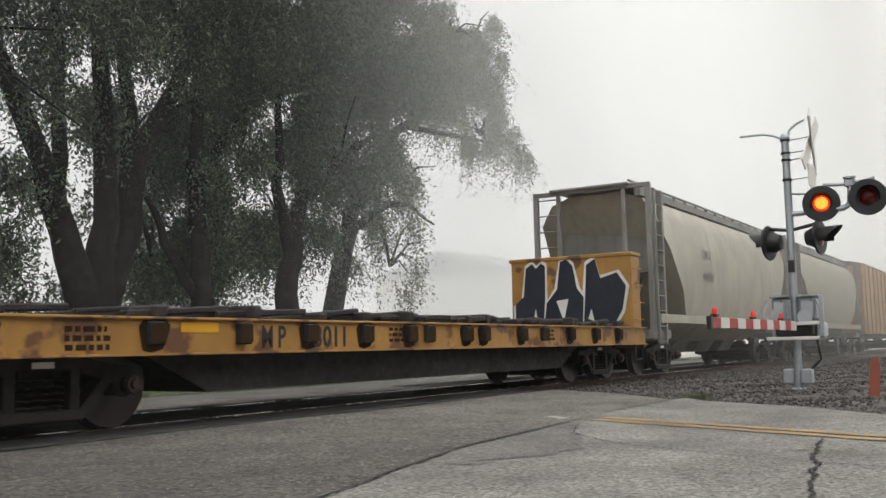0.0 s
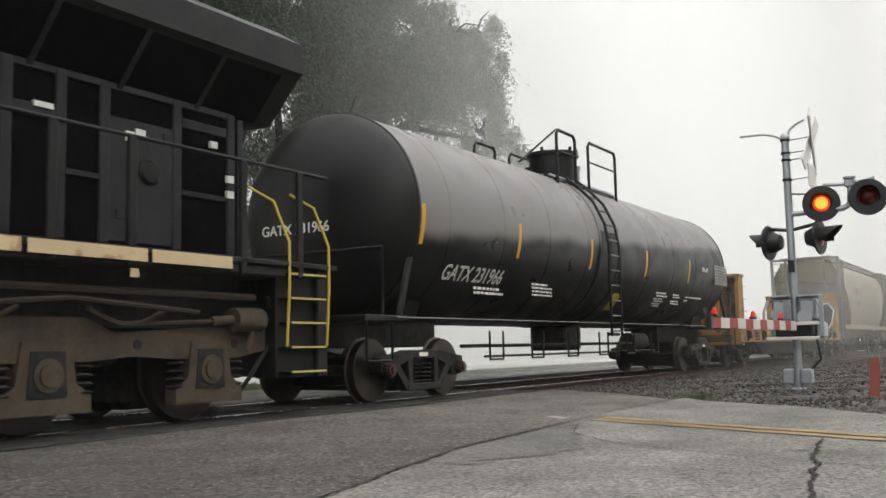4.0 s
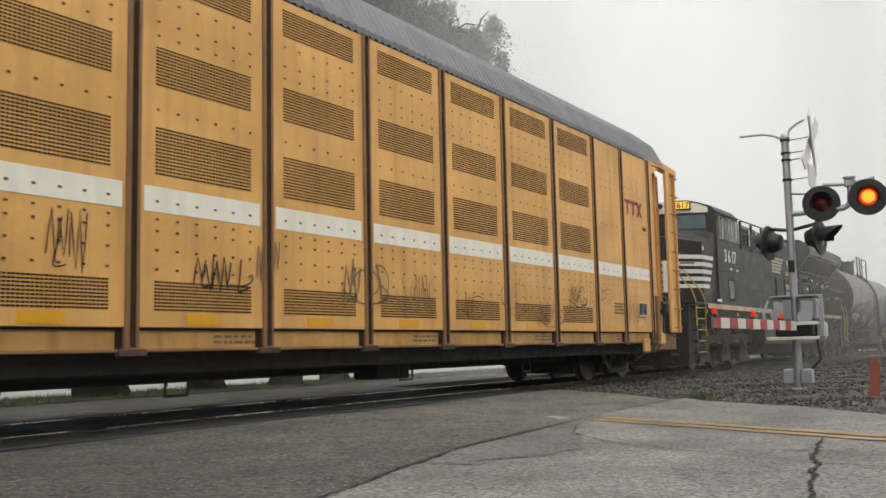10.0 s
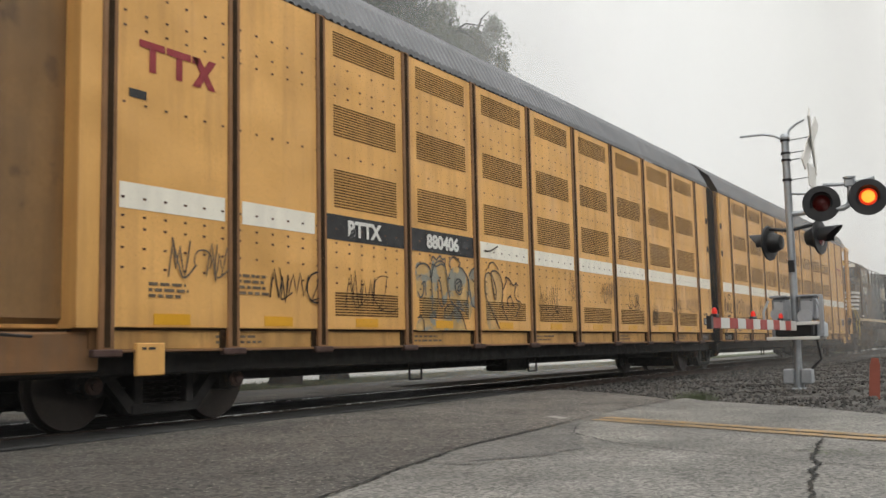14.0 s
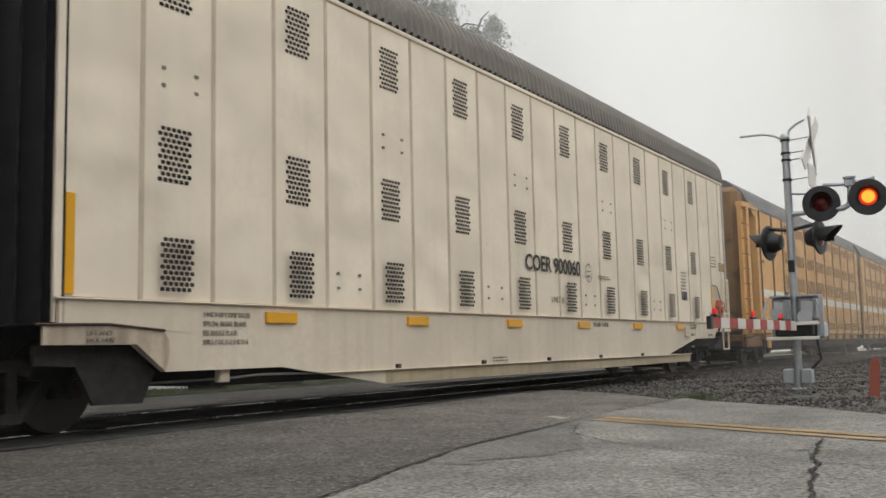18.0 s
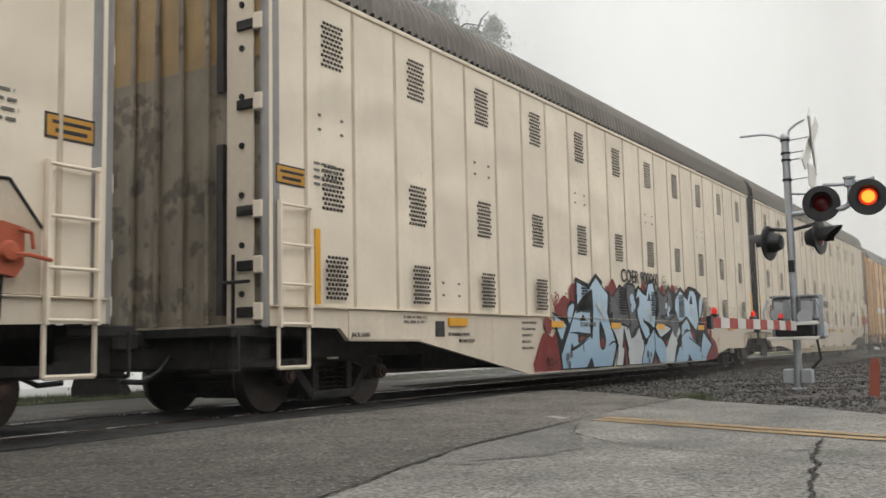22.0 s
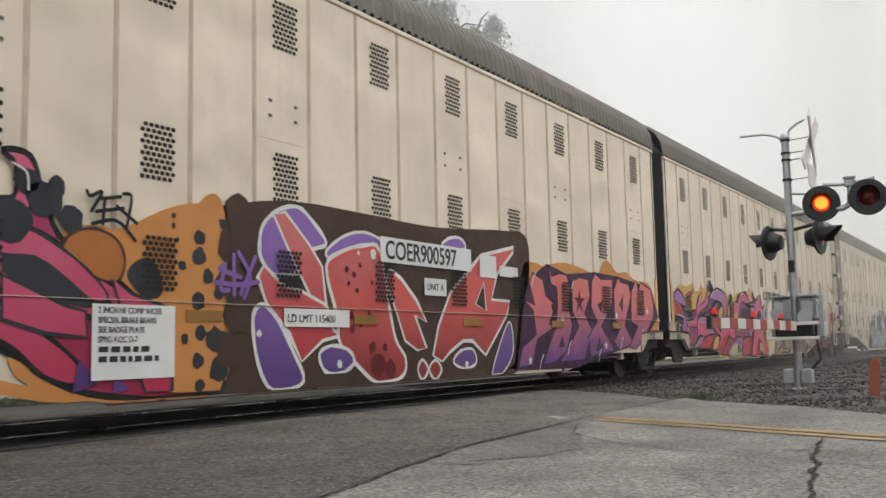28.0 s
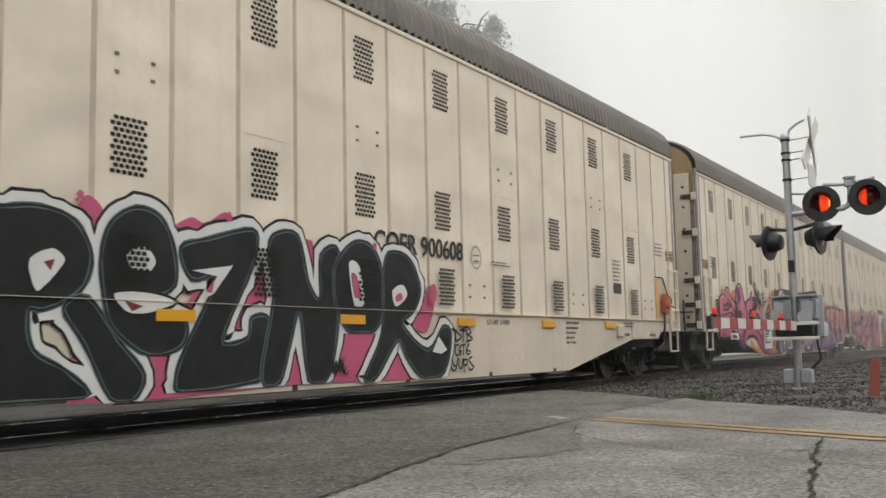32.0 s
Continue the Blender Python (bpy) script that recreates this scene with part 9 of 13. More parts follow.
    for k, pts in enumerate(shapes):
        blob(pts, 0.05, 0.004 + 0.001 * k, pale, "graffiti_edge", "white sprayed edge")
    for k, pts in enumerate(shapes):
        blob(pts, -0.02, 0.010 + 0.001 * k, ink, "graffiti_fill", "blue-black sprayed graffiti")
    for k, pts in enumerate(([(0.86, 1.2), (0.8, 1.5), (0.74, 1.2)], [(0.3, 1.65), (0.02, 1.68), (0.14, 1.2)], [(-0.4, 1.2), (-0.5, 1.45), (-0.56, 1.2)])):
        blob(pts, 0, 0.016, pale, "graffiti_edge")
    return c


flat_car()


# ---- covered hoppers and a box car far ahead ----
def hopper(u0, u1, label, tone):
    U0 = (u0 + u1) / 2
    c = car("hopper_car", label, "rail car", U0)
    H = (u1 - u0) / 2
    # bellied body that leans in at both ends
    prof = [(-0.55, 0.75), (-1.35, 1.3), (-1.5, 1.9), (-1.5, 2.8), (-1.38, 3.5), (-1.1, 3.95), (-0.6, 4.15), (0.6, 4.15), (1.1, 3.95), (1.38, 3.5), (1.5, 2.8), (1.5, 1.9), (1.35, 1.3), (0.55, 0.75)]

    def end(z):
        return H - 0.45 - max(0.0, 3.55 - z) * 0.95 * 0.95
    n = 14
    rows = []
    for k in range(n + 1):
        f = -1 + 2 * k / n
        rows.append([(f * max(end(z), H * 0.35), y, z) for y, z in prof])
    part("body", Shape().sheet(rows).add([tuple(p) for p in rows[0]], [tuple(range(len(prof)))]).add([tuple(p) for p in rows[-1]], [tuple(range(len(prof)))[::-1]]), tone, c, "bulging tan hopper body", True)
    for k in range(1, 4):
        x = -H + 1.6 + (2 * H - 3.2) * k / 4
        part("seam", Shape().sheet([[(x + d, y * 1.004, z * 1.002) for y, z in prof] for d in (-0.02, 0.02)]), HOPPER_GREY, c)
    part("side_sill", Shape().box(-H + 0.3, H - 0.3, -1.5, -1.4, 1.14, 1.34, 0.012).box(-H + 0.3, H - 0.3, 1.4, 1.5, 1.14, 1.34, 0.012), tone, c)
    part("running_board", Shape().box(-H, H, -0.95, 0.95, 4.22, 4.27, 0.008), HOPPER_GREY, c, "grey roof walkway")
    part("board_rail", Shape().tube([(-H, -0.98, 4.3), (H, -0.98, 4.3)], 0.03).box(-H + 0.6, H - 0.6, -1.02, -0.9, 4.05, 4.2), HOPPER_GREY, c)
    for k in range(int(2 * H / 0.9)):
        part("board_post", Shape().box(-H + 0.4 + k * 0.9, -H + 0.45 + k * 0.9, -1.0, -0.94, 4.0, 4.32), HOPPER_GREY, c)
    for s_ in (-1, 1):
        x = s_ * (H - 0.15)
        part("end_frame", Shape().box(x - 0.05, x + 0.05, -1.42, -1.3, 0.95, 4.24, 0.01).box(x - 0.05, x + 0.05, 1.3, 1.42, 0.95, 4.24, 0.01).box(x - 0.05, x + 0.05, -1.42, 1.42, 4.14, 4.24, 0.01).box(x - 0.04, x + 0.04, 0.75, 0.83, 0.95, 4.2).box(x - 0.04, x + 0.04, -0.83, -0.75, 0.95, 4.2), HOPPER_GREY, c, "grey end frame")
        xa = s_ * (H - 0.7)
        part("end_post", Shape().box(xa - 0.06, xa + 0.06, -1.48, -1.36, 0.95, 4.1, 0.01), HOPPER_GREY, c)
        part("end_sheet", Shape().box(*sorted((s_ * (H - 1.05), s_ * (H - 0.98))), -1.2, 1.2, 2.3, 4.1, 0.01), HOPPER_GREY, c)
        ladder(c, "ladder", *sorted((s_ * (H - 0.62), s_ * (H - 0.18))), -1.47, 0.7, 4.1, 11, HOPPER_GREY, 0.014, "grey corner ladder")
        lad = Shape()
        for k in range(9):
            lad.cyl((x, 0.85, 1.1 + k * 0.37), (x, 1.3, 1.1 + k * 0.37), 0.016, 6)
        part("end_rungs", lad, HOPPER_GREY, c)
        part("end_sill", Shape().box(*sorted((s_ * (H - 1.2), s_ * H)), -1.4, 1.4, 0.78, 1.0, 0.02), HOPPER_GREY, c)
        part("slope_brace", Shape().tube([(s_ * (H - 0.2), -0.6, 1.0), (s_ * (H - 1.8), -0.6, 2.3)], 0.06).tube([(s_ * (H - 0.2), 0.6, 1.0), (s_ * (H - 1.8), 0.6, 2.3)], 0.06), HOPPER_GREY, c)
        truck(c, s_ * (H - 1.5))
        coupler(c, s_ * H, s_)
    for k in (-1, 0, 1):
        part("outlet", Shape().prism([(-0.9, 1.2), (0.9, 1.2), (0.35, 0.45), (-0.35, 0.45)], "x", k * 2.2 - 0.6, k * 2.2 + 0.6), HOPPER_GREY, c)
    return c


h1 = hopper(20.0, 33.6, "dusty tan covered hopper rail car with grey end ladders", HOPPER_TAN)
part("lettering", words("CBFX", 0.32, LETTER_GREY), None, h1, "faded dark lettering", at=(-3.4, -1.52, 2.75))
part("lettering", words("440507", 0.32, LETTER_GREY), None, h1, "faded dark number", at=(-3.4, -1.53, 2.2))
hopper(34.6, 48.2, "dusty tan covered hopper rail car in the fog", HOPPER_TAN)


def box_car(u0, u1):
    c = car("box_car", "faded orange-brown box rail car in the fog", "rail car", (u0 + u1) / 2)
    H = (u1 - u0) / 2
    tone = material("faded_orange_paint", (0.42, 0.25, 0.13), 0.6, vary=0.2, streak=0.3)
    part("body", Shape().box(-H, H, -1.5, 1.5, 0.95, 4.3, 0.03), tone, c)
    for k in range(12):
        part("side_post", Shape().box(-H + 0.6 + k * 1.4, -H + 0.7 + k * 1.4, -1.55, -1.49, 1.0, 4.25, 0.01), tone, c)
    part("roof", Shape().prism([(-1.55, 4.3), (1.55, 4.3), (0, 4.6)], "x", -H, H), ROOF_GALV, c)
    part("underframe", Shape().box(-H, H, -1.2, 1.2, 0.7, 0.95), UNDER, c)
    for s_ in (-1, 1):
        truck(c, s_ * (H - 1.8))


box_car(49.2, 66.0)


# ---- graffiti on the white cars ----
def spray(name, low, high, z0, z1, rough=0.5, mid=None):
    """Spray paint that fades from one colour to another over a height, with soft mottling."""
    m = flat_paint(name, low, rough)
    nt = m.node_tree
    b = nt.nodes["Principled BSDF"]
    tc, sp = nt.nodes.new("ShaderNodeTexCoord"), nt.nodes.new("ShaderNodeSeparateXYZ")
    ns, ma, mr = nt.nodes.new("ShaderNodeTexNoise"), nt.nodes.new("ShaderNodeMath"), nt.nodes.new("ShaderNodeMapRange")
    mx = nt.nodes.new("ShaderNodeMix")
    mx.data_type = "RGBA"
    ns.inputs["Scale"].default_value = 1.6
    ma.operation, ma.inputs[2].default_value = "MULTIPLY_ADD", 0.0
    ma.inputs[1].default_value = 0.7
    mr.inputs["From Min"].default_value, mr.inputs["From Max"].default_value = z0 + 0.35, z1 + 0.35
    nt.links.new(tc.outputs["Object"], sp.inputs[0])
    nt.links.new(tc.outputs["Object"], ns.inputs["Vector"])
    nt.links.new(ns.outputs["Fac"], ma.inputs[0])
    nt.links.new(sp.outputs["Z"], ma.inputs[2])
    nt.links.new(ma.outputs[0], mr.inputs["Value"])
    nt.links.new(mr.outputs["Result"], mx.inputs["Factor"])
    mx.inputs["A"].default_value, mx.inputs["B"].default_value = (*low, 1), (*high, 1)
    nt.links.new(mx.outputs["Result"], b.inputs["Base Color"])
    if mid:  # a third colour halfway
        rp = nt.nodes.new("ShaderNodeValToRGB")
        rp.color_ramp.elements[0].color, rp.color_ramp.elements[1].color = (*low, 1), (*high, 1)
        rp.color_ramp.elements.new(0.45).color = (*mid, 1)
        nt.links.new(mr.outputs["Result"], rp.inputs["Fac"])
        nt.links.new(rp.outputs["Color"], b.inputs["Base Color"])
    return m


GY = -CW - 0.0245
S_BLACK = flat_paint("spray_black", (0.012, 0.013, 0.013), 0.6)
S_WHITE = flat_paint("spray_white", (0.68, 0.67, 0.64), 0.6)
S_PINK = flat_paint("spray_pink", (0.52, 0.10, 0.19), 0.6)
S_RUST = flat_paint("spray_rust_red", (0.20, 0.035, 0.03), 0.6)
S_BLUE = spray("spray_pale_blue", (0.24, 0.37, 0.48), (0.42, 0.55, 0.66), 0.2, 1.6)
S_GREY = flat_paint("spray_grey", (0.12, 0.12, 0.13), 0.6)
S_MAGENTA = spray("spray_magenta", (0.60, 0.058, 0.11), (0.50, 0.085, 0.21), 0.2, 1.9)
S_AMBER = flat_paint("spray_amber", (0.60, 0.36, 0.09), 0.6)
S_ORANGE = flat_paint("spray_orange", (0.50, 0.085, 0.035), 0.6)
S_RED = spray("spray_crimson", (0.16, 0.01, 0.015), (0.58, 0.10, 0.09), 0.2, 1.4)
S_PURPLE = flat_paint("spray_purple", (0.075, 0.035, 0.15), 0.6)
S_VIOLET = spray("spray_violet_to_pink", (0.11, 0.04, 0.20), (0.62, 0.16, 0.15), 0.4, 1.5)
S_BROWN = flat_paint("spray_brown", (0.06, 0.035, 0.025), 0.7)
S_HOTPINK = spray("spray_hot_pink", (0.42, 0.03, 0.08), (0.56, 0.11, 0.20), 0.4, 1.9)


S_RUST2 = flat_paint("spray_rust_edge", (0.24, 0.045, 0.04), 0.7)
S_PALE = flat_paint("spray_pale_grey", (0.50, 0.53, 0.53), 0.6)
S_SLATE = flat_paint("spray_slate", (0.25, 0.27, 0.30), 0.6)
S_LILA2 = spray("spray_plum_lilac", (0.30, 0.09, 0.24), (0.36, 0.14, 0.36), 0.3, 1.9)
S_RED2 = flat_paint("spray_tomato_red", (0.44, 0.045, 0.05), 0.6)
S_DARK = flat_paint("spray_blue_black", (0.03, 0.032, 0.04), 0.7)
S_SCARLET = spray("spray_scarlet", (0.46, 0.085, 0.025), (0.46, 0.055, 0.05), 0.4, 1.4)
S_MAUVE = spray("spray_tan_mauve_lilac", (0.31, 0.245, 0.14), (0.46, 0.47, 0.60), 0.55, 1.75, mid=(0.31, 0.225, 0.235))
S_TAN = flat_paint("spray_khaki", (0.33, 0.27, 0.14), 0.6)
S_GREEN = flat_paint("spray_olive_green", (0.06, 0.075, 0.035), 0.6)
S_PLUM = flat_paint("spray_plum", (0.03, 0.012, 0.05), 0.6)
S_PLUM2 = flat_paint("spray_dark_plum", (0.045, 0.012, 0.045), 0.6)
S_PURP2 = spray("spray_purple_sheen", (0.10, 0.05, 0.20), (0.24, 0.13, 0.40), 0.4, 1.9)
S_CORAL = spray("spray_coral", (0.45, 0.05, 0.06), (0.56, 0.16, 0.15), 0.9, 2.1)
S_DARKRED = flat_paint("spray_dark_red", (0.12, 0.012, 0.018), 0.6)
S_ORANGE2 = flat_paint("spray_soft_orange", (0.56, 0.24, 0.07), 0.6)
S_BEIGE = flat_paint("spray_beige", (0.50, 0.42, 0.28), 0.7)
S_WINE = spray("spray_wine", (0.30, 0.028, 0.06), (0.16, 0.045, 0.13), 0.3, 1.7)
S_ROSE = spray("spray_deep_rose", (0.30, 0.022, 0.06), (0.36, 0.05, 0.12), 0.4, 1.8)
S_BURNT = flat_paint("spray_burnt_orange", (0.40, 0.14, 0.035), 0.6)
S_TEAL = flat_paint("spray_grey_teal", (0.10, 0.14, 0.15), 0.6)


class Painter:
    """Lays flat painted shapes over one another on the side of a car."""

    def __init__(self, ob, y=GY, step=0.0004):
        self.ob, self.y, self.step = ob, y, step

    def curve(self, pts, soft):
        if not soft:
            return [Vector(p) for p in pts]
        P, n, out = [Vector(p) for p in pts], len(pts), []
        for i in range(n):
            p0, p1, p2, p3 = P[i - 1], P[i], P[(i + 1) % n], P[(i + 2) % n]
            for k in range(4):
                t = k / 4
                out.append(0.5 * ((2 * p1) + (p2 - p0) * t + (2 * p0 - 5 * p1 + 4 * p2 - p3) * t * t + (3 * p1 - p0 - 3 * p2 + p3) * t ** 3))
        low = min(p.y for p in P)
        for p in out:
            p.y = max(p.y, low)
        return out

    def paint(self, name, mat_, soft, pts, *rims):
        c = self.curve(pts, soft)
        rnd = random.Random(len(pts) + int(pts[0][0] * 100))
        low = min(p.y for p in c)
        if mat_:
            self.y -= self.step
            part(name, Shape().add([(p.x, self.y, p.y) for p in c], [tuple(range(len(c)))]), mat_, self.ob)
        for mat2, w in zip(rims[::2], rims[1::2]):
            self.y -= self.step
            a, b, n = [], [], len(c)
            for i in range(n):
                d = (c[(i + 1) % n] - c[i - 1])
                d = d.normalized() if d.length > 1e-6 else Vector((1, 0))
                m = Vector((-d.y, d.x)) * (w / 2 * rnd.uniform(0.75, 1.2))
                a.append((c[i].x + m.x, self.y, max(c[i].y + m.y, low)))
                b.append((c[i].x - m.x, self.y, max(c[i].y - m.y, low)))
            part("graffiti_outline", Shape().sheet([a + a[:1], b + b[:1]]), mat2, self.ob)

    def dots(self, mat_, pts, label):
        self.y -= self.step
        s = Shape()
        rnd = random.Random(len(pts))
        for x, z, r in pts:
            k = [r * rnd.uniform(0.8, 1.15) for i in range(12)]
            s.add([(x + k[i] * math.cos(6.283 * i / 12), self.y, z + k[i] * math.sin(6.283 * i / 12)) for i in range(12)], [tuple(range(12))])
        part("graffiti_spatter", s, mat_, self.ob, label)

    def stars(self, mat_, pts):
        self.y -= self.step
        for x, z, r in pts:
            v = [(x + (r if i % 2 == 0 else r * 0.35) * math.cos(0.3 + math.pi * i / 5), self.y, z + (r if i % 2 == 0 else r * 0.35) * math.sin(0.3 + math.pi * i / 5)) for i in range(10)]
            part("graffiti_star", Shape().add(v, [tuple(range(10))]), mat_, self.ob, "small sprayed star")

    def shine(self, pts):
        self.y -= self.step
        s = Shape()
        for x, z in pts:
            ribbon(s, [(x - 0.06, z - 0.16), (x, z - 0.03), (x + 0.09, z + 0.07)], 0.022, self.y)
        part("graffiti_shine", s, S_WHITE, self.ob, "thin white highlights")

    def strokes(self, mat_, w, lines, label):
        s = Shape()
        for pts in lines:
            self.y -= self.step
            ribbon(s, pts, w, self.y)
        part("graffiti_stroke", s, mat_, self.ob, label)

    def glint(self, lines):
        self.y -= self.step
        s = Shape()
        for pts in lines:
            ribbon(s, pts, 0.02, self.y)
        part("graffiti_shine", s, S_WHITE, self.ob, "thin white highlights along the letters")


def mural_b():
    at = Painter(max_b, step=0.0003)
    at.paint("graffiti_ground", S_RUST, 1, [(-3.96, 0.28), (-3.67, 0.84), (-3.5, 0.86), (-3.27, 0.82), (-3.14, 0.91), (-3.02, 0.73), (-2.95, 0.3), (-3.05, 0.28)], S_RUST2, 0.05)
    at.paint("graffiti_ground", S_RUST, 1, [(-3.13, 1.29), (-2.95, 1.43), (-2.77, 1.53), (-2.54, 1.48), (-2.5, 1.69), (-2.37, 1.75), (-2.26, 1.73), (-2.28, 1.41), (-2.69, 1.14)], S_RUST2, 0.05)
    at.paint("graffiti_ground", S_RUST, 1, [(-0.9, 1.76), (-0.71, 1.8), (-0.57, 1.92), (-0.45, 1.9), (-0.32, 1.69), (-0.65, 1.63)], S_RUST2, 0.04)
    at.paint("graffiti_ground", S_RUST, 1, [(0.95, 1.73), (1.12, 1.91), (1.24, 1.9), (1.3, 1.76), (1.04, 1.63)], S_RUST2, 0.04)
    at.paint("graffiti_ground", S_RUST, 1, [(2.1, 1.73), (2.32, 1.94), (2.49, 1.85), (2.37, 1.66)], S_RUST2, 0.04)
    at.paint("graffiti_ground", S_RUST, 1, [(2.91, 1.82), (3.05, 1.98), (3.24, 1.84), (3.12, 1.68)], S_RUST2, 0.04)
    at.paint("graffiti_ground", S_RUST, 1, [(3.77, 1.67), (3.99, 1.93), (4.2, 1.8), (4.11, 1.61)], S_RUST2, 0.04)
    at.paint("graffiti_ground", S_RUST, 1, [(4.9, 1.24), (5.6, 1.28), (5.63, 0.9), (6.18, 0.72), (6.37, 0.4), (5.92, 0.28), (5.37, 0.28), (5.78, 0.66), (5.4, 0.9), (5.11, 1.01)], S_RUST2, 0.03)
    at.paint("graffiti_ground", S_BLACK, 0, [(-3.27, 1.25), (-2.69, 1.14), (-2.65, 1.36), (-2.5, 1.46), (-2.33, 1.44), (-2.28, 1.88), (-1.68, 1.78), (-1.35, 2.0), (-1.03, 1.86), (-1.11, 1.75), (-0.69, 1.68), (-0.75, 1.28), (-0.49, 0.96), (-0.36, 0.69), (-0.61, 0.28), (-2.95, 0.28), (-3.06, 0.73), (-3.15, 0.99)], S_BLACK, 0.035)
    at.paint("graffiti_letter", S_BLUE, 0, [(-3.23, 1.21), (-2.95, 1.13), (-2.72, 1.04), (-2.91, 0.77), (-3.06, 0.94)])
    at.paint("graffiti_letter", S_BLUE, 1, [(-2.66, 1.2), (-2.6, 1.35), (-2.42, 1.42), (-2.37, 1.37), (-2.45, 1.22), (-2.57, 1.08)])
    at.paint("graffiti_letter", S_BLUE, 0, [(-2.23, 1.82), (-1.68, 1.72), (-1.35, 1.95), (-1.11, 1.81), (-0.78, 1.64), (-0.84, 1.28), (-0.7, 1.09), (-0.43, 0.69), (-0.69, 0.28), (-2.9, 0.29), (-2.96, 0.54), (-2.63, 0.93), (-2.39, 1.24), (-2.24, 1.36)], S_BLACK, 0.035)
    at.paint("graffiti_cut", S_BLACK, 0, [(-2.24, 1.41), (-1.97, 1.56), (-1.54, 1.72), (-1.51, 1.32), (-1.6, 0.79), (-1.68, 0.83), (-1.69, 1.32), (-1.95, 1.31), (-2.29, 1.25)])
    at.paint("graffiti_cut", S_BLACK, 0, [(-2.16, 1.12), (-1.99, 1.25), (-1.85, 1.13)])
    at.paint("graffiti_cut", S_BLACK, 0, [(-2.65, 0.92), (-2.28, 0.93), (-1.67, 0.9), (-1.67, 0.85), (-2.08, 0.75), (-2.23, 0.72), (-2.26, 0.89)])
    at.paint("graffiti_cut", S_RUST, 0, [(-2.19, 0.83), (-1.85, 0.84), (-2.16, 0.76)])
    at.paint("graffiti_cut", S_BLACK, 0, [(-2.6, 0.57), (-2.52, 0.75), (-2.45, 0.66), (-2.21, 0.72), (-1.69, 0.83), (-2.21, 0.66)])
    at.paint("graffiti_cut", S_BLACK, 0, [(-2.96, 0.77), (-2.6, 0.99), (-2.75, 0.83), (-2.91, 0.56)])
    at.paint("graffiti_cut", S_BLACK, 1, [(-1.26, 1.07), (-1.17, 1.11), (-0.97, 0.83), (-1.01, 0.65), (-1.16, 0.6), (-1.27, 0.72)])
    at.paint("graffiti_cut", S_RUST, 1, [(-1.23, 0.75), (-1.11, 0.82), (-1.02, 0.74), (-1.06, 0.64), (-1.19, 0.64)])
    at.paint("graffiti_cut", S_BLACK, 0, [(-1.94, 0.28), (-1.67, 0.48), (-1.55, 0.28)])
    at.paint("graffiti_cut", S_BLACK, 0, [(-0.76, 1.24), (-0.56, 1.3), (-0.64, 1.1), (-0.55, 0.95), (-0.7, 0.98)])
    at.paint("graffiti_letter", S_GREY, 0, [(-0.69, 1.63), (-0.56, 1.62), (-0.32, 1.76), (-0.17, 1.84), (-0.04, 1.79), (0.09, 1.85), (0.23, 1.9), (0.55, 1.89), (0.66, 1.85), (0.67, 1.55), (0.7, 1.27), (0.81, 1.08), (0.52, 0.94), (0.48, 0.82), (0.38, 0.81), (0.31, 0.98), (0.07, 1.06), (-0.19, 1.11), (-0.64, 1.12), (-0.69, 1.41)], S_BLACK, 0.05)
    at.paint("graffiti_letter", S_PALE, 0, [(-0.66, 1.01), (-0.49, 1.08), (-0.16, 1.08), (0.24, 1.03), (0.36, 0.81), (0.59, 0.88), (0.82, 1.05), (0.93, 0.89), (1.07, 0.69), (1.06, 0.6), (0.87, 0.28), (0.24, 0.28), (-0.51, 0.28), (-0.38, 0.54), (-0.39, 0.74), (-0.52, 0.89)], S_BLACK, 0.035)
    at.paint("graffiti_cut", S_BLACK, 0, [(-0.04, 1.05), (0.21, 0.6), (0.15, 0.54), (0.22, 0.29), (-0.17, 0.28), (-0.05, 0.61), (-0.15, 0.64)])
    at.paint("graffiti_cut", S_RUST, 0, [(-0.08, 0.84), (0.05, 0.63), (0.1, 0.29), (-0.01, 0.28), (-0.02, 0.61), (-0.11, 0.64)])
    at.paint("graffiti_cut", S_BLACK, 0, [(-0.8, 1.22), (-0.65, 1.32), (-0.54, 1.3), (-0.66, 1.13), (-0.63, 1.02), (-0.76, 1.08)])
    at.paint("graffiti_cut", S_BLACK, 0, [(0.05, 1.77), (0.24, 1.89), (0.19, 1.67), (0.3, 1.31), (0.45, 0.84), (0.35, 1.05), (0.22, 1.25), (0.12, 1.56)])
    at.paint("graffiti_ground", S_BLACK, 0, [(0.62, 1.76), (0.84, 1.87), (1.04, 1.8), (1.28, 1.76), (1.41, 1.99), (1.63, 2.04), (1.84, 1.92), (1.91, 1.68), (2.1, 1.63), (2.05, 1.32), (1.91, 1.07), (2.28, 0.83), (2.49, 0.58), (2.49, 0.28), (0.85, 0.28), (1.06, 0.61), (1.1, 0.78), (0.81, 1.05), (0.66, 1.27)], S_BLACK, 0.035)
    at.paint("graffiti_letter", S_BLUE, 0, [(0.69, 1.61), (0.84, 1.82), (1.08, 1.72), (1.3, 1.68), (1.45, 1.93), (1.71, 1.97), (1.8, 1.8), (1.91, 1.55), (1.94, 1.32), (1.69, 1.03), (1.49, 1.11), (1.2, 1.17), (1.06, 1.23), (1.08, 1.14), (1.37, 1.05), (1.41, 0.89), (1.2, 0.8), (1.08, 0.88), (0.92, 1.04), (0.77, 1.24), (0.75, 1.38), (0.87, 1.49), (0.81, 1.66)])
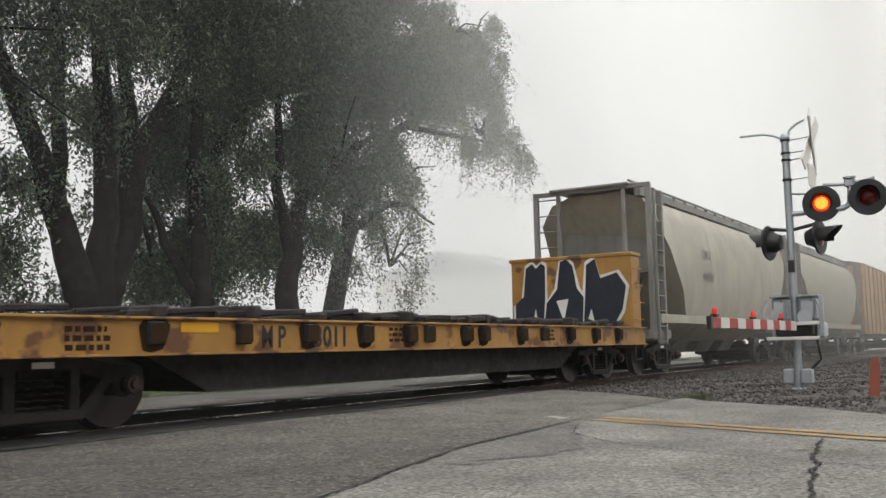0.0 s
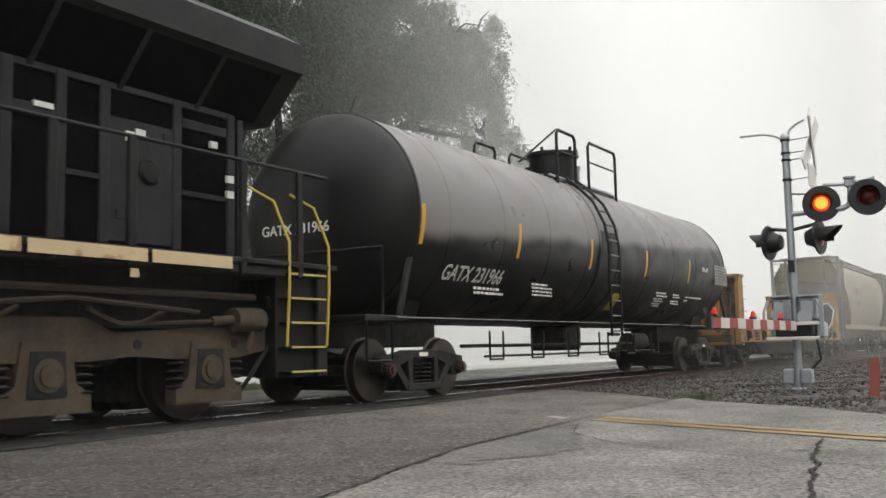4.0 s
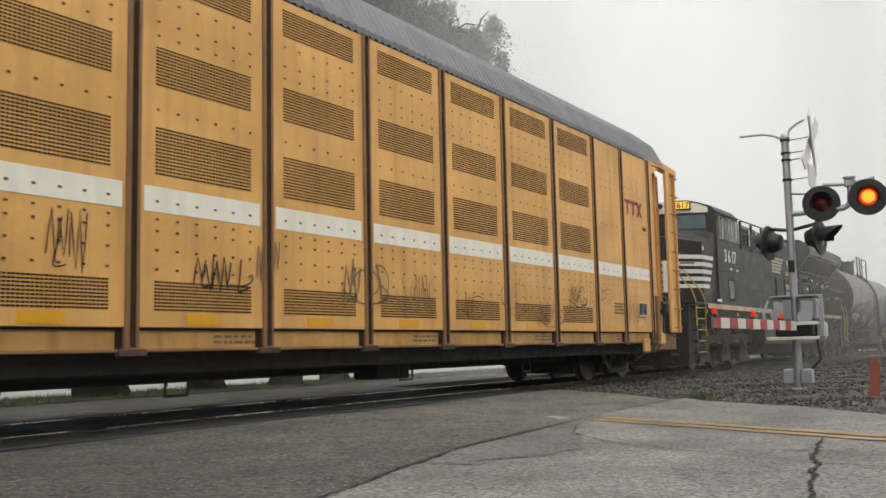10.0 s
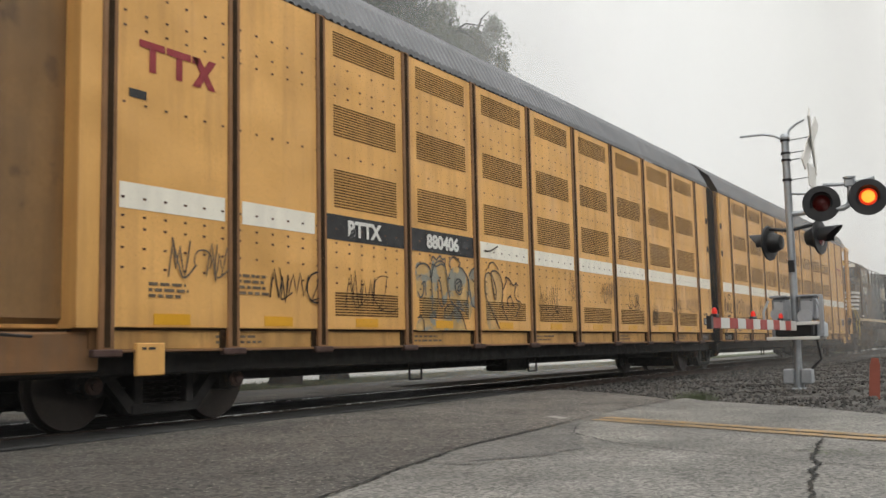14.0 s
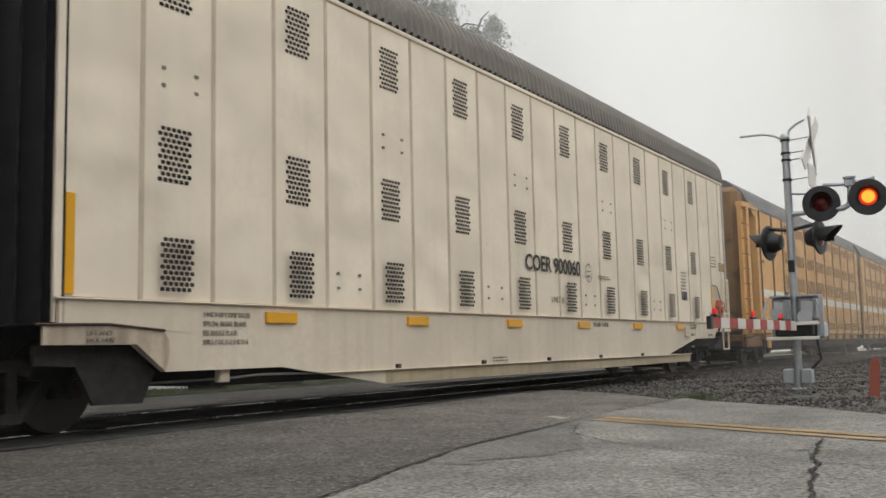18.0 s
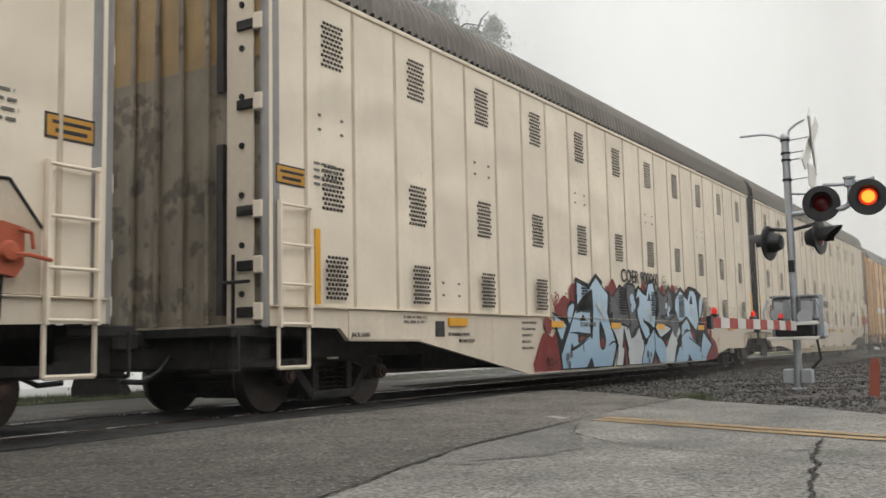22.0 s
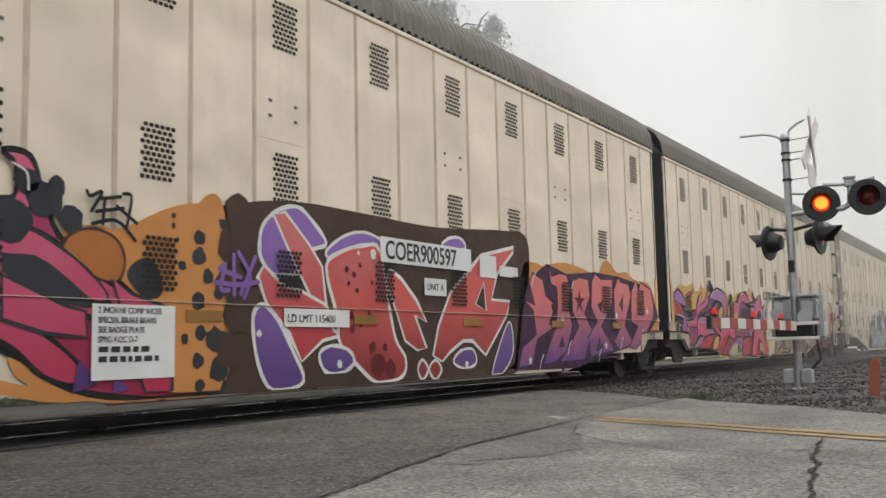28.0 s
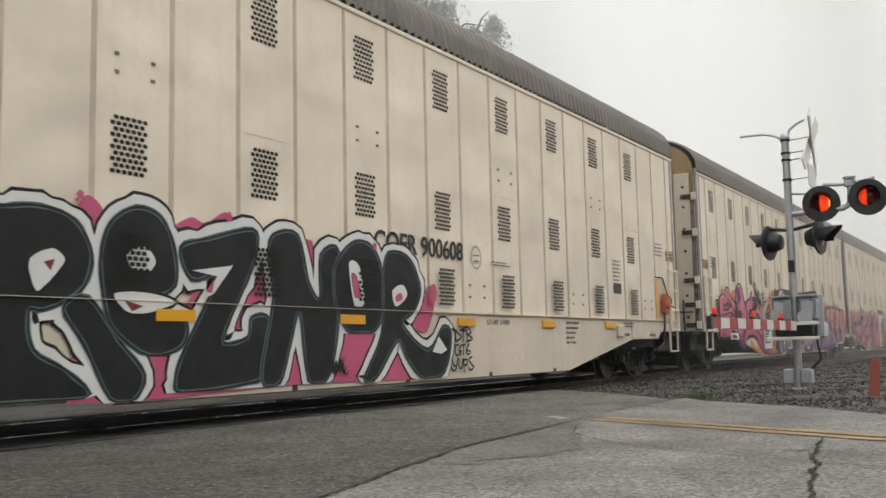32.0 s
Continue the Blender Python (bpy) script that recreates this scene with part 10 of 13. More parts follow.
    at.paint("graffiti_letter", S_BLUE, 0, [(1.68, 0.99), (1.89, 0.83), (2.17, 0.79), (2.47, 0.56), (2.45, 0.28), (0.9, 0.3), (1.11, 0.64), (1.37, 0.82)])
    at.paint("graffiti_cut", S_BLACK, 0, [(1.35, 1.58), (1.47, 1.79), (1.55, 1.59)])
    at.paint("graffiti_cut", S_BLACK, 0, [(1.04, 1.2), (1.71, 1.01), (1.38, 0.83), (1.2, 0.66), (1.15, 0.76), (1.43, 0.84), (1.41, 0.99), (1.2, 1.11)])
    at.paint("graffiti_cut", S_BLACK, 0, [(1.47, 0.28), (1.71, 0.59), (2.04, 0.28)])
    at.paint("graffiti_cut", S_RUST, 0, [(1.58, 0.29), (1.71, 0.43), (1.83, 0.29)])
    at.paint("graffiti_cut", S_BLACK, 0, [(0.62, 1.54), (0.73, 1.63), (0.87, 1.66), (0.88, 1.51), (0.76, 1.44), (0.73, 1.55)])
    at.paint("graffiti_ground", S_BLACK, 0, [(1.89, 1.74), (2.03, 1.92), (2.32, 1.74), (2.47, 1.73), (2.73, 1.98), (2.95, 1.79), (3.02, 1.89), (3.15, 1.8), (3.23, 1.4), (3.34, 1.27), (3.45, 1.03), (3.14, 0.81), (2.87, 0.88), (2.46, 0.75), (1.89, 1.0), (1.78, 1.09)], S_BLACK, 0.035)
    at.paint("graffiti_letter", S_GREY, 0, [(1.97, 1.74), (2.03, 1.86), (2.37, 1.69), (2.49, 1.71), (2.7, 1.91), (2.89, 1.8), (2.93, 1.45), (2.57, 1.38), (2.27, 1.24), (2.88, 1.35), (3.21, 1.32), (3.37, 1.06), (3.03, 0.84), (2.87, 0.92), (2.85, 1.05), (2.46, 1.11), (1.89, 1.11), (1.8, 1.16), (2.06, 1.38), (2.08, 1.62)])
    at.paint("graffiti_cut", S_BLACK, 0, [(2.55, 1.58), (2.63, 1.78), (2.7, 1.62)])
    at.paint("graffiti_cut", S_BLACK, 0, [(2.1, 1.25), (2.27, 1.34), (2.48, 1.2)])
    at.paint("graffiti_letter", S_PALE, 0, [(1.78, 1.06), (2.26, 1.1), (2.79, 1.02), (2.17, 0.82), (2.0, 0.88)])
    at.paint("graffiti_letter", S_PALE, 0, [(2.44, 0.59), (2.87, 0.98), (3.03, 0.81), (3.31, 1.02), (3.5, 1.1), (3.31, 0.81), (3.1, 0.56), (2.91, 0.29), (2.38, 0.28), (2.39, 0.55)])
    at.paint("graffiti_cut", S_BLACK, 0, [(2.05, 0.82), (2.46, 0.92), (2.87, 1.0), (2.48, 0.63)])
    at.paint("graffiti_cut", S_RUST, 0, [(2.34, 0.73), (2.65, 0.8), (2.45, 0.65)])
    at.paint("graffiti_ground", S_BLACK, 0, [(3.05, 1.69), (3.56, 1.96), (3.86, 1.82), (4.12, 1.99), (4.38, 1.98), (4.72, 1.95), (5.08, 1.84), (5.23, 1.52), (5.0, 1.24), (5.43, 0.98), (5.92, 0.66), (5.25, 0.28), (2.92, 0.28), (3.08, 0.56), (3.45, 0.93), (3.32, 1.2), (3.08, 1.49)], S_BLACK, 0.035)
    at.paint("graffiti_letter", S_BLUE, 0, [(3.16, 1.66), (3.54, 1.88), (3.86, 1.73), (4.05, 1.67), (4.25, 1.91), (4.51, 1.91), (4.69, 1.79), (4.77, 1.42), (4.83, 1.24), (4.62, 0.99), (4.22, 1.18), (3.91, 1.31), (3.55, 1.2), (3.34, 1.19), (3.12, 1.46)])
    at.paint("graffiti_letter", S_BLUE, 0, [(3.54, 1.09), (3.91, 1.24), (4.09, 1.13), (4.59, 0.88), (4.47, 0.73), (4.95, 0.58), (5.18, 0.93), (5.78, 0.64), (5.23, 0.28), (4.2, 0.28), (3.88, 0.28), (2.94, 0.28), (3.21, 0.49), (3.49, 0.81)])
    at.paint("graffiti_letter", S_BLUE, 1, [(4.92, 1.64), (5.1, 1.81), (5.18, 1.59), (5.02, 1.37), (4.91, 1.29)])
    at.paint("graffiti_cut", S_BLACK, 0, [(4.15, 1.6), (4.34, 1.83), (4.42, 1.6)])
    at.paint("graffiti_cut", S_BLACK, 0, [(4.07, 1.16), (4.62, 0.97), (4.97, 1.12), (5.26, 1.19), (5.18, 1.04), (4.57, 0.72), (4.28, 0.81)])
    at.paint("graffiti_cut", S_RUST, 0, [(4.17, 1.05), (4.49, 0.9), (4.38, 0.74), (4.18, 0.9)])
    at.paint("graffiti_cut", S_BLACK, 0, [(3.45, 0.96), (3.49, 0.81), (3.42, 0.58), (3.11, 0.75)])
    at.paint("graffiti_cut", S_BLACK, 0, [(3.88, 0.28), (3.97, 0.45), (4.21, 0.29)])
    at.paint("graffiti_cut", S_BLACK, 0, [(4.73, 0.61), (4.87, 0.79), (4.93, 0.58)])
    at.dots(S_GREY, [(-2.73, 0.5, 0.075), (-2.57, 0.53, 0.06), (-2.66, 0.37, 0.07), (0.52, 0.91, 0.06), (0.39, 0.86, 0.05), (1.24, 0.48, 0.08), (1.43, 0.47, 0.06), (1.32, 0.34, 0.06), (3.16, 0.85, 0.05), (4.89, 0.52, 0.06), (4.98, 0.37, 0.05)], "grey sprayed spots")
    at.dots(S_BLUE, [(0.43, 1.6, 0.11), (0.55, 1.48, 0.09), (0.44, 1.41, 0.08), (2.52, 1.5, 0.07), (2.7, 1.44, 0.07), (2.62, 1.34, 0.07)], "pale blue sprayed spots")
    at.dots(S_RUST, [(-3.46, 1.03, 0.15), (5.74, 0.9, 0.13)], "dark red sprayed spot")
    at.stars(S_PALE, [(-1.28, 1.42, 0.17), (-1.07, 1.28, 0.16), (1.37, 1.37, 0.17), (1.57, 1.27, 0.15), (4.3, 1.46, 0.17), (4.59, 1.27, 0.14)])
    at.strokes(S_BLACK, 0.03, [[(-0.84, 0.69), (-0.6, 0.75), (-0.36, 0.67)], [(3.51, 0.55), (3.49, 0.83), (4.03, 0.98), (4.41, 0.9)], [(0.1, 0.99), (0.2, 1.04), (0.34, 1.09)], [(1.69, 1.04), (1.71, 0.59)], [(-2.07, 0.76), (-2.04, 0.6)], [(4.02, 0.82), (4.95, 0.58)], [(2.61, 1.18), (3.09, 1.31)], [(2.99, 0.28), (3.19, 0.63), (3.48, 0.89)], [(3.66, 0.96), (3.9, 1.0), (4.05, 0.97)]], "thin black spray lines")
    at.strokes(S_RUST2, 0.028, [[(-4.06, 0.39), (-3.97, 0.5)], [(-3.96, 0.4), (-3.86, 0.52)], [(-3.3, 1.53), (-3.26, 1.39), (-3.19, 1.37)], [(-3.23, 1.39), (-3.15, 1.54)], [(-3.13, 1.37), (-3.12, 1.53), (-3.05, 1.55), (-3.06, 1.46), (-3.15, 1.44)], [(-3.6, 0.58), (-3.52, 0.63)], [(6.36, 0.8), (6.26, 0.64)], [(6.49, 0.82), (6.38, 0.61)]], "thin rust-red spray lines")
    at.strokes(S_BLACK, 0.025, [[(-3.6, 0.44), (-3.52, 0.49), (-3.48, 0.42), (-3.56, 0.38)], [(-3.43, 0.46), (-3.37, 0.48), (-3.35, 0.39), (-3.43, 0.37)], [(-3.3, 0.38), (-3.23, 0.44), (-3.14, 0.4)]], "small black tag")
    part("graffiti_tag", words("YNC", 0.33, S_RUST2, squeeze=0.8), None, max_b, "rust-red sprayed tag", at=(5.68, GY - 0.02, 1.35))
    part("graffiti_tag", words("TA", 0.3, S_RUST2, squeeze=0.8), None, max_b, "rust-red sprayed tag", at=(5.78, GY - 0.02, 1.06))


def mural_c():
    at = Painter(max_c)
    at.paint("graffiti_ground", S_AMBER, 1, [(-9.91, 0.84), (-9.92, 1.45), (-9.93, 1.78), (-9.81, 1.88), (-9.41, 2.05), (-9.09, 2.0), (-8.76, 2.05), (-8.48, 2.13), (-8.37, 1.94), (-7.95, 1.96), (-7.88, 2.14), (-7.62, 2.01), (-7.27, 1.99), (-6.51, 2.08), (-6.1, 1.98), (-5.63, 1.99), (-5.49, 1.72), (-4.93, 1.9), (-4.47, 2.04), (-3.53, 2.08), (-3.37, 2.19), (-3.19, 2.19), (-2.82, 1.95), (-2.21, 1.99), (-1.77, 1.69), (-1.62, 1.17), (-1.48, 0.29), (-6.13, 0.3), (-6.53, 0.4), (-7.37, 0.54), (-9.01, 0.56), (-9.14, 0.78)])
    at.paint("graffiti_ground", S_SLATE, 1, [(-9.89, 1.02), (-9.74, 1.12), (-9.45, 1.08), (-9.41, 0.81), (-9.84, 0.84)])
    at.paint("graffiti_ground", S_BEIGE, 1, [(-9.51, 1.06), (-9.17, 0.99), (-9.2, 0.81), (-9.56, 0.84)])
    at.paint("graffiti_cut", S_DARK, 1, [(-9.85, 1.1), (-9.68, 1.13), (-9.73, 0.98), (-9.86, 0.93)])
    at.paint("graffiti_cut", S_PLUM2, 0, [(-9.92, 1.31), (-9.39, 1.29), (-9.13, 1.28), (-9.01, 1.04), (-8.47, 1.05), (-8.47, 0.88), (-9.04, 0.89), (-9.39, 1.13), (-9.92, 1.2)], S_BLACK, 0.05)
    at.paint("graffiti_cut", S_WINE, 0, [(-9.02, 1.35), (-8.47, 1.48), (-7.95, 1.45), (-7.36, 1.6), (-7.29, 1.79), (-7.09, 1.9), (-6.51, 2.08), (-5.82, 1.97), (-5.55, 1.58), (-5.67, 1.23), (-5.19, 1.53), (-4.47, 1.97), (-3.68, 2.1), (-3.24, 1.78), (-2.57, 1.9), (-2.03, 2.07), (-1.62, 1.17), (-1.48, 0.28), (-6.12, 0.36), (-7.37, 0.54), (-9.04, 0.56), (-9.11, 1.14)], S_BLACK, 0.04)
    at.paint("graffiti_letter", S_LILA2, 0, [(-9.92, 1.82), (-9.64, 1.92), (-9.37, 1.84), (-9.09, 1.65), (-9.02, 1.5), (-9.24, 1.53), (-9.52, 1.58), (-9.91, 1.63)], S_BLACK, 0.05)
    at.paint("graffiti_letter", S_RED2, 0, [(-9.9, 1.61), (-9.55, 1.57), (-9.3, 1.28), (-9.84, 1.35)], S_MAGENTA, 0.03)
    at.paint("graffiti_cut", S_PURPLE, 0, [(-9.51, 1.56), (-9.12, 1.44), (-8.68, 1.36), (-8.74, 1.28), (-9.27, 1.3)], S_BLACK, 0.05)
    at.paint("graffiti_letter", S_MAGENTA, 1, [(-9.15, 1.69), (-9.06, 1.8), (-8.79, 1.88), (-8.56, 1.93), (-8.51, 2.02), (-8.48, 1.96), (-8.61, 1.85), (-8.93, 1.76), (-9.1, 1.65)], S_BLACK, 0.03)
    at.paint("graffiti_letter", S_LILA2, 0, [(-9.2, 1.39), (-9.09, 1.17), (-9.01, 0.93), (-9.39, 0.94), (-9.48, 1.03), (-9.33, 1.22)], S_BLACK, 0.05)
    at.paint("graffiti_letter", S_LILA2, 0, [(-9.35, 0.77), (-9.0, 0.75), (-9.0, 0.57), (-9.1, 0.58)], S_BLACK, 0.03)
    at.paint("graffiti_letter", S_MAGENTA, 0, [(-9.13, 1.2), (-8.56, 1.25), (-8.36, 1.41), (-8.31, 1.59), (-8.1, 1.8), (-7.83, 1.91), (-7.96, 1.6), (-7.62, 1.71), (-7.43, 1.9), (-7.29, 1.99), (-7.29, 1.73), (-7.43, 1.58), (-7.95, 1.45), (-8.31, 1.3), (-8.35, 1.05), (-9.01, 1.05), (-9.05, 1.14)], S_BLACK, 0.05)
    at.paint("graffiti_cut", S_PLUM2, 0, [(-8.24, 1.34), (-7.58, 1.47), (-7.54, 1.38), (-7.93, 1.32)])
    at.paint("graffiti_letter", S_LILA2, 0, [(-7.94, 1.35), (-7.43, 1.3), (-7.36, 1.12), (-7.1, 1.07), (-6.89, 0.89), (-7.58, 0.8), (-8.31, 0.83), (-8.35, 1.04), (-8.27, 1.25)], S_BLACK, 0.05)
    at.paint("graffiti_letter", S_MAGENTA, 0, [(-8.27, 1.22), (-7.7, 1.15), (-7.36, 0.89), (-7.62, 0.82), (-8.28, 0.86)])
    at.paint("graffiti_letter", S_LILA2, 0, [(-8.32, 0.77), (-8.1, 0.87), (-7.6, 0.82), (-8.27, 0.56), (-9.0, 0.56), (-8.98, 0.67), (-8.66, 0.62)], S_BLACK, 0.05)
    at.paint("graffiti_letter", S_RED2, 0, [(-7.78, 0.82), (-7.36, 0.88), (-6.89, 0.89), (-7.08, 0.71), (-7.4, 0.54), (-8.23, 0.55)], S_BLACK, 0.05)
    at.paint("graffiti_cut", S_AMBER, 1, [(-6.87, 0.83), (-6.53, 0.82), (-6.65, 0.58), (-7.01, 0.5), (-7.1, 0.59)], S_BLACK, 0.03)
    at.paint("graffiti_letter", S_LILA2, 1, [(-7.27, 1.52), (-7.24, 1.76), (-6.98, 1.94), (-6.51, 2.04), (-5.99, 2.0), (-5.68, 1.76), (-5.66, 1.54), (-5.84, 1.35), (-6.22, 1.26), (-6.52, 1.16), (-6.72, 1.08), (-7.1, 1.16), (-7.28, 1.34)], S_BLACK, 0.05)
    at.paint("graffiti_letter", S_MAGENTA, 0, [(-7.26, 1.4), (-6.72, 1.15), (-6.41, 0.97), (-5.98, 1.12), (-5.65, 1.21), (-5.34, 1.22), (-5.5, 0.91), (-6.1, 0.57), (-6.38, 0.39), (-6.82, 0.45), (-6.36, 0.82), (-6.7, 0.92), (-7.08, 1.12)], S_BLACK, 0.05)
    at.paint("graffiti_letter", S_RED2, 0, [(-6.68, 0.49), (-6.12, 0.81), (-5.54, 0.93), (-6.1, 0.57), (-6.38, 0.41)])
    at.paint("graffiti_cut", S_PLUM2, 1, [(-7.09, 1.5), (-6.91, 1.71), (-6.52, 1.75), (-6.12, 1.65), (-6.04, 1.43), (-6.37, 1.25), (-6.64, 1.32), (-6.81, 1.45)], S_BLACK, 0.03)
    at.paint("graffiti_cut", S_AMBER, 1, [(-6.56, 1.35), (-6.4, 1.54), (-6.13, 1.6), (-6.11, 1.43), (-6.35, 1.29)], S_BLACK, 0.02)
    at.paint("graffiti_letter", S_CORAL, 1, [(-6.1, 1.88), (-5.8, 1.74), (-5.75, 1.53), (-5.91, 1.39), (-5.97, 1.62)])
    at.paint("graffiti_letter", S_MAGENTA, 1, [(-5.34, 1.51), (-4.94, 1.74), (-4.68, 1.73), (-4.43, 1.94), (-3.98, 2.05), (-3.54, 1.96), (-3.39, 1.76), (-3.85, 1.75), (-4.13, 1.79), (-4.39, 1.62), (-4.53, 1.4), (-4.9, 1.25), (-4.01, 1.23), (-3.57, 1.29), (-3.72, 1.13), (-4.89, 1.1), (-4.99, 0.89), (-5.09, 0.75), (-5.54, 0.83), (-5.49, 1.1)], S_BLACK, 0.05)
    at.paint("graffiti_cut", S_PLUM2, 1, [(-4.4, 1.4), (-4.25, 1.56), (-3.85, 1.62), (-3.53, 1.51), (-3.72, 1.32), (-4.13, 1.23)])
    at.paint("graffiti_cut", S_AMBER, 1, [(-5.07, 1.35), (-4.79, 1.51), (-4.74, 1.33), (-4.95, 1.27)])
    at.paint("graffiti_letter", S_LILA2, 0, [(-5.09, 0.8), (-4.42, 0.84), (-4.22, 0.69), (-4.49, 0.37), (-4.69, 0.53), (-4.97, 0.71)], S_BLACK, 0.05)
    at.paint("graffiti_ground", S_BEIGE, 1, [(-5.69, 0.37), (-5.45, 0.55), (-4.97, 0.67), (-4.65, 0.53), (-4.51, 0.33)], S_SLATE, 0.05)
    at.paint("graffiti_letter", S_RED2, 0, [(-4.21, 0.81), (-3.56, 0.84), (-3.67, 0.33), (-4.35, 0.32)], S_BLACK, 0.05)
    at.paint("graffiti_letter", S_MAGENTA, 0, [(-3.43, 1.67), (-2.88, 1.68), (-2.64, 1.8), (-2.43, 2.0), (-2.11, 2.02), (-2.05, 1.67), (-1.76, 1.67), (-1.68, 1.34), (-1.92, 0.9), (-1.47, 0.39), (-1.48, 0.28), (-1.86, 0.28), (-2.49, 0.78), (-2.91, 0.29), (-3.49, 0.29), (-3.19, 0.66), (-2.98, 1.14), (-3.34, 0.82), (-3.59, 0.88), (-3.38, 1.29)], S_BLACK, 0.05)
    at.paint("graffiti_letter", S_LILA2, 0, [(-3.37, 1.64), (-2.92, 1.65), (-3.0, 1.3), (-3.36, 0.9), (-3.49, 0.91), (-3.35, 1.25)])
    at.paint("graffiti_cut", S_PLUM2, 1, [(-2.69, 1.31), (-2.42, 1.57), (-2.17, 1.5), (-2.26, 1.15), (-2.58, 1.07)], S_BLACK, 0.02)
    at.paint("graffiti_cut", S_AMBER, 1, [(-2.51, 0.48), (-2.29, 0.71), (-1.95, 0.39), (-2.13, 0.31)], S_BLACK, 0.03)
    at.dots(S_DARK, [(-7.18, 2.11, 0.14), (-7.02, 2.04, 0.12), (-7.09, 1.98, 0.09), (-5.36, 1.83, 0.13), (-5.54, 1.72, 0.06), (-5.24, 1.89, 0.08), (-5.32, 2.0, 0.03), (-2.98, 2.0, 0.1), (-2.87, 1.92, 0.08), (-2.9, 2.13, 0.04), (-4.78, 0.54, 0.08), (-4.65, 0.46, 0.07), (-4.82, 0.43, 0.05), (-2.22, 0.39, 0.07), (-9.59, 1.03, 0.06)], "dark sprayed blots")
    at.glint([[(-8.36, 1.31), (-8.31, 1.22), (-8.3, 1.05)], [(-7.99, 1.85), (-8.06, 1.7), (-8.16, 1.6)], [(-7.29, 1.55), (-7.26, 1.73), (-6.98, 1.93), (-6.51, 2.03)], [(-6.67, 1.65), (-6.81, 1.58), (-6.77, 1.45), (-6.62, 1.33)], [(-6.52, 1.18), (-6.32, 0.99)], [(-5.67, 1.2), (-5.42, 1.2), (-5.54, 0.96)], [(-4.94, 1.72), (-4.71, 1.71)], [(-4.34, 1.97), (-3.98, 2.04)], [(-2.83, 1.72), (-2.63, 1.81)], [(-2.43, 1.98), (-2.14, 2.0)], [(-9.13, 1.34), (-9.08, 1.14), (-9.04, 0.96)], [(-9.88, 1.34), (-9.63, 1.32), (-9.3, 1.27)], [(-7.7, 1.29), (-7.43, 1.26), (-7.36, 1.16)]])
    at = Painter(max_c)
    at.paint("graffiti_ground", S_SCARLET, 1, [(-0.44, 1.16), (-0.36, 1.33), (-0.14, 1.4), (0.12, 1.53), (0.4, 1.77), (0.53, 1.95), (0.73, 2.09), (0.88, 2.05), (0.87, 1.87), (1.17, 1.87), (1.51, 1.88), (1.71, 1.94), (2.07, 1.93), (2.42, 1.89), (2.65, 1.8), (2.82, 1.62), (3.02, 1.89), (3.26, 2.02), (3.52, 2), (3.75, 2.08), (4.11, 1.96), (4.31, 1.86), (4.61, 2.1), (4.94, 2.11), (5.05, 1.98), (5.44, 1.91), (5.66, 1.97), (5.82, 2.16), (5.99, 1.94), (6.35, 1.87), (6.79, 1.85), (6.95, 2.04), (7.16, 2.02), (7.17, 1.82), (7.52, 1.5), (7.9, 1.17), (7.85, 0.91), (7.05, 0.76), (3.96, 0.31), (2.51, 0.28), (0.3, 0.28), (-0.62, 0.28), (-0.56, 0.39), (-0.31, 0.71), (-0.23, 0.8), (-0.36, 1.01)])
    at.paint("graffiti_ground", S_ORANGE, 1, [(-0.23, 0.89), (-0.08, 1.08), (0.12, 1.13), (0.45, 0.96), (0.45, 0.73), (0.08, 0.64), (-0.19, 0.71)])
    at.paint("graffiti_ground", S_ORANGE2, 1, [(0.08, 0.83), (0.19, 0.88), (0.31, 0.73), (0.21, 0.64), (0.13, 0.73)])
    at.paint("graffiti_ground", S_TAN, 1, [(-0.61, 0.28), (-0.52, 0.39), (-0.36, 0.62), (-0.01, 0.75), (0.31, 0.64), (1.32, 0.62), (3.21, 0.7), (3.81, 0.59), (4.82, 0.67), (6.28, 0.75), (6.8, 0.71), (3.96, 0.32), (2.51, 0.28), (0.3, 0.28)])
    at.paint("graffiti_ground", S_SCARLET, 1, [(-0.14, 0.28), (0.01, 0.38), (0.13, 0.42), (0.26, 0.35), (0.33, 0.28)])
    at.paint("graffiti_ground", S_SCARLET, 1, [(2.85, 0.3), (2.99, 0.39), (3.31, 0.44), (3.47, 0.58), (3.58, 0.59), (3.54, 0.51), (3.44, 0.42), (3.72, 0.3), (3.49, 0.28)])
    at.paint("graffiti_cut", S_PLUM2, 0, [(-0.28, 1.53), (0.03, 1.58), (-0.08, 1.66), (0.45, 1.68), (0.52, 1.45), (0.45, 1.28), (0.31, 1.33), (-0.01, 1.34)])
    at.paint("graffiti_cut", S_PURPLE, 0, [(1.17, 1.5), (1.47, 1.23), (1.69, 0.97), (1.69, 0.57), (1.48, 0.29), (0.33, 0.3), (0.4, 0.36), (1.26, 0.36), (1.57, 0.58), (1.49, 0.89), (1.16, 1.27)])
    at.paint("graffiti_cut", S_PURPLE, 0, [(2.13, 0.28), (2.2, 0.56), (2.46, 0.76), (2.53, 0.9), (2.96, 0.67), (2.52, 0.61), (2.55, 0.28)])
    at.paint("graffiti_cut", S_PLUM2, 0, [(3.55, 2.17), (3.67, 2.06), (3.62, 1.52), (3.91, 1.53), (3.85, 1.65), (4.15, 2.03), (4.05, 1.53), (4.28, 1.11), (3.82, 0.9), (3.59, 0.86), (3.49, 1.1), (3.51, 1.68)])
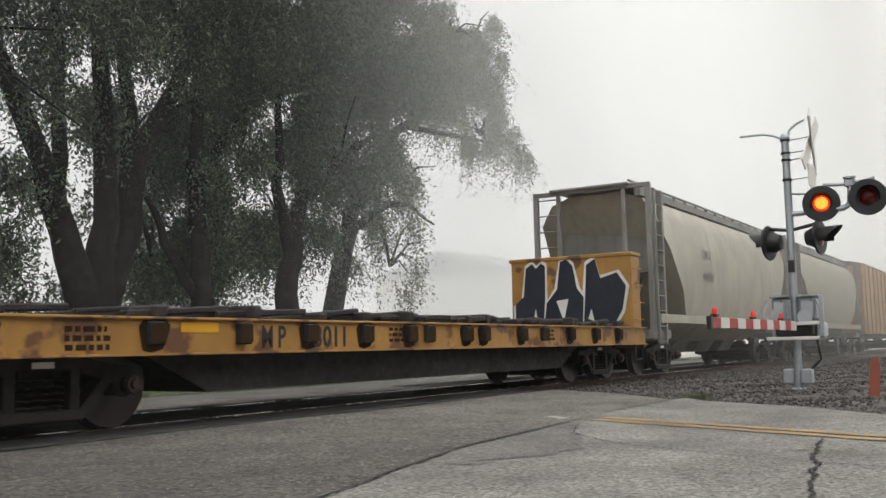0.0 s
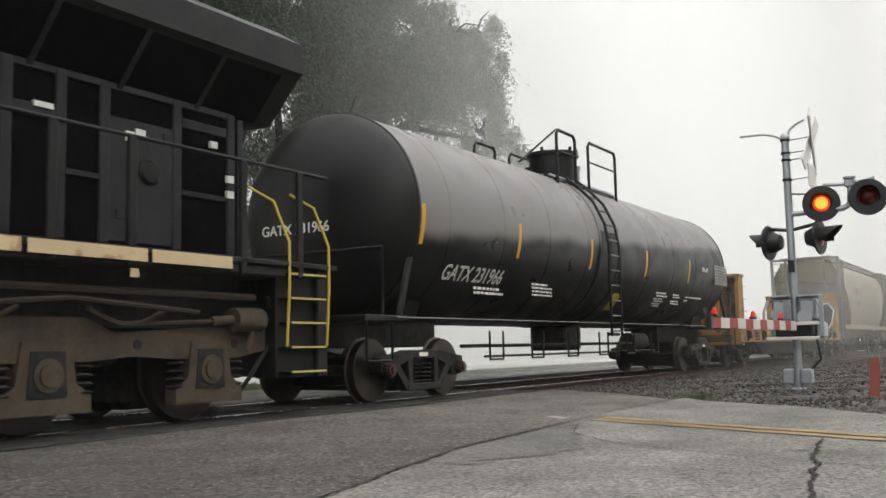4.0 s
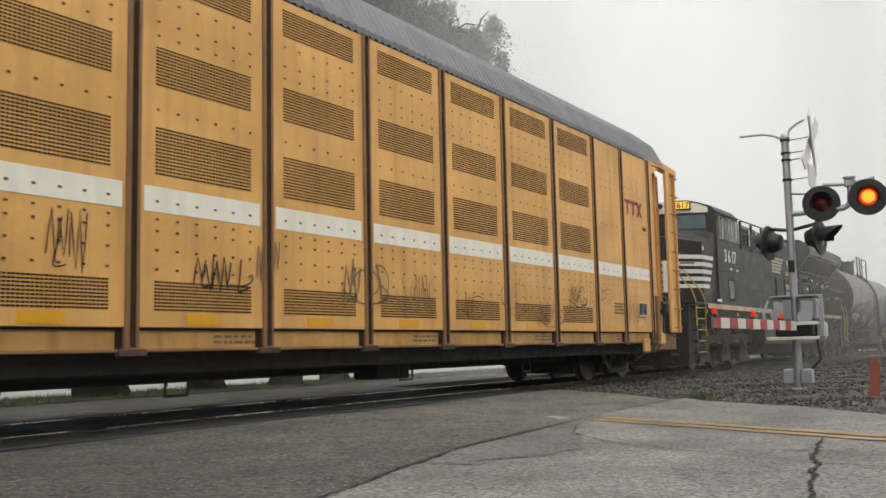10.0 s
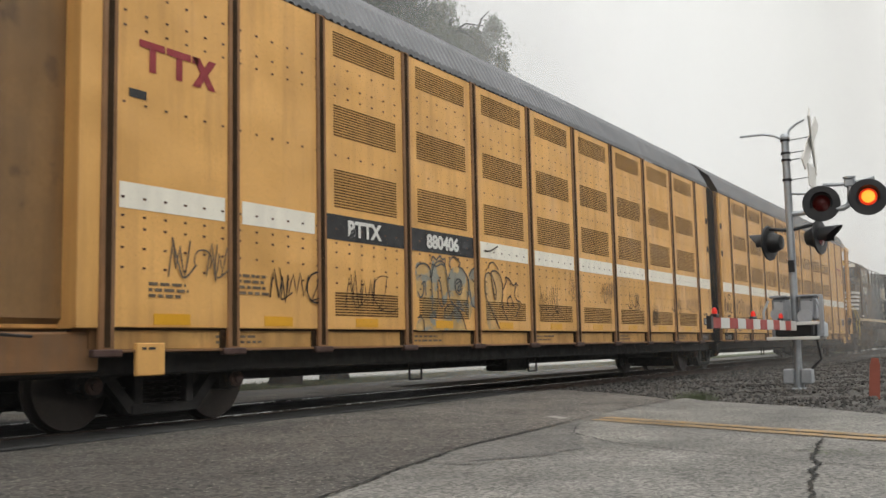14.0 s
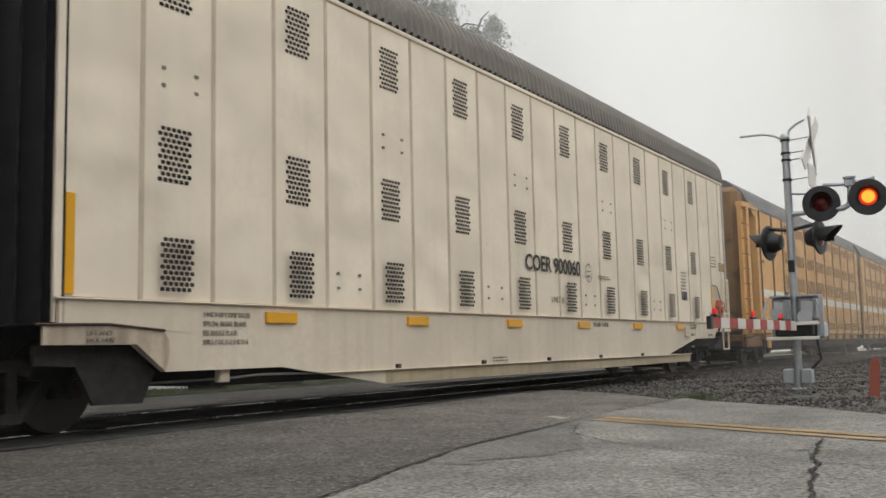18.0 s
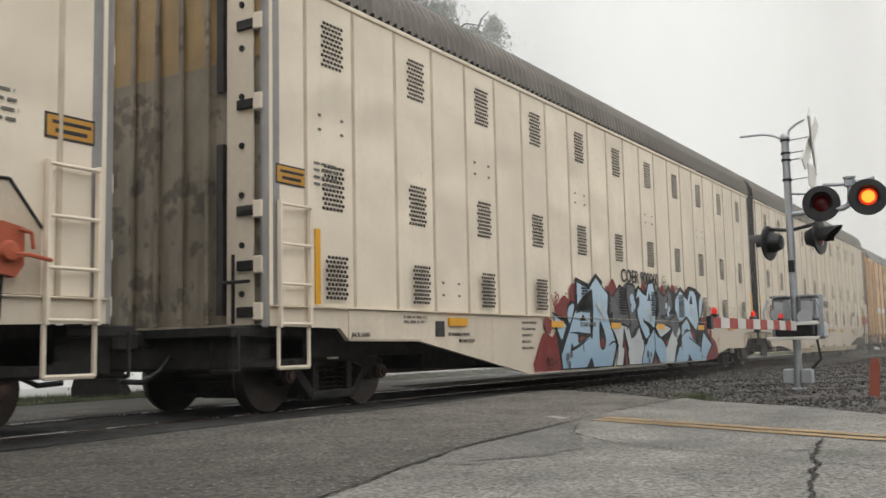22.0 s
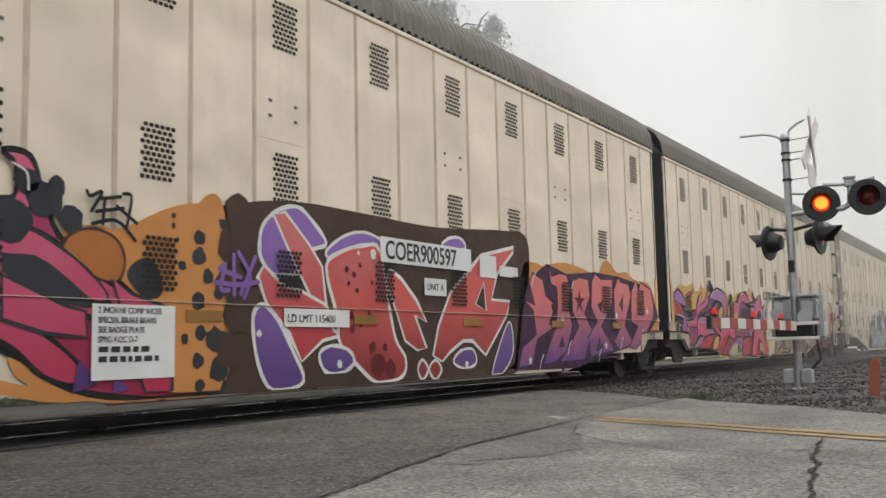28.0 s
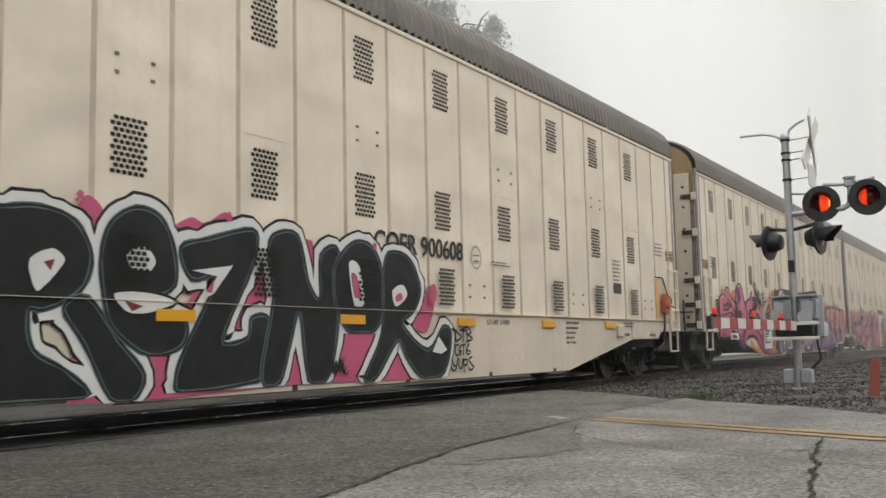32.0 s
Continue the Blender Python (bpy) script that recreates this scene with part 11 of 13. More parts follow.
    at.paint("graffiti_letter", S_MAUVE, 0, [(0.6, 1.4), (0.56, 1.09), (0.45, 0.96), (-0.14, 0.74), (-0.5, 0.39), (-0.59, 0.28), (-0.35, 0.28), (0.01, 0.46), (0.4, 0.51), (0.52, 0.66), (0.5, 0.99), (0.72, 1.26)], S_PLUM, 0.05)
    at.paint("graffiti_cut", S_PURPLE, 1, [(0.16, 1.08), (0.13, 1.17), (0.21, 1.21), (0.33, 1.17), (0.39, 1.05), (0.35, 0.86), (0.39, 0.63), (0.31, 0.53), (0.21, 0.61), (0.24, 0.83)], S_MAUVE, 0.1)
    at.paint("graffiti_letter", S_MAUVE, 0, [(-0.12, 1.65), (0.55, 1.73), (0.56, 1.89), (0.76, 1.93), (0.75, 1.74), (1.39, 2), (1.56, 1.89), (1.01, 1.47), (0.72, 1.24), (0.56, 1.08), (0.45, 1.38), (0.31, 1.54)], S_PLUM, 0.05)
    at.paint("graffiti_letter", S_MAUVE, 0, [(0.96, 1.44), (1.16, 1.27), (1.35, 1.07), (1.52, 0.77), (1.57, 0.52), (1.43, 0.43), (0.52, 0.45), (0.52, 0.53), (0.73, 0.55), (0.69, 0.73), (0.95, 0.88), (0.9, 1.06), (0.72, 1.26)], S_PLUM, 0.05)
    at.paint("graffiti_cut", S_GREEN, 0, [(0.57, 1.25), (0.72, 1.24), (0.72, 0.99), (0.77, 0.73), (1, 0.5), (0.54, 0.5), (0.52, 0.79)])
    at.paint("graffiti_cut", S_TAN, 1, [(0.72, 0.76), (0.84, 0.84), (1.08, 0.83), (1.26, 0.65), (1.15, 0.52), (0.89, 0.54)])
    at.paint("graffiti_cut", S_ORANGE, 1, [(1.05, 1.23), (1.16, 1.21), (1.24, 0.96), (1.41, 0.91), (1.5, 0.72), (1.43, 0.56), (1.28, 0.74), (1.06, 0.94)])
    at.paint("graffiti_cut", S_ORANGE2, 1, [(1.08, 1.17), (1.14, 1.07), (1.21, 0.91), (1.38, 0.75), (1.35, 0.86), (1.2, 1), (1.15, 1.15)])
    at.paint("graffiti_letter", S_MAUVE, 0, [(1.16, 1.55), (1.59, 1.72), (1.69, 1.64), (1.56, 1.5), (1.74, 1.25), (1.7, 1.04), (1.89, 0.6), (1.65, 0.43), (1.51, 0.3), (1.55, 0.51), (1.61, 0.79), (1.33, 1.14), (1.01, 1.4)], S_PLUM, 0.05)
    at.paint("graffiti_cut", S_PLUM2, 0, [(0.9, 1.6), (1.45, 1.83), (1.59, 1.73), (1.17, 1.56), (0.96, 1.45), (1.01, 1.58)])
    at.paint("graffiti_letter", S_MAUVE, 0, [(1.68, 1.79), (1.83, 1.91), (2.29, 1.82), (2.58, 1.66), (2.66, 1.49), (2.47, 1.24), (2.15, 1.01), (2.07, 0.81), (2.28, 0.93), (2.47, 1.09), (2.68, 0.94), (2.46, 0.81), (2.27, 0.82), (1.89, 0.59), (1.66, 0.75), (1.77, 1.07), (2.17, 1.3), (2.3, 1.46), (2.16, 1.64), (1.92, 1.73)], S_PLUM, 0.05)
    at.paint("graffiti_cut", S_PLUM2, 1, [(1.76, 1.69), (2.01, 1.71), (2.19, 1.59), (2.22, 1.42), (2.06, 1.36), (1.91, 1.44), (1.83, 1.31), (1.76, 1.47)])
    at.paint("graffiti_cut", S_SCARLET, 1, [(1.9, 1.53), (2.06, 1.56), (2.16, 1.47), (2.03, 1.41), (1.91, 1.44)])
    at.paint("graffiti_cut", S_GREEN, 0, [(1.84, 0.97), (2.15, 1.25), (2.29, 1.39), (2.48, 1.49), (2.42, 1.27), (2.03, 0.96), (1.91, 0.71), (1.85, 0.82)])
    at.paint("graffiti_letter", S_MAUVE, 0, [(2.78, 1.5), (3.18, 1.81), (3.31, 1.93), (3.49, 1.93), (3.53, 1.81), (3.34, 1.8), (3.26, 1.66), (3.47, 1.64), (3.55, 1.31), (3.5, 0.92), (3.26, 0.69), (2.93, 0.67), (2.55, 0.89), (2.71, 1.09), (2.69, 1.28)], S_PLUM, 0.05)
    at.paint("graffiti_cut", S_SCARLET, 0, [(2.82, 1.22), (3.2, 1.41), (3.27, 1.18), (2.94, 1.09)], S_PLUM, 0.03)
    at.paint("graffiti_letter", S_MAUVE, 0, [(3.56, 2.17), (4.15, 2.04), (4.07, 1.54), (4.17, 1.16), (3.84, 0.92), (3.75, 0.67), (3.53, 0.86), (3.53, 1.31), (3.87, 1.61), (3.64, 1.8)], S_PLUM, 0.05)
    at.paint("graffiti_cut", S_GREEN, 0, [(3.57, 1.29), (3.92, 1.26), (3.73, 0.98), (3.75, 0.69), (3.93, 0.52), (3.88, 0.28), (3.61, 0.28), (3.81, 0.49), (3.56, 0.74)])
    at.paint("graffiti_cut", S_SCARLET, 1, [(3.8, 1.08), (3.86, 1.24), (3.94, 1.24), (3.99, 0.97), (3.95, 0.72), (3.84, 0.72), (3.76, 0.89)], S_MAUVE, 0.07)
    at.paint("graffiti_cut", S_ORANGE2, 1, [(3.8, 0.89), (3.86, 1.01), (3.92, 0.91), (3.93, 0.74), (3.85, 0.74)])
    at.paint("graffiti_cut", S_PURPLE, 0, [(3.98, 1.33), (4.17, 1.37), (4.46, 1.32), (4.49, 1.15), (4.28, 0.86), (4.28, 0.46), (4.19, 0.29), (3.99, 0.3), (4.01, 0.97)])
    at.paint("graffiti_letter", S_MAUVE, 0, [(3.98, 1.54), (4.03, 1.72), (4.16, 1.76), (4.17, 1.5), (4.45, 1.38), (4.59, 1.42), (4.31, 1), (4.2, 1.11), (4.17, 1.32)], S_PLUM, 0.05)
    at.paint("graffiti_cut", S_PLUM2, 0, [(4.28, 1.82), (5.47, 1.93), (5.5, 1.73), (5.3, 1.54), (5.35, 1.43), (4.78, 1.29), (4.5, 1.38), (4.62, 1.69), (4.32, 1.66)])
    at.paint("graffiti_letter", S_MAUVE, 0, [(4.26, 1.78), (5.47, 1.89), (5.46, 1.75), (5.3, 1.59), (4.92, 1.42), (4.78, 1.52), (4.97, 1.72), (4.85, 1.77), (4.55, 1.75), (4.57, 1.42), (4.37, 1.52)], S_PLUM, 0.05)
    at.paint("graffiti_letter", S_MAUVE, 0, [(4.54, 1.41), (4.82, 1.31), (5.34, 1.41), (5.36, 1.14), (5.14, 0.86), (5.1, 0.49), (4.53, 0.43), (4.3, 0.42), (4.34, 0.49), (4.28, 0.86), (4.39, 1.09)], S_PLUM, 0.05)
    at.paint("graffiti_cut", S_SCARLET, 0, [(4.62, 1.67), (4.78, 1.69), (4.71, 1.5), (4.78, 1.31), (4.51, 1.42)], S_PLUM, 0.03)
    at.paint("graffiti_cut", S_PURPLE, 0, [(5.35, 1.75), (5.7, 1.81), (5.75, 1.48), (5.88, 1.19), (5.82, 1.02), (5.39, 0.73), (5.14, 0.74), (5.35, 1.11)])
    at.paint("graffiti_cut", S_ORANGE, 1, [(5.36, 1.25), (5.5, 1.32), (5.66, 1.12), (5.62, 0.92), (5.48, 0.78), (5.36, 0.76), (5.4, 0.98)])
    at.paint("graffiti_cut", S_ORANGE2, 1, [(5.43, 1.11), (5.52, 1.26), (5.54, 1.05), (5.63, 1.08), (5.52, 0.92), (5.43, 0.84)])
    at.paint("graffiti_letter", S_MAUVE, 0, [(5.7, 1.8), (6.05, 1.85), (6.18, 1.7), (6.09, 1.39), (6.48, 1.45), (6.38, 1.23), (6.13, 1.19), (5.8, 1.05), (5.66, 1.21), (5.89, 1.55), (5.85, 1.71)], S_PLUM, 0.05)
    at.paint("graffiti_cut", S_GREEN, 1, [(5.75, 1.79), (5.92, 1.74), (5.94, 1.57), (5.8, 1.38), (5.7, 1.26), (5.82, 1.58)])
    at.paint("graffiti_letter", S_MAUVE, 0, [(6.3, 1.93), (6.65, 1.94), (6.73, 1.73), (6.92, 1.83), (7.17, 1.74), (6.77, 1.4), (6.68, 1.14), (6.56, 0.84), (6.35, 0.89), (6.48, 1.09), (6.43, 1.17), (5.94, 0.86), (5.5, 0.69), (5.16, 0.71), (5.08, 0.85), (5.33, 0.84), (5.85, 1.18), (6.48, 1.41), (6.35, 1.71)], S_PLUM, 0.05)
    at.paint("graffiti_cut", S_SCARLET, 0, [(5.97, 1.12), (6.35, 1.3), (6.32, 1.21), (6.08, 1.12)], S_PLUM, 0.03)
    at.paint("graffiti_cut", S_PURPLE, 0, [(5.82, 0.55), (6.03, 0.82), (6.17, 0.89), (6.08, 0.59)])
    at.paint("graffiti_cut", S_SCARLET, 0, [(5.75, 0.54), (5.94, 0.73), (5.98, 0.66), (5.91, 0.57)])
    at.paint("graffiti_letter", S_MAUVE, 0, [(6.74, 1.35), (7.02, 1.46), (7.16, 1.48), (7.09, 1.37), (7.31, 1.26), (7.8, 1.2), (8.12, 1.11), (8.25, 0.9), (8.28, 0.86), (7.54, 0.82), (7.48, 1.01), (7.22, 1.19), (6.88, 1.23)], S_PLUM, 0.05)
    at.paint("graffiti_cut", S_GREEN, 0, [(7.42, 1.19), (7.55, 1.19), (7.55, 0.82), (7.43, 0.81)])
    at.paint("graffiti_cut", S_PURPLE, 1, [(6.77, 1), (6.9, 1.18), (7.22, 1.17), (7.45, 1.06), (7.42, 0.96), (7.07, 0.94), (6.79, 0.95)], S_MAUVE, 0.04)
    at.paint("graffiti_cut", S_ORANGE, 0, [(6.86, 0.98), (6.91, 1.08), (7.22, 1.06), (7.25, 0.97)])
    at.paint("graffiti_cut", S_ORANGE, 1, [(7.43, 1.29), (7.61, 1.41), (7.86, 1.38), (7.85, 1.21), (7.55, 1.23)])
    at.dots(S_SCARLET, [(3.01, 2.02, 0.06), (3.0, 1.94, 0.05), (5.79, 2.24, 0.06), (3.49, 0.57, 0.07)], "red sprayed spots")
    at.dots(S_SLATE, [(2.79, 1.7, 0.09), (2.81, 1.85, 0.06), (2.84, 1.8, 0.05), (4.36, 1.99, 0.05), (4.55, 1.99, 0.07), (7.93, 1.68, 0.09), (7.71, 1.59, 0.03), (7.64, 1.51, 0.12), (-0.89, 1.03, 0.08)], "grey sprayed spots")
    at.glint([[(0.56, 1.73), (0.57, 1.88), (0.75, 1.92)], [(0.77, 1.73), (1.39, 1.98)], [(1.61, 1.64), (1.55, 1.49), (1.73, 1.26)], [(1.85, 1.89), (2.29, 1.8), (2.6, 1.65)], [(0.13, 1.18), (0.26, 1.23), (0.39, 1.1)], [(2.8, 1.48), (3.19, 1.8), (3.34, 1.91), (3.49, 1.91)], [(3.6, 2.15), (4.13, 2.03)], [(3.83, 0.94), (3.75, 0.69), (3.92, 0.4)], [(-0.38, 0.71), (-0.08, 0.71)], [(-0.27, 0.92), (-0.24, 0.68)]])
    at.glint([[(4.16, 1.75), (4.17, 1.51)], [(4.58, 1.4), (4.88, 1.43), (5.33, 1.39), (5.33, 1.17)], [(4.67, 1.33), (4.9, 1.01), (5.11, 0.61), (5.08, 0.46)], [(5.09, 0.86), (5.33, 0.86)], [(6.09, 1.37), (6.48, 1.48)], [(6.7, 1.42), (6.64, 1.17)], [(6.74, 1.74), (6.96, 1.83), (7.13, 1.75), (7.02, 1.55)], [(6.99, 1.33), (7.1, 1.22), (7.8, 1.22)], [(3.24, 1.45), (3.32, 1.36), (3.53, 1.37)], [(5.47, 1.76), (5.3, 1.59), (4.92, 1.44)]])
    part("lettering", words("LD LMT 115400", 0.12, S_WHITE, squeeze=0.95), None, max_c, "white stencilled lettering", at=(1.16, GY - 0.03, 1.02))
    for k, line in enumerate(("2 INCH HF COMP SHOES", "SPECIAL BRAKE BEAMS", "SEE BADGE PLATE")):
        part("lettering", words(line, 0.075, S_WHITE, squeeze=0.8), None, max_c, "white stencilled lettering", at=(4.0, GY - 0.03, 1.01 - 0.082 * k))
    stencil(max_c, 4.0, 0.77, GY - 0.03, 3, 0.6, S_WHITE, 0.04, 0.03, 27)
    scribble(max_c, -0.83, 0.85, 0.7, 0.6, GY - 0.02, 41, S_BLACK, 0.03, 4)
    at.paint("graffiti_ground", S_ORANGE, 1, [(8.41, 0.87), (8.59, 1.06), (8.56, 1.36), (8.67, 1.39), (8.72, 1.22), (8.86, 1.1), (8.81, 0.9)])
    at.dots(S_SLATE, [(7.94, 1.67, 0.08), (7.66, 1.51, 0.11), (7.72, 1.59, 0.03)], "grey sprayed spots")


def mural_d():
    at = Painter(max_d)
    at.paint("graffiti_ground", S_BROWN, 1, [(-3.06, 0.3), (-3.19, 1.15), (-3.01, 2.03), (-2.52, 2.24), (-1.63, 2.35), (-0.44, 2.35), (1.23, 2.34), (3.24, 2.48), (3.96, 2.41), (3.98, 1.69), (3.72, 0.79), (3.37, 0.28), (0.06, 0.28)])
    at.paint("graffiti_letter", S_PURP2, 1, [(-2.3, 1.83), (-2.24, 2.04), (-2, 2.22), (-1.68, 2.29), (-1.43, 2.16), (-1.18, 1.93), (-1.37, 1.85), (-1.57, 1.79), (-1.62, 1.59), (-1.9, 1.51), (-2.12, 1.53), (-2.27, 1.67)], S_WHITE, 0.05)
    at.paint("graffiti_letter", S_CORAL, 0, [(-2.08, 2.16), (-1.89, 2.21), (-1.48, 1.88), (-1.26, 1.65), (-1.19, 1.21), (-1.39, 1.19), (-1.76, 1.69)], S_WHITE, 0.04)
    at.paint("graffiti_letter", S_PURP2, 1, [(-1.18, 1.84), (-0.84, 2.04), (-0.44, 2.12), (-0.07, 2.04), (-0.11, 1.91), (-0.55, 1.94), (-0.95, 1.82), (-1.12, 1.75)], S_WHITE, 0.04)
    at.paint("graffiti_letter", S_CORAL, 0, [(-2.33, 1.48), (-2.23, 1.61), (-1.94, 1.41), (-1.61, 1.35), (-1.19, 1.21), (-1.06, 0.93), (-0.94, 0.86), (-1.26, 0.81), (-1.63, 0.57), (-1.84, 0.89), (-2.2, 1.21)], S_WHITE, 0.05)
    at.paint("graffiti_letter", S_RED, 1, [(-1.19, 1.65), (-0.9, 1.85), (-0.43, 1.96), (-0.13, 1.92), (0.05, 1.26), (0.2, 0.81), (0.41, 0.58), (0.33, 0.35), (-0.19, 0.29), (-0.55, 0.47), (-0.94, 0.77), (-1, 1.1)], S_WHITE, 0.05)
    at.paint("graffiti_cut", S_CORAL, 1, [(-1.11, 1.62), (-0.84, 1.79), (-0.43, 1.89), (-0.19, 1.82), (-0.13, 1.56), (-0.43, 1.41), (-0.95, 1.47)])
    at.paint("graffiti_letter", S_RED, 0, [(0.07, 1.71), (0.34, 1.59), (0.68, 1.33), (0.92, 1.04), (0.64, 1.13), (0.91, 0.7), (0.69, 0.66), (0.4, 0.8), (0.19, 1.21), (0, 1.52)], S_WHITE, 0.045)
    at.paint("graffiti_letter", S_PURP2, 1, [(1.34, 2.1), (1.55, 2.22), (1.85, 2.24), (1.98, 2.11), (1.55, 2.02)], S_WHITE, 0.04)
    at.paint("graffiti_letter", S_RED, 0, [(1.06, 0.6), (1.21, 0.99), (1.54, 1.46), (2.15, 1.86), (2.43, 2.04), (3.47, 2.24), (3.44, 2.15), (2.91, 1.79), (2.72, 1.4), (3.29, 1.39), (3.2, 1.18), (2.5, 0.58), (2.12, 0.79), (1.86, 0.79), (1.52, 0.65), (1.29, 0.5)], S_WHITE, 0.05)
    at.paint("graffiti_cut", S_BROWN, 0, [(2.23, 1.32), (2.49, 1.64), (2.55, 1.22)], S_WHITE, 0.04)
    at.paint("graffiti_letter", S_PURP2, 1, [(-2.41, 1.03), (-2.28, 1.19), (-2.07, 1.08), (-1.79, 0.71), (-1.61, 0.36), (-2.1, 0.29), (-2.33, 0.57)], S_WHITE, 0.05)
    at.paint("graffiti_letter", S_PURP2, 1, [(-1.33, 0.66), (-1.1, 0.75), (-0.78, 0.69), (-0.69, 0.54), (-0.94, 0.43), (-1.23, 0.46)], S_WHITE, 0.045)
    at.paint("graffiti_letter", S_PURP2, 1, [(2.67, 0.31), (3.24, 1.08), (3.36, 0.62), (2.98, 0.29)], S_WHITE, 0.03)
    at.paint("graffiti_letter", S_PURP2, 1, [(1.58, 0.5), (1.77, 0.65), (2.12, 0.67), (2.21, 0.48), (1.89, 0.4)], S_WHITE, 0.04)
    at.paint("graffiti_letter", S_RED, 1, [(0.68, 0.43), (0.79, 0.55), (0.93, 0.42), (0.78, 0.29)], S_WHITE, 0.04)
    at.paint("graffiti_letter", S_RED, 1, [(0.95, 0.42), (1.11, 0.54), (1.26, 0.41), (1.1, 0.28)], S_WHITE, 0.04)
    at.dots(S_DARKRED, [(-0.81, 1.65, 0.04), (-0.67, 1.59, 0.04), (-0.55, 1.71, 0.03), (-0.72, 1.1, 0.05), (-0.55, 1.02, 0.06), (-0.89, 1.04, 0.04), (-0.37, 1.11, 0.05), (-0.72, 0.94, 0.05), (-0.19, 0.51, 0.14), (0.06, 0.45, 0.12), (-0.31, 0.72, 0.07), (-0.06, 0.72, 0.05), (-0.78, 1.48, 0.03), (-0.61, 1.4, 0.03), (-0.31, 1.51, 0.03)], "dark red sprayed spots")
    at.dots(S_WHITE, [(-0.28, 1.86, 0.06), (-0.58, 1.86, 0.03), (-2.32, 0.89, 0.04), (-0.97, 0.53, 0.05), (1.94, 0.46, 0.05)], "white sprayed highlights")
    at = Painter(max_d)
    at.paint("graffiti_ground", S_ORANGE2, 1, [(-8.58, 2.03), (-8.3, 2.07), (-8.3, 1.81), (-8.5, 1.71), (-8.61, 1.86)])
    at.paint("graffiti_ground", S_ORANGE2, 1, [(-7.66, 2.0), (-7.45, 2.09), (-7.25, 2.06), (-7.32, 1.74), (-7.57, 1.78)])
    at.paint("graffiti_ground", S_ORANGE2, 1, [(-4.75, 1.7), (-4.27, 1.82), (-3.84, 1.6), (-3.63, 1.29), (-3.2, 2.12), (-2.86, 2.23), (-2.77, 1.48), (-2.86, 0.29), (-4.19, 0.28), (-5.11, 0.54), (-5.09, 1.11)])
    at.paint("graffiti_ground", S_ORANGE2, 1, [(-5.82, 0.76), (-5.36, 0.55), (-4.33, 0.31), (-4.86, 0.33), (-5.82, 0.56)])
    at.paint("graffiti_cut", S_ROSE, 1, [(-8.91, 1.46), (-8.83, 1.74), (-8.54, 1.93), (-8.24, 1.73), (-7.92, 1.69), (-7.32, 1.56), (-7.26, 1.93), (-6.85, 2.09), (-6.45, 1.87), (-6.13, 1.76), (-5.79, 1.92), (-5.19, 1.96), (-4.91, 2.06), (-4.74, 1.7), (-4.28, 1.42), (-3.71, 1.13), (-3.01, 0.66), (-2.86, 0.29), (-3.75, 0.29), (-4.6, 0.42), (-5.23, 0.75), (-6.04, 0.83), (-6.67, 0.58), (-7.1, 0.61), (-7.19, 0.79), (-8.82, 0.8), (-8.95, 0.99)], S_BLACK, 0.06)
    at.paint("graffiti_cut", S_PURPLE, 0, [(-8.28, 1.78), (-8.12, 1.82), (-8.08, 1.65), (-8.24, 1.64)])
    at.paint("graffiti_cut", S_PURPLE, 0, [(-8.82, 1.26), (-8.61, 1.37), (-8.5, 1.16), (-8.75, 1.11)])
    at.paint("graffiti_cut", S_ORANGE2, 1, [(-8.46, 1.13), (-8.08, 1.22), (-7.84, 1.35), (-7.88, 1.18), (-8.24, 1.08)])
    at.paint("graffiti_letter", S_HOTPINK, 1, [(-8.87, 1.73), (-8.73, 1.88), (-8.47, 1.93), (-8.29, 1.81), (-8.24, 1.66), (-8.45, 1.67), (-8.49, 1.54), (-8.08, 1.55), (-7.66, 1.7), (-7.46, 1.61), (-7.47, 1.41), (-7.84, 1.47), (-8.61, 1.38), (-8.84, 1.41), (-8.91, 1.56)], S_BLACK, 0.05)
    at.paint("graffiti_letter", S_HOTPINK, 1, [(-8.32, 1.69), (-8.33, 1.93), (-8.2, 2.11), (-7.99, 2.11), (-7.82, 1.94), (-7.48, 1.79), (-7.2, 1.65), (-7.2, 1.49), (-7.5, 1.51), (-7.72, 1.66), (-8.07, 1.8), (-8.19, 1.64)], S_BLACK, 0.05)
    at.paint("graffiti_letter", S_HOTPINK, 1, [(-8.96, 1.12), (-8.59, 1.12), (-8.07, 1.11), (-7.86, 1.35), (-7.5, 1.4), (-7.23, 1.19), (-7.16, 0.88), (-7.84, 0.83), (-8.59, 0.81), (-8.89, 0.82), (-8.93, 0.93)], S_BLACK, 0.05)
    at.paint("graffiti_cut", S_BLACK, 0, [(-7.88, 0.95), (-7.76, 1.03), (-7.41, 0.98), (-7.24, 0.83), (-7.5, 0.89)])
    at.paint("graffiti_letter", S_HOTPINK, 1, [(-7.26, 1.73), (-7.26, 2.02), (-7.09, 2.21), (-6.8, 2.27), (-6.53, 2.08), (-6.39, 1.79), (-6.22, 1.47), (-6.28, 1.17), (-6.54, 1.01), (-6.78, 0.82), (-7.14, 0.94), (-7.23, 1.3)], S_BLACK, 0.05)
    at.paint("graffiti_cut", S_PURPLE, 1, [(-7.15, 2.05), (-6.96, 2.17), (-6.77, 1.94), (-6.8, 1.81), (-7.04, 1.75)], S_BLACK, 0.02)
    at.paint("graffiti_cut", S_BLACK, 1, [(-7.05, 1.51), (-6.8, 1.55), (-6.74, 1.37), (-7.05, 1.32)])
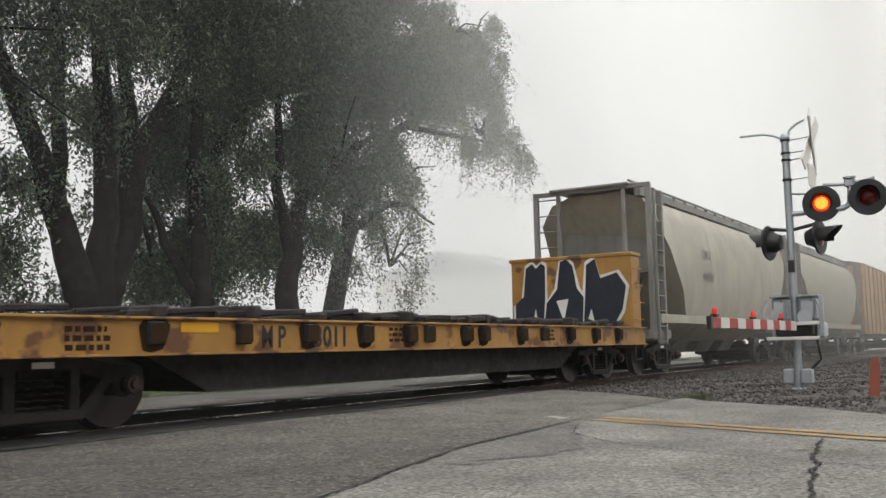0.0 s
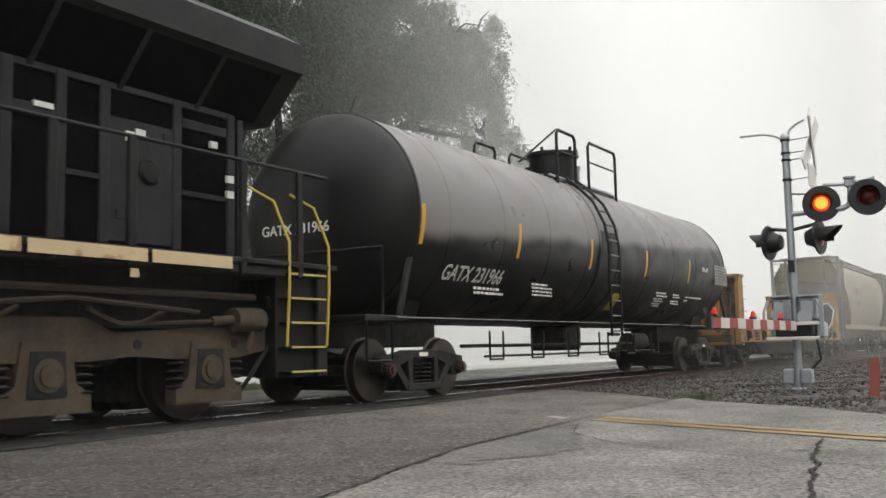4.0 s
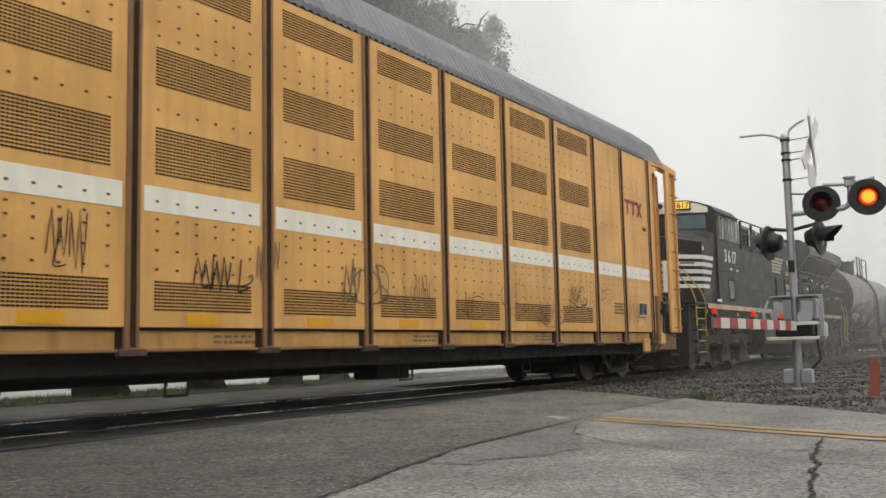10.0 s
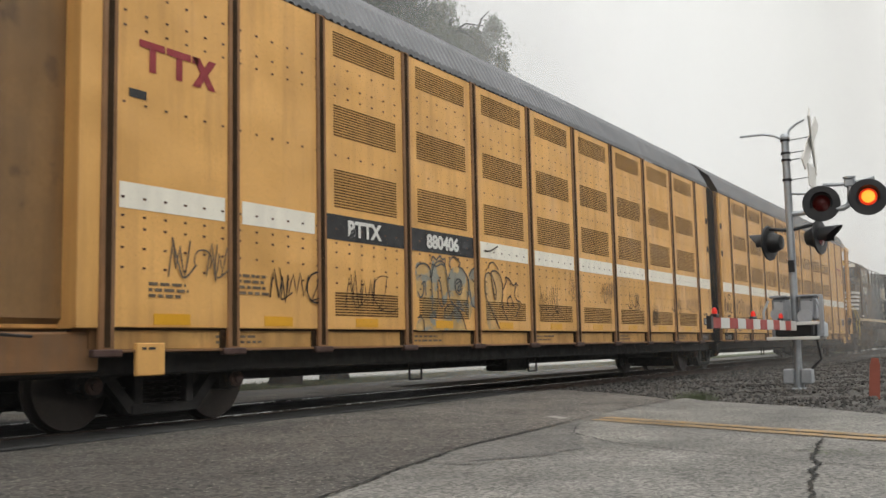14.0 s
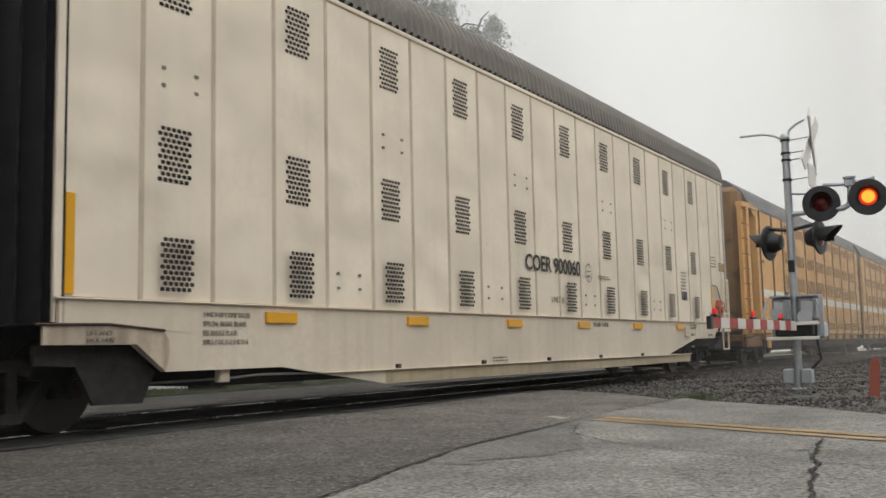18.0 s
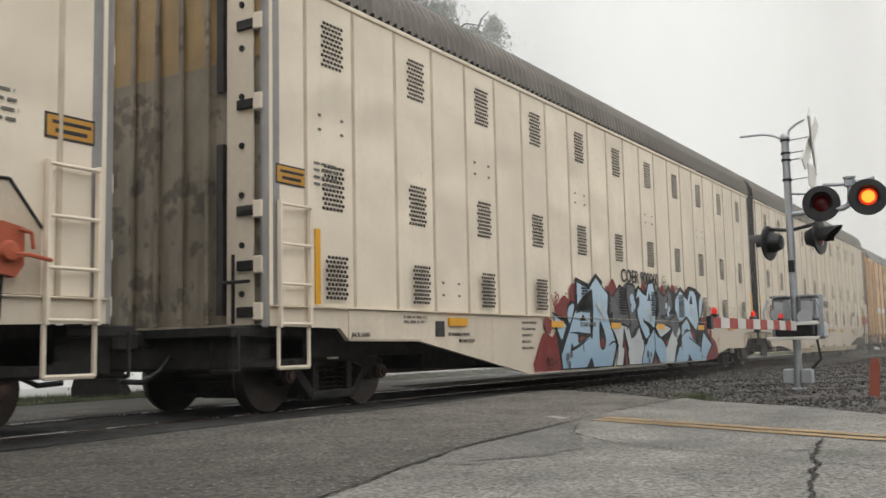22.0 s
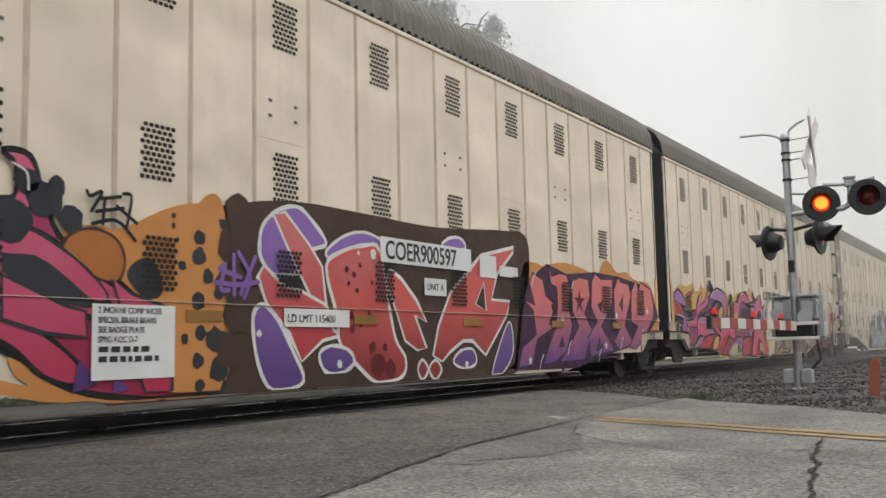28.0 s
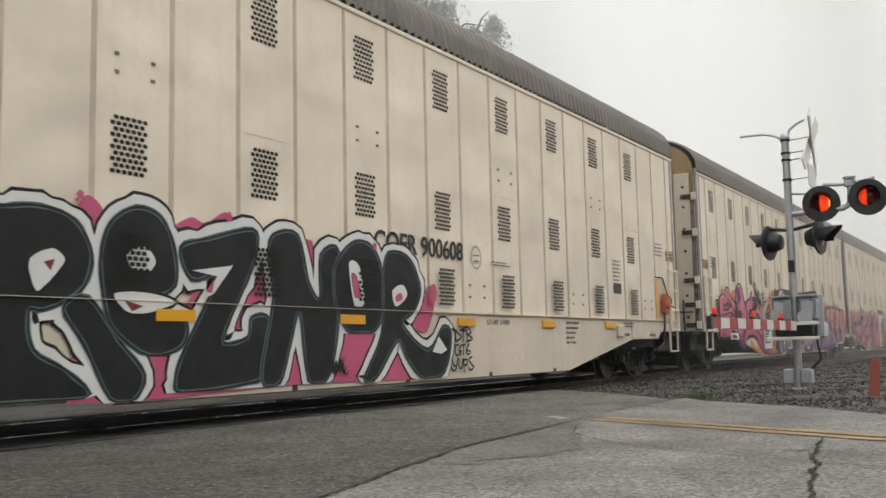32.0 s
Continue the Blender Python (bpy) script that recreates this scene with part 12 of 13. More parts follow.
    at.paint("graffiti_cut", S_PURPLE, 0, [(-6.35, 1.74), (-6.11, 1.89), (-6.0, 1.7), (-6.22, 1.55)])
    at.paint("graffiti_letter", S_HOTPINK, 1, [(-6.22, 1.67), (-6.06, 1.83), (-5.77, 1.89), (-5.72, 2.03), (-5.53, 2.11), (-5.6, 1.85), (-5.19, 1.95), (-5.16, 2.23), (-5.28, 2.34), (-5.03, 2.33), (-4.94, 2.04), (-5.2, 1.73), (-5.66, 1.57), (-5.78, 1.42), (-5.55, 1.23), (-5.19, 1.09), (-4.56, 0.66), (-4.46, 0.44), (-4.86, 0.53), (-5.23, 0.81), (-5.82, 0.88), (-6.23, 0.81), (-6.55, 0.61), (-6.67, 0.75), (-6.34, 1.07), (-6.17, 1.34)], S_BLACK, 0.05)
    at.paint("graffiti_cut", S_BLACK, 1, [(-6.05, 1.47), (-5.71, 1.63), (-5.59, 1.51), (-5.85, 1.29)])
    at.paint("graffiti_cut", S_ORANGE2, 1, [(-5.63, 1.37), (-5.43, 1.52), (-5.31, 1.39), (-5.48, 1.21)], S_BLACK, 0.02)
    at.paint("graffiti_letter", S_HOTPINK, 1, [(-5.2, 1.66), (-4.92, 1.71), (-4.4, 1.42), (-3.83, 1.13), (-3.69, 0.96), (-4.3, 0.99), (-4.84, 1.17), (-5.31, 1.23), (-5.43, 1.44)], S_BLACK, 0.05)
    at.paint("graffiti_letter", S_HOTPINK, 1, [(-3.75, 1.29), (-3.05, 1.05), (-2.9, 0.8), (-2.93, 0.3), (-3.43, 0.49), (-3.84, 0.96)], S_BLACK, 0.05)
    at.paint("graffiti_cut", S_PURPLE, 0, [(-4.52, 0.67), (-4.32, 0.45), (-4.6, 0.38)])
    at.paint("graffiti_cut", S_PURPLE, 1, [(-7.01, 0.74), (-6.67, 0.77), (-6.52, 0.57), (-6.57, 0.48), (-6.96, 0.58)])
    at.dots(S_DARK, [(-4.91, 1.98, 0.16), (-4.78, 2.11, 0.1), (-4.61, 1.84, 0.11), (-5.06, 2.12, 0.12), (-6.01, 2.16, 0.04), (-5.94, 2.04, 0.03), (-6.15, 2.06, 0.03), (-3.04, 2.05, 0.07), (-3.24, 1.89, 0.06), (-2.97, 1.8, 0.08), (-3.09, 1.59, 0.07), (-2.98, 1.31, 0.08), (-3.16, 1.14, 0.06), (-2.96, 0.9, 0.09), (-3.14, 0.7, 0.07), (-2.98, 0.49, 0.08), (-3.25, 0.42, 0.06), (-3.02, 1.47, 0.05), (-2.84, 1.98, 0.06)], "dark sprayed blots")
    at.glint([[(-8.83, 1.75), (-8.7, 1.86), (-8.51, 1.9)], [(-8.51, 1.9), (-8.39, 1.83)], [(-8.16, 2.08), (-8.02, 2.07), (-7.88, 1.93)], [(-7.63, 1.75), (-7.32, 1.65)], [(-7.06, 2.2), (-6.83, 2.24)], [(-6.7, 1.85), (-6.64, 1.66)], [(-6.22, 1.65), (-6.07, 1.79)], [(-5.19, 2.25), (-5.06, 2.19), (-5.04, 2.05)], [(-5.86, 1.43), (-5.64, 1.2), (-5.22, 1.07)], [(-8.89, 1.04), (-8.24, 1.08)], [(-7.23, 1.07), (-6.86, 0.83)]])
    at = Painter(max_d)
    at.paint("graffiti_ground", S_ORANGE2, 1, [(3.77, 1.93), (4.15, 2.05), (4.53, 2.01), (4.94, 2.08), (5.45, 2.12), (6.22, 2.06), (6.8, 1.98), (7.27, 2.3), (7.81, 2.09), (8.31, 2.12), (8.82, 1.98), (9.7, 1.89), (10.09, 1.07), (9.84, 0.93), (8.91, 0.67), (7.51, 0.56), (6.45, 0.43), (3.49, 0.34), (3.44, 0.5), (3.57, 1.01)])
    at.paint("graffiti_cut", S_PLUM2, 0, [(3.82, 1.47), (4.01, 1.78), (4.67, 2.06), (5.44, 1.93), (6.68, 2.03), (7.85, 2.01), (9.7, 1.86), (10.11, 1.26), (9.36, 0.85), (7.51, 0.54), (5.73, 0.3), (3.49, 0.33), (3.68, 1.04)])
    at.paint("graffiti_letter", S_VIOLET, 0, [(3.98, 1.73), (4.14, 1.88), (4.49, 1.79), (4.59, 1.53), (4.95, 1.37), (4.69, 1.05), (4.96, 1.02), (4.23, 0.8), (4.02, 0.39), (3.55, 0.36), (3.7, 0.69), (4.2, 0.88), (4.12, 1.25), (3.85, 1.42), (4.18, 1.35)], S_PLUM2, 0.04)
    at.paint("graffiti_letter", S_VIOLET, 0, [(4.7, 2.03), (4.83, 1.86), (5.15, 1.93), (5.44, 1.92), (5.59, 1.69), (5.48, 1.39), (5.63, 1.03), (5.37, 0.6), (4.94, 0.43), (4.43, 0.38), (4.68, 0.74), (4.96, 1.02), (5.05, 1.41), (5.03, 1.68), (4.82, 1.72)], S_PLUM2, 0.04)
    at.paint("graffiti_letter", S_VIOLET, 0, [(5.66, 1.8), (5.99, 1.91), (6.37, 1.88), (6.44, 1.57), (6.17, 1.26), (6.48, 0.96), (6.12, 0.43), (5.09, 0.41), (5.52, 0.74), (5.92, 1.03), (5.65, 1.28)], S_PLUM2, 0.04)
    at.paint("graffiti_letter", S_VIOLET, 0, [(6.54, 1.85), (6.72, 2.02), (6.97, 1.92), (7.56, 1.94), (7.48, 1.45), (7.28, 1.29), (6.91, 1.04), (7.53, 0.58), (6.41, 0.47), (6.31, 0.85), (6.74, 1.12), (6.47, 1.38)], S_PLUM2, 0.04)
    at.paint("graffiti_letter", S_VIOLET, 0, [(7.61, 1.74), (7.85, 1.99), (7.99, 1.91), (8.39, 1.89), (8.5, 1.65), (8.12, 1.05), (8.52, 0.71), (7.79, 0.56), (7.54, 0.76), (7.93, 1.05), (7.6, 1.17)], S_PLUM2, 0.04)
    at.paint("graffiti_letter", S_VIOLET, 0, [(8.53, 1.74), (8.82, 1.98), (8.96, 1.76), (9.09, 1.95), (9.64, 1.84), (9.81, 1.56), (9.78, 1.25), (9.29, 0.89), (8.7, 0.58), (8.31, 0.63), (8.84, 1.06), (8.48, 1.14)], S_PLUM2, 0.04)
    at.paint("graffiti_cut", S_PLUM2, 0, [(4.77, 1.37), (4.98, 1.44), (4.87, 1.23)])
    at.paint("graffiti_cut", S_PLUM2, 0, [(7.86, 1.46), (8.09, 1.68), (8.02, 1.3)])
    at.paint("graffiti_cut", S_PLUM2, 0, [(6.76, 1.43), (7.03, 1.52), (6.93, 1.28)])
    at.paint("graffiti_cut", S_PLUM2, 0, [(6.62, 0.58), (6.81, 0.84), (6.97, 0.59)])
    at.paint("graffiti_cut", S_PLUM2, 0, [(5.02, 0.67), (5.2, 0.88), (5.26, 0.67)])
    at.stars(S_DARKRED, [(5.95, 1.46, 0.25)])
    at.stars(S_WHITE, [(3.95, 0.47, 0.09), (5.22, 1.15, 0.09), (7.11, 0.68, 0.1), (7.7, 1.25, 0.09), (9.42, 1.36, 0.1)])
    at.shine([(4.14, 1.82), (4.34, 0.48), (5.45, 0.7), (5.65, 1.76), (6.79, 0.55), (7.9, 0.76), (9.05, 0.93)])
    u = max_d.location.x
    at = Painter(max_d, GY - 0.0135, step=0.0003)
    at.paint("graffiti_ground", S_ORANGE2, 1, [(-4.36, 1.72), (-4.0, 1.86), (-3.54, 2.07), (-3.1, 2.15), (-2.89, 1.96), (-2.83, 1.06), (-2.88, 0.33), (-3.52, 0.34), (-3.59, 1.04), (-3.93, 1.24), (-4.24, 1.48)])
    at.paint("graffiti_ground", S_BURNT, 1, [(-4.71, 1.59), (-4.62, 1.73), (-4.39, 1.79), (-4.15, 1.71), (-4.06, 1.52), (-4.15, 1.33), (-4.39, 1.37), (-4.59, 1.48)], S_BROWN, 0.03)
    at.paint("graffiti_cut", S_DARK, 0, [(-5.27, 1.55), (-4.97, 1.62), (-4.7, 1.52), (-4.36, 1.32), (-4.17, 1.13), (-4.47, 1.1), (-4.96, 1.18), (-5.26, 1.37)])
    at.paint("graffiti_letter", S_HOTPINK, 1, [(-5.27, 1.67), (-5.03, 1.73), (-4.73, 1.6), (-4.45, 1.42), (-4.24, 1.21), (-4.38, 1.15), (-4.7, 1.36), (-4.97, 1.5), (-5.27, 1.51)], S_DARK, 0.03)
    at.paint("graffiti_letter", S_HOTPINK, 0, [(-5.26, 1.34), (-4.96, 1.23), (-4.69, 1.12), (-4.47, 1.07), (-4.45, 0.84), (-4.85, 0.88), (-5.25, 0.99)], S_DARK, 0.04)
    at.paint("graffiti_cut", S_DARK, 1, [(-4.04, 1.39), (-3.93, 1.54), (-3.75, 1.56), (-3.63, 1.36), (-3.65, 1.23), (-3.83, 1.2)])
    at.paint("graffiti_letter", S_HOTPINK, 0, [(-4.2, 1.36), (-3.98, 1.24), (-3.51, 1.11), (-3.5, 0.35), (-3.82, 0.35), (-4.08, 1.04)], S_DARK, 0.04)
    at.paint("graffiti_cut", S_PURP2, 0, [(-4.16, 0.5), (-3.99, 0.39), (-4.18, 0.36)])
    at.dots(S_DARK, [(-5.2, 1.77, 0.2), (-4.82, 1.99, 0.12), (-4.65, 1.87, 0.1), (-3.5, 2.0, 0.03), (-3.5, 1.9, 0.03), (-3.45, 1.77, 0.025), (-3.17, 1.82, 0.08), (-3.17, 1.64, 0.09), (-3.05, 1.44, 0.08), (-3.18, 1.19, 0.09), (-2.91, 1.28, 0.07), (-3.15, 0.89, 0.08), (-2.96, 0.83, 0.12), (-3.18, 0.62, 0.08), (-2.9, 0.53, 0.13), (-3.15, 0.39, 0.07), (-2.85, 0.33, 0.04), (-3.35, 0.83, 0.05), (-3.38, 1.53, 0.05)], "black sprayed spots on orange")
    at.dots(S_BROWN, [(-2.63, 2.1, 0.2), (-2.71, 1.8, 0.22), (-2.79, 1.4, 0.16), (-2.67, 1.06, 0.2), (-2.75, 0.72, 0.2)], "sooty black spray patches")
    at.strokes(S_BLACK, 0.035, [[(-4.48, 2.11), (-4.44, 2.07), (-4.32, 2.12), (-4.43, 1.94)], [(-4.32, 2.06), (-4.12, 2.1)], [(-4.29, 2.06), (-4.31, 1.84)], [(-4.38, 1.94), (-4.09, 2.0)], [(-4.42, 1.83), (-4.16, 1.88), (-3.95, 1.72)], [(-4.09, 2.13), (-4.0, 2.11), (-4.05, 1.84)], [(-4.16, 2.01), (-3.94, 1.88)]], "unreadable black tag")
    at.strokes(S_PURP2, 0.05, [[(-2.9, 1.52), (-2.82, 1.58), (-2.88, 1.34), (-2.77, 1.32)], [(-2.7, 1.68), (-2.69, 1.28)], [(-2.79, 1.5), (-2.6, 1.46)], [(-2.63, 1.71), (-2.46, 1.47), (-2.55, 1.25)], [(-2.38, 1.68), (-2.6, 1.29)], [(-2.95, 1.39), (-2.63, 1.38), (-2.34, 1.42)]], "unreadable purple tag")
    paper = flat_paint("white_label", (0.72, 0.72, 0.70))
    y = GY - 0.022
    p = part("label_plate", Shape().box(-156.2 - u, -153.95 - u, y - 0.003, y, 1.78, 2.1), paper, max_d, "white plate with large dark lettering")
    part("lettering", words("COER900597", 0.33, LETTER_DARK, bold=0.005, squeeze=0.93), None, p, at=(-156.1 - u, y - 0.006, 1.83))
    p = part("label_plate", Shape().box(-155.2 - u, -154.65 - u, y - 0.003, y, 1.4, 1.63), paper, max_d, "small white plate")
    part("lettering", words("UNIT A", 0.13, LETTER_DARK), None, p, at=(-155.15 - u, y - 0.006, 1.47))
    p = part("label_plate", Shape().box(-158.0 - u, -156.85 - u, y - 0.003, y, 0.96, 1.16), paper, max_d, "white plate with load limit")
    part("lettering", words("LD LMT 115400", 0.125, LETTER_DARK), None, p, at=(-157.95 - u, y - 0.006, 1.01))
    p = part("label_plate", Shape().box(-160.47 - u, -159.54 - u, y - 0.003, y, 0.48, 1.14), paper, max_d, "white plate of small print")
    for k, line in enumerate(("2 INCH HF COMP SHOES", "SPECIAL BRAKE BEAMS", "SEE BADGE PLATE", "SPRG 4 OC D-7")):
        part("lettering", words(line, 0.078, LETTER_DARK, squeeze=0.82), None, p, at=(-160.41 - u, y - 0.006, 1.06 - 0.085 * k))
    stencil(p, -160.4 - u, 0.77, y - 0.004, 2, 0.7, LETTER_DARK, 0.05, 0.035, 21)
    p = part("label_plate", Shape().box(-8.00, -7.22, y - 0.003, y, 0.76, 0.93), paper, max_d, "white plate with jacking note")
    part("lettering", words("LIFT AND", 0.085, LETTER_DARK), None, p, at=(-7.88, y - 0.006, 0.83))
    part("lettering", words("JACK HERE", 0.085, LETTER_DARK), None, p, at=(-7.80, y - 0.006, 0.79))
    part("label_plate", Shape().box(-153.7 - u, -153.2 - u, y - 0.003, y, 1.72, 2.05), paper, max_d, "white plate")
    part("label_plate", Shape().box(-153.1 - u, -152.5 - u, y - 0.003, y, 1.76, 1.92), paper, max_d, "white plate")


def mural_e():
    at = Painter(max_e)
    at.paint("graffiti_ground", S_PINK, 1, [(-5.81, 1.96), (-5.72, 2.08), (-5.56, 1.96), (-5.65, 1.78)])
    at.paint("graffiti_ground", S_PINK, 1, [(-4.75, 1.87), (-4.53, 2.01), (-4.34, 1.97), (-4.07, 2.11), (-3.92, 1.99), (-4.31, 1.8)])
    at.paint("graffiti_ground", S_PINK, 0, [(-3.57, 1.89), (-3.43, 1.99), (-3.3, 1.82), (-3.5, 1.53)])
    at.paint("graffiti_ground", S_PINK, 1, [(-2.87, 1.85), (-2.76, 1.94), (-2.57, 1.73), (-2.73, 1.53)])
    at.paint("graffiti_ground", S_PINK, 1, [(-0.65, 1.02), (-0.22, 1.54), (-0.09, 1.43), (-0.34, 0.91)])
    at.paint("graffiti_ground", S_PINK, 0, [(-5.91, 0.64), (-5.57, 0.89), (-4.64, 1.1), (-4.3, 1.53), (-3.44, 1.58), (-2.88, 1.57), (-0.64, 1.18), (-0.67, 0.3), (-2.89, 0.34), (-5.09, 0.28), (-5.9, 0.3)])
    at.paint("graffiti_letter", None, 1, [(-6.98, 1.79), (-6.53, 1.89), (-6.18, 1.93), (-5.85, 1.84), (-5.68, 1.56), (-5.75, 1.29), (-5.96, 1.14), (-6.16, 1.07), (-6.28, 1.06), (-6.23, 0.75), (-5.91, 0.57), (-5.73, 0.33), (-6.94, 0.36)], S_BLACK, 0.27)
    at.paint("graffiti_letter", None, 1, [(-5.96, 1.09), (-5.71, 1.19), (-5.38, 0.82), (-5.09, 0.51), (-5.23, 0.28), (-5.47, 0.32), (-5.74, 0.78)], S_BLACK, 0.27)
    at.paint("graffiti_letter", None, 1, [(-5.59, 1.56), (-5.49, 1.86), (-5.21, 2.03), (-4.92, 1.97), (-4.76, 1.71), (-4.73, 1.34), (-4.99, 1.17), (-4.61, 1.02), (-4.64, 0.77), (-5.04, 0.68), (-5.45, 0.93), (-5.56, 1.23)], S_BLACK, 0.27)
    at.paint("graffiti_letter", None, 1, [(-4.68, 1.7), (-4.31, 1.82), (-3.68, 1.97), (-3.62, 1.75), (-3.77, 1.42), (-4.01, 1.03), (-4.1, 0.79), (-3.76, 0.85), (-3.7, 1.05), (-3.42, 1.03), (-3.39, 0.49), (-3.95, 0.36), (-4.64, 0.33), (-4.73, 0.45), (-4.62, 0.73), (-4.26, 1.3), (-4.21, 1.47), (-4.53, 1.4)], S_BLACK, 0.27)
    at.paint("graffiti_letter", None, 1, [(-3.35, 1.95), (-2.96, 1.97), (-2.79, 1.47), (-2.59, 1.29), (-2.57, 1.78), (-2.22, 1.83), (-2.29, 0.8), (-2.51, 0.33), (-2.8, 0.37), (-2.94, 1.11), (-3.08, 0.81), (-3.27, 0.37), (-3.56, 0.43), (-3.37, 1.26), (-3.45, 1.72)], S_BLACK, 0.27)
    at.paint("graffiti_letter", None, 1, [(-2.26, 1.75), (-1.92, 1.99), (-1.57, 1.95), (-1.36, 1.65), (-1.34, 1.17), (-1.6, 0.89), (-2.03, 0.89), (-2.27, 1.15), (-2.34, 1.49)], S_BLACK, 0.27)
    at.paint("graffiti_letter", None, 1, [(-1.33, 1.75), (-1.11, 1.93), (-0.72, 1.84), (-0.5, 1.47), (-0.67, 1.18), (-0.93, 1.01), (-0.35, 0.68), (0.04, 0.99), (0.26, 0.88), (0.07, 0.38), (-0.45, 0.3), (-0.86, 0.58), (-1.05, 0.8), (-1.5, 0.37), (-1.77, 0.35), (-1.4, 0.9)], S_BLACK, 0.27)
    at.paint("graffiti_edge", None, 1, [(-6.98, 1.79), (-6.53, 1.89), (-6.18, 1.93), (-5.85, 1.84), (-5.68, 1.56), (-5.75, 1.29), (-5.96, 1.14), (-6.16, 1.07), (-6.28, 1.06), (-6.23, 0.75), (-5.91, 0.57), (-5.73, 0.33), (-6.94, 0.36)], S_WHITE, 0.21)
    at.paint("graffiti_edge", None, 1, [(-5.96, 1.09), (-5.71, 1.19), (-5.38, 0.82), (-5.09, 0.51), (-5.23, 0.28), (-5.47, 0.32), (-5.74, 0.78)], S_WHITE, 0.21)
    at.paint("graffiti_edge", None, 1, [(-5.59, 1.56), (-5.49, 1.86), (-5.21, 2.03), (-4.92, 1.97), (-4.76, 1.71), (-4.73, 1.34), (-4.99, 1.17), (-4.61, 1.02), (-4.64, 0.77), (-5.04, 0.68), (-5.45, 0.93), (-5.56, 1.23)], S_WHITE, 0.21)
    at.paint("graffiti_edge", None, 1, [(-4.68, 1.7), (-4.31, 1.82), (-3.68, 1.97), (-3.62, 1.75), (-3.77, 1.42), (-4.01, 1.03), (-4.1, 0.79), (-3.76, 0.85), (-3.7, 1.05), (-3.42, 1.03), (-3.39, 0.49), (-3.95, 0.36), (-4.64, 0.33), (-4.73, 0.45), (-4.62, 0.73), (-4.26, 1.3), (-4.21, 1.47), (-4.53, 1.4)], S_WHITE, 0.21)
    at.paint("graffiti_edge", None, 1, [(-3.35, 1.95), (-2.96, 1.97), (-2.79, 1.47), (-2.59, 1.29), (-2.57, 1.78), (-2.22, 1.83), (-2.29, 0.8), (-2.51, 0.33), (-2.8, 0.37), (-2.94, 1.11), (-3.08, 0.81), (-3.27, 0.37), (-3.56, 0.43), (-3.37, 1.26), (-3.45, 1.72)], S_WHITE, 0.21)
    at.paint("graffiti_edge", None, 1, [(-2.26, 1.75), (-1.92, 1.99), (-1.57, 1.95), (-1.36, 1.65), (-1.34, 1.17), (-1.6, 0.89), (-2.03, 0.89), (-2.27, 1.15), (-2.34, 1.49)], S_WHITE, 0.21)
    at.paint("graffiti_edge", None, 1, [(-1.33, 1.75), (-1.11, 1.93), (-0.72, 1.84), (-0.5, 1.47), (-0.67, 1.18), (-0.93, 1.01), (-0.35, 0.68), (0.04, 0.99), (0.26, 0.88), (0.07, 0.38), (-0.45, 0.3), (-0.86, 0.58), (-1.05, 0.8), (-1.5, 0.37), (-1.77, 0.35), (-1.4, 0.9)], S_WHITE, 0.21)
    at.paint("graffiti_letter", S_BLACK, 1, [(-6.98, 1.79), (-6.53, 1.89), (-6.18, 1.93), (-5.85, 1.84), (-5.68, 1.56), (-5.75, 1.29), (-5.96, 1.14), (-6.16, 1.07), (-6.28, 1.06), (-6.23, 0.75), (-5.91, 0.57), (-5.73, 0.33), (-6.94, 0.36)], S_TEAL, 0.05, S_BLACK, 0.025)
    at.paint("graffiti_letter", S_BLACK, 1, [(-5.96, 1.09), (-5.71, 1.19), (-5.38, 0.82), (-5.09, 0.51), (-5.23, 0.28), (-5.47, 0.32), (-5.74, 0.78)], S_TEAL, 0.05, S_BLACK, 0.025)
    at.paint("graffiti_letter", S_BLACK, 1, [(-5.59, 1.56), (-5.49, 1.86), (-5.21, 2.03), (-4.92, 1.97), (-4.76, 1.71), (-4.73, 1.34), (-4.99, 1.17), (-4.61, 1.02), (-4.64, 0.77), (-5.04, 0.68), (-5.45, 0.93), (-5.56, 1.23)], S_TEAL, 0.05, S_BLACK, 0.025)
    at.paint("graffiti_letter", S_BLACK, 1, [(-4.68, 1.7), (-4.31, 1.82), (-3.68, 1.97), (-3.62, 1.75), (-3.77, 1.42), (-4.01, 1.03), (-4.1, 0.79), (-3.76, 0.85), (-3.7, 1.05), (-3.42, 1.03), (-3.39, 0.49), (-3.95, 0.36), (-4.64, 0.33), (-4.73, 0.45), (-4.62, 0.73), (-4.26, 1.3), (-4.21, 1.47), (-4.53, 1.4)], S_TEAL, 0.05, S_BLACK, 0.025)
    at.paint("graffiti_letter", S_BLACK, 1, [(-3.35, 1.95), (-2.96, 1.97), (-2.79, 1.47), (-2.59, 1.29), (-2.57, 1.78), (-2.22, 1.83), (-2.29, 0.8), (-2.51, 0.33), (-2.8, 0.37), (-2.94, 1.11), (-3.08, 0.81), (-3.27, 0.37), (-3.56, 0.43), (-3.37, 1.26), (-3.45, 1.72)], S_TEAL, 0.05, S_BLACK, 0.025)
    at.paint("graffiti_letter", S_BLACK, 1, [(-2.26, 1.75), (-1.92, 1.99), (-1.57, 1.95), (-1.36, 1.65), (-1.34, 1.17), (-1.6, 0.89), (-2.03, 0.89), (-2.27, 1.15), (-2.34, 1.49)], S_TEAL, 0.05, S_BLACK, 0.025)
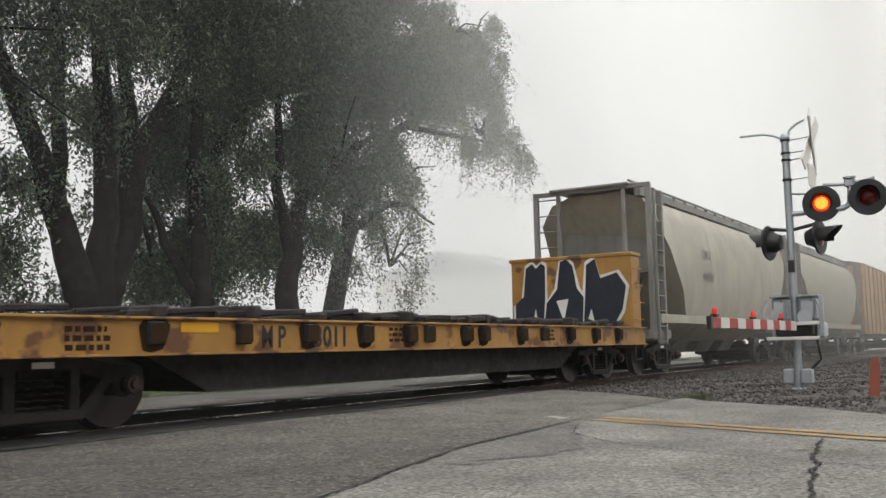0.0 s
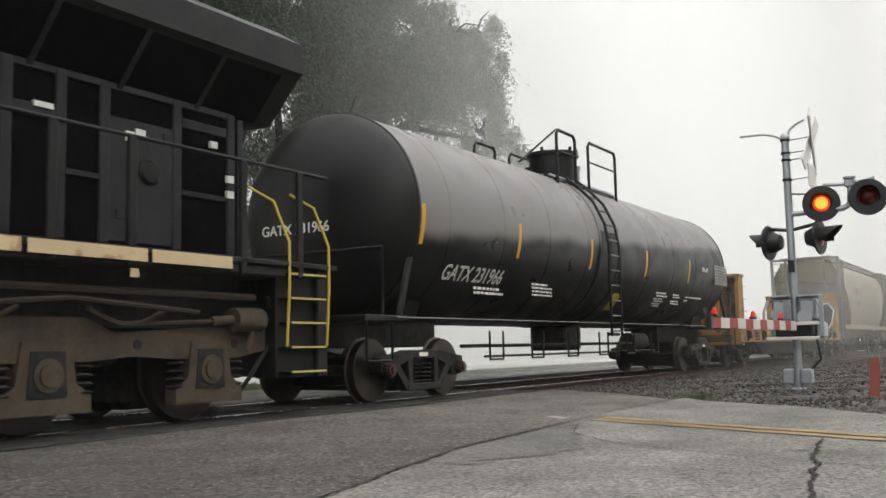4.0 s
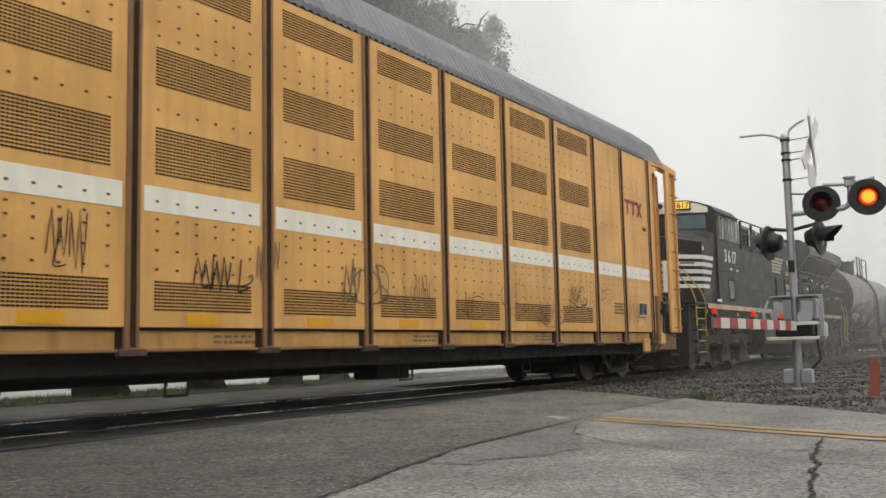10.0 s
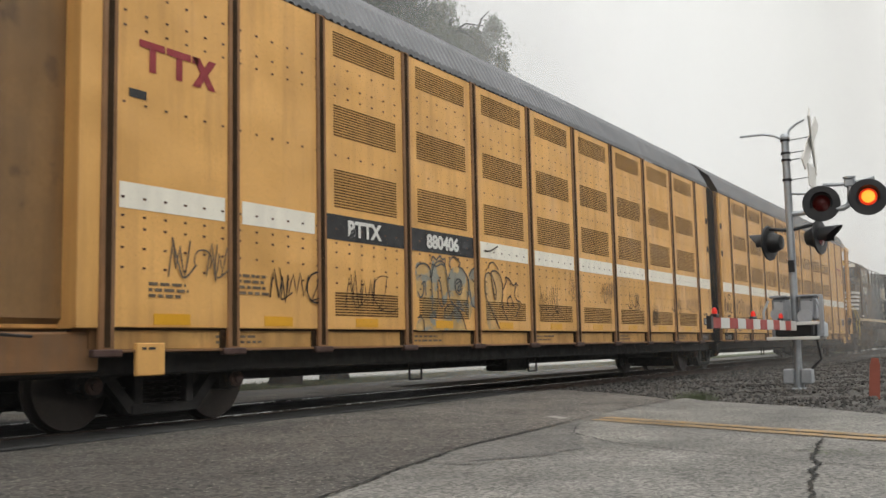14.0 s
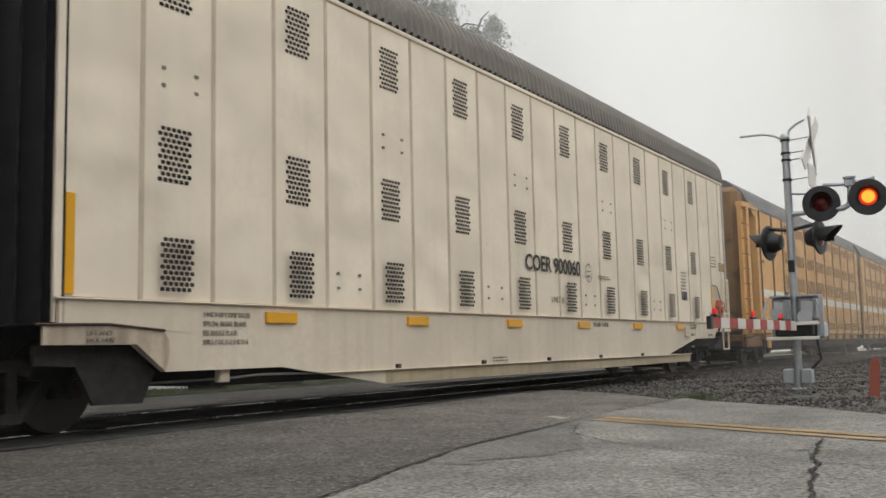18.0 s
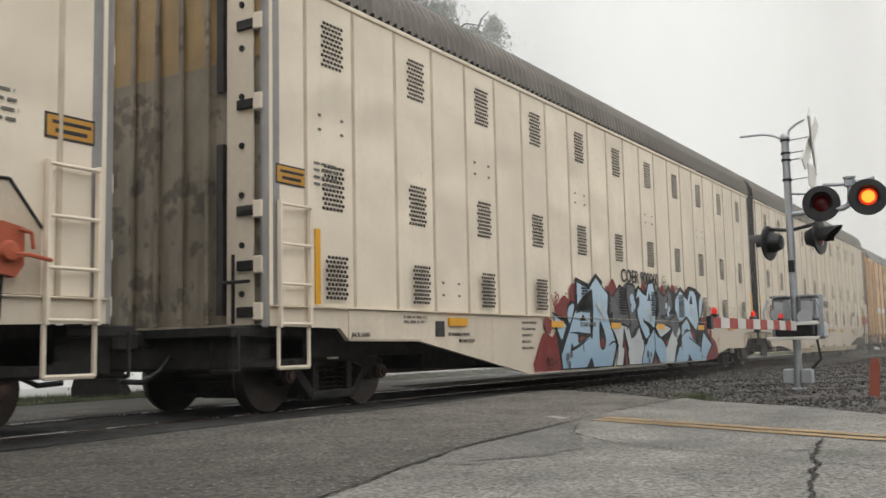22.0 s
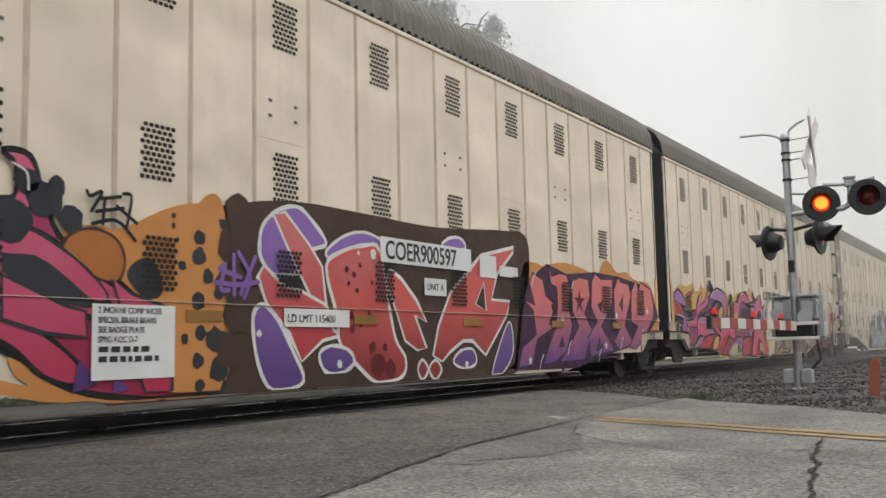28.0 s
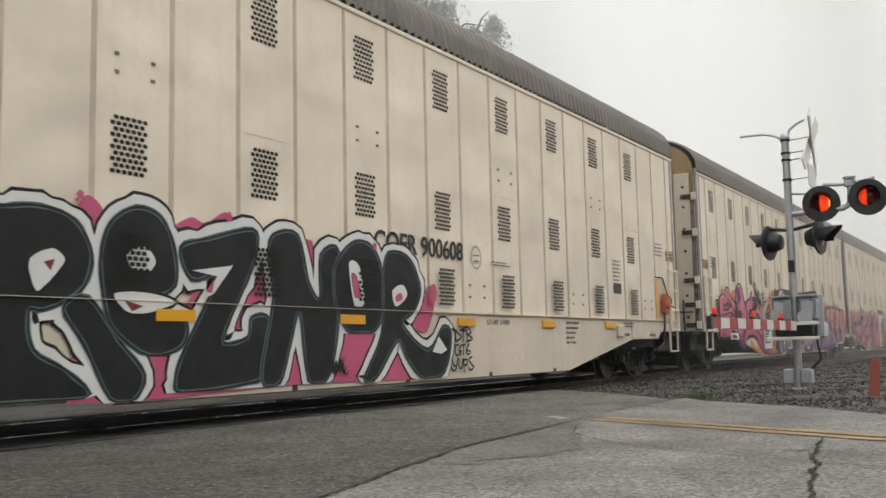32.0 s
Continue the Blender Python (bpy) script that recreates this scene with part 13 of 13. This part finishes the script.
    at.paint("graffiti_letter", S_BLACK, 1, [(-1.33, 1.75), (-1.11, 1.93), (-0.72, 1.84), (-0.5, 1.47), (-0.67, 1.18), (-0.93, 1.01), (-0.35, 0.68), (0.04, 0.99), (0.26, 0.88), (0.07, 0.38), (-0.45, 0.3), (-0.86, 0.58), (-1.05, 0.8), (-1.5, 0.37), (-1.77, 0.35), (-1.4, 0.9)], S_TEAL, 0.05, S_BLACK, 0.025)
    at.paint("graffiti_cut", S_WHITE, 1, [(-6.29, 1.5), (-6.07, 1.6), (-5.94, 1.5), (-6.05, 1.35), (-6.21, 1.21), (-6.29, 1.34)], S_BLACK, 0.03)
    at.paint("graffiti_cut", S_RUST, 0, [(-6.16, 1.47), (-6.05, 1.5), (-6.09, 1.4)])
    at.paint("graffiti_cut", S_WHITE, 1, [(-5.33, 1.6), (-5.11, 1.69), (-4.97, 1.56), (-5.05, 1.44), (-5.25, 1.45)], S_BLACK, 0.03)
    at.paint("graffiti_cut", S_WHITE, 1, [(-5.45, 1.25), (-5, 1.26), (-4.72, 1.17), (-5.1, 1.05), (-5.34, 1.08)], S_BLACK, 0.03)
    at.paint("graffiti_cut", S_RUST, 0, [(-5.34, 1.18), (-5.12, 1.13), (-5.25, 1.08)])
    at.paint("graffiti_cut", S_WHITE, 0, [(-4.53, 1.49), (-3.98, 1.57), (-4.24, 1.28), (-4.36, 1.23), (-4.2, 1.45)])
    at.paint("graffiti_cut", S_PINK, 0, [(-4.35, 1.29), (-4.23, 1.43), (-4.27, 1.28)])
    at.paint("graffiti_cut", S_WHITE, 1, [(-2.05, 1.74), (-1.84, 1.7), (-1.75, 1.26), (-1.94, 1.2), (-2.03, 1.46)], S_BLACK, 0.02)
    at.paint("graffiti_cut", S_PINK, 1, [(-2, 1.59), (-1.89, 1.54), (-1.83, 1.31), (-1.94, 1.31)], S_BLACK, 0.015)
    at.paint("graffiti_cut", S_WHITE, 1, [(-1.17, 1.43), (-0.93, 1.52), (-0.82, 1.37), (-1.09, 1.22)], S_BLACK, 0.02)
    at.paint("graffiti_cut", S_PINK, 1, [(-1.09, 1.36), (-0.97, 1.41), (-0.94, 1.33), (-1.07, 1.29)])
    at.paint("graffiti_cut", S_WHITE, 0, [(-0.25, 0.65), (-0.08, 0.85), (0.13, 0.67), (-0.03, 0.62)])
    at.dots(S_PINK, [(-5.82, 2.07, 0.04), (-5.85, 2.02, 0.02), (-0.2, 1.4, 0.11), (-0.28, 1.3, 0.035), (-0.23, 1.26, 0.025), (-2.76, 1.9, 0.04), (-4.04, 2.06, 0.05), (-1.53, 1.96, 0.05)], "pink sprayed spots")
    at.strokes(S_BLACK, 0.028, [[(0.27, 0.96), (0.39, 0.93)], [(0.34, 0.94), (0.36, 0.79)], [(0.27, 0.95), (0.46, 0.88), (0.51, 0.84), (0.36, 0.78)], [(0.49, 0.94), (0.65, 0.93)], [(0.57, 0.94), (0.55, 0.78)],
                                [(0.64, 0.98), (0.68, 0.79)], [(0.54, 0.96), (0.68, 0.98), (0.78, 0.91), (0.67, 0.88)], [(0.67, 0.88), (0.82, 0.82), (0.65, 0.78)]], "black hand-sprayed letters")
    at.strokes(S_BLACK, 0.028, [[(0.43, 0.73), (0.35, 0.73), (0.33, 0.62), (0.4, 0.59), (0.45, 0.64)], [(0.5, 0.73), (0.43, 0.67), (0.5, 0.64), (0.46, 0.59)], [(0.51, 0.73), (0.61, 0.74)], [(0.56, 0.73), (0.55, 0.6)],
                                [(0.72, 0.75), (0.65, 0.69), (0.64, 0.62), (0.71, 0.6), (0.74, 0.64), (0.65, 0.66)]], "black hand-sprayed letters")
    at.strokes(S_BLACK, 0.028, [[(0.23, 0.55), (0.28, 0.46), (0.34, 0.45)], [(0.4, 0.56), (0.33, 0.4), (0.24, 0.39), (0.23, 0.42)], [(0.43, 0.54), (0.42, 0.44), (0.49, 0.41), (0.53, 0.54)], [(0.55, 0.53), (0.56, 0.36)],
                                [(0.55, 0.53), (0.65, 0.52), (0.64, 0.46), (0.57, 0.45)], [(0.78, 0.56), (0.69, 0.53), (0.77, 0.46), (0.83, 0.42), (0.74, 0.38), (0.68, 0.41)]], "black hand-sprayed letters")
    scribble(max_e, -2.4, 0.42, 0.3, 0.2, GY - 0.0215, 52, S_BLACK, 0.02, 4)


S_FADED = material("spray_faded_blue", (0.56, 0.355, 0.135), 0.7, vary=0.3, scale=3, grain=20, bump=0.0, spots=0.8, spot_colour=(0.21, 0.25, 0.24), spot_scale=4.5, spot_lo=0.5)
S_FADED_TAN = material("spray_faded_tan", (0.66, 0.40, 0.15), 0.7, vary=0.25, scale=4, grain=20, bump=0.0, spots=0.5, spot_colour=(0.34, 0.27, 0.17), spot_scale=5, spot_lo=0.55)
S_INK = flat_paint("spray_ink", (0.09, 0.07, 0.05), 0.7)
S_INK2 = flat_paint("spray_ink_blue", (0.10, 0.10, 0.095), 0.7)


def faded_piece():
    at = Painter(rack2, -AW - 0.0008, step=0.0003)
    at.paint("graffiti_letter", S_FADED, 1, [(-3.91, 1.79), (-3.75, 1.84), (-3.6, 1.78), (-3.53, 1.67), (-3.52, 1.42), (-3.47, 1.11), (-3.73, 1.1), (-3.76, 1.38), (-3.87, 1.37), (-3.9, 1.47)])
    at.paint("graffiti_letter", S_FADED, 1, [(-3.52, 1.83), (-3.37, 1.93), (-3.22, 1.88), (-3.15, 1.76), (-3.11, 1.52), (-3.14, 1.33), (-3.24, 1.28), (-3.34, 1.61), (-3.38, 1.58), (-3.36, 1.25), (-3.47, 1.11), (-3.52, 1.49)])
    at.paint("graffiti_letter", S_FADED, 1, [(-3.08, 1.71), (-2.93, 1.83), (-2.7, 1.81), (-2.56, 1.64), (-2.56, 1.42), (-2.45, 1.28), (-2.52, 1.11), (-2.72, 1.24), (-2.99, 1.34), (-3.1, 1.52)])
    at.paint("graffiti_letter", S_FADED, 1, [(-2.53, 1.76), (-2.42, 1.83), (-2.27, 1.85), (-2.25, 1.58), (-2.34, 1.29), (-2.45, 1.28), (-2.54, 1.5)])
    at.paint("graffiti_letter", S_FADED, 1, [(-3.24, 1.12), (-3.19, 1.25), (-3.02, 1.29), (-2.79, 1.21), (-2.65, 0.94), (-3.2, 0.94)])
    at.paint("graffiti_letter", S_FADED, 1, [(-3.89, 1.05), (-3.73, 1.11), (-3.38, 1.07), (-3.32, 0.94), (-3.88, 0.93)])
    at.paint("graffiti_letter", S_FADED_TAN, 1, [(-2.06, 1.71), (-1.97, 1.79), (-1.87, 1.74), (-1.8, 1.34), (-1.6, 0.97), (-1.96, 0.96), (-2.04, 1.33)])
    at.paint("graffiti_letter", S_FADED_TAN, 1, [(-1.85, 1.79), (-1.64, 1.85), (-1.52, 1.72), (-1.49, 1.41), (-1.64, 1.31), (-1.78, 1.46)])
    at.y = -AW - 0.0095
    at.strokes(S_INK2, 0.024, [[(-3.91, 1.76), (-3.8, 1.82), (-3.66, 1.82), (-3.55, 1.72), (-3.52, 1.37), (-3.53, 1.21), (-3.44, 1.12)], [(-3.78, 1.55), (-3.7, 1.58), (-3.68, 1.41)], [(-3.88, 1.44), (-3.81, 1.37), (-3.74, 1.45), (-3.74, 1.58)], [(-3.52, 1.67), (-3.49, 1.79), (-3.37, 1.88), (-3.22, 1.87), (-3.14, 1.73), (-3.1, 1.49), (-3.05, 1.36), (-2.92, 1.28), (-2.72, 1.22)], [(-3.38, 1.58), (-3.35, 1.32), (-3.25, 1.28), (-3.31, 1.59), (-3.37, 1.61)], [(-3.53, 1.88), (-3.49, 1.94), (-3.4, 1.9), (-3.31, 1.96), (-3.25, 1.91), (-3.18, 1.93), (-3.19, 1.83), (-3.28, 1.85), (-3.4, 1.81), (-3.52, 1.83)]], "dark sprayed outline, half rubbed off")
    at.strokes(S_INK2, 0.024, [[(-3.03, 1.79), (-3.06, 1.9), (-2.94, 1.97), (-2.77, 1.9), (-2.8, 1.84), (-2.7, 1.81), (-2.56, 1.67), (-2.56, 1.47), (-2.61, 1.3)], [(-3.08, 1.71), (-3.12, 1.55), (-3.07, 1.39)], [(-2.92, 1.56), (-2.88, 1.65), (-2.77, 1.65), (-2.72, 1.55), (-2.78, 1.45), (-2.88, 1.47), (-2.92, 1.56)], [(-2.88, 1.59), (-2.78, 1.63), (-2.76, 1.52), (-2.86, 1.5), (-2.81, 1.57)], [(-2.52, 1.73), (-2.42, 1.83), (-2.27, 1.84)], [(-2.54, 1.67), (-2.48, 1.37), (-2.41, 1.28), (-2.3, 1.32), (-2.27, 1.58)]], "dark sprayed outline, half rubbed off")
    at.strokes(S_INK, 0.024, [[(-2.45, 1.68), (-2.4, 1.65)], [(-3.24, 1.12), (-3.19, 1.25), (-3.02, 1.3), (-2.82, 1.21), (-2.71, 1.08), (-2.64, 0.94)], [(-3.06, 1.1), (-3.02, 1.18), (-2.92, 1.17)], [(-2.06, 1.71), (-2.01, 1.79), (-1.89, 1.78), (-1.83, 1.61), (-1.76, 1.4), (-1.72, 1.55), (-1.81, 1.73), (-1.87, 1.81), (-1.73, 1.84), (-1.56, 1.75), (-1.51, 1.54), (-1.54, 1.32), (-1.39, 1.11)], [(-1.95, 1.87), (-1.89, 1.95), (-1.77, 1.96), (-1.64, 1.87)], [(-2.06, 1.68), (-2.04, 1.45), (-1.92, 1.3), (-1.8, 1.16), (-1.64, 0.97)]], "dark sprayed outline, half rubbed off")
    at.strokes(S_INK, 0.024, [[(-1.49, 1.57), (-1.39, 1.7), (-1.41, 1.76), (-1.3, 1.74), (-1.16, 1.65), (-1.05, 1.69), (-1.12, 1.53), (-1.07, 1.43), (-0.93, 1.39)], [(-1.34, 1.3), (-1.36, 1.42), (-1.25, 1.46), (-1.16, 1.3)], [(-1.12, 1.14), (-0.98, 1.31), (-1.03, 1.37)], [(-2.05, 2.13), (-1.89, 2.13), (-1.64, 2.22)], [(-3.89, 1.1), (-3.81, 1.12), (-3.75, 1.03), (-3.75, 0.94)]], "dark sprayed outline, half rubbed off")


CHAIN_LINK = Shape().tube([(-0.035, 0, -0.016), (0.035, 0, -0.016), (0.045, 0, 0), (0.035, 0, 0.016), (-0.035, 0, 0.016), (-0.045, 0, 0), (-0.035, 0, -0.016)], 0.007, 5).mesh("chain_link", RUSTY)
# orange-sprayed hangers and the hand brake chain over the leading truck of the lilac car
for hx_, hz_ in ((7.89, 0.76), (8.63, 0.76)):
    part("brake_hanger", Shape().box(hx_, hx_ + 0.05, -1.42, -1.36, hz_ - 0.34, hz_ + 0.06, 0.01).box(hx_ + 0.12, hx_ + 0.17, -1.42, -1.36, hz_ - 0.34, hz_ + 0.06, 0.01).box(hx_, hx_ + 0.17, -1.43, -1.36, hz_ - 0.1, hz_ - 0.05, 0.008), S_ORANGE, max_c, "hanger sprayed orange")
chain = [(7.46, 0.62), (7.67, 0.49), (7.94, 0.53), (8.27, 0.41), (8.67, 0.51)]
for k in range(26):
    f = k / 25 * 4
    i = min(int(f), 3)
    cx_, cz_ = chain[i][0] + (chain[i + 1][0] - chain[i][0]) * (f - i), chain[i][1] + (chain[i + 1][1] - chain[i][1]) * (f - i)
    part("chain_link", CHAIN_LINK, None, max_c, at=pose(cx_, -1.44, cz_, 90 if k % 2 else 20, 0, 0))

faded_piece()
mural_b()
mural_c()
mural_d()
mural_e()


# ---- movement ----
def motions():
    for ob, u in CARS:
        walk(ob, [(i * 0.5, pose(u + RUN[i], TRACK_Y, 0)) for i in range(65)])
    for ob, r, x, z in WHEELSETS:
        walk(ob, [(i * 0.1, pose(x, 0, z, 0, math.degrees(run(i * 0.1) / r), 0)) for i in range(321)])
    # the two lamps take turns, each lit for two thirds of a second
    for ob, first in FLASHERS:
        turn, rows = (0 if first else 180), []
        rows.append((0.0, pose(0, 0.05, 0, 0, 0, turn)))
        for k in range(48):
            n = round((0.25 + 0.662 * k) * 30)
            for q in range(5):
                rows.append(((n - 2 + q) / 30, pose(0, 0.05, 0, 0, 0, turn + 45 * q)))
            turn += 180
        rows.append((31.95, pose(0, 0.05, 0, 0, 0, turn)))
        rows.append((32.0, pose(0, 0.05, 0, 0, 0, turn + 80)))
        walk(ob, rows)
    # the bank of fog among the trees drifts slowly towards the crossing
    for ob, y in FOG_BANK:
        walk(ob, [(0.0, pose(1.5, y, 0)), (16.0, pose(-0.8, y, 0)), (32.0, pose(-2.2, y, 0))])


motions()
